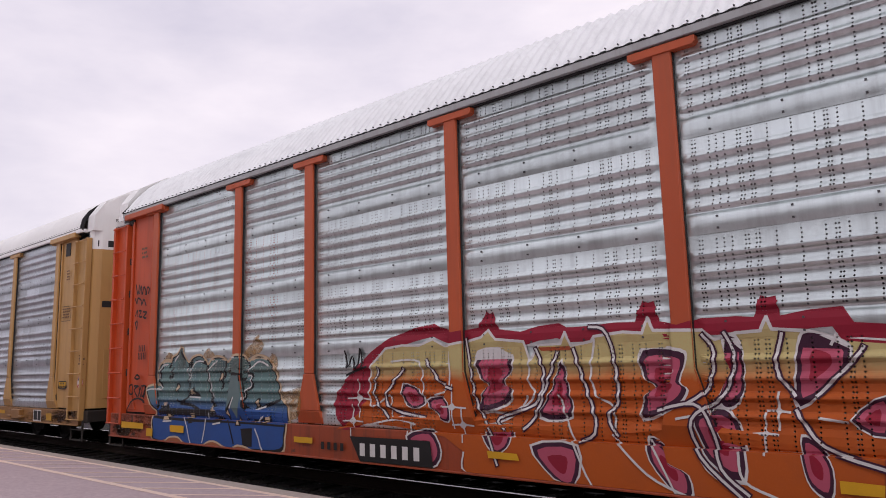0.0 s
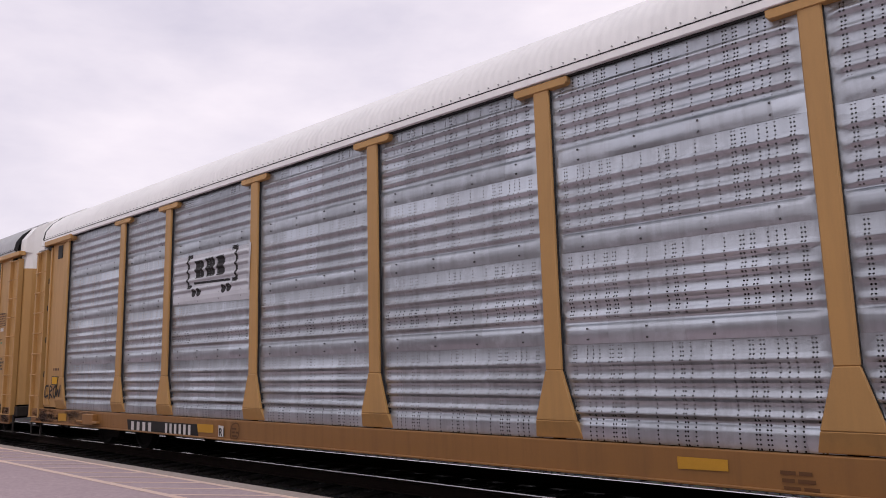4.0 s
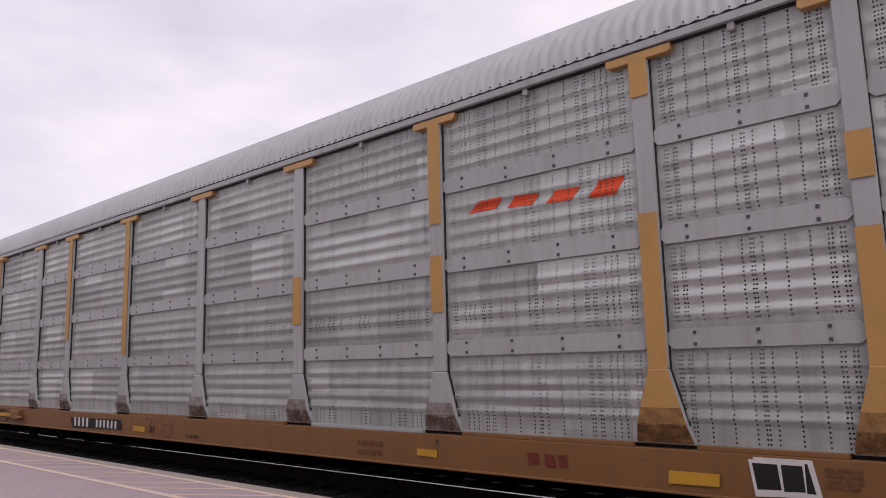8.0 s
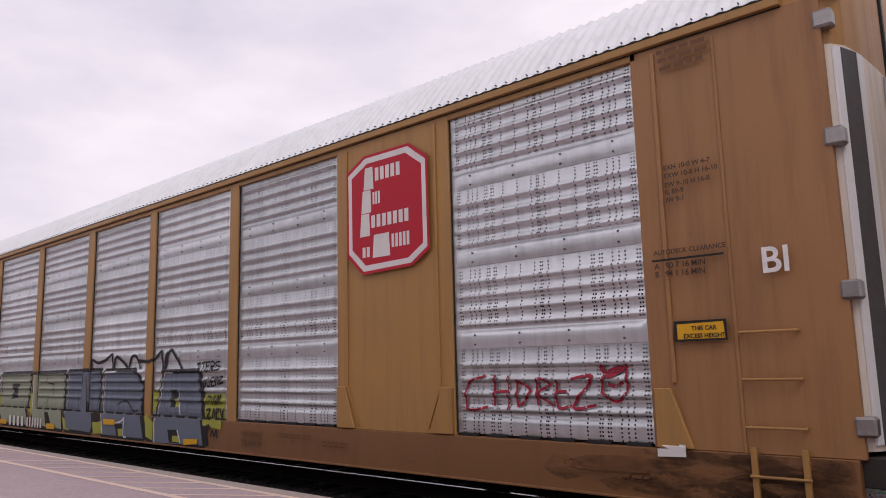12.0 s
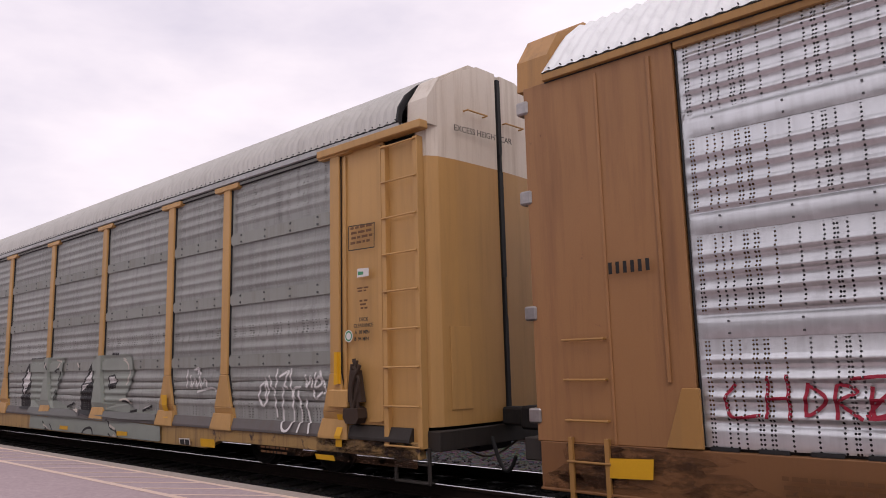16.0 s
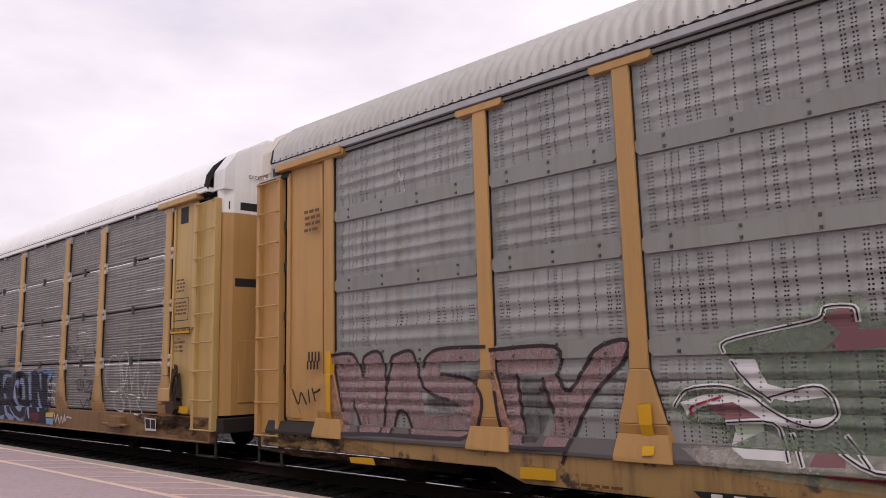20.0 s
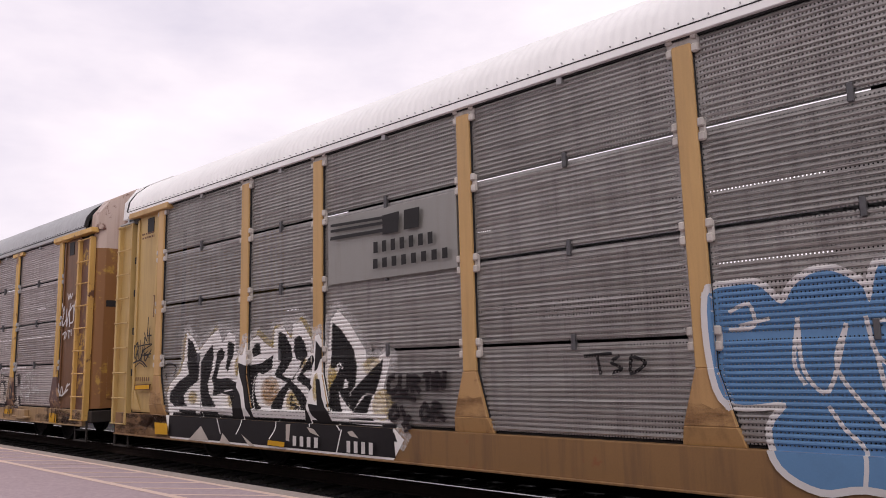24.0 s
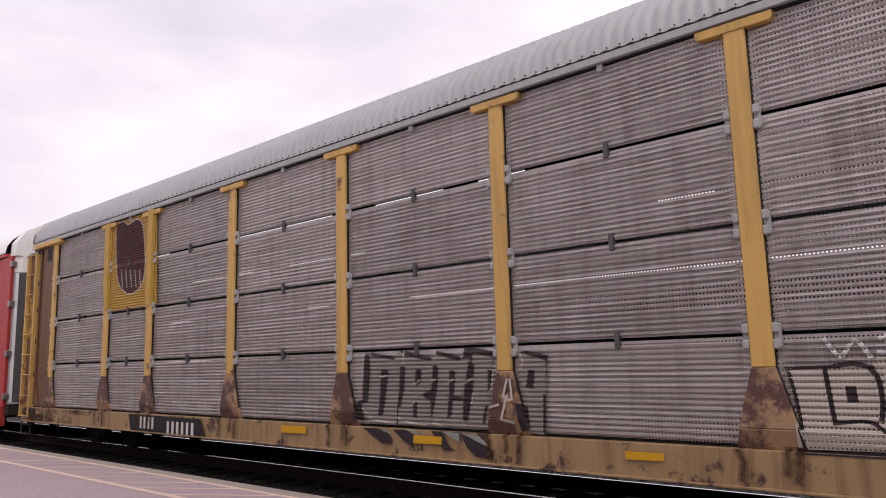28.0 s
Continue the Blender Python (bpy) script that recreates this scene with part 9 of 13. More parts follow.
E_SPRAY.line(SPRAY_WHITE, 0.038, [(7.91, 1.47), (7.95, 1.27), (8.05, 1.43), (8.13, 1.27), (8.22, 1.45), (8.26, 1.27), (8.37, 1.41), (8.47, 1.27)])
E_SPRAY.line(SPRAY_WHITE, 0.038, [(8.01, 1.57), (8.19, 1.6)])
E_SPRAY.line(SPRAY_WHITE, 0.038, [(8.13, 1.2), (8.6, 1.27), (8.72, 1.22)])
E_SPRAY.line(SPRAY_WHITE, 0.038, [(8.14, 1.5), (8.14, 1.57), (8.23, 1.5)])
E_SPRAY.line(SPRAY_WHITE, 0.038, [(9.98, 1.08), (10.02, 1.28), (10.16, 1.36), (10.24, 1.23), (10.13, 1), (9.98, 1.11)])
E_SPRAY.line(SPRAY_WHITE, 0.038, [(10.17, 1.06), (10.16, 1.42)])
E_SPRAY.line(SPRAY_WHITE, 0.038, [(10.26, 1.45), (10.32, 1.28), (10.39, 1.23), (10.46, 0.85)])
E_SPRAY.line(SPRAY_WHITE, 0.038, [(10.45, 1.55), (10.43, 1.28)])
E_SPRAY.line(SPRAY_WHITE, 0.038, [(10.53, 1.44), (10.74, 1.52), (10.64, 1.34), (10.72, 1.28)])
E_SPRAY.line(SPRAY_WHITE, 0.038, [(10.61, 1.28), (10.63, 0.76), (10.79, 0.66), (10.88, 0.82), (10.86, 1.23), (11.05, 1.29)])
E_SPRAY.line(SPRAY_WHITE, 0.038, [(10.8, 1.55), (10.81, 1.28), (10.91, 1.13)])
E_SPRAY.line(SPRAY_WHITE, 0.038, [(10.97, 1.23), (11.06, 0.98), (11.06, 0.66)])
E_SPRAY.line(SPRAY_WHITE, 0.038, [(11.17, 1.11), (11.23, 0.89), (11.32, 0.66)])
E_SPRAY.line(SPRAY_WHITE, 0.038, [(11.16, 1.46), (11.19, 1.29), (11.28, 1.44), (11.31, 1.29)])
E_SPRAY.line(SPRAY_WHITE, 0.038, [(11.38, 1.49), (11.39, 1.29), (11.52, 1.34), (11.47, 1.44), (11.4, 1.38)])
E_SPRAY.line(SPRAY_WHITE, 0.038, [(11.48, 1.51), (11.61, 1.29), (11.58, 1.2)])
E_SPRAY.line(SPRAY_WHITE, 0.038, [(11.34, 1.24), (11.4, 1.13), (11.53, 1.22)])

# finely ribbed car: black letters with a white haze, blue pieces, tags
F_SPRAY = Spray(train[5], "graffiti", "black graffiti lettering in a white and yellow haze")
F_SPRAY.thin = True
F_SPRAY.line(SPRAY_CHALK, 0.26, [(-11.49, 1.15), (-11.39, 1.33), (-11.02, 1.54), (-10.92, 1.75), (-10.84, 2.23), (-10.62, 2.14), (-10.39, 1.91), (-10.07, 2.12), (-9.81, 2.24), (-9.66, 2.0), (-9.48, 2.18), (-9.28, 2.11), (-9.25, 1.84), (-8.97, 1.78), (-8.87, 2.0), (-8.64, 2.09), (-8.44, 1.96), (-8.22, 1.87), (-8.18, 2.17), (-7.97, 2.2), (-7.75, 1.99), (-7.71, 2.23), (-7.5, 2.25), (-7.28, 1.98), (-7.23, 1.77), (-7.14, 1.77), (-7.11, 2.01), (-7.02, 2.04), (-6.89, 1.78), (-6.83, 2.23), (-6.67, 2.36), (-6.43, 2.17), (-6.11, 1.79), (-6.06, 1.56), (-5.72, 1.75), (-5.61, 1.66), (-5.76, 1.28), (-5.66, 0.9), (-5.33, 0.65)], smooth=False)
F_SPRAY.line(SPRAY_YELLOW, 0.14, [(-11.47, 1.19), (-10.97, 1.61), (-10.84, 2.17), (-10.39, 1.87), (-9.85, 2.24)])
F_SPRAY.line(SPRAY_YELLOW, 0.16, [(-8.63, 2.1), (-8.21, 1.9), (-8.13, 2.15), (-7.75, 1.99), (-7.5, 2.23), (-7.27, 1.96)])
F_SPRAY.thin = False
F_SPRAY.fill(SPRAY_CHALK, [(-11.49, 1.15), (-11.39, 1.33), (-11.02, 1.54), (-10.92, 1.75), (-10.84, 2.23), (-10.62, 2.14), (-10.39, 1.91), (-10.07, 2.12), (-9.81, 2.24), (-9.66, 2.0), (-9.48, 2.18), (-9.28, 2.11), (-9.25, 1.84), (-8.97, 1.78), (-8.87, 2.0), (-8.64, 2.09), (-8.44, 1.96), (-8.22, 1.87), (-8.18, 2.17), (-7.97, 2.2), (-7.75, 1.99), (-7.71, 2.23), (-7.5, 2.25), (-7.28, 1.98), (-7.23, 1.77), (-7.14, 1.77), (-7.11, 2.01), (-7.02, 2.04), (-6.89, 1.78), (-6.83, 2.23), (-6.67, 2.36), (-6.43, 2.17), (-6.11, 1.79), (-6.06, 1.56), (-5.72, 1.75), (-5.61, 1.66), (-5.76, 1.28), (-5.66, 0.9), (-5.33, 0.65), (-5.52, 0.39), (-11.21, 0.22), (-11.35, 0.63)])
F_SPRAY.thin = True
F_SPRAY.fill(MARK_OCHRE, [(-8.05, 1.23), (-8.13, 1.07), (-8.31, 1.0), (-8.48, 1.06), (-8.54, 1.22), (-8.46, 1.38), (-8.28, 1.45), (-8.11, 1.38)], True)
F_SPRAY.fill(MARK_OCHRE, [(-8.1, 1.23), (-8.16, 1.1), (-8.3, 1.05), (-8.44, 1.1), (-8.49, 1.22), (-8.42, 1.35), (-8.28, 1.4), (-8.15, 1.35)], True)
F_SPRAY.fill(SPRAY_YELLOW, [(-7.52, 1.08), (-7.58, 0.94), (-7.71, 0.88), (-7.84, 0.93), (-7.89, 1.07), (-7.82, 1.21), (-7.68, 1.26), (-7.56, 1.21)], True)
F_SPRAY.fill(SPRAY_YELLOW, [(-7.55, 1.08), (-7.61, 0.97), (-7.71, 0.92), (-7.81, 0.96), (-7.85, 1.07), (-7.8, 1.18), (-7.69, 1.22), (-7.59, 1.18)], True)
F_SPRAY.fill(SPRAY_YELLOW, [(-10.44, 1.1), (-10.49, 1.02), (-10.59, 0.98), (-10.7, 1.01), (-10.74, 1.1), (-10.69, 1.18), (-10.58, 1.22), (-10.48, 1.19)], True)
F_SPRAY.fill(SPRAY_YELLOW, [(-10.47, 1.1), (-10.51, 1.03), (-10.59, 1.0), (-10.67, 1.03), (-10.71, 1.1), (-10.67, 1.17), (-10.58, 1.2), (-10.5, 1.17)], True)
F_SPRAY.fill(SPRAY_YELLOW, [(-9.21, 1.12), (-9.25, 1.0), (-9.35, 0.94), (-9.45, 0.99), (-9.48, 1.12), (-9.44, 1.25), (-9.33, 1.3), (-9.24, 1.25)], True)
F_SPRAY.fill(SPRAY_YELLOW, [(-9.23, 1.12), (-9.27, 1.02), (-9.35, 0.98), (-9.43, 1.02), (-9.45, 1.12), (-9.42, 1.22), (-9.34, 1.27), (-9.26, 1.23)], True)
F_SPRAY.fill(SPRAY_YELLOW, [(-6.7, 1.41), (-6.75, 1.26), (-6.83, 1.19), (-6.9, 1.25), (-6.91, 1.41), (-6.87, 1.57), (-6.79, 1.63), (-6.72, 1.56)], True)
F_SPRAY.fill(SPRAY_YELLOW, [(-6.72, 1.41), (-6.76, 1.29), (-6.82, 1.24), (-6.88, 1.29), (-6.89, 1.41), (-6.86, 1.54), (-6.79, 1.59), (-6.74, 1.53)], True)
F_SPRAY.fill(SPRAY_YELLOW, [(-9.11, 1.61), (-9.15, 1.49), (-9.21, 1.44), (-9.27, 1.49), (-9.3, 1.61), (-9.26, 1.73), (-9.2, 1.78), (-9.13, 1.73)], True)
F_SPRAY.fill(SPRAY_YELLOW, [(-9.13, 1.61), (-9.16, 1.51), (-9.21, 1.47), (-9.26, 1.51), (-9.28, 1.61), (-9.25, 1.71), (-9.2, 1.75), (-9.15, 1.7)], True)
F_SPRAY.fill(SPRAY_YELLOW, [(-7.02, 1.29), (-7.05, 1.15), (-7.11, 1.09), (-7.15, 1.15), (-7.16, 1.29), (-7.13, 1.43), (-7.07, 1.49), (-7.03, 1.43)], True)
F_SPRAY.fill(SPRAY_YELLOW, [(-7.03, 1.29), (-7.06, 1.17), (-7.1, 1.13), (-7.14, 1.17), (-7.15, 1.29), (-7.12, 1.4), (-7.08, 1.45), (-7.04, 1.4)], True)
F_SPRAY.fill(SPRAY_YELLOW, [(-7.39, 1.65), (-7.42, 1.57), (-7.47, 1.53), (-7.51, 1.57), (-7.52, 1.65), (-7.5, 1.73), (-7.45, 1.77), (-7.4, 1.73)], True)
F_SPRAY.fill(SPRAY_YELLOW, [(-7.41, 1.65), (-7.43, 1.58), (-7.47, 1.56), (-7.5, 1.59), (-7.51, 1.65), (-7.49, 1.72), (-7.45, 1.74), (-7.42, 1.71)], True)
F_SPRAY.fill(SPRAY_YELLOW, [(-5.58, 1.07), (-5.64, 0.92), (-5.79, 0.86), (-5.92, 0.91), (-5.97, 1.06), (-5.9, 1.21), (-5.76, 1.27), (-5.62, 1.21)], True)
F_SPRAY.fill(SPRAY_YELLOW, [(-5.77, 1.56), (-5.83, 1.47), (-5.97, 1.44), (-6.1, 1.48), (-6.16, 1.57), (-6.09, 1.65), (-5.95, 1.69), (-5.82, 1.65)], True)
F_SPRAY.fill(SPRAY_YELLOW, [(-6.69, 1.46), (-6.73, 1.33), (-6.81, 1.27), (-6.88, 1.33), (-6.9, 1.46), (-6.86, 1.59), (-6.79, 1.64), (-6.72, 1.58)], True)
F_SPRAY.thin = False
F_SPRAY.fill(SPRAY_DARK, [(-10.79, 2.13), (-10.62, 2.05), (-10.44, 1.81), (-10.38, 1.6), (-10.41, 1.39), (-10.69, 1.27), (-10.89, 1.13), (-10.85, 0.99), (-10.46, 0.86), (-10.46, 0.76), (-10.99, 0.84), (-11.39, 1.03), (-11.37, 1.18), (-11.08, 1.37), (-10.73, 1.5), (-10.8, 1.68)])
F_SPRAY.fill(SPRAY_DARK, [(-10.33, 1.72), (-10.17, 1.86), (-9.97, 1.99), (-9.93, 1.85), (-9.97, 1.59), (-10.1, 1.33), (-10.05, 1.17), (-9.83, 0.96), (-9.63, 0.76), (-9.6, 0.69), (-10.01, 0.66), (-10.31, 0.68), (-10.34, 1.27)])
F_SPRAY.fill(SPRAY_DARK, [(-9.83, 1.84), (-9.7, 1.93), (-9.58, 1.84), (-9.63, 1.75), (-9.71, 1.68), (-9.82, 1.43), (-9.72, 1.41), (-9.48, 1.43), (-9.18, 1.34), (-9.01, 1.16), (-8.95, 0.92), (-9.01, 0.69), (-9.41, 0.67), (-9.36, 0.85), (-9.35, 1.03), (-9.42, 1.15), (-9.65, 1.18), (-9.94, 1.13), (-9.9, 1.27), (-9.97, 1.43), (-9.88, 1.59)])
F_SPRAY.fill(SPRAY_DARK, [(-9.49, 2.03), (-9.3, 1.98), (-9.31, 1.83), (-9.39, 1.71), (-9.48, 1.52), (-9.55, 1.59), (-9.51, 1.77)])
F_SPRAY.fill(SPRAY_DARK, [(-9.09, 1.67), (-8.87, 1.62), (-8.53, 1.65), (-8.22, 1.77), (-8.24, 1.56), (-8.47, 1.48), (-8.6, 1.51), (-8.68, 1.39), (-8.7, 1.22), (-8.63, 1.05), (-8.4, 0.86), (-8.45, 0.72), (-8.72, 0.73), (-8.86, 0.97), (-8.93, 1.28), (-8.99, 1.39), (-9.06, 1.52)])
F_SPRAY.fill(SPRAY_DARK, [(-8.79, 1.86), (-8.68, 1.97), (-8.57, 1.95), (-8.54, 1.8), (-8.76, 1.75)])
F_SPRAY.fill(SPRAY_DARK, [(-8.07, 2.12), (-7.92, 2.08), (-7.75, 1.88), (-7.73, 1.7), (-7.87, 1.55), (-7.99, 1.46), (-7.74, 1.4), (-7.58, 1.53), (-7.5, 1.66), (-7.65, 1.71), (-7.69, 1.82), (-7.67, 2.01), (-7.54, 2.04), (-7.41, 1.91), (-7.37, 1.75), (-7.49, 1.6), (-7.64, 1.47), (-7.7, 1.38), (-7.41, 1.16), (-7.25, 0.93), (-7.23, 0.76), (-7.39, 0.75), (-7.52, 0.85), (-7.53, 1.03), (-7.72, 1.23), (-7.8, 1.28), (-7.93, 1.12), (-8.0, 0.9), (-8.13, 0.8), (-8.29, 0.81), (-8.24, 1.03), (-8.04, 1.23), (-7.85, 1.35), (-8.16, 1.45), (-8.15, 1.51), (-8.02, 1.66), (-8.09, 1.84)])
F_SPRAY.fill(SPRAY_DARK, [(-7.29, 1.74), (-7.15, 1.74), (-7.12, 1.67), (-7.2, 1.54), (-7.38, 1.53), (-7.47, 1.47), (-7.26, 1.38), (-7.17, 1.29), (-7.24, 1.23), (-7.48, 1.33), (-7.62, 1.4), (-7.48, 1.55)])
F_SPRAY.fill(SPRAY_DARK, [(-7.09, 1.95), (-6.97, 1.84), (-6.95, 1.74), (-7.06, 1.54), (-7.12, 1.51)])
F_SPRAY.fill(SPRAY_DARK, [(-7.09, 1.41), (-7.0, 1.4), (-6.96, 1.19), (-6.89, 1.02), (-6.69, 0.86), (-6.57, 0.72), (-6.94, 0.73), (-7.2, 0.89), (-7.27, 1.06), (-7.06, 1.04)])
F_SPRAY.fill(SPRAY_DARK, [(-6.79, 2.19), (-6.61, 2.09), (-6.36, 1.83), (-6.27, 1.57), (-6.31, 1.31), (-6.43, 1.21), (-6.41, 1.13), (-6.46, 1.02), (-6.59, 1.15), (-6.64, 1.22), (-6.63, 1.1), (-6.6, 0.98), (-6.51, 0.81), (-6.43, 0.7), (-6.62, 0.72), (-6.86, 0.94), (-6.86, 1.27), (-6.69, 1.46), (-6.62, 1.57), (-6.83, 1.55)])
F_SPRAY.fill(SPRAY_DARK, [(-6.4, 1.22), (-6.2, 1.36), (-5.96, 1.53), (-5.75, 1.66), (-5.79, 1.47), (-5.92, 1.2), (-6.08, 1.22), (-6.22, 1.14), (-6.36, 0.96), (-6.44, 1.02)])
F_SPRAY.fill(SPRAY_DARK, [(-6.49, 0.8), (-6.33, 0.99), (-6.11, 1.18), (-5.96, 1.2), (-6.1, 0.91), (-5.73, 0.79), (-5.5, 0.73), (-5.45, 0.62), (-5.99, 0.64), (-6.39, 0.67)])
F_SPRAY.fill(SPRAY_CHALK, [(-6.52, 1.41), (-6.45, 1.36), (-6.47, 1.28), (-6.56, 1.27)])
F_SPRAY.fill(SPRAY_DARK, [(-11.28, 0.42), (-5.48, 0.42), (-5.53, 0.83), (-11.26, 0.83)])
F_SPRAY.fill(SPRAY_BONE, [(-10.58, 0.38), (-10.18, 0.64), (-9.92, 0.41)])
F_SPRAY.fill(SPRAY_BONE, [(-9.59, 0.36), (-9.51, 0.55), (-9.25, 0.37)])
F_SPRAY.fill(SPRAY_BONE, [(-8.97, 0.56), (-8.57, 0.38), (-8.74, 0.38)])
F_SPRAY.fill(SPRAY_BONE, [(-7.79, 0.75), (-7.68, 0.76), (-7.71, 0.51), (-7.79, 0.52)])
F_SPRAY.fill(SPRAY_BONE, [(-7.29, 0.73), (-7.14, 0.71), (-7.0, 0.61), (-7.22, 0.66)])
F_SPRAY.fill(SPRAY_BONE, [(-6.41, 0.7), (-6.31, 0.72), (-6.18, 0.63), (-6.35, 0.65)])
F_SPRAY.line(SPRAY_CHALK, 0.022, [(-10.37, 1.67), (-10.36, 1.27), (-10.21, 0.78)])
F_SPRAY.line(SPRAY_CHALK, 0.022, [(-9.98, 1.17), (-9.75, 0.9), (-9.57, 0.54)])
F_SPRAY.line(SPRAY_CHALK, 0.022, [(-8.94, 1.01), (-8.96, 0.75), (-9.11, 0.55)])
F_SPRAY.line(SPRAY_CHALK, 0.022, [(-8.69, 1.45), (-8.75, 1.16), (-8.65, 0.82)])
F_SPRAY.line(SPRAY_CHALK, 0.022, [(-7.73, 1.38), (-7.41, 1.17), (-7.26, 0.92), (-7.23, 0.74)])
F_SPRAY.line(SPRAY_CHALK, 0.022, [(-6.95, 1.17), (-6.84, 0.99), (-6.57, 0.72)])
F_SPRAY.line(SPRAY_CHALK, 0.022, [(-8.05, 0.9), (-8.05, 0.69), (-8.21, 0.52)])
F_SPRAY.line(SPRAY_CHALK, 0.022, [(-9.57, 1.21), (-9.34, 1.24)])
F_SPRAY.line(SPRAY_CHALK, 0.022, [(-6.72, 1.52), (-6.64, 1.62), (-6.57, 1.54)])
F_SPRAY.line(SPRAY_CHALK, 0.022, [(-6.64, 1.22), (-6.6, 1.04), (-6.45, 0.81)])
F_SPRAY.line(SPRAY_CHALK, 0.022, [(-6.53, 0.72), (-6.64, 0.4)])
F_SPRAY.line(SPRAY_DARK, 0.028, [(-7.78, 1.13), (-7.72, 1.15), (-7.75, 1.05)])
F_SPRAY.line(SPRAY_DARK, 0.028, [(-7.76, 1.03), (-7.62, 1.01), (-7.68, 0.89)])
F_SPRAY.line(SPRAY_DARK, 0.028, [(-7.68, 0.97), (-7.56, 1.0), (-7.6, 0.87)])
F_SPRAY.line(SPRAY_DARK, 0.03, [(-11.62, 1.62), (-11.47, 1.69), (-11.18, 1.64), (-11.26, 1.46)])
F_SPRAY.line(SPRAY_DARK, 0.03, [(-11.55, 1.52), (-11.52, 1.41)])
F_SPRAY.finish()
F_SPRAY = Spray(train[5], "graffiti", "blue bubble graffiti with white outlines", F_SPRAY.depth)
F_SPRAY.line(SPRAY_WHITE, 0.12, [(-1.33, 2.13), (-1.15, 2.21), (-0.9, 2.2), (-0.71, 2.02), (-0.58, 2.18), (-0.34, 2.28), (-0.09, 2.14), (-0.03, 1.99), (0.06, 2.28), (0.19, 2.15), (0.25, 1.97), (0.41, 2.37), (0.48, 2.02), (0.51, 1.5), (0.57, 1.01), (0.76, 0.66), (0.32, 0.5), (-0.19, 0.55), (-0.52, 0.5), (-0.81, 0.66), (-0.88, 0.96), (-0.75, 1.18), (-1.2, 1.17), (-1.33, 1.53)], closed=True)
F_SPRAY.fill(SPRAY_BLUE, [(-1.33, 2.13), (-1.15, 2.21), (-0.9, 2.2), (-0.71, 2.02), (-0.58, 2.18), (-0.34, 2.28), (-0.09, 2.14), (-0.03, 1.99), (0.06, 2.28), (0.19, 2.15), (0.25, 1.97), (0.41, 2.37), (0.48, 2.02), (0.51, 1.5), (0.57, 1.01), (0.76, 0.66), (0.32, 0.5), (-0.19, 0.55), (-0.52, 0.5), (-0.81, 0.66), (-0.88, 0.96), (-0.75, 1.18), (-1.2, 1.17), (-1.33, 1.53)], True)
F_SPRAY.line(SPRAY_WHITE, 0.1, [(0.62, 1.28), (0.76, 1.5), (0.95, 1.63), (1.03, 1.55), (0.99, 1.34), (0.8, 1.2)], closed=True)
F_SPRAY.fill(SPRAY_BLUE, [(0.62, 1.28), (0.76, 1.5), (0.95, 1.63), (1.03, 1.55), (0.99, 1.34), (0.8, 1.2)], True)
F_SPRAY.line(SPRAY_WHITE, 0.035, [(-0.59, 1.89), (-0.58, 1.46), (-0.4, 1.28), (-0.22, 1.82)])
F_SPRAY.line(SPRAY_WHITE, 0.035, [(-0.59, 1.89), (-0.65, 1.52), (-0.58, 1.34)])
F_SPRAY.line(SPRAY_WHITE, 0.035, [(-0.07, 1.87), (-0.02, 1.57), (0.11, 1.51), (0.23, 1.8)])
F_SPRAY.line(SPRAY_WHITE, 0.035, [(-0.02, 1.57), (0.03, 1.28), (0.13, 1.57)])
F_SPRAY.line(SPRAY_WHITE, 0.035, [(-0.22, 1.82), (-0.32, 1.46), (-0.05, 1.04), (0.14, 0.82), (0.16, 0.54)])
F_SPRAY.line(SPRAY_WHITE, 0.035, [(-0.41, 1.15), (-0.31, 0.98), (-0.17, 0.81), (-0.19, 0.55)])
F_SPRAY.line(SPRAY_WHITE, 0.035, [(0.02, 1.07), (0.35, 1.08), (0.57, 1.01)])
F_SPRAY.line(SPRAY_WHITE, 0.035, [(0.64, 2.06), (0.53, 1.79), (0.59, 1.28)])
F_SPRAY.line(SPRAY_WHITE, 0.035, [(-1.16, 1.98), (-0.99, 2.04), (-0.96, 1.84), (-1.17, 1.82)])
F_SPRAY.line(SPRAY_WHITE, 0.035, [(-1.08, 1.85), (-0.83, 1.9)])
F_SPRAY.line(SPRAY_WHITE, 0.035, [(-0.01, 1.84), (0.24, 1.84)])
F_SPRAY.finish()
F_SPRAY = Spray(train[5], "graffiti", "black graffiti block with pale blue letters", F_SPRAY.depth)
F_SPRAY.fill(SPRAY_SILVER, [(1.5, 1.92), (2.45, 1.94), (2.74, 1.81), (1.56, 1.78)])
F_SPRAY.fill(SPRAY_SILVER, [(2.79, 1.78), (3.19, 1.97), (3.45, 1.98), (3.51, 1.77)])
F_SPRAY.fill(SPRAY_SLATE, [(3.54, 1.98), (3.95, 1.97), (3.95, 1.86), (3.56, 1.86)])
F_SPRAY.fill(SPRAY_NAVY, [(1.55, 1.64), (1.77, 1.72), (2.45, 1.73), (2.69, 1.7), (3.57, 1.69), (3.89, 1.58), (4.2, 1.63), (4.49, 1.65), (4.78, 1.6), (4.97, 1.52), (5.18, 1.63), (5.41, 1.66), (5.59, 1.61), (5.76, 1.62), (6.09, 1.66), (6.33, 1.65), (6.49, 1.58), (6.49, 0.77), (6.47, 0.43), (5.37, 0.44), (4.65, 0.46), (3.86, 0.46), (2.78, 0.51), (1.83, 0.51), (1.68, 0.72), (1.47, 1.1)])
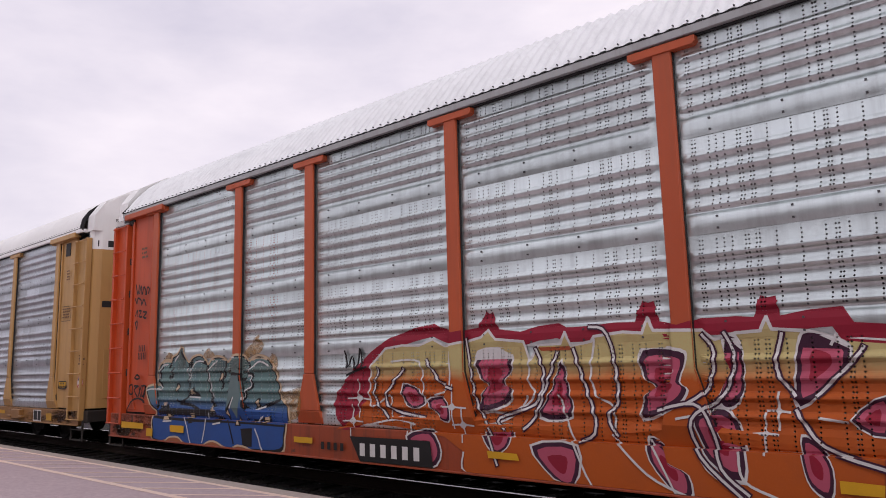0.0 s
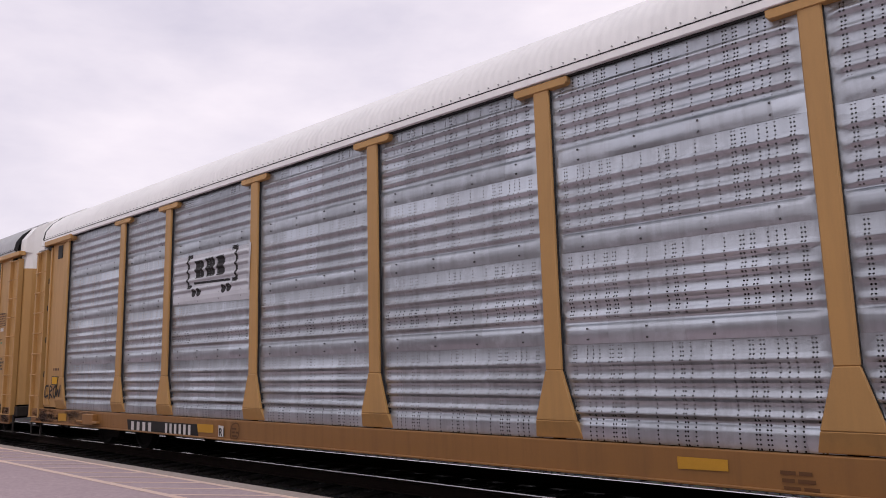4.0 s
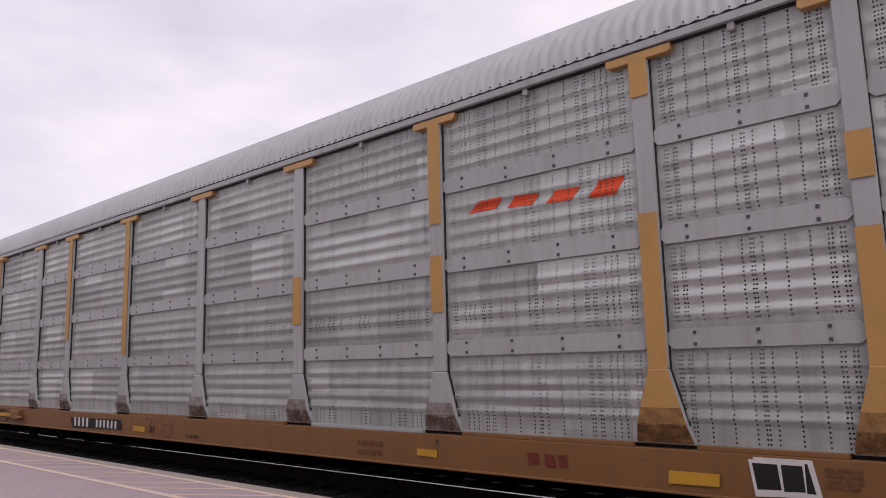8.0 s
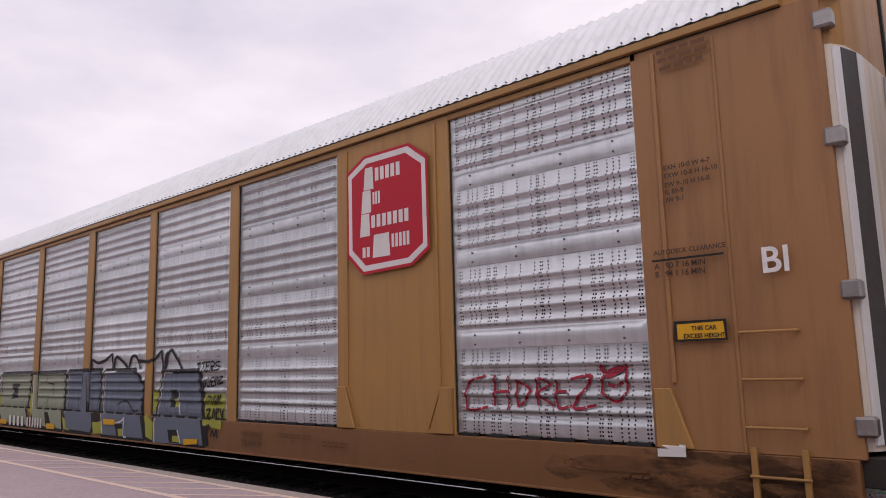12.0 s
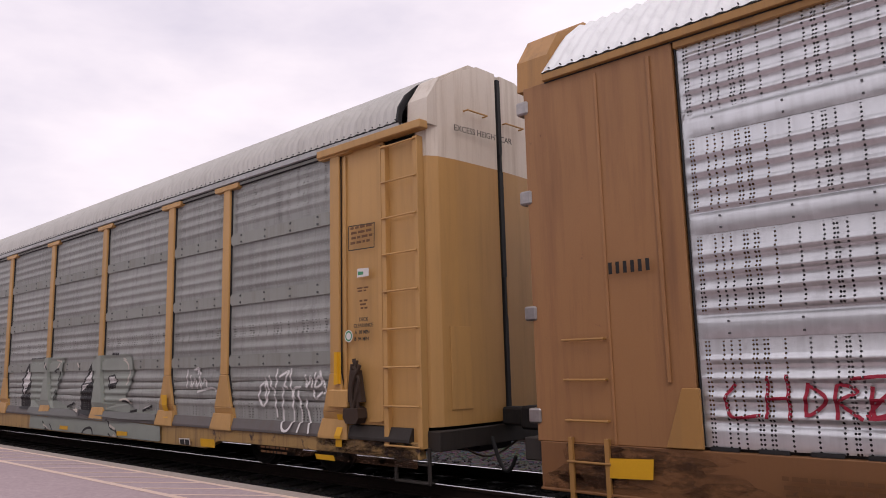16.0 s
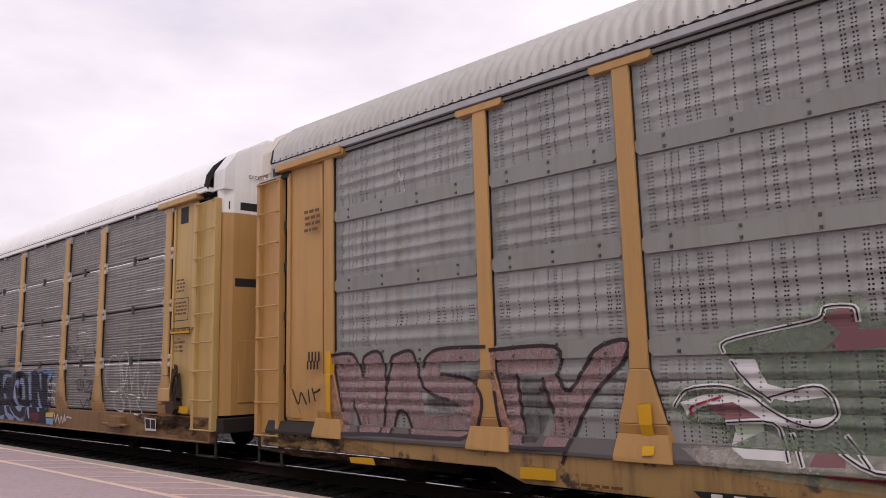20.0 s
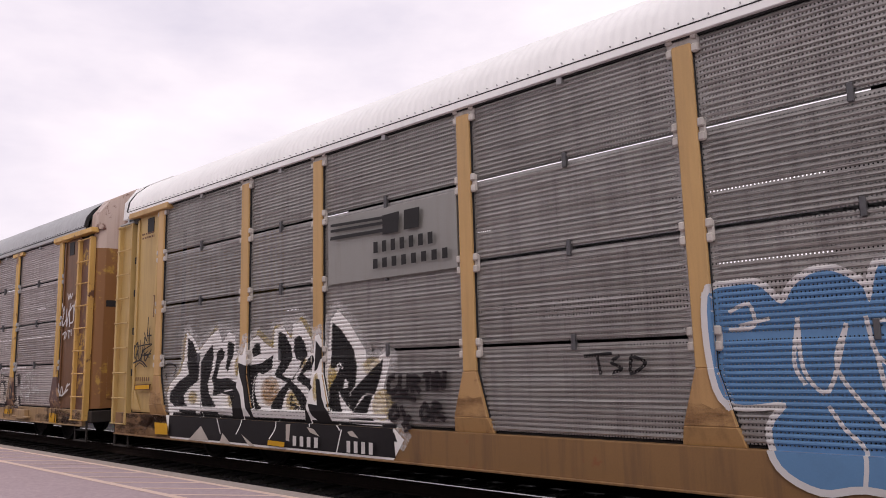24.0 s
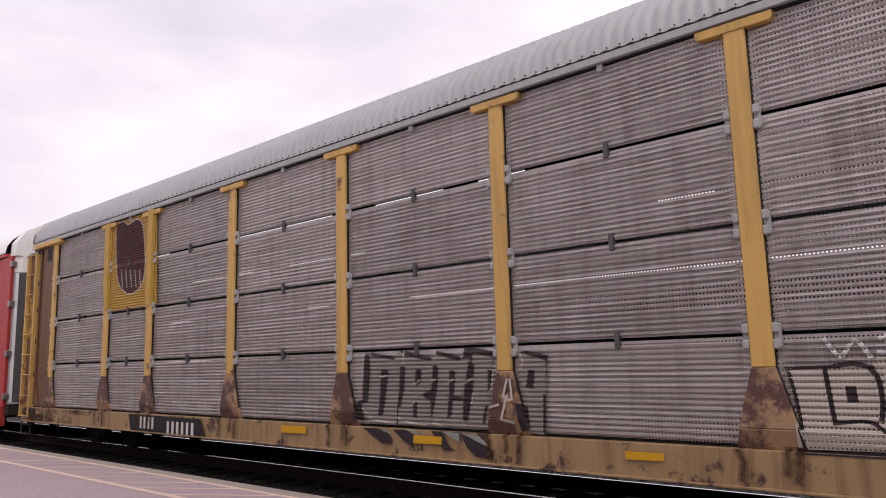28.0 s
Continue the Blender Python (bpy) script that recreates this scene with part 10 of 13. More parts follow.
F_SPRAY.fill(SPRAY_PERI, [(1.56, 1.46), (1.6, 1.61), (1.8, 1.64), (1.84, 1.22), (1.97, 0.89), (1.92, 0.62), (1.77, 0.61), (1.84, 0.94), (1.7, 1.33)])
F_SPRAY.fill(SPRAY_BLUE, [(1.56, 1.53), (1.6, 1.66), (1.85, 1.7), (1.8, 1.6)])
F_SPRAY.fill(SPRAY_BLUE, [(2.25, 1.5), (2.39, 1.65), (2.53, 1.63), (2.37, 1.5)])
F_SPRAY.fill(SPRAY_PERI, [(2.46, 1.6), (2.6, 1.64), (2.76, 1.63), (2.75, 1.22), (2.88, 0.7), (2.74, 0.68), (2.64, 1.12)])
F_SPRAY.fill(SPRAY_PERI, [(3.2, 1.53), (3.43, 1.59), (3.86, 1.54), (3.84, 1.5), (3.48, 1.49), (3.36, 1.38), (3.28, 1.2), (3.19, 1.33)])
F_SPRAY.fill(SPRAY_PERI, [(3.31, 1.09), (3.49, 1.06), (3.63, 0.87), (3.76, 0.73), (3.85, 0.63), (4.37, 0.52), (4.3, 0.44), (4.02, 0.44), (3.73, 0.56), (3.57, 0.77), (3.36, 0.98)])
F_SPRAY.fill(SPRAY_PERI, [(1.79, 0.61), (2.11, 0.68), (2.65, 0.65), (2.8, 0.54), (2.45, 0.55), (2.12, 0.5), (1.9, 0.5)], True)
F_SPRAY.fill(SPRAY_PERI, [(2.87, 0.52), (3.33, 0.52), (3.67, 0.56), (3.59, 0.44), (2.96, 0.46)])
F_SPRAY.fill(SPRAY_PERI, [(4.4, 1.45), (4.65, 1.45), (4.79, 1.23), (4.86, 0.95), (4.82, 0.71), (4.67, 0.67), (4.4, 0.77), (4.25, 0.99), (4.26, 1.25)], True)
F_SPRAY.fill(SPRAY_NAVY, [(4.33, 1.29), (4.56, 1.31), (4.63, 1.14), (4.62, 0.93), (4.51, 0.94), (4.38, 1.11)], True)
F_SPRAY.fill(SPRAY_SILVER, [(4.62, 1.41), (4.78, 1.23), (4.85, 0.95), (4.8, 0.74), (4.67, 0.71), (4.68, 0.99), (4.68, 1.23)], True)
F_SPRAY.line(SPRAY_PERI, 0.02, [(3.87, 1.23), (3.92, 1.43), (4.16, 1.58), (4.49, 1.64), (4.78, 1.57), (4.97, 1.42), (5.11, 1.19), (5.13, 0.82), (5.05, 0.51), (4.83, 0.45), (4.45, 0.51), (4.09, 0.69), (3.91, 0.98)], closed=True)
F_SPRAY.fill(SPRAY_PERI, [(3.96, 0.75), (4.13, 0.69), (4.41, 0.56), (4.83, 0.49), (5.03, 0.56), (4.87, 0.43), (4.57, 0.47), (4.21, 0.59)])
F_SPRAY.fill(SPRAY_PERI, [(4.99, 1.5), (5.17, 1.57), (5.22, 1.24), (5.32, 0.73), (5.4, 0.52), (5.3, 0.52), (5.16, 0.77), (5.06, 1.14)])
F_SPRAY.fill(SPRAY_PERI, [(5.67, 1.59), (5.81, 1.56), (5.85, 1.33), (5.91, 1.17), (5.82, 1.22), (5.71, 1.42)])
F_SPRAY.fill(SPRAY_PERI, [(5.62, 1.18), (5.72, 1.1), (5.9, 0.84), (6.0, 0.69), (5.89, 0.69), (5.73, 0.83)])
F_SPRAY.fill(SPRAY_BLUE, [(5.83, 1.62), (6.3, 1.65), (6.52, 1.61), (6.43, 1.51), (6.3, 1.54), (6.01, 1.56)])
F_SPRAY.fill(SPRAY_PERI, [(6.3, 1.58), (6.49, 1.59), (6.43, 1.47), (6.27, 1.37), (6.23, 1.24), (6.19, 1.4)])
F_SPRAY.line(SPRAY_PERI, 0.018, [(1.55, 1.64), (1.84, 1.71), (2.45, 1.7), (2.73, 1.71), (3.57, 1.68), (3.86, 1.54)])
F_SPRAY.line(SPRAY_PERI, 0.018, [(5.0, 1.5), (5.18, 1.62), (5.43, 1.66), (5.64, 1.59), (5.74, 1.62), (6.17, 1.66), (6.52, 1.6), (6.35, 1.44)])
F_SPRAY.line(SPRAY_PERI, 0.016, [(6.23, 1.24), (6.3, 0.98), (6.39, 0.74)])
F_SPRAY.line(SPRAY_PERI, 0.016, [(3.57, 1.38), (3.73, 1.49), (3.86, 1.49)])
F_SPRAY.line(MARK_OCHRE, 0.014, [(2.28, 1.22), (2.34, 1.0), (2.46, 0.71)])
F_SPRAY.line(SPRAY_WHITE, 0.022, [(6.3, 1.28), (6.32, 1.38), (6.4, 1.33), (6.32, 1.33), (6.41, 1.28), (6.46, 1.38), (6.53, 1.29), (6.57, 1.38), (6.63, 1.3), (6.71, 1.36), (6.68, 1.29), (6.78, 1.32), (6.82, 1.38)], smooth=False)
F_SPRAY.line(SPRAY_WHITE, 0.022, [(6.3, 1.12), (6.33, 1.22), (6.4, 1.17), (6.33, 1.17), (6.42, 1.12), (6.47, 1.22), (6.53, 1.13), (6.58, 1.23), (6.63, 1.14), (6.71, 1.2), (6.68, 1.13), (6.79, 1.16), (6.82, 1.22)], smooth=False)
F_SPRAY.line(SPRAY_WHITE, 0.022, [(6.31, 0.95), (6.33, 1.04), (6.41, 1), (6.33, 0.99), (6.42, 0.95), (6.47, 1.04), (6.53, 0.96), (6.58, 1.05), (6.63, 0.97), (6.72, 1.03), (6.68, 0.96), (6.79, 0.99), (6.83, 1.05)], smooth=False)
F_SPRAY.fill(SPRAY_YELLOW, [(2.87, 0.68), (3.32, 0.69), (3.28, 0.61), (2.93, 0.57)])
F_SPRAY.fill(SPRAY_YELLOW, [(6.4, 0.68), (6.86, 0.7), (6.83, 0.59), (6.4, 0.58)])
F_SPRAY.fill(SPRAY_SKYBLUE, [(6.41, 0.56), (6.89, 0.56), (6.84, 0.42), (6.46, 0.44)])
F_SPRAY.fill(SPRAY_CRIMSON_DIM, [(5.44, 0.63), (5.92, 0.66), (5.97, 0.52), (5.69, 0.46)], True)
F_SPRAY.line(SPRAY_WHITE, 0.03, [(6.89, 0.68), (7.01, 0.5), (7.08, 0.66), (7.23, 0.48), (7.3, 0.63), (7.4, 0.49), (7.47, 0.66), (7.51, 0.53), (7.61, 0.62), (7.85, 0.6)])
F_SPRAY.line(SPRAY_WHITE, 0.02, [(6.52, 0.9), (6.68, 0.93), (6.83, 0.87)])
F_SPRAY.line(SPRAY_WHITE, 0.02, [(6.52, 1.49), (6.57, 1.51), (6.6, 1.47), (6.52, 1.46)])
F_SPRAY.line(SPRAY_DARK, 0.02, [(7.26, 1.96), (7.37, 2.16), (7.51, 2.02), (7.4, 1.84), (7.26, 1.95)])
F_SPRAY.line(SPRAY_DARK, 0.02, [(7.34, 2.1), (7.4, 1.89)])
F_SPRAY.line(SPRAY_DARK, 0.02, [(7.46, 2.13), (7.35, 1.93)])
F_SPRAY.line(SPRAY_DARK, 0.02, [(7.57, 1.92), (7.65, 2.15), (7.71, 1.9)])
F_SPRAY.line(SPRAY_DARK, 0.02, [(7.6, 2.02), (7.71, 2.03)])
F_SPRAY.line(SPRAY_DARK, 0.02, [(7.76, 2.13), (7.78, 1.89)])
F_SPRAY.line(SPRAY_DARK, 0.02, [(7.92, 2.14), (7.78, 2.01), (7.92, 1.91)])
F_SPRAY.line(SPRAY_DARK, 0.02, [(8.16, 2.16), (8.26, 1.99), (8.39, 2.28)])
F_SPRAY.line(SPRAY_DARK, 0.02, [(8.26, 1.99), (8.29, 1.83)])
F_SPRAY.line(SPRAY_DARK, 0.02, [(8.32, 1.92), (8.54, 1.96)])
F_SPRAY.line(SPRAY_DARK, 0.02, [(7.79, 2.38), (7.84, 2.26), (7.91, 2.31), (7.82, 2.34)])
F_SPRAY.line(SPRAY_DARK, 0.02, [(8.67, 2.23), (8.76, 1.91), (8.9, 2)])
F_SPRAY.line(SPRAY_FADED, 0.035, [(8.26, 1.62), (8.36, 1.59), (8.34, 1.52), (8.26, 1.51)])
F_SPRAY.line(SPRAY_FADED, 0.035, [(7.85, 1.38), (8.11, 1.41), (8.06, 1.19), (7.9, 1.25)])
F_SPRAY.line(SPRAY_FADED, 0.035, [(8.16, 1.45), (8.36, 1.16)])
F_SPRAY.line(SPRAY_FADED, 0.035, [(8.41, 1.38), (8.66, 1.38), (8.41, 1.16), (8.71, 1.2)])
F_SPRAY.line(SPRAY_FADED, 0.035, [(8.71, 1.17), (8.82, 1.11), (8.73, 1.01)])
F_SPRAY.line(SPRAY_FADED, 0.035, [(8.11, 1), (8.31, 0.85), (8.51, 1.01), (8.61, 0.83)])
F_SPRAY.line(SPRAY_FADED, 0.035, [(7.95, 1.35), (8.03, 1.22)])
F_SPRAY.line(SPRAY_FADED, 0.035, [(8.26, 1.38), (8.19, 1.18)])
F_SPRAY.line(SPRAY_WHITE, 0.024, [(9.98, 1.24), (9.75, 1.17), (9.5, 1.22), (9.34, 1.4), (9.38, 1.68), (9.56, 1.88), (9.82, 1.87), (9.96, 1.71), (10.01, 1.43), (10.07, 1.19)])
F_SPRAY.line(SPRAY_WHITE, 0.024, [(9.98, 1.81), (10.14, 1.95), (10.28, 1.92), (10.33, 1.76), (10.27, 1.6), (10.22, 1.36), (10.12, 1.26), (10.09, 1.67), (10.01, 1.69), (10.13, 1.43), (10.19, 1.26)])
F_SPRAY.line(SPRAY_WHITE, 0.024, [(10.26, 1.66), (10.34, 1.16)])
F_SPRAY.line(SPRAY_WHITE, 0.024, [(10.39, 1.66), (10.52, 1.23), (10.53, 1.33), (10.69, 1.69)])
F_SPRAY.line(SPRAY_WHITE, 0.024, [(10.83, 2.08), (10.76, 1.78), (10.75, 1.49), (10.82, 1.14), (10.88, 1.04), (10.73, 1.01), (10.97, 0.78), (10.8, 0.77)])
F_SPRAY.line(SPRAY_WHITE, 0.024, [(10.93, 1.23), (11.07, 1.08), (11.15, 1.08), (11.22, 1.36), (11.22, 1.53), (11.15, 1.53), (11.08, 1.42), (11.01, 1.23)])
F_SPRAY.line(SPRAY_WHITE, 0.024, [(10.14, 1.15), (10.51, 1.13), (10.88, 1.06)])
F_SPRAY.line(SPRAY_WHITE, 0.024, [(9.98, 1.22), (9.78, 1.12), (9.75, 0.98), (9.87, 0.83), (10.18, 0.81), (10.21, 0.96), (10.05, 1.09)])
F_SPRAY.line(SPRAY_WHITE, 0.024, [(10.28, 1.11), (10.46, 1), (10.49, 0.77)])
F_SPRAY.line(SPRAY_WHITE, 0.024, [(10.02, 1.19), (10.09, 1.22), (10.14, 1.18), (10.09, 1.12), (10.02, 1.16)])
F_SPRAY.fill(SPRAY_DARK, [(1.01, 1.28), (1.17, 1.44), (1.55, 1.46), (1.69, 1.24), (1.59, 0.74), (1.67, 0.46), (1.16, 0.56), (0.98, 0.86)])
F_SPRAY.line(SPRAY_WHITE, 0.03, [(2.33, 1.45), (2.34, 1.15), (2.38, 0.83), (2.46, 0.61)])
F_SPRAY.line(SPRAY_WHITE, 0.03, [(1.1, 1.34), (1.19, 1.36), (1.15, 1.23), (1.08, 1.22)])
F_SPRAY.line(SPRAY_WHITE, 0.03, [(1.24, 1.34), (1.18, 1.28), (1.24, 1.23), (1.29, 1.24)])
F_SPRAY.line(SPRAY_WHITE, 0.03, [(1.34, 1.22), (1.36, 1.36), (1.43, 1.34), (1.37, 1.29)])
F_SPRAY.line(SPRAY_WHITE, 0.03, [(1.49, 1.38), (1.62, 1.38)])
F_SPRAY.line(SPRAY_WHITE, 0.03, [(1.55, 1.38), (1.56, 1.21)])
F_SPRAY.line(SPRAY_WHITE, 0.03, [(1.12, 1.15), (1.13, 1)])
F_SPRAY.line(SPRAY_WHITE, 0.03, [(1.23, 1.17), (1.13, 1.09), (1.24, 1.02)])
F_SPRAY.line(SPRAY_WHITE, 0.03, [(1.27, 1.03), (1.28, 1.16), (1.38, 1.16)])
F_SPRAY.line(SPRAY_WHITE, 0.03, [(1.27, 1.03), (1.38, 1.04)])
F_SPRAY.line(SPRAY_WHITE, 0.03, [(1.28, 1.09), (1.36, 1.1)])
F_SPRAY.line(SPRAY_WHITE, 0.03, [(1.42, 1.17), (1.53, 1.03)])
F_SPRAY.line(SPRAY_WHITE, 0.03, [(1.54, 1.19), (1.41, 1.03)])
F_SPRAY.line(SPRAY_WHITE, 0.03, [(1.07, 0.92), (1.21, 0.94)])
F_SPRAY.line(SPRAY_WHITE, 0.03, [(1.14, 0.93), (1.14, 0.82)])
F_SPRAY.line(SPRAY_WHITE, 0.03, [(1.25, 0.9), (1.3, 0.83)])
F_SPRAY.line(SPRAY_WHITE, 0.03, [(1.33, 0.82), (1.33, 0.94), (1.42, 0.82), (1.43, 0.96)])
F_SPRAY.line(SPRAY_WHITE, 0.03, [(1.48, 0.97), (1.48, 0.89), (1.58, 0.91)])
F_SPRAY.line(SPRAY_WHITE, 0.03, [(1.56, 0.99), (1.56, 0.83)])
F_SPRAY.line(SPRAY_WHITE, 0.03, [(0.82, 0.63), (1.08, 0.68)])
F_SPRAY.line(SPRAY_WHITE, 0.03, [(0.95, 0.65), (1.01, 0.45)])
F_SPRAY.line(SPRAY_WHITE, 0.03, [(1.19, 0.68), (1.1, 0.58), (1.12, 0.46), (1.23, 0.49), (1.22, 0.57)])
F_SPRAY.line(SPRAY_WHITE, 0.03, [(1.29, 0.47), (1.28, 0.65), (1.43, 0.58), (1.41, 0.48), (1.3, 0.47)])
F_SPRAY.line(SPRAY_WHITE, 0.03, [(0.51, 0.5), (0.81, 0.51)])
F_SPRAY.line(SPRAY_WHITE, 0.03, [(0.72, 0.56), (0.81, 0.51), (0.72, 0.47)])
F_SPRAY.line(SPRAY_WHITE, 0.03, [(1.33, 1.47), (1.38, 1.48), (1.39, 1.44), (1.32, 1.43)])
F_SPRAY.line(SPRAY_DARK, 0.035, [(-2.69, 1.62), (-2.38, 1.64)])
F_SPRAY.line(SPRAY_DARK, 0.035, [(-2.54, 1.63), (-2.51, 1.44)])
F_SPRAY.line(SPRAY_DARK, 0.035, [(-2.3, 1.61), (-2.38, 1.55), (-2.27, 1.49), (-2.37, 1.45)])
F_SPRAY.line(SPRAY_DARK, 0.035, [(-2.16, 1.61), (-2.17, 1.44), (-2.01, 1.54), (-2.16, 1.61)])
F_SPRAY.finish()
F_SPRAY = Spray(train[5], "graffiti", "blue and white tags and dark lettering", F_SPRAY.depth)
F_SPRAY.line(SPRAY_DARK, 0.02, [(-12.6, 2.12), (-12.54, 1.8)])
F_SPRAY.line(SPRAY_DARK, 0.02, [(-12.48, 2.15), (-12.42, 1.76)])
F_SPRAY.line(SPRAY_DARK, 0.02, [(-12.36, 2.1), (-12.39, 1.87), (-12.18, 1.94)])
F_SPRAY.line(SPRAY_DARK, 0.02, [(-12.61, 2.04), (-12.01, 2.07), (-12.34, 1.95), (-12.1, 1.82)])
F_SPRAY.line(SPRAY_DARK, 0.02, [(-12.1, 2.36), (-12.18, 2.1)])
F_SPRAY.line(SPRAY_DARK, 0.02, [(-12.67, 1.65), (-12.48, 1.73), (-12.25, 1.64)])
F_SPRAY.line(SPRAY_SHADE, 0.075, [(-5.53, 1.43), (-5.61, 1.4), (-5.63, 1.25), (-5.53, 1.24), (-5.47, 1.29)])
F_SPRAY.line(SPRAY_DARK, 0.032, [(-5.53, 1.43), (-5.61, 1.4), (-5.63, 1.25), (-5.53, 1.24), (-5.47, 1.29)])
F_SPRAY.line(SPRAY_SHADE, 0.075, [(-5.41, 1.44), (-5.42, 1.27), (-5.3, 1.25), (-5.26, 1.44)])
F_SPRAY.line(SPRAY_DARK, 0.032, [(-5.41, 1.44), (-5.42, 1.27), (-5.3, 1.25), (-5.26, 1.44)])
F_SPRAY.line(SPRAY_SHADE, 0.075, [(-5.2, 1.25), (-5.19, 1.42), (-5.08, 1.39), (-5.17, 1.34), (-5.07, 1.25)])
F_SPRAY.line(SPRAY_DARK, 0.032, [(-5.2, 1.25), (-5.19, 1.42), (-5.08, 1.39), (-5.17, 1.34), (-5.07, 1.25)])
F_SPRAY.line(SPRAY_SHADE, 0.075, [(-4.99, 1.44), (-4.88, 1.45)])
F_SPRAY.line(SPRAY_DARK, 0.032, [(-4.99, 1.44), (-4.88, 1.45)])
F_SPRAY.line(SPRAY_SHADE, 0.075, [(-4.93, 1.44), (-4.93, 1.27)])
F_SPRAY.line(SPRAY_DARK, 0.032, [(-4.93, 1.44), (-4.93, 1.27)])
F_SPRAY.line(SPRAY_SHADE, 0.075, [(-4.84, 1.44), (-4.84, 1.28)])
F_SPRAY.line(SPRAY_DARK, 0.032, [(-4.84, 1.44), (-4.84, 1.28)])
F_SPRAY.line(SPRAY_SHADE, 0.075, [(-4.78, 1.28), (-4.77, 1.46), (-4.67, 1.3), (-4.64, 1.47)])
F_SPRAY.line(SPRAY_DARK, 0.032, [(-4.78, 1.28), (-4.77, 1.46), (-4.67, 1.3), (-4.64, 1.47)])
F_SPRAY.line(SPRAY_SHADE, 0.075, [(-5.51, 1.06), (-5.61, 0.95), (-5.56, 0.89), (-5.45, 0.96), (-5.51, 1.06)])
F_SPRAY.line(SPRAY_DARK, 0.032, [(-5.51, 1.06), (-5.61, 0.95), (-5.56, 0.89), (-5.45, 0.96), (-5.51, 1.06)])
F_SPRAY.line(SPRAY_SHADE, 0.075, [(-5.39, 1.04), (-5.32, 0.89), (-5.26, 0.77)])
F_SPRAY.line(SPRAY_DARK, 0.032, [(-5.39, 1.04), (-5.32, 0.89), (-5.26, 0.77)])
F_SPRAY.line(SPRAY_SHADE, 0.075, [(-5.25, 0.93), (-5.37, 0.82)])
F_SPRAY.line(SPRAY_DARK, 0.032, [(-5.25, 0.93), (-5.37, 0.82)])
F_SPRAY.line(SPRAY_SHADE, 0.075, [(-4.98, 1.09), (-5.05, 1), (-5.01, 0.91), (-4.9, 0.97), (-4.98, 1.09)])
F_SPRAY.line(SPRAY_DARK, 0.032, [(-4.98, 1.09), (-5.05, 1), (-5.01, 0.91), (-4.9, 0.97), (-4.98, 1.09)])
F_SPRAY.line(SPRAY_SHADE, 0.075, [(-4.85, 0.91), (-4.83, 1.1), (-4.73, 1.06), (-4.82, 1.01), (-4.66, 0.92)])
F_SPRAY.line(SPRAY_DARK, 0.032, [(-4.85, 0.91), (-4.83, 1.1), (-4.73, 1.06), (-4.82, 1.01), (-4.66, 0.92)])
F_SPRAY.line(SPRAY_SHADE, 0.075, [(-5.56, 1.16), (-5.35, 1.18), (-5.15, 1.15)])
F_SPRAY.line(SPRAY_DARK, 0.032, [(-5.56, 1.16), (-5.35, 1.18), (-5.15, 1.15)])

# rusty car: white block lettering and tags
G_SPRAY = Spray(train[6], "graffiti", "worn white block graffiti with dark outlines")
G_SPRAY.fill(SPRAY_BONE, [(4.41, 1.47), (4.79, 1.48), (4.91, 1.5), (5.07, 1.48), (5.11, 1.55), (5.43, 1.54), (5.44, 1.42), (5.75, 1.42), (5.73, 1.47), (6.0, 1.55), (6.08, 1.57), (6.06, 1.39), (6.21, 1.38), (6.21, 1.5), (6.67, 1.51), (6.76, 1.37), (6.83, 1.08), (6.77, 0.98), (6.78, 0.82), (6.3, 0.83), (4.46, 0.8), (4.48, 1.26)])
G_SPRAY.line(SPRAY_SHADE, 0.028, [(4.41, 1.47), (4.79, 1.48), (4.91, 1.5), (5.08, 1.47)], smooth=False)
G_SPRAY.line(SPRAY_SHADE, 0.03, [(4.43, 1.45), (4.48, 1.18), (4.51, 0.82)])
G_SPRAY.line(SPRAY_SHADE, 0.05, [(4.46, 0.79), (5.33, 0.79), (6.21, 0.79), (6.82, 0.79)], smooth=False)
G_SPRAY.line(SPRAY_SHADE, 0.04, [(4.72, 1.46), (4.74, 1.22), (4.76, 1.02)])
G_SPRAY.line(SPRAY_SHADE, 0.03, [(4.76, 1.02), (5.01, 1.04), (5.14, 0.94), (5.22, 0.87), (5.16, 0.81)])
G_SPRAY.line(SPRAY_SHADE, 0.04, [(4.79, 1.48), (4.96, 1.5), (5.09, 1.42), (5.12, 1.22), (5.1, 1.06)])
G_SPRAY.fill(SPRAY_SHADE, [(4.86, 1.32), (4.94, 1.32), (4.95, 1.19), (4.87, 1.19)])
G_SPRAY.fill(SPRAY_SHADE, [(5.29, 1.53), (5.39, 1.53), (5.37, 1.26), (5.33, 0.99), (5.29, 0.99)])
G_SPRAY.line(SPRAY_SHADE, 0.03, [(5.47, 1.4), (5.49, 1.26), (5.48, 1.18)])
G_SPRAY.fill(SPRAY_SHADE, [(5.64, 1.38), (5.77, 1.41), (5.73, 1.26), (5.71, 1.11), (5.68, 1.19)])
G_SPRAY.line(SPRAY_SHADE, 0.025, [(5.7, 1.16), (5.72, 0.88)])
G_SPRAY.fill(SPRAY_SHADE, [(5.71, 1.45), (6.01, 1.55), (6.09, 1.58), (5.73, 1.4)])
G_SPRAY.fill(SPRAY_SHADE, [(5.98, 1.53), (6.05, 1.54), (6.01, 1.27), (5.97, 1.16), (5.91, 1.17)])
G_SPRAY.line(SPRAY_SHADE, 0.03, [(5.41, 1.04), (5.5, 1.08), (5.52, 1.0)])
G_SPRAY.line(SPRAY_SHADE, 0.05, [(5.44, 0.94), (5.45, 0.83)])
G_SPRAY.line(SPRAY_SHADE, 0.05, [(5.92, 1.01), (5.91, 0.84)])
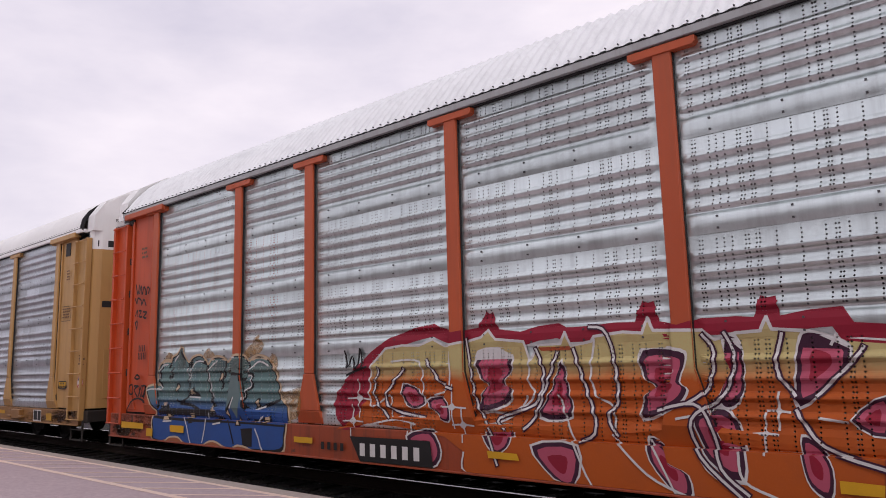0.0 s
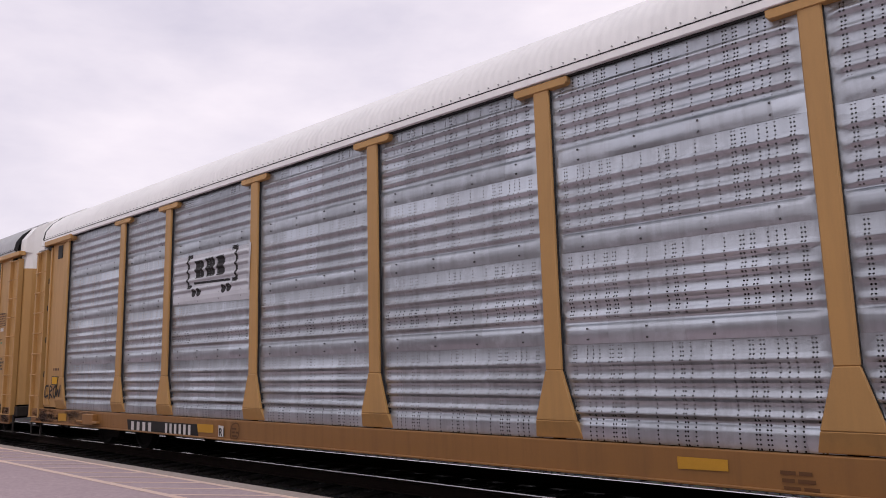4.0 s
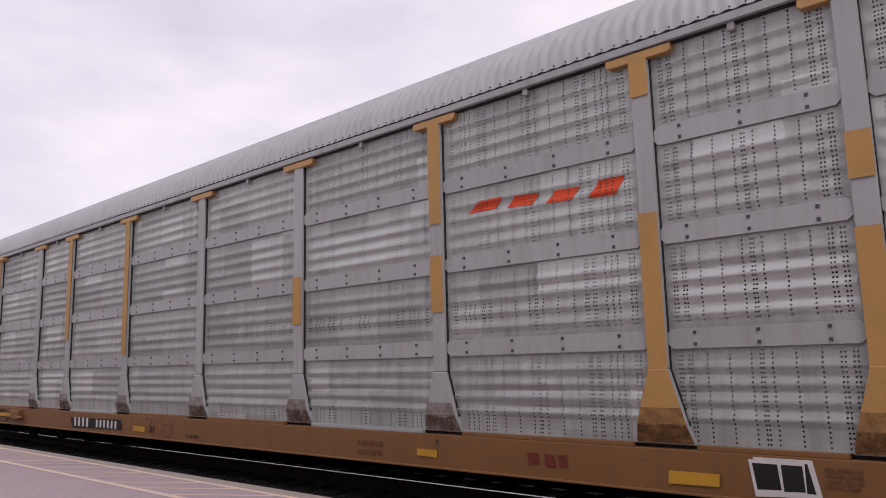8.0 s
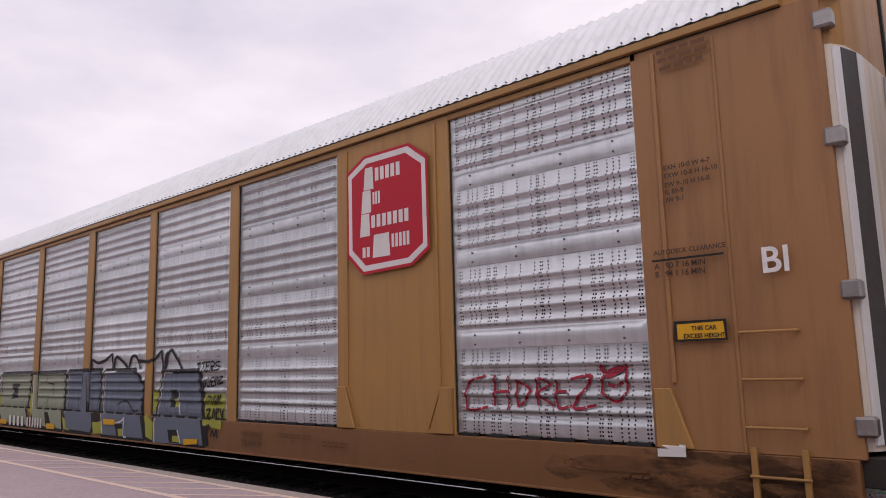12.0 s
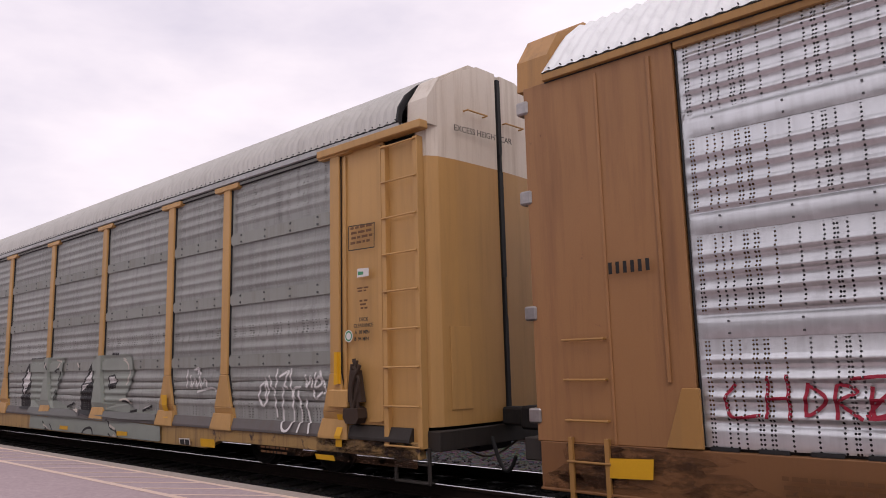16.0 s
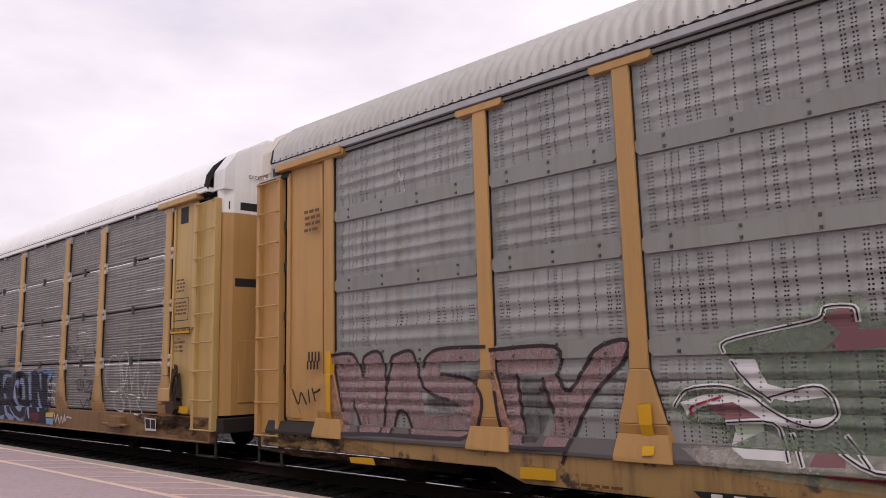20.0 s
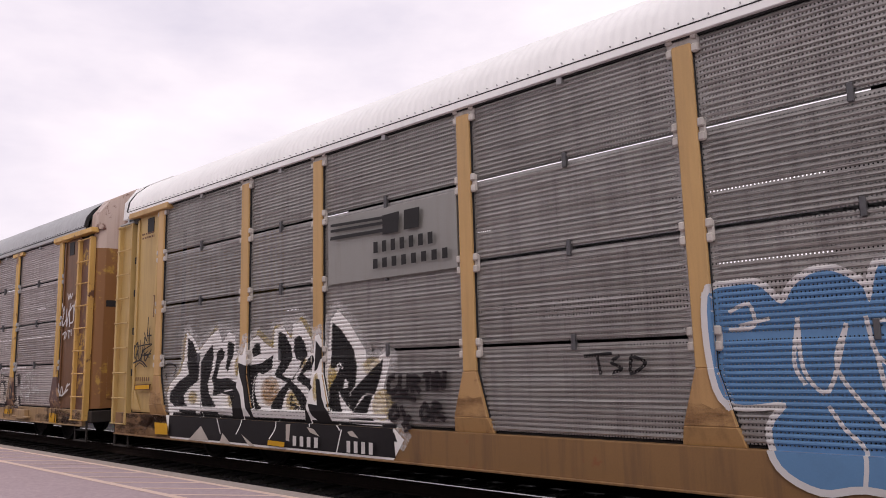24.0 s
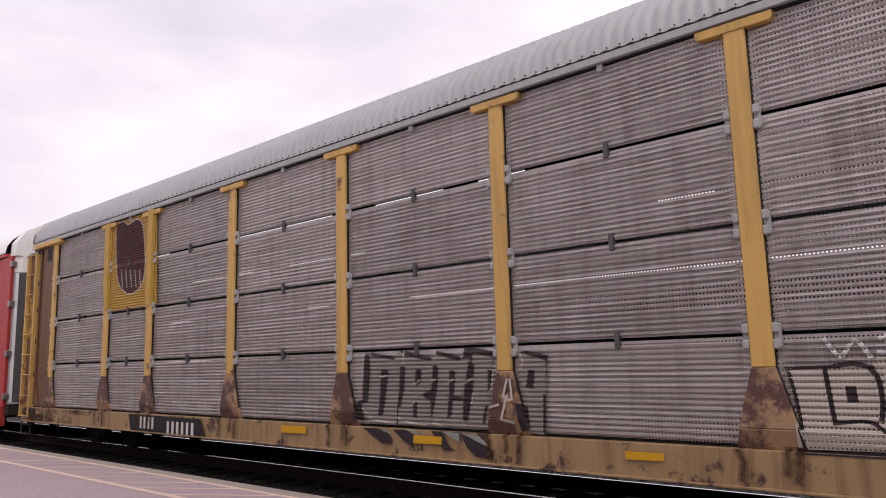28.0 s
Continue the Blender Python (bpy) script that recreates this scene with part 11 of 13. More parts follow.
G_SPRAY.fill(SPRAY_SHADE, [(6.0, 1.04), (6.18, 1.03), (6.22, 0.85)])
G_SPRAY.line(SPRAY_SHADE, 0.032, [(6.21, 1.38), (6.21, 1.2), (6.19, 0.82)])
G_SPRAY.line(SPRAY_SHADE, 0.04, [(6.08, 1.36), (6.21, 1.38)])
G_SPRAY.line(SPRAY_SHADE, 0.035, [(6.22, 1.49), (6.67, 1.49)], smooth=False)
G_SPRAY.fill(SPRAY_SHADE, [(6.38, 1.3), (6.53, 1.3), (6.51, 1.07), (6.43, 1.06), (6.45, 1.26)])
G_SPRAY.line(SPRAY_SHADE, 0.035, [(6.38, 1.08), (6.39, 0.98), (6.77, 0.98)], smooth=False)
G_SPRAY.fill(SPRAY_TAUPE, [(6.55, 1.22), (6.63, 1.26), (6.8, 1.05), (6.77, 0.99), (6.45, 0.99), (6.54, 1.09)])
G_SPRAY.line(SPRAY_SHADE, 0.05, [(6.66, 1.48), (6.67, 1.27), (6.8, 1.1)])
G_SPRAY.fill(SPRAY_BONE, [(7.31, 1.51), (7.61, 1.51), (7.65, 1.54), (7.83, 1.51), (7.91, 1.57), (8.09, 1.58), (8.14, 1.53), (8.32, 1.55), (8.32, 1.52), (8.81, 1.51), (8.79, 1.38), (8.76, 1.23), (8.74, 0.88), (8.5, 0.84), (7.35, 0.79), (7.3, 1.09)])
G_SPRAY.fill(SPRAY_SHADE, [(7.24, 1.51), (7.34, 1.51), (7.3, 1.21), (7.26, 0.96), (7.24, 1.21)])
G_SPRAY.line(SPRAY_SHADE, 0.06, [(7.25, 1.27), (7.09, 1.13), (6.98, 1.03)])
G_SPRAY.line(SPRAY_SHADE, 0.06, [(6.98, 1.03), (7.04, 0.86), (7.09, 0.76)])
G_SPRAY.line(SPRAY_BONE, 0.025, [(7.21, 1.31), (7.12, 1.08), (7.08, 0.97)])
G_SPRAY.fill(SPRAY_SHADE, [(7.54, 1.47), (7.67, 1.51), (7.78, 1.48), (7.91, 1.38), (7.81, 1.4), (7.69, 1.46), (7.57, 1.43)])
G_SPRAY.line(SPRAY_SHADE, 0.028, [(7.56, 1.46), (7.53, 1.27), (7.46, 0.98)])
G_SPRAY.fill(SPRAY_SHADE, [(7.46, 1.12), (7.58, 0.97), (7.42, 0.98)])
G_SPRAY.line(SPRAY_SHADE, 0.035, [(7.87, 1.43), (7.95, 1.22), (7.93, 1.01), (7.85, 0.84)])
G_SPRAY.line(SPRAY_SHADE, 0.03, [(7.33, 0.92), (7.62, 0.92), (7.71, 0.9), (7.74, 0.83)])
G_SPRAY.fill(SPRAY_SHADE, [(7.64, 1.25), (7.7, 1.29), (7.75, 1.25), (7.76, 1.15), (7.7, 1.09), (7.64, 1.14)], True)
G_SPRAY.fill(SPRAY_BONE, [(7.69, 1.23), (7.72, 1.23), (7.72, 1.14), (7.69, 1.15)])
G_SPRAY.line(SPRAY_SHADE, 0.06, [(7.31, 0.77), (7.68, 0.77), (8.73, 0.78)], smooth=False)
G_SPRAY.line(SPRAY_SHADE, 0.03, [(7.9, 1.57), (7.9, 1.41)])
G_SPRAY.fill(SPRAY_SHADE, [(8.08, 1.61), (8.13, 1.58), (8.14, 1.28), (8.12, 1.24), (8.07, 1.24)])
G_SPRAY.line(SPRAY_SHADE, 0.05, [(8.13, 1.35), (8.22, 1.37), (8.31, 1.36)])
G_SPRAY.fill(SPRAY_SHADE, [(8.28, 1.37), (8.41, 1.38), (8.48, 1.22), (8.48, 1.07), (8.43, 1.03), (8.31, 1.1), (8.42, 1.13), (8.41, 1.21)])
G_SPRAY.line(SPRAY_SHADE, 0.06, [(8.33, 1.54), (8.28, 1.45), (8.26, 1.38)])
G_SPRAY.line(SPRAY_SHADE, 0.04, [(8.33, 1.51), (8.8, 1.51)], smooth=False)
G_SPRAY.line(SPRAY_SHADE, 0.03, [(8.32, 1.39), (8.51, 1.38), (8.52, 1.23), (8.49, 1.04)], smooth=False)
G_SPRAY.line(SPRAY_SHADE, 0.05, [(8.8, 1.5), (8.78, 1.39), (8.69, 1.36)], smooth=False)
G_SPRAY.fill(SPRAY_SHADE, [(8.65, 1.35), (8.78, 1.38), (8.72, 1.07), (8.62, 1.05)])
G_SPRAY.fill(SPRAY_SHADE, [(8.09, 1.06), (8.14, 1.02), (8.13, 0.81), (8.09, 0.81)])
G_SPRAY.line(SPRAY_SHADE, 0.035, [(8.35, 1.03), (8.48, 0.87)])
G_SPRAY.fill(SPRAY_SHADE, [(8.49, 0.86), (8.74, 0.9), (8.73, 0.77), (8.5, 0.79)])
G_SPRAY.thin = True
G_SPRAY.fill(SPRAY_CREAM, [(8.81, 1.49), (9.06, 1.49), (9.07, 0.99), (9.08, 0.92), (8.74, 0.91)])
G_SPRAY.fill(SPRAY_CREAM, [(6.87, 1.46), (7.14, 1.47), (7.2, 1.27), (7.21, 0.81), (6.83, 0.86)])
G_SPRAY.thin = False
G_SPRAY.line(SPRAY_SHADE, 0.04, [(8.97, 1.24), (9.05, 1.27), (9.09, 1.23), (9.02, 1.22), (9.02, 1.01)])
G_SPRAY.line(SPRAY_SHADE, 0.06, [(9.12, 1.22), (9.14, 1.01), (9.03, 0.99)])
G_SPRAY.fill(SPRAY_SHADE, [(8.89, 0.96), (8.94, 1.0), (8.98, 0.96), (8.95, 0.93)])
G_SPRAY.fill(SPRAY_BONE, [(9.16, 1.52), (9.44, 1.56), (9.5, 1.29), (9.2, 1.27), (9.17, 1.39)])
G_SPRAY.fill(SPRAY_SHADE, [(9.3, 1.54), (9.42, 1.54), (9.49, 1.32), (9.37, 1.3)])
G_SPRAY.line(SPRAY_SHADE, 0.025, [(9.18, 1.53), (9.44, 1.56), (9.5, 1.29), (9.2, 1.26)], smooth=False)
G_SPRAY.fill(SPRAY_BONE, [(9.29, 1.02), (9.46, 1.04), (9.57, 0.75), (9.25, 0.8)])
G_SPRAY.fill(SPRAY_SHADE, [(9.45, 1.03), (9.54, 1.03), (9.68, 0.73), (9.54, 0.75)])
G_SPRAY.line(SPRAY_SHADE, 0.04, [(9.29, 1.02), (9.34, 0.94), (9.22, 0.9)])
G_SPRAY.line(SPRAY_SHADE, 0.04, [(9.24, 0.88), (9.26, 0.79), (9.54, 0.75)])
G_SPRAY.finish()
G_SPRAY = Spray(train[6], "graffiti", "thin white tags", G_SPRAY.depth)
G_SPRAY.line(SPRAY_WHITE, 0.034, [(4.74, 1.71), (4.85, 1.56), (4.97, 1.69), (5.07, 1.55)])
G_SPRAY.line(SPRAY_WHITE, 0.034, [(5.15, 1.7), (5.26, 1.73), (5.34, 1.56), (5.13, 1.59)])
G_SPRAY.line(SPRAY_WHITE, 0.034, [(5.4, 1.71), (5.47, 1.58)])
G_SPRAY.line(SPRAY_WHITE, 0.034, [(6.24, 1.67), (6.33, 1.54), (6.43, 1.68), (6.47, 1.55)])
G_SPRAY.line(SPRAY_WHITE, 0.034, [(6.56, 1.68), (6.69, 1.71), (6.73, 1.56), (6.56, 1.6)])
G_SPRAY.line(SPRAY_WHITE, 0.034, [(7.85, 1.69), (7.91, 1.57), (7.99, 1.7), (8.02, 1.57)])
G_SPRAY.line(SPRAY_WHITE, 0.034, [(8.09, 1.57), (8.13, 1.73), (8.22, 1.57)])
G_SPRAY.line(SPRAY_WHITE, 0.034, [(8.3, 1.71), (8.4, 1.74), (8.41, 1.59), (8.29, 1.61)])
G_SPRAY.line(SPRAY_WHITE, 0.034, [(8.47, 1.76), (8.52, 1.61)])
G_SPRAY.line(SPRAY_WHITE, 0.034, [(9.75, 1.56), (9.83, 1.44), (9.85, 1.38), (9.97, 1.48), (9.93, 1.57), (9.85, 1.49)])
G_SPRAY.line(SPRAY_WHITE, 0.034, [(10, 1.58), (10.01, 1.41)])
G_SPRAY.line(SPRAY_WHITE, 0.034, [(10.11, 1.63), (10.11, 1.39), (10.2, 1.38), (10.24, 1.62), (10.12, 1.53)])
G_SPRAY.line(SPRAY_WHITE, 0.034, [(10.34, 1.67), (10.34, 1.46), (10.41, 1.43)])
G_SPRAY.line(SPRAY_WHITE, 0.034, [(10.31, 1.46), (10.31, 1.24)])
G_SPRAY.line(SPRAY_WHITE, 0.034, [(9.61, 1.4), (9.62, 1.24)])
G_SPRAY.line(SPRAY_WHITE, 0.034, [(9.64, 1.39), (9.73, 1.24)])
G_SPRAY.line(SPRAY_WHITE, 0.034, [(9.62, 1.24), (9.87, 1.19)])
G_SPRAY.line(SPRAY_WHITE, 0.034, [(9.83, 1.26), (9.87, 1.21), (9.97, 1.24)])
G_SPRAY.line(SPRAY_WHITE, 0.034, [(10.03, 1.29), (10.24, 1.13), (10.05, 1.07)])
G_SPRAY.line(SPRAY_WHITE, 0.034, [(9.56, 1.14), (9.76, 1.02)])
G_SPRAY.line(SPRAY_WHITE, 0.034, [(9.92, 1.14), (9.97, 0.9)])
G_SPRAY.line(SPRAY_WHITE, 0.034, [(10, 1.02), (10.19, 1.03)])
G_SPRAY.line(SPRAY_WHITE, 0.034, [(10.16, 1.15), (10.17, 0.91)])
G_SPRAY.line(SPRAY_WHITE, 0.034, [(10.39, 1.24), (10.47, 1.21), (10.36, 1.17)])
G_SPRAY.line(SPRAY_WHITE, 0.034, [(10.48, 1.09), (10.52, 1.25), (10.61, 1.25), (10.57, 1.11)])
G_SPRAY.line(SPRAY_WHITE, 0.034, [(10.63, 1.25), (10.71, 1.24)])
G_SPRAY.line(SPRAY_WHITE, 0.034, [(10.47, 1.18), (10.77, 1.18), (10.72, 1.07)])
G_SPRAY.line(SPRAY_WHITE, 0.036, [(12.32, 3.35), (12.39, 3.22), (12.46, 3.33), (12.52, 3.23), (12.58, 3.33)])
G_SPRAY.line(SPRAY_WHITE, 0.036, [(12.17, 3.06), (12.11, 2.64), (12.3, 2.76)])
G_SPRAY.line(SPRAY_WHITE, 0.036, [(12.31, 3), (12.34, 2.62), (12.45, 2.95), (12.5, 2.6)])
G_SPRAY.line(SPRAY_WHITE, 0.036, [(12.52, 3.11), (12.49, 2.95), (12.67, 3.06), (12.7, 2.72), (12.52, 2.67)])
G_SPRAY.line(SPRAY_WHITE, 0.036, [(12.03, 3.14), (12.17, 2.91)])
G_SPRAY.line(SPRAY_WHITE, 0.036, [(12.76, 3.15), (12.71, 2.85)])
G_SPRAY.line(SPRAY_WHITE, 0.036, [(12.15, 2.43), (12.29, 2.48), (12.24, 2.32)])
G_SPRAY.line(SPRAY_WHITE, 0.036, [(12.36, 2.46), (12.33, 2.34)])
G_SPRAY.line(SPRAY_WHITE, 0.036, [(12.43, 2.51), (12.56, 2.49)])
G_SPRAY.line(SPRAY_WHITE, 0.036, [(12.49, 2.5), (12.51, 2.34)])
G_SPRAY.line(SPRAY_WHITE, 0.036, [(12.61, 2.52), (12.63, 2.39)])
G_SPRAY.line(SPRAY_WHITE, 0.036, [(12.07, 1.33), (12.15, 1.07), (12.25, 1.27), (12.37, 1.1), (12.56, 1.33)])
G_SPRAY.line(SPRAY_WHITE, 0.036, [(12.04, 1.2), (12.24, 1.07), (12.6, 1.21)])
G_SPRAY.line(SPRAY_WHITE, 0.036, [(12.51, 1.27), (12.69, 1.33)])
G_SPRAY.finish()
G_SPRAY = Spray(train[6], "graffiti", "dim silver block graffiti", G_SPRAY.depth)
G_SPRAY.fill(SPRAY_SILVER_DIM, [(-0.99, 1.75), (-0.84, 1.74), (-0.41, 1.66), (-0.31, 1.75), (-0.17, 1.74), (0.28, 1.64), (0.34, 1.74), (0.75, 1.64), (0.83, 1.76), (0.95, 1.75), (1.24, 1.7), (1.17, 1.34), (1.12, 0.85), (0.25, 0.85), (-0.48, 0.82), (-0.8, 0.82), (-1.01, 0.92), (-1.02, 1.18), (-0.99, 1.48)])
G_SPRAY.fill(SPRAY_SHADE, [(-0.98, 1.74), (-0.87, 1.73), (-0.85, 1.48), (-0.91, 1.1), (-1.02, 1.07), (-0.99, 1.48)])
G_SPRAY.fill(SPRAY_SHADE, [(-1.18, 1.07), (-1.02, 1.13), (-1.01, 0.96), (-0.97, 0.85), (-1.14, 0.87)])
G_SPRAY.fill(SPRAY_SHADE, [(-0.84, 1.75), (-0.39, 1.68), (-0.39, 1.64), (-0.85, 1.7)])
G_SPRAY.fill(SPRAY_SHADE, [(-0.31, 1.75), (-0.17, 1.75), (0.28, 1.65), (0.24, 1.61), (-0.19, 1.69)])
G_SPRAY.fill(SPRAY_SHADE, [(0.34, 1.74), (0.75, 1.65), (0.72, 1.6), (0.32, 1.7)])
G_SPRAY.fill(SPRAY_SHADE, [(0.8, 1.76), (0.97, 1.75), (1.25, 1.7), (1.22, 1.64), (0.93, 1.69), (0.91, 1.56), (0.86, 1.64), (0.77, 1.63)])
G_SPRAY.fill(SPRAY_SHADE, [(-0.64, 1.52), (-0.5, 1.51), (-0.54, 1.26), (-0.62, 0.94), (-0.71, 0.93), (-0.67, 1.19)])
G_SPRAY.fill(SPRAY_SHADE, [(-0.29, 1.56), (-0.19, 1.55), (-0.22, 1.26), (-0.29, 1.05), (-0.35, 1.04), (-0.31, 1.26)])
G_SPRAY.line(SPRAY_SHADE, 0.03, [(-0.34, 1.04), (-0.35, 0.84)], smooth=False)
G_SPRAY.fill(SPRAY_SHADE, [(-0.01, 1.53), (0.09, 1.51), (0.08, 1.37), (0.02, 1.31), (-0.03, 1.35)])
G_SPRAY.fill(SPRAY_SHADE, [(-0.06, 1.11), (0.0, 1.14), (-0.0, 0.92), (-0.07, 0.93)])
G_SPRAY.fill(SPRAY_SHADE, [(0.29, 1.57), (0.38, 1.54), (0.35, 1.27), (0.3, 1.08), (0.24, 0.89), (0.23, 1.13), (0.08, 1.2), (0.25, 1.27)])
G_SPRAY.fill(SPRAY_SHADE, [(0.56, 1.5), (0.65, 1.49), (0.63, 1.27), (0.57, 0.97), (0.5, 0.92), (0.54, 1.2)])
G_SPRAY.line(SPRAY_SHADE, 0.05, [(0.6, 1.17), (0.74, 1.16)], smooth=False)
G_SPRAY.fill(SPRAY_SHADE, [(0.86, 1.6), (0.95, 1.56), (0.92, 1.27), (0.83, 0.91), (0.75, 0.91), (0.77, 1.2)])
G_SPRAY.fill(SPRAY_SHADE, [(1.15, 1.5), (1.21, 1.49), (1.19, 1.27), (1.14, 1.27)])
G_SPRAY.line(SPRAY_SHADE, 0.04, [(1.11, 1.08), (1.07, 0.9)], smooth=False)
G_SPRAY.line(SPRAY_BONE, 0.02, [(-1.02, 1.02), (-0.8, 0.87), (-0.38, 0.84)], smooth=False)
G_SPRAY.line(SPRAY_BONE, 0.02, [(-0.34, 0.91), (-0.17, 0.86), (0.17, 0.84)], smooth=False)
G_SPRAY.line(SPRAY_BONE, 0.02, [(0.26, 0.87), (0.49, 0.83)], smooth=False)
G_SPRAY.line(SPRAY_BONE, 0.02, [(-0.97, 1.74), (-1.01, 1.48), (-1.06, 1.18)], smooth=False)
G_SPRAY.line(SPRAY_BONE, 0.02, [(-0.22, 1.75), (-0.23, 1.56)], smooth=False)
G_SPRAY.line(SPRAY_BONE, 0.02, [(0.33, 1.74), (0.31, 1.61)], smooth=False)
G_SPRAY.line(SPRAY_BONE, 0.02, [(0.93, 1.27), (0.89, 1.11)], smooth=False)
G_SPRAY.line(SPRAY_BONE, 0.02, [(0.76, 0.89), (0.78, 0.83)], smooth=False)
G_SPRAY.line(SPRAY_BONE, 0.02, [(1.23, 1.49), (1.19, 1.27), (1.15, 1.24)], smooth=False)
G_SPRAY.line(SPRAY_BONE, 0.02, [(-0.68, 1.42), (-0.53, 1.44)], smooth=False)
G_SPRAY.line(SPRAY_BONE, 0.02, [(-0.06, 1.33), (0.06, 1.38)], smooth=False)
G_SPRAY.line(SPRAY_BONE, 0.02, [(0.21, 1.35), (0.33, 1.39)], smooth=False)
G_SPRAY.line(SPRAY_BONE, 0.02, [(0.51, 1.35), (0.62, 1.39)], smooth=False)
G_SPRAY.line(SPRAY_BONE, 0.02, [(0.8, 1.35), (0.92, 1.4)], smooth=False)
G_SPRAY.line(SPRAY_BONE, 0.02, [(-0.12, 1.07), (-0.01, 1.13)], smooth=False)
G_SPRAY.fill(SPRAY_SHADE, [(-0.94, 0.77), (-0.7, 0.78), (-0.48, 0.72), (-0.39, 0.66), (-0.39, 0.59), (-0.59, 0.6), (-0.72, 0.66)])
G_SPRAY.fill(SPRAY_SHADE, [(-0.38, 0.77), (-0.16, 0.78), (0.02, 0.72), (-0.02, 0.58), (-0.18, 0.64)])
G_SPRAY.fill(SPRAY_SHADE, [(0.29, 0.78), (0.47, 0.78), (0.59, 0.61), (0.68, 0.57), (0.48, 0.57)])
G_SPRAY.fill(SPRAY_SHADE, [(0.77, 0.76), (1.01, 0.71), (1.25, 0.6), (1.17, 0.52), (0.99, 0.52), (0.84, 0.63)])
G_SPRAY.fill(SPRAY_SILVER, [(-0.63, 0.78), (-0.48, 0.77), (-0.38, 0.7)])
G_SPRAY.fill(SPRAY_SILVER, [(-0.13, 0.78), (0.04, 0.77), (0.1, 0.71)])
G_SPRAY.fill(SPRAY_SILVER, [(0.47, 0.78), (0.74, 0.77), (0.74, 0.67)])
G_SPRAY.fill(SPRAY_SILVER, [(0.79, 0.78), (1.03, 0.76), (1.22, 0.63), (1.01, 0.69)])
G_SPRAY.line(SPRAY_BONE, 0.03, [(1.47, 1.39), (1.41, 1.21), (1.48, 1.16), (1.53, 1.18), (1.51, 1.39)], smooth=False)
G_SPRAY.line(SPRAY_BONE, 0.03, [(1.46, 1.21), (1.37, 0.95), (1.54, 0.92)], smooth=False)
G_SPRAY.line(SPRAY_BONE, 0.025, [(1.21, 1.08), (1.34, 1.11)], smooth=False)
G_SPRAY.fill(SPRAY_SILVER_DIM, [(1.61, 1.68), (1.96, 1.62), (1.91, 0.8), (1.71, 0.81), (1.67, 1.21), (1.57, 1.52)])
G_SPRAY.fill(SPRAY_SHADE, [(1.61, 1.68), (1.7, 1.7), (1.98, 1.64), (1.98, 1.58)])
G_SPRAY.fill(SPRAY_SHADE, [(1.72, 1.49), (1.81, 1.49), (1.78, 1.28), (1.68, 1.3)])
G_SPRAY.fill(SPRAY_SHADE, [(1.57, 1.14), (1.7, 1.09), (1.72, 0.85), (1.62, 0.82)])
G_SPRAY.line(SPRAY_SHADE, 0.03, [(1.92, 1.22), (1.9, 0.8)], smooth=False)
G_SPRAY.line(SPRAY_BONE, 0.022, [(1.58, 1.71), (1.65, 1.58), (1.6, 1.49)])


def soot_stains(car, seed, greases):
    """Black grease and brown rust smeared over the sill near both ends."""
    r = random.Random(seed)
    for sx in (-1, 1):
        can = Spray(car, "soot_stain", "grease and rust stains near the end of the sill", 0.003)
        top, can.ragged = can.info["sill1"], True
        for i in range(16):
            x, z = sx * (13.2 - abs(r.gauss(0, 1.2))), r.uniform(can.low, top)
            w, h = r.uniform(0.25, 0.9), r.uniform(0.06, 0.2)
            pts = [(x + w * math.cos(0.524 * k) * r.uniform(0.6, 1.1), z + h * math.sin(0.524 * k) * r.uniform(0.6, 1.1)) for k in range(12)]
            pts = [(max(-13.42, min(13.42, u)), max(can.low, min(top - 0.005, v))) for u, v in pts]
            if max(p[1] for p in pts) - min(p[1] for p in pts) > 0.015:
                can.fill(r.choice(greases), pts)
        can.finish()


def foot_rust(car, seed):
    """Brown rust round the lower end of each post's flared foot."""
    r = random.Random(seed)
    can = Spray(car, "rust_stain", "brown rust on the foot of a post", 0.003)
    can.single = can.ragged = True
    for x in POSTS:
        z = r.uniform(1.05, 1.2)
        w = 0.10 + 0.15 * (1.48 - z) / 0.52
        can.fill(RUST_BROWN, [(x - 0.24, 0.965), (x + 0.24, 0.965), (x + w, z), (x + 0.05, z - r.uniform(0, 0.06)), (x - 0.06, z + r.uniform(0, 0.05)), (x - w, z)])
    can.finish()


for i, car in enumerate(train):
    soot_stains(car, 40 + i, (SOOT_BROWN,) if i == 3 else (SOOT_BLACK, SOOT_BROWN, SOOT_BROWN))
foot_rust(train[5], 91)

for can in (A_SPRAY, B2_SPRAY, D_SPRAY, E_SPRAY, F_SPRAY, G_SPRAY):
    can.finish()


# ---- markings ----

def small_print(can, colour, x0, x1, z0, z1, n):
    """Lines of print too small to read, as broken bars."""
    h = (z1 - z0) / n
    for i in range(n):
        x, z = x0 + 0.01 * (i % 3), z1 - h * (i + 0.75)
        while x < x1 - 0.03:
            w = min(x1 - x, random.uniform(0.05, 0.14))
            can.fill(colour, [(x, z), (x + w, z), (x + w, z + 0.5 * h), (x, z + 0.5 * h)])
            x += w + 0.025


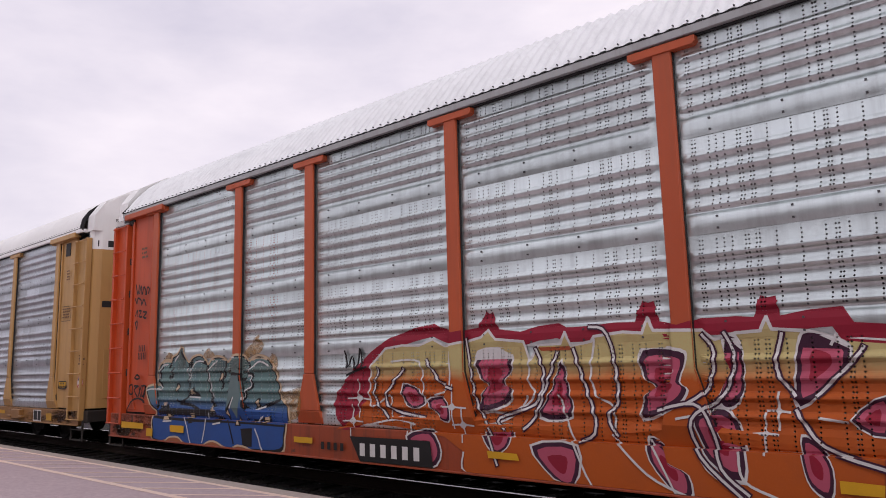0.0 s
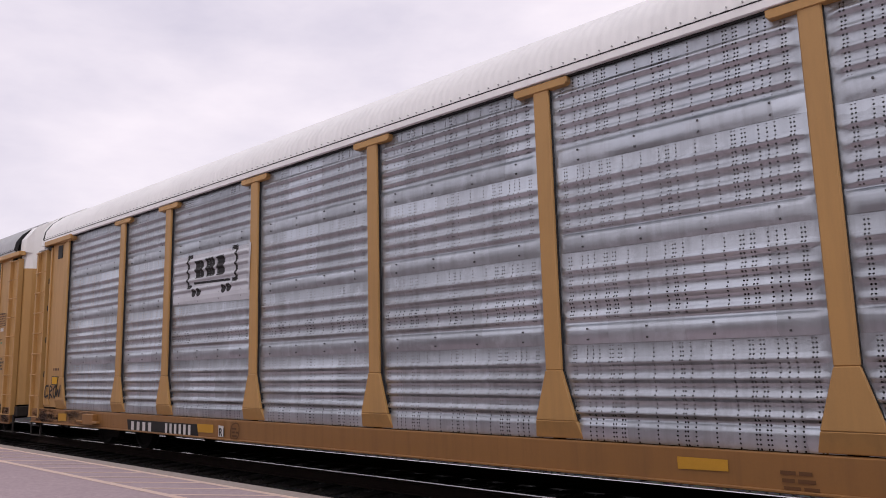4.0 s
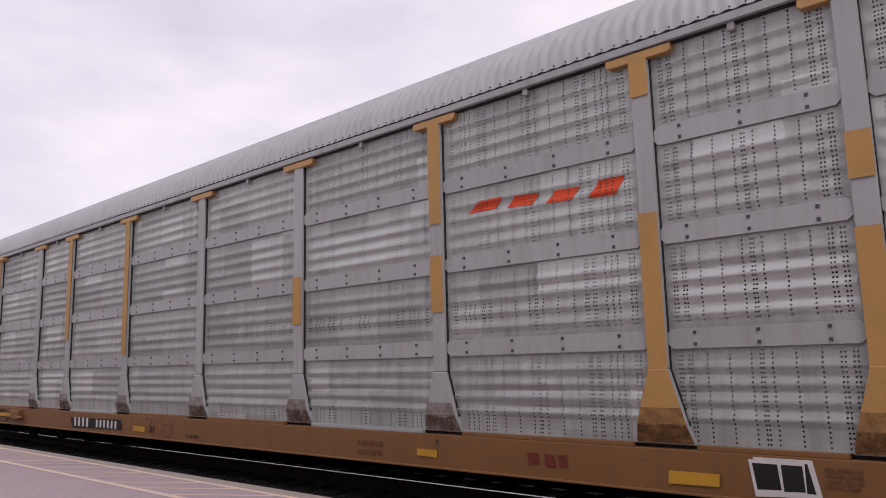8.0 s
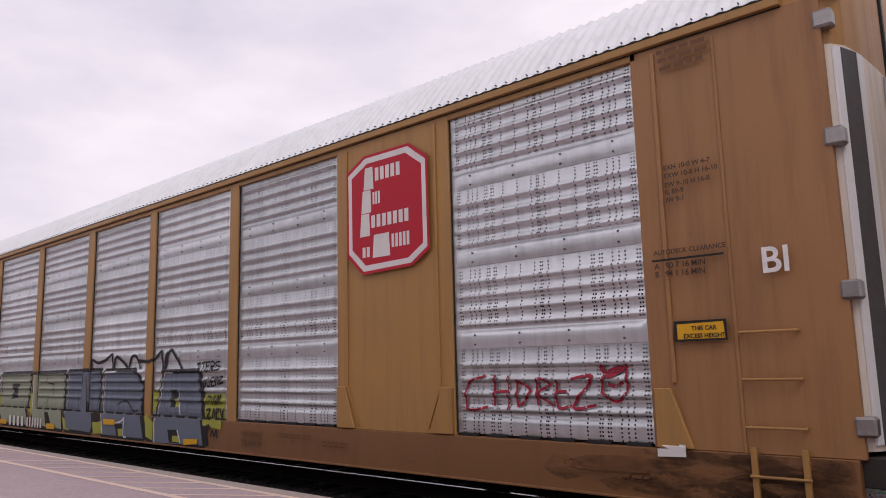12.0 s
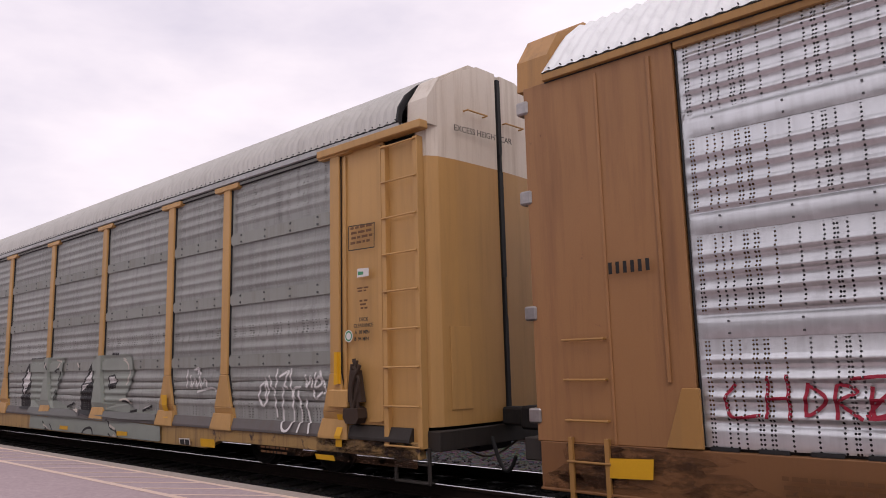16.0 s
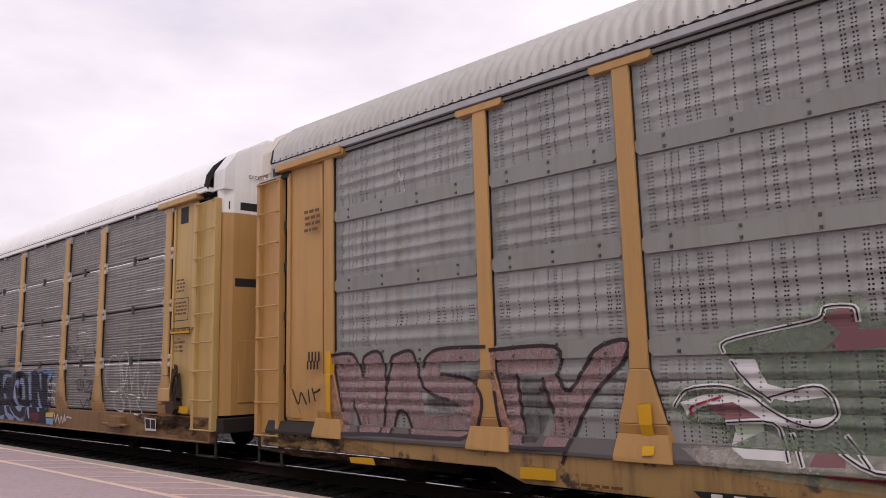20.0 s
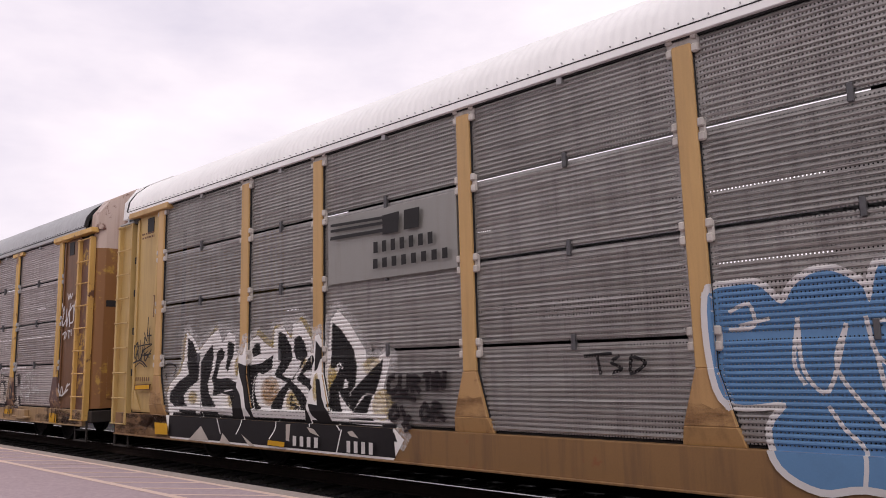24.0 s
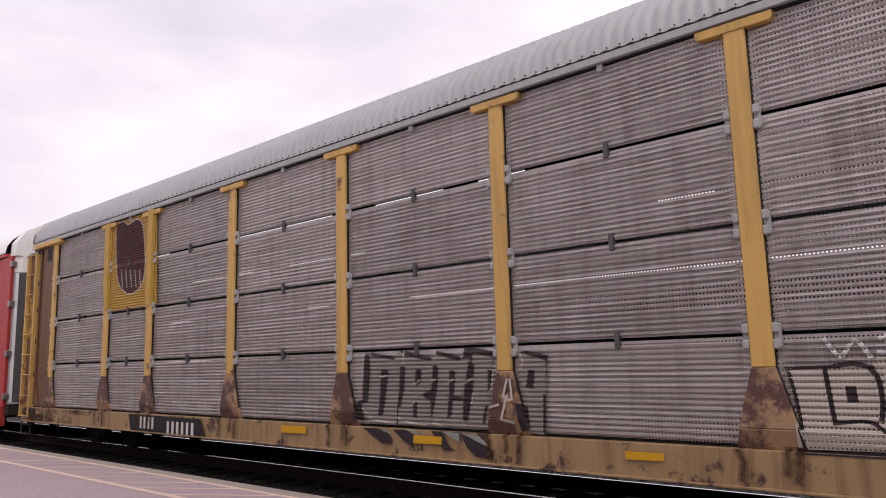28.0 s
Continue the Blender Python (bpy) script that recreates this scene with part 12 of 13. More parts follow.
def lettering(car, words, x, z, size, material):
    """Stencilled words that stand on the side of a car."""
    cu = bpy.data.curves.new("lettering", "FONT")
    cu.body, cu.size, cu.extrude, cu.offset = words, size * 1.38, 0.001, 0.022 * size
    tmp = bpy.data.objects.new("lettering", cu)
    scene.collection.objects.link(tmp)
    me = bpy.data.meshes.new_from_object(tmp.evaluated_get(bpy.context.evaluated_depsgraph_get()))
    bpy.data.objects.remove(tmp)
    me.transform(Matrix.Rotation(radians(90), 4, "X"))
    me.materials.clear()
    me.materials.append(material)
    y = side_depth(sides[car.name], x + 0.05, z)[0] - max(0.012, sides[car.name].get("coat", 0.0) + 0.002)
    part("lettering", me, car, "stencilled words", at=(x, y, z))



A_MARK = Spray(train[0], "marking", "number plate in white bars on black, small print, yellow reflectors", max(A_SPRAY.depth, B2_SPRAY.depth) + 0.0004)
A_MARK.single = True
small_print(A_MARK, MARK_BROWN, -12.37, -12.1, 3.73, 3.98, 3)
A_MARK.bars(MARK_INK, -12.35, -12.06, 1.94, 2.06, 4, 0.5)
A_MARK.bars(MARK_INK, -12.37, -12.03, 1.79, 1.92, 5, 0.5)
A_MARK.fill(MARK_INK, [(-6.13, 0.65), (-4.66, 0.66), (-4.61, 0.35), (-5.93, 0.32)])
A_MARK.bars(MARK_PAPER, -5.93, -4.74, 0.41, 0.57, 6, 0.5)
A_MARK.fill(MARK_YELLOW, [(-3.78, 0.6), (-3.36, 0.59), (-3.33, 0.52), (-3.76, 0.52)])
A_MARK.fill(MARK_YELLOW, [(-11, 0.61), (-10.56, 0.62), (-10.54, 0.52), (-10.99, 0.52)])
A_MARK.fill(MARK_YELLOW, [(-12.89, 0.62), (-11.99, 0.61), (-12, 0.51), (-12.89, 0.5)])
A_MARK.fill(MARK_YELLOW, [(-7.36, 0.59), (-6.93, 0.59), (-6.93, 0.51), (-7.36, 0.51)])
A_MARK.fill(MARK_YELLOW, [(-0.16, 0.58), (0.16, 0.57), (0.15, 0.48), (-0.16, 0.48)])
A_MARK.fill(MARK_YELLOW, [(-10.97, 0.62), (-10.51, 0.62), (-10.51, 0.5), (-10.96, 0.5)])
A_MARK.fill(MARK_YELLOW, [(-11.86, 0.53), (-11.63, 0.53), (-11.63, 0.39), (-11.87, 0.39)])
A_MARK.bars(MARK_INK, -6.74, -6.19, 0.45, 0.55, 4, 0.5)
B_MARK = Spray(train[1], "marking", "stencilled marks, placards and a dark emblem on a white band", 0.004)
B_MARK.single = True
B_MARK.line(MARK_INK, 0.012, [(12.2, 3.07), (12.72, 3.06), (12.7, 2.73), (12.19, 2.74)], smooth=False, closed=True)
small_print(B_MARK, MARK_BROWN, 12.25, 12.66, 2.79, 3.04, 4)
small_print(B_MARK, MARK_BROWN, 12.38, 12.55, 3.65, 3.91, 4)
B_MARK.fill(MARK_INK, [(12.23, 1.39), (12.66, 1.39), (12.66, 1.22), (12.23, 1.22)])
B_MARK.fill(MARK_YELLOW, [(12.26, 1.37), (12.64, 1.37), (12.63, 1.24), (12.25, 1.24)])
lettering(train[1], "THIS CAR", 12.32, 1.32, 0.04, BLACK_INK)
lettering(train[1], "EXCESS HEIGHT", 12.23, 1.24, 0.05, BLACK_INK)
lettering(train[1], "DECK", 13.34, 1.89, 0.04, BROWN_INK)
lettering(train[1], "CLEARANCE", 13.3, 1.84, 0.04, BROWN_INK)
lettering(train[1], "A 87 MIN", 13.31, 1.79, 0.03, BROWN_INK)
lettering(train[1], "B 93 11/16 MIN", 13.29, 1.73, 0.03, BROWN_INK)
B_MARK.disc(MARK_RED, 13.4, 1.36, 0.15)
B_MARK.disc(MARK_PAPER, 13.4, 1.36, 0.135)
B_MARK.line(MARK_INK, 0.05, [(13.32, 1.43), (13.48, 1.28)], smooth=False)
B_MARK.line(MARK_RED, 0.03, [(13.31, 1.28), (13.5, 1.44)], smooth=False)
small_print(B_MARK, MARK_BROWN, 13.27, 13.53, 1.74, 1.96, 4)
B_MARK.fill(MARK_PAPER, [(10.88, 0.73), (11.37, 0.73), (11.39, 0.47), (10.9, 0.46)])
B_MARK.fill(MARK_INK, [(10.91, 0.71), (11.13, 0.71), (11.15, 0.5), (10.93, 0.5)])
B_MARK.fill(MARK_INK, [(11.16, 0.71), (11.35, 0.71), (11.36, 0.49), (11.18, 0.49)])
B_MARK.fill(MARK_DKRED, [(4.85, 0.65), (5.04, 0.64), (5.06, 0.5), (4.89, 0.49)])
B_MARK.fill(MARK_DKRED, [(5.12, 0.65), (5.28, 0.65), (5.3, 0.5), (5.16, 0.5)])
B_MARK.fill(MARK_DKRED, [(5.34, 0.65), (5.46, 0.65), (5.47, 0.5), (5.37, 0.5)])
small_print(B_MARK, MARK_BROWN, 9.43, 9.72, 0.46, 0.62, 4)
B_MARK.fill(MARK_OCHRE, [(9.92, 0.66), (10.25, 0.66), (10.23, 0.47), (9.91, 0.46)])
small_print(B_MARK, MARK_BROWN, 3.65, 3.95, 0.45, 0.64, 3)
small_print(B_MARK, MARK_BROWN, 9.99, 10.15, 0.57, 0.62, 1)
B_MARK.fill(MARK_FADED, [(2.74, 0.68), (3.21, 0.68), (3.21, 0.58), (2.74, 0.57)])
B_MARK.fill(MARK_FADED, [(-5.82, 0.67), (-5.31, 0.67), (-5.31, 0.54), (-5.83, 0.53)])
B_MARK.fill(MARK_FADED, [(-11.8, 0.68), (-11.35, 0.69), (-11.35, 0.53), (-11.8, 0.52)])
B_MARK.fill(MARK_FADED, [(11.68, 0.66), (12, 0.67), (12.02, 0.51), (11.69, 0.51)])
B_MARK.fill(MARK_FADED, [(8.53, 0.68), (8.97, 0.67), (8.97, 0.59), (8.53, 0.59)])
B_MARK.fill(MARK_INK, [(-8.43, 0.66), (-5.83, 0.66), (-5.78, 0.43), (-8.38, 0.42)])
B_MARK.bars(MARK_PAPER, -8.25, -7.34, 0.44, 0.63, 4, 0.5)
B_MARK.bars(MARK_PAPER, -6.93, -5.96, 0.46, 0.64, 6, 0.5)
B_MARK.fill(MARK_PAPER, [(-5.15, 0.67), (-5, 0.66), (-4.99, 0.49), (-5.15, 0.49)])
B_MARK.line(MARK_BROWN, 0.02, [(-4.79, 0.59), (-4.74, 0.69), (-4.62, 0.72), (-4.55, 0.67), (-4.57, 0.52), (-4.68, 0.47), (-4.78, 0.49)], closed=True)
small_print(B_MARK, MARK_BROWN, -4.76, -4.57, 0.49, 0.66, 3)
lettering(train[1], "R1", -5.14, 0.5, 0.13, BLACK_INK)
B_MARK.fill(MARK_BAND, [(-6.89, 3.6), (-4.28, 3.59), (-4.35, 2.68), (-6.88, 2.75)])
B_MARK.line(MARK_INK, 0.07, [(-6.24, 3.58), (-6.36, 3.58), (-6.36, 3.04), (-6.26, 3.03)], smooth=False)
B_MARK.line(MARK_INK, 0.07, [(-4.92, 3.59), (-4.79, 3.59), (-4.8, 3.05), (-4.91, 3.05)], smooth=False)
B_MARK.fill(MARK_INK, [(-6.12, 3.48), (-5.85, 3.48), (-5.83, 3.17), (-6.1, 3.17)])
B_MARK.fill(MARK_INK, [(-5.75, 3.49), (-5.48, 3.5), (-5.48, 3.17), (-5.74, 3.17)])
B_MARK.fill(MARK_INK, [(-5.4, 3.49), (-5.15, 3.5), (-5.16, 3.16), (-5.4, 3.16)])
B_MARK.fill(MARK_INK, [(-6.17, 3.11), (-4.99, 3.08), (-5, 3.04), (-6.18, 3.07)])
B_MARK.disc(MARK_INK, -6.15, 2.92, 0.075)
B_MARK.disc(MARK_INK, -5.99, 2.92, 0.075)
B_MARK.disc(MARK_INK, -5.18, 2.92, 0.075)
B_MARK.disc(MARK_INK, -5.02, 2.93, 0.075)
B_MARK.fill(MARK_INK, [(-12.37, 1.51), (-11.93, 1.49), (-11.93, 1.29), (-12.37, 1.31)])
B_MARK.fill(MARK_YELLOW, [(-12.34, 1.49), (-11.96, 1.47), (-11.96, 1.32), (-12.34, 1.32)])
small_print(B_MARK, MARK_BROWN, -12.3, -11.97, 1.6, 1.71, 1)
B_MARK.line(MARK_INK, 0.045, [(-12.53, 1.29), (-12.7, 1.25), (-12.73, 1.04), (-12.52, 1.07)])
B_MARK.line(MARK_INK, 0.045, [(-12.44, 1), (-12.44, 1.27), (-12.3, 1.21), (-12.44, 1.13), (-12.27, 1.02)])
B_MARK.line(MARK_INK, 0.045, [(-12.13, 1.29), (-12.24, 1.17), (-12.16, 1.02), (-12.02, 1.13), (-12.13, 1.29)])
B_MARK.line(MARK_INK, 0.045, [(-12, 1.28), (-11.96, 1.06), (-11.88, 1.2), (-11.81, 1.06), (-11.75, 1.29)])
C_MARK = Spray(train[2], "marking", "stencilled marks, placards, yellow patches and an orange emblem", 0.004)
C_MARK.single = True
C_MARK.line(MARK_INK, 0.015, [(12.14, 3.17), (12.66, 3.16), (12.65, 2.84), (12.13, 2.84)], smooth=False, closed=True)
small_print(C_MARK, MARK_BROWN, 12.19, 12.62, 2.87, 3.18, 5)
C_MARK.fill(MARK_PAPER, [(12.31, 2.78), (12.53, 2.78), (12.53, 2.69), (12.31, 2.69)])
C_MARK.fill(MARK_GREEN, [(12.38, 2.42), (12.48, 2.42), (12.48, 2.37), (12.38, 2.37)])
small_print(C_MARK, MARK_BROWN, 12.32, 12.53, 2.44, 2.51, 1)
lettering(train[2], "DECK", 12.35, 1.94, 0.06, BLACK_INK)
lettering(train[2], "CLEARANCE", 12.26, 1.85, 0.06, BLACK_INK)
lettering(train[2], "A 89 MIN", 12.3, 1.77, 0.05, BLACK_INK)
lettering(train[2], "B 93 1/4 MIN", 12.25, 1.68, 0.05, BLACK_INK)
C_MARK.fill(MARK_INK, [(11.66, 0.6), (12.12, 0.61), (12.12, 0.41), (11.68, 0.39)])
C_MARK.fill(MARK_YELLOW, [(11.68, 0.58), (12.1, 0.59), (12.11, 0.43), (11.7, 0.42)])
small_print(C_MARK, MARK_INK, 11.75, 12.05, 0.43, 0.55, 2)
C_MARK.fill(MARK_PAPER, [(7.9, 0.72), (8.38, 0.72), (8.44, 0.41), (7.99, 0.4)])
C_MARK.fill(MARK_INK, [(7.95, 0.69), (8.15, 0.69), (8.21, 0.44), (8.02, 0.44)])
C_MARK.fill(MARK_INK, [(8.19, 0.69), (8.34, 0.69), (8.39, 0.45), (8.23, 0.45)])
C_MARK.fill(MARK_DKRED, [(5.5, 0.61), (5.65, 0.61), (5.66, 0.49), (5.52, 0.48)])
C_MARK.fill(MARK_DKRED, [(5.72, 0.61), (5.85, 0.6), (5.86, 0.48), (5.74, 0.48)])
C_MARK.fill(MARK_DKRED, [(5.89, 0.61), (6, 0.61), (6.01, 0.49), (5.91, 0.48)])
C_MARK.fill(MARK_ORANGE, [(4.71, 3.36), (4.93, 3.49), (5.27, 3.48), (5.14, 3.36)])
C_MARK.fill(MARK_ORANGE, [(5.31, 3.34), (5.44, 3.46), (5.77, 3.44), (5.67, 3.32)])
C_MARK.fill(MARK_ORANGE, [(5.86, 3.3), (5.97, 3.43), (6.3, 3.42), (6.19, 3.29)])
C_MARK.fill(MARK_ORANGE, [(6.39, 3.27), (6.53, 3.44), (6.83, 3.44), (6.72, 3.26)])
C_MARK.fill(MARK_INK, [(-6.65, 0.62), (-4.23, 0.64), (-4.15, 0.45), (-6.54, 0.41)])
C_MARK.bars(MARK_PAPER, -6.45, -5.64, 0.45, 0.63, 4, 0.5)
C_MARK.bars(MARK_PAPER, -5.36, -4.33, 0.46, 0.61, 6, 0.5)
lettering(train[2], "R1", -3.05, 0.45, 0.14, BROWN_INK)
C_MARK.line(MARK_BROWN, 0.015, [(-2.51, 0.62), (-2.24, 0.62), (-2.24, 0.41), (-2.5, 0.4)], smooth=False, closed=True)
lettering(train[2], "LD LMT 80000", -1.73, 0.43, 0.05, BROWN_INK)
small_print(C_MARK, MARK_BROWN, 2.75, 3.24, 0.41, 0.63, 2)
small_print(C_MARK, MARK_BROWN, 8.47, 8.75, 0.5, 0.68, 4)
C_MARK.fill(MARK_PAPER, [(7.86, 0.7), (8.32, 0.69), (8.32, 0.42), (7.9, 0.39)])
C_MARK.fill(MARK_INK, [(7.89, 0.67), (8.1, 0.67), (8.12, 0.46), (7.92, 0.45)])
C_MARK.fill(MARK_INK, [(8.13, 0.67), (8.3, 0.67), (8.31, 0.46), (8.14, 0.45)])
C_MARK.bars(MARK_INK, -12.3, -12, 2.22, 2.33, 4, 0.5)
C_MARK.bars(MARK_INK, -12.34, -11.99, 2.07, 2.17, 5, 0.5)
small_print(C_MARK, MARK_BROWN, -12.36, -12, 3.81, 4.06, 3)
small_print(C_MARK, MARK_BROWN, -12.44, -11.86, 2.9, 3.05, 2)
C_MARK.fill(MARK_INK, [(-11.86, 0.61), (-11.4, 0.61), (-11.39, 0.43), (-11.83, 0.43)])
C_MARK.fill(MARK_YELLOW, [(-11.84, 0.6), (-11.42, 0.59), (-11.41, 0.45), (-11.81, 0.45)])
small_print(C_MARK, MARK_INK, -11.77, -11.48, 0.46, 0.55, 2)
C_MARK.fill(MARK_FADED, [(3.85, 0.56), (4.18, 0.56), (4.18, 0.47), (3.85, 0.48)])
C_MARK.fill(MARK_FADED, [(7.12, 0.55), (7.6, 0.55), (7.59, 0.44), (7.11, 0.43)])
C_MARK.fill(MARK_FADED, [(-3.68, 0.55), (-3.22, 0.55), (-3.23, 0.45), (-3.68, 0.46)])
C_MARK.fill(MARK_FADED, [(-12.76, 0.56), (-12.3, 0.55), (-12.29, 0.44), (-12.75, 0.45)])
C_MARK.fill(MARK_FADED, [(-11.15, 0.61), (-10.36, 0.61), (-10.37, 0.53), (-11.16, 0.52)])
C_MARK.fill(MARK_OCHRE, [(11.54, 0.79), (12.12, 0.79), (12.07, 0.96), (11.93, 1.47), (11.93, 3.4), (11.73, 3.4), (11.73, 1.47), (11.59, 0.96)])
C_MARK.fill(MARK_OCHRE, [(8.69, 0.79), (9.27, 0.79), (9.22, 0.96), (9.08, 1.47), (9.08, 2.6), (8.88, 2.6), (8.88, 1.47), (8.74, 0.96)])
C_MARK.fill(MARK_OCHRE, [(8.88, 3), (9.08, 3), (9.08, 3.4), (8.88, 3.4)])
C_MARK.fill(MARK_OCHRE, [(6.98, 4.2), (7.18, 4.2), (7.18, 4.6), (6.98, 4.6)])
C_MARK.fill(MARK_OCHRE, [(6.79, 0.79), (7.37, 0.79), (7.33, 0.96), (7.18, 1.47), (7.18, 3), (6.98, 3), (6.98, 1.47), (6.83, 0.96)])
C_MARK.fill(MARK_OCHRE, [(4.14, 3.3), (4.34, 3.3), (4.34, 4.6), (4.14, 4.6)])
C_MARK.fill(MARK_OCHRE, [(4.14, 2.2), (4.34, 2.2), (4.34, 2.9), (4.14, 2.9)])
C_MARK.fill(MARK_OCHRE, [(1.31, 2.2), (1.51, 2.2), (1.51, 2.9), (1.31, 2.9)])
C_MARK.fill(MARK_OCHRE, [(-4.34, 1.9), (-4.14, 1.9), (-4.14, 4.6), (-4.34, 4.6)])
C_MARK.fill(MARK_OCHRE, [(-7.18, 2.3), (-6.98, 2.3), (-6.98, 4.6), (-7.18, 4.6)])
C_MARK.fill(MARK_OCHRE, [(-12.12, 0.79), (-11.54, 0.79), (-11.59, 0.96), (-11.73, 1.47), (-11.73, 4.6), (-11.93, 4.6), (-11.93, 1.47), (-12.07, 0.96)])
D_MARK = Spray(train[3], "marking", "red octagonal emblems, labels and stencilled marks", D_SPRAY.depth + 0.0004)
D_MARK.single = True
D_MARK.fill(MARK_RED, [(7.66, 4.44), (8.53, 4.44), (8.86, 4.21), (8.87, 3), (8.56, 2.82), (7.62, 2.79), (7.3, 3.06), (7.29, 4.25)])
D_MARK.fill(MARK_PAPER, [(7.68, 4.4), (8.51, 4.4), (8.82, 4.17), (8.83, 3.04), (8.54, 2.86), (7.64, 2.83), (7.34, 3.1), (7.33, 4.21)])
D_MARK.fill(MARK_RED, [(7.72, 4.32), (8.47, 4.32), (8.75, 4.12), (8.76, 3.09), (8.49, 2.93), (7.68, 2.91), (7.41, 3.15), (7.4, 4.16)])
D_MARK.fill(MARK_RED, [(-8.51, 4.47), (-7.61, 4.46), (-7.23, 4.1), (-7.25, 3.15), (-7.58, 2.78), (-8.48, 2.79), (-8.85, 3.16), (-8.84, 4.09)])
D_MARK.fill(MARK_PAPER, [(-8.49, 4.43), (-7.63, 4.42), (-7.27, 4.08), (-7.29, 3.17), (-7.6, 2.82), (-8.46, 2.83), (-8.81, 3.18), (-8.8, 4.07)])
D_MARK.fill(MARK_RED, [(-8.45, 4.35), (-7.67, 4.34), (-7.35, 4.03), (-7.36, 3.22), (-7.64, 2.9), (-8.42, 2.91), (-8.74, 3.22), (-8.73, 4.03)])
D_MARK.fill(MARK_PAPER, [(7.65, 3.95), (7.85, 3.95), (7.83, 4.26), (7.68, 4.26)])
D_MARK.bars(MARK_PAPER, 7.88, 8.39, 4.05, 4.23, 5, 0.7)
D_MARK.fill(MARK_PAPER, [(7.6, 3.63), (7.8, 3.63), (7.79, 3.94), (7.63, 3.94)])
D_MARK.bars(MARK_PAPER, 7.83, 7.99, 3.73, 3.90, 3, 0.7)
D_MARK.fill(MARK_PAPER, [(7.57, 3.31), (7.77, 3.31), (7.76, 3.62), (7.6, 3.62)])
D_MARK.bars(MARK_PAPER, 7.80, 8.54, 3.41, 3.58, 7, 0.7)
D_MARK.fill(MARK_PAPER, [(7.82, 3), (8.16, 3), (8.14, 3.31), (7.85, 3.31)])
D_MARK.bars(MARK_PAPER, 8.19, 8.54, 3.10, 3.28, 5, 0.7)
D_MARK.bars(MARK_PAPER, 7.62, 7.79, 3.02, 3.16, 2, 0.7)
D_MARK.fill(MARK_PAPER, [(-8.48, 3.97), (-8.28, 3.97), (-8.29, 4.29), (-8.45, 4.29)])
D_MARK.bars(MARK_PAPER, -8.25, -7.72, 4.07, 4.25, 5, 0.7)
D_MARK.fill(MARK_PAPER, [(-8.53, 3.64), (-8.32, 3.64), (-8.34, 3.96), (-8.5, 3.96)])
D_MARK.bars(MARK_PAPER, -8.29, -8.13, 3.74, 3.92, 3, 0.7)
D_MARK.fill(MARK_PAPER, [(-8.56, 3.31), (-8.36, 3.31), (-8.37, 3.62), (-8.53, 3.62)])
D_MARK.bars(MARK_PAPER, -8.32, -7.57, 3.41, 3.59, 7, 0.7)
D_MARK.fill(MARK_PAPER, [(-8.31, 3), (-7.96, 3), (-7.98, 3.31), (-8.28, 3.31)])
D_MARK.bars(MARK_PAPER, -7.93, -7.57, 3.10, 3.28, 5, 0.7)
D_MARK.bars(MARK_PAPER, -8.51, -8.34, 3.01, 3.16, 2, 0.7)
lettering(train[3], "BI", 12.84, 2.3, 0.23, WHITE_INK)
D_MARK.fill(MARK_INK, [(12, 1.92), (12.5, 1.92), (12.5, 1.73), (12, 1.73)])
D_MARK.fill(MARK_YELLOW, [(12.03, 1.89), (12.47, 1.9), (12.48, 1.75), (12.03, 1.75)])
D_MARK.fill(MARK_PAPER, [(11.75, 0.79), (12.03, 0.79), (12.03, 0.68), (11.75, 0.67)])
small_print(D_MARK, MARK_BROWN, 12.02, 12.53, 4.36, 4.62, 3)
for words, z in (("EXH 10-0 W 4-7", 3.38), ("EXW 10-8 H 16-10", 3.30), ("EW 9-10 H 16-8", 3.21), ("IL 89-9", 3.14), ("IW 9-1", 3.06)):
    lettering(train[3], words, 12.01, z, 0.048, BROWN_INK)
lettering(train[3], "AUTODECK CLEARANCE", 11.85, 2.565, 0.045, BROWN_INK)
lettering(train[3], "A   90 7 16 MIN", 11.85, 2.43, 0.055, BROWN_INK)
lettering(train[3], "B   94 1 16 MIN", 11.85, 2.35, 0.055, BROWN_INK)
lettering(train[3], "THIS CAR", 12.17, 1.83, 0.04, BLACK_INK)
lettering(train[3], "EXCESS HEIGHT", 12.09, 1.76, 0.04, BLACK_INK)
D_MARK.line(MARK_INK, 0.02, [(11.83, 2.51), (12.52, 2.51)], smooth=False)
D_MARK.bars(MARK_PAPER, -5.64, -4.54, 0.33, 0.56, 4, 0.5)
D_MARK.bars(MARK_PAPER, -4.45, -3.44, 0.33, 0.55, 6, 0.5)
small_print(D_MARK, MARK_BROWN, 4.73, 5.26, 0.39, 0.64, 2)
small_print(D_MARK, MARK_BROWN, 5.73, 6.48, 0.55, 0.63, 2)
small_print(D_MARK, MARK_BROWN, 6.74, 7.29, 0.47, 0.57, 2)
D_MARK.bars(MARK_INK, -12.5, -12.01, 2.43, 2.55, 6, 0.5)
D_MARK.fill(MARK_YELLOW, [(-0.24, 0.64), (0.28, 0.64), (0.28, 0.54), (-0.23, 0.53)])
D_MARK.fill(MARK_YELLOW, [(-3.21, 0.45), (-2.74, 0.45), (-2.74, 0.34), (-3.18, 0.33)])
D_MARK.fill(MARK_YELLOW, [(-6.31, 0.45), (-5.81, 0.45), (-5.81, 0.34), (-6.29, 0.34)])
D_MARK.fill(MARK_YELLOW, [(2.96, 0.4), (3.42, 0.42), (3.42, 0.34), (2.97, 0.3)])
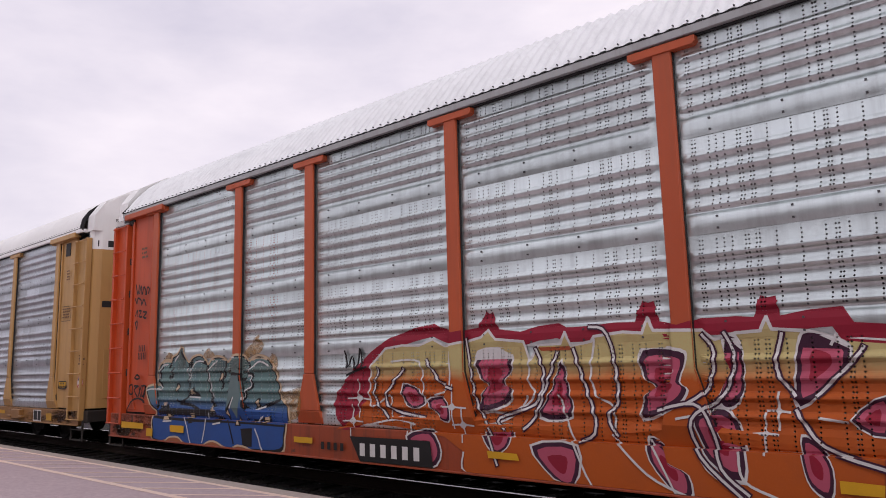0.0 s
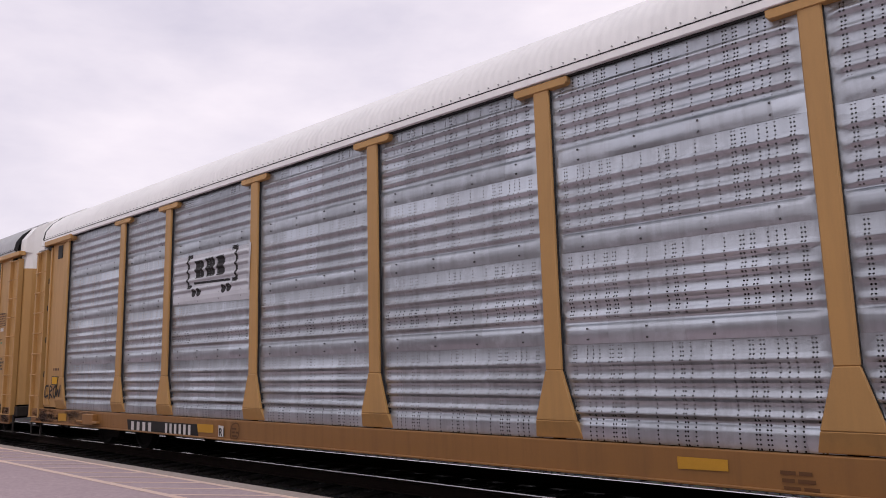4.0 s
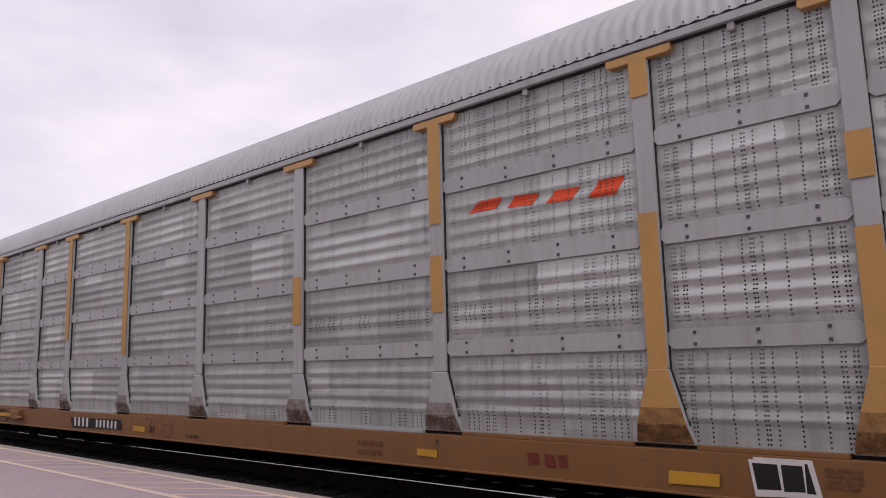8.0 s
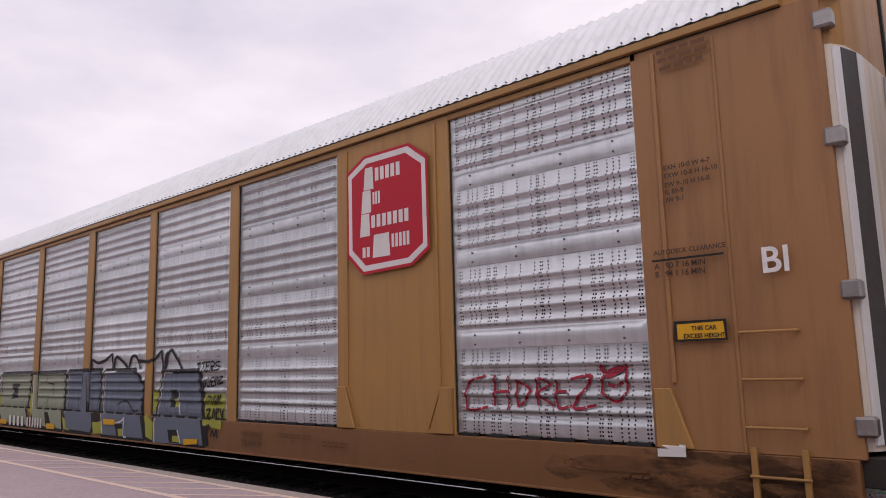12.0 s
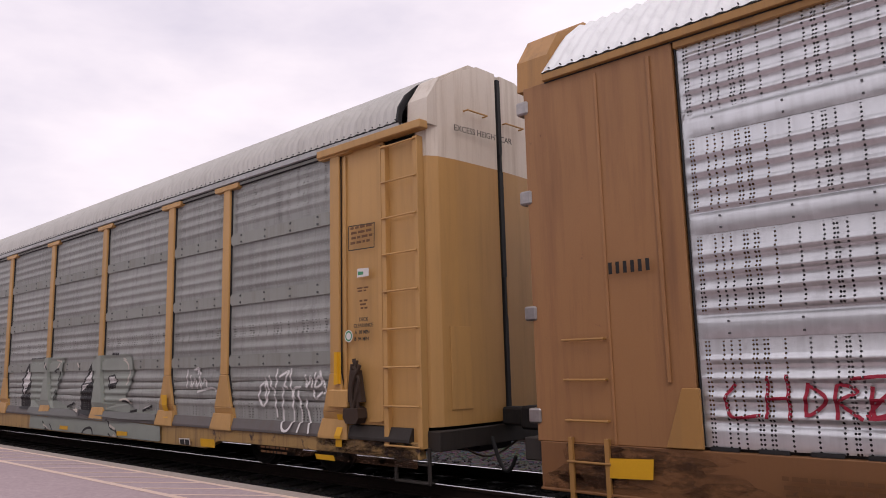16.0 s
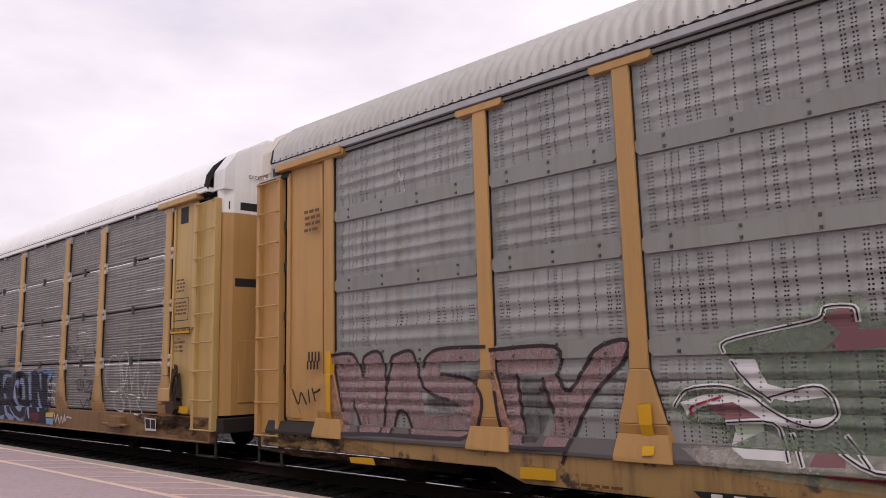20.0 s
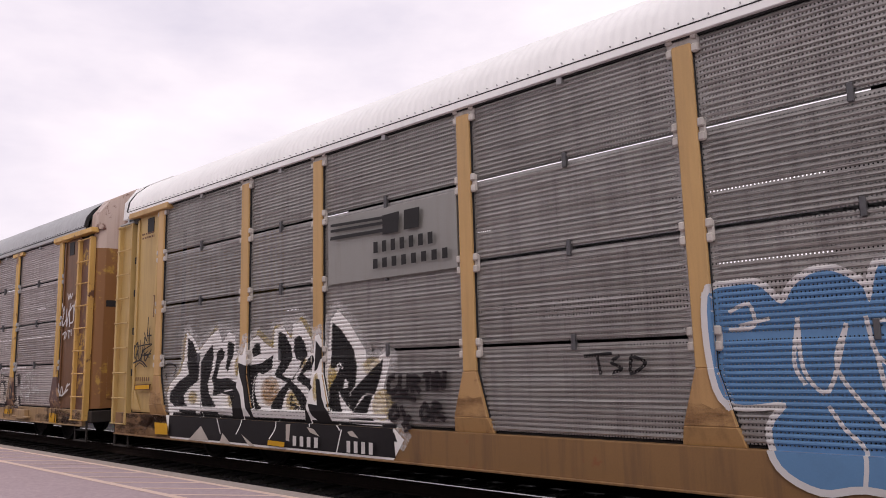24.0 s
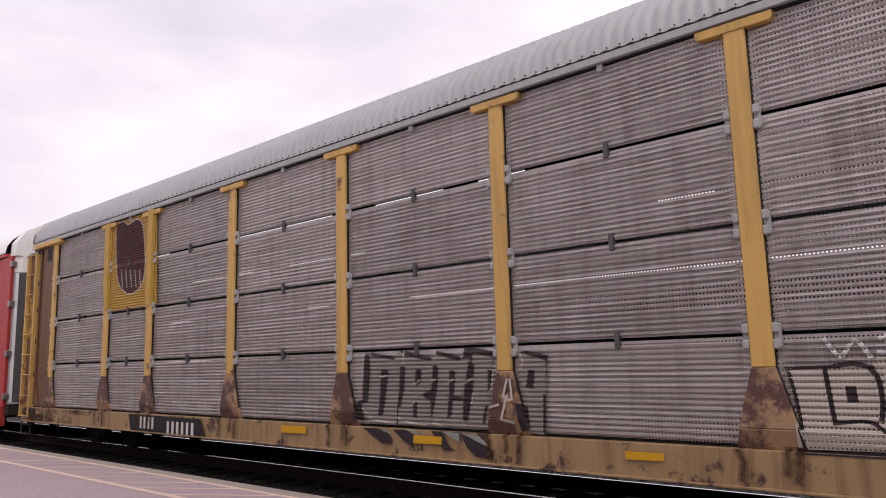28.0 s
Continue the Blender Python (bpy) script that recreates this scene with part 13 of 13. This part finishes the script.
D_MARK.fill(MARK_YELLOW, [(-12.61, 0.62), (-12.14, 0.64), (-12.16, 0.45), (-12.62, 0.43)])
D_MARK.fill(MARK_YELLOW, [(-9.51, 0.42), (-9.16, 0.42), (-9.16, 0.32), (-9.51, 0.31)])
small_print(D_MARK, MARK_BROWN, 10.9, 11.65, 0.44, 0.55, 2)
small_print(D_MARK, MARK_BROWN, -10.99, -10.18, 0.38, 0.6, 3)
E_MARK = Spray(train[4], "marking", "stencilled marks, placards and yellow reflectors", E_SPRAY.depth + 0.0004)
E_MARK.single = True
E_MARK.line(MARK_INK, 0.015, [(12.16, 3.5), (12.69, 3.48), (12.68, 3.15), (12.16, 3.16)], smooth=False, closed=True)
small_print(E_MARK, MARK_BROWN, 12.2, 12.65, 3.22, 3.5, 4)
E_MARK.fill(MARK_PAPER, [(12.34, 2.89), (12.57, 2.88), (12.57, 2.77), (12.33, 2.77)])
E_MARK.fill(MARK_GREEN, [(12.35, 2.85), (12.46, 2.84), (12.46, 2.8), (12.35, 2.8)])
small_print(E_MARK, MARK_BROWN, 12.33, 12.56, 2.56, 2.64, 2)
small_print(E_MARK, MARK_BROWN, 12.38, 12.54, 2.32, 2.47, 3)
lettering(train[4], "DECK", 12.37, 2.17, 0.05, BLACK_INK)
lettering(train[4], "CLEARANCE", 12.26, 2.09, 0.05, BLACK_INK)
lettering(train[4], "A  89 MIN", 12.28, 2, 0.05, BLACK_INK)
lettering(train[4], "B  94 MIN", 12.27, 1.91, 0.05, BLACK_INK)
E_MARK.disc(MARK_PAPER, 12.15, 1.98, 0.085)
E_MARK.disc(MARK_GREEN, 12.15, 1.98, 0.07)
E_MARK.disc(MARK_PAPER, 12.15, 1.98, 0.05)
E_MARK.fill(MARK_YELLOW, [(11.87, 1.77), (11.98, 1.77), (11.98, 1.34), (11.87, 1.32)])
E_MARK.fill(MARK_YELLOW, [(8.38, 0.44), (8.82, 0.44), (8.85, 0.3), (8.4, 0.29)])
E_MARK.fill(MARK_YELLOW, [(11.92, 0.93), (12.04, 0.93), (12.03, 0.5), (11.9, 0.5)])
E_MARK.fill(MARK_YELLOW, [(7, 1.14), (7.21, 1.14), (7.23, 0.74), (7.07, 0.74)])
E_MARK.fill(MARK_YELLOW, [(2.44, 0.43), (2.88, 0.43), (2.87, 0.35), (2.43, 0.35)])
E_MARK.fill(MARK_YELLOW, [(5.25, 0.43), (5.71, 0.43), (5.7, 0.36), (5.25, 0.34)])
E_MARK.fill(MARK_YELLOW, [(-11.83, 1.79), (-11.73, 1.79), (-11.72, 0.87), (-11.82, 0.87)])
E_MARK.fill(MARK_YELLOW, [(-7.09, 1.14), (-6.95, 1.16), (-6.95, 0.68), (-7.07, 0.67)])
E_MARK.fill(MARK_YELLOW, [(-11.34, 0.38), (-10.87, 0.4), (-10.82, 0.21), (-11.3, 0.18)])
E_MARK.fill(MARK_YELLOW, [(-8.52, 0.46), (-8.07, 0.47), (-8.07, 0.35), (-8.53, 0.34)])
E_MARK.fill(MARK_YELLOW, [(-5.79, 0.41), (-5.34, 0.42), (-5.34, 0.36), (-5.78, 0.35)])
E_MARK.fill(MARK_YELLOW, [(-4.24, 1.04), (-4.16, 1.04), (-4.18, 0.59), (-4.25, 0.59)])
E_MARK.fill(MARK_YELLOW, [(11.45, 0.38), (11.86, 0.38), (11.89, 0.16), (11.49, 0.17)])
E_MARK.fill(MARK_PAPER, [(7.67, 0.41), (8.03, 0.42), (8.06, 0.22), (7.71, 0.22)])
E_MARK.fill(MARK_INK, [(7.7, 0.39), (7.86, 0.4), (7.88, 0.24), (7.73, 0.23)])
E_MARK.fill(MARK_INK, [(7.88, 0.4), (8.01, 0.4), (8.04, 0.25), (7.9, 0.24)])
E_MARK.fill(MARK_INK, [(-6.59, 0.39), (-4.2, 0.44), (-4.14, 0.18), (-6.5, 0.13)])
E_MARK.bars(MARK_PAPER, -6.43, -5.61, 0.18, 0.38, 4, 0.5)
E_MARK.bars(MARK_PAPER, -5.35, -4.16, 0.21, 0.38, 6, 0.5)
lettering(train[4], "LD LMT 80000", -2.55, 0.28, 0.06, BROWN_INK)
E_MARK.bars(MARK_INK, -12.26, -11.96, 1.65, 1.79, 4, 0.5)
E_MARK.bars(MARK_INK, -12.29, -11.99, 1.54, 1.66, 4, 0.5)
small_print(E_MARK, MARK_BROWN, -12.36, -11.99, 3.53, 3.9, 4)
small_print(E_MARK, MARK_BROWN, 10.14, 10.84, 0.31, 0.44, 2)
small_print(E_MARK, MARK_BROWN, -7.85, -7.28, 0.2, 0.37, 3)
E_MARK.line(MARK_INK, 0.03, [(-12.62, 1.25), (-12.48, 1.05), (-12.42, 1.21), (-12.29, 1.05)])
E_MARK.line(MARK_INK, 0.03, [(-12.25, 1.25), (-12.22, 1.08)])
E_MARK.line(MARK_INK, 0.03, [(-12.16, 1.27), (-12.09, 1.1)])
E_MARK.line(MARK_INK, 0.03, [(-12.12, 1.21), (-11.94, 1.26)])
F_MARK = Spray(train[5], "marking", "stencilled marks, placards and a dark emblem on a plain grey sheet", F_SPRAY.depth + 0.0004)
F_MARK.single = True
F_MARK.fill(MARK_INK, [(-6.73, 3.58), (-5.65, 3.54), (-5.65, 3.5), (-6.73, 3.54)])
F_MARK.fill(MARK_INK, [(-6.73, 3.5), (-5.65, 3.47), (-5.65, 3.43), (-6.73, 3.46)])
F_MARK.fill(MARK_INK, [(-6.73, 3.4), (-5.54, 3.37), (-5.54, 3.32), (-6.74, 3.35)])
F_MARK.fill(MARK_INK, [(-5.65, 3.55), (-5.33, 3.56), (-5.35, 3.29), (-5.65, 3.29)])
F_MARK.fill(MARK_INK, [(-5.24, 3.56), (-4.96, 3.56), (-4.98, 3.3), (-5.25, 3.3)])
F_MARK.bars(MARK_INK, -5.83, -4.66, 3.06, 3.21, 7, 0.5)
F_MARK.bars(MARK_INK, -5.84, -4.41, 2.85, 2.98, 8, 0.5)
F_MARK.line(MARK_INK, 0.015, [(12.16, 2.85), (12.68, 2.84), (12.67, 2.45), (12.15, 2.45)], smooth=False, closed=True)
small_print(F_MARK, MARK_BROWN, 12.22, 12.62, 2.54, 2.8, 4)
small_print(F_MARK, MARK_BROWN, 12.24, 12.54, 2.95, 3.21, 4)
F_MARK.fill(MARK_INK, [(12.05, 2.32), (12.76, 2.32), (12.76, 2.2), (12.05, 2.21)])
F_MARK.fill(MARK_YELLOW, [(12.07, 2.31), (12.74, 2.3), (12.74, 2.22), (12.07, 2.23)])
lettering(train[5], "THIS CAR EXCESS HEIGHT", 12.09, 2.26, 0.05, BROWN_INK)
lettering(train[5], "DECK", 12.32, 2.1, 0.04, BROWN_INK)
lettering(train[5], "CLEARANCE", 12.22, 2.04, 0.05, BROWN_INK)
lettering(train[5], "A 87 MIN", 12.24, 1.96, 0.05, BROWN_INK)
lettering(train[5], "B 93 1/2 MIN", 12.24, 1.89, 0.04, BROWN_INK)
F_MARK.fill(MARK_PAPER, [(11.25, 0.72), (11.68, 0.71), (11.71, 0.49), (11.29, 0.49)])
F_MARK.fill(MARK_INK, [(11.28, 0.7), (11.46, 0.69), (11.49, 0.53), (11.32, 0.53)])
F_MARK.fill(MARK_INK, [(11.49, 0.69), (11.65, 0.69), (11.68, 0.53), (11.52, 0.53)])
F_MARK.bars(MARK_PAPER, -7.57, -6.91, 0.46, 0.6, 4, 0.5)
F_MARK.bars(MARK_PAPER, -6.38, -5.79, 0.44, 0.59, 4, 0.5)
F_MARK.bars(MARK_BROWN, -12.6, -12, 1.38, 1.46, 7, 0.5)
F_MARK.fill(MARK_BROWN, [(-12.63, 1.32), (-11.96, 1.33), (-11.95, 1.22), (-12.63, 1.21)])
F_MARK.fill(MARK_YELLOW, [(-12.61, 1.3), (-11.97, 1.32), (-11.97, 1.24), (-12.61, 1.23)])
F_MARK.line(MARK_BROWN, 0.02, [(-11.95, 2.97), (-11.87, 2.97), (-11.9, 2.58), (-11.97, 2.58)], smooth=False, closed=True)
small_print(F_MARK, MARK_BROWN, -12.53, -12.03, 4.1, 4.25, 2)
F_MARK.line(MARK_INK, 0.03, [(-12.69, 2.06), (-12.65, 1.8), (-12.53, 2), (-12.58, 1.78)])
F_MARK.line(MARK_INK, 0.03, [(-12.68, 2.01), (-12.55, 2.12), (-12.54, 1.95)])
F_MARK.line(MARK_INK, 0.03, [(-12.5, 2.07), (-12.46, 1.77), (-12.32, 1.98), (-12.39, 1.79)])
F_MARK.line(MARK_INK, 0.03, [(-12.28, 2.2), (-12.28, 1.91), (-12.23, 1.76), (-12.13, 1.85)])
F_MARK.line(MARK_INK, 0.03, [(-12.29, 2.29), (-12.19, 2.14), (-12.15, 2.57)])
F_MARK.line(MARK_INK, 0.03, [(-12.08, 2.39), (-12.09, 2.06)])
F_MARK.line(MARK_INK, 0.03, [(-12.16, 2.23), (-12.01, 2.23)])
F_MARK.line(MARK_INK, 0.03, [(-12.7, 1.73), (-12.41, 1.77), (-12.15, 1.65)])
F_MARK.line(MARK_INK, 0.03, [(-12.14, 1.83), (-12, 1.96)])
F_MARK.line(MARK_INK, 0.03, [(-12.29, 1.86), (-12.01, 1.89)])
F_MARK.fill(MARK_YELLOW, [(-11.72, 0.65), (-11.25, 0.64), (-11.23, 0.45), (-11.69, 0.44)])
F_MARK.fill(MARK_YELLOW, [(-8.18, 0.51), (-7.76, 0.5), (-7.77, 0.43), (-8.19, 0.44)])
F_MARK.fill(MARK_YELLOW, [(-0.03, 0.53), (0.39, 0.55), (0.38, 0.47), (-0.03, 0.47)])
F_MARK.fill(MARK_YELLOW, [(12.33, 0.95), (12.76, 0.95), (12.76, 0.83), (12.33, 0.84)])
F_MARK.fill(MARK_YELLOW, [(2.74, 0.64), (2.87, 0.64), (2.86, 0.57), (2.74, 0.57)])
G_MARK = Spray(train[6], "marking", "stencilled marks, a faded shield emblem and yellow reflectors", G_SPRAY.depth + 0.0004)
G_MARK.single = True
G_MARK.fill(MARK_GPANEL, [(-9.23, 4.67), (-6.94, 4.69), (-6.81, 2.82), (-8.99, 2.81)])
G_MARK.fill(MARK_SHIELD, [(-8.68, 4.56), (-8.4, 4.64), (-8.13, 4.54), (-7.81, 4.6), (-7.51, 4.44), (-7.37, 3.83), (-7.38, 3.39), (-7.65, 3.15), (-8.08, 3.12), (-8.52, 3.41), (-8.65, 3.99)], True)
G_MARK.line(MARK_PAPER, 0.025, [(-8.68, 4.56), (-8.4, 4.64), (-8.13, 4.54), (-7.81, 4.6), (-7.51, 4.44), (-7.37, 3.83), (-7.38, 3.39), (-7.65, 3.15), (-8.08, 3.12), (-8.52, 3.41), (-8.65, 3.99)], closed=True)
G_MARK.line(MARK_PAPER, 0.03, [(-8.38, 3.63), (-8.3, 3.27)], smooth=False)
G_MARK.line(MARK_PAPER, 0.03, [(-8.18, 3.61), (-8.1, 3.25)], smooth=False)
G_MARK.line(MARK_PAPER, 0.03, [(-7.98, 3.58), (-7.9, 3.24)], smooth=False)
G_MARK.line(MARK_PAPER, 0.03, [(-7.78, 3.56), (-7.7, 3.22)], smooth=False)
G_MARK.line(MARK_PAPER, 0.03, [(-7.58, 3.54), (-7.51, 3.2)], smooth=False)
G_MARK.fill(MARK_INK, [(5.13, 0.74), (6.33, 0.73), (6.32, 0.49), (5.2, 0.48)])
G_MARK.bars(MARK_BONE, 5.35, 6.23, 0.5, 0.68, 3, 0.5)
G_MARK.fill(MARK_INK, [(-7.69, 0.77), (-5.03, 0.75), (-4.87, 0.46), (-7.57, 0.46)])
G_MARK.bars(MARK_PAPER, -7.21, -6.6, 0.52, 0.73, 4, 0.5)
G_MARK.bars(MARK_PAPER, -6.18, -5.17, 0.47, 0.68, 6, 0.5)
G_MARK.fill(MARK_YELLOW, [(6.28, 0.77), (6.77, 0.76), (6.76, 0.63), (6.28, 0.63)])
G_MARK.fill(MARK_YELLOW, [(8.76, 0.69), (9.21, 0.69), (9.2, 0.59), (8.75, 0.58)])
G_MARK.fill(MARK_YELLOW, [(-0, 0.72), (0.47, 0.72), (0.46, 0.63), (-0.01, 0.62)])
G_MARK.fill(MARK_YELLOW, [(-2.75, 0.74), (-2.15, 0.74), (-2.15, 0.64), (-2.75, 0.63)])
G_MARK.fill(MARK_YELLOW, [(2.88, 0.7), (3.28, 0.7), (3.28, 0.63), (2.88, 0.62)])
G_MARK.fill(MARK_YELLOW, [(11.7, 0.69), (12.12, 0.67), (12.14, 0.47), (11.71, 0.48)])
G_MARK.fill(MARK_YELLOW, [(8.83, 0.71), (9.31, 0.71), (9.31, 0.61), (8.83, 0.61)])
G_MARK.thin = True
for i, x in enumerate(POSTS):
    for a, low in ((-0.27, 0.52), (0.24 - 0.05 * (i % 3), 0.50 + 0.04 * (i % 2)), (0.05 * (i % 4), 0.6)):
        for w in (0.09, 0.045, 0.03):
            G_MARK.line(SOOT_BROWN, w, [(x + a, 0.79), (x + 0.9 * a + 0.02, 0.68), (x + 0.9 * a, low)])
C_MARK.thin = True
for x in POSTS:
    for z in (0.97, 1.12):
        w = 0.10 + 0.15 * (1.48 - z) / 0.52
        C_MARK.fill(RUST_BROWN, [(x - 0.285, 0.79), (x + 0.285, 0.79), (x + 0.245, 0.96), (x + w, z), (x - w, z), (x - 0.245, 0.96)])
for can in (A_MARK, B_MARK, C_MARK, D_MARK, E_MARK, F_MARK, G_MARK):
    can.finish()


# ---- what moves ----
def motions():
    """The train rolls along the track; every wheel turns with it."""
    times = [0.5 * i for i in range(57)]
    for car in train:
        home = car.location.x
        walk(car, [(t, pose(home + run(t), 0, 0)) for t in times])
    steps = [0.1 * i for i in range(281)]
    for ob, x in wheels:
        walk(ob, [(t, pose(x, 0, 0.42, 0, math.degrees(run(t) / 0.42) % 360, 0)) for t in steps])


motions()
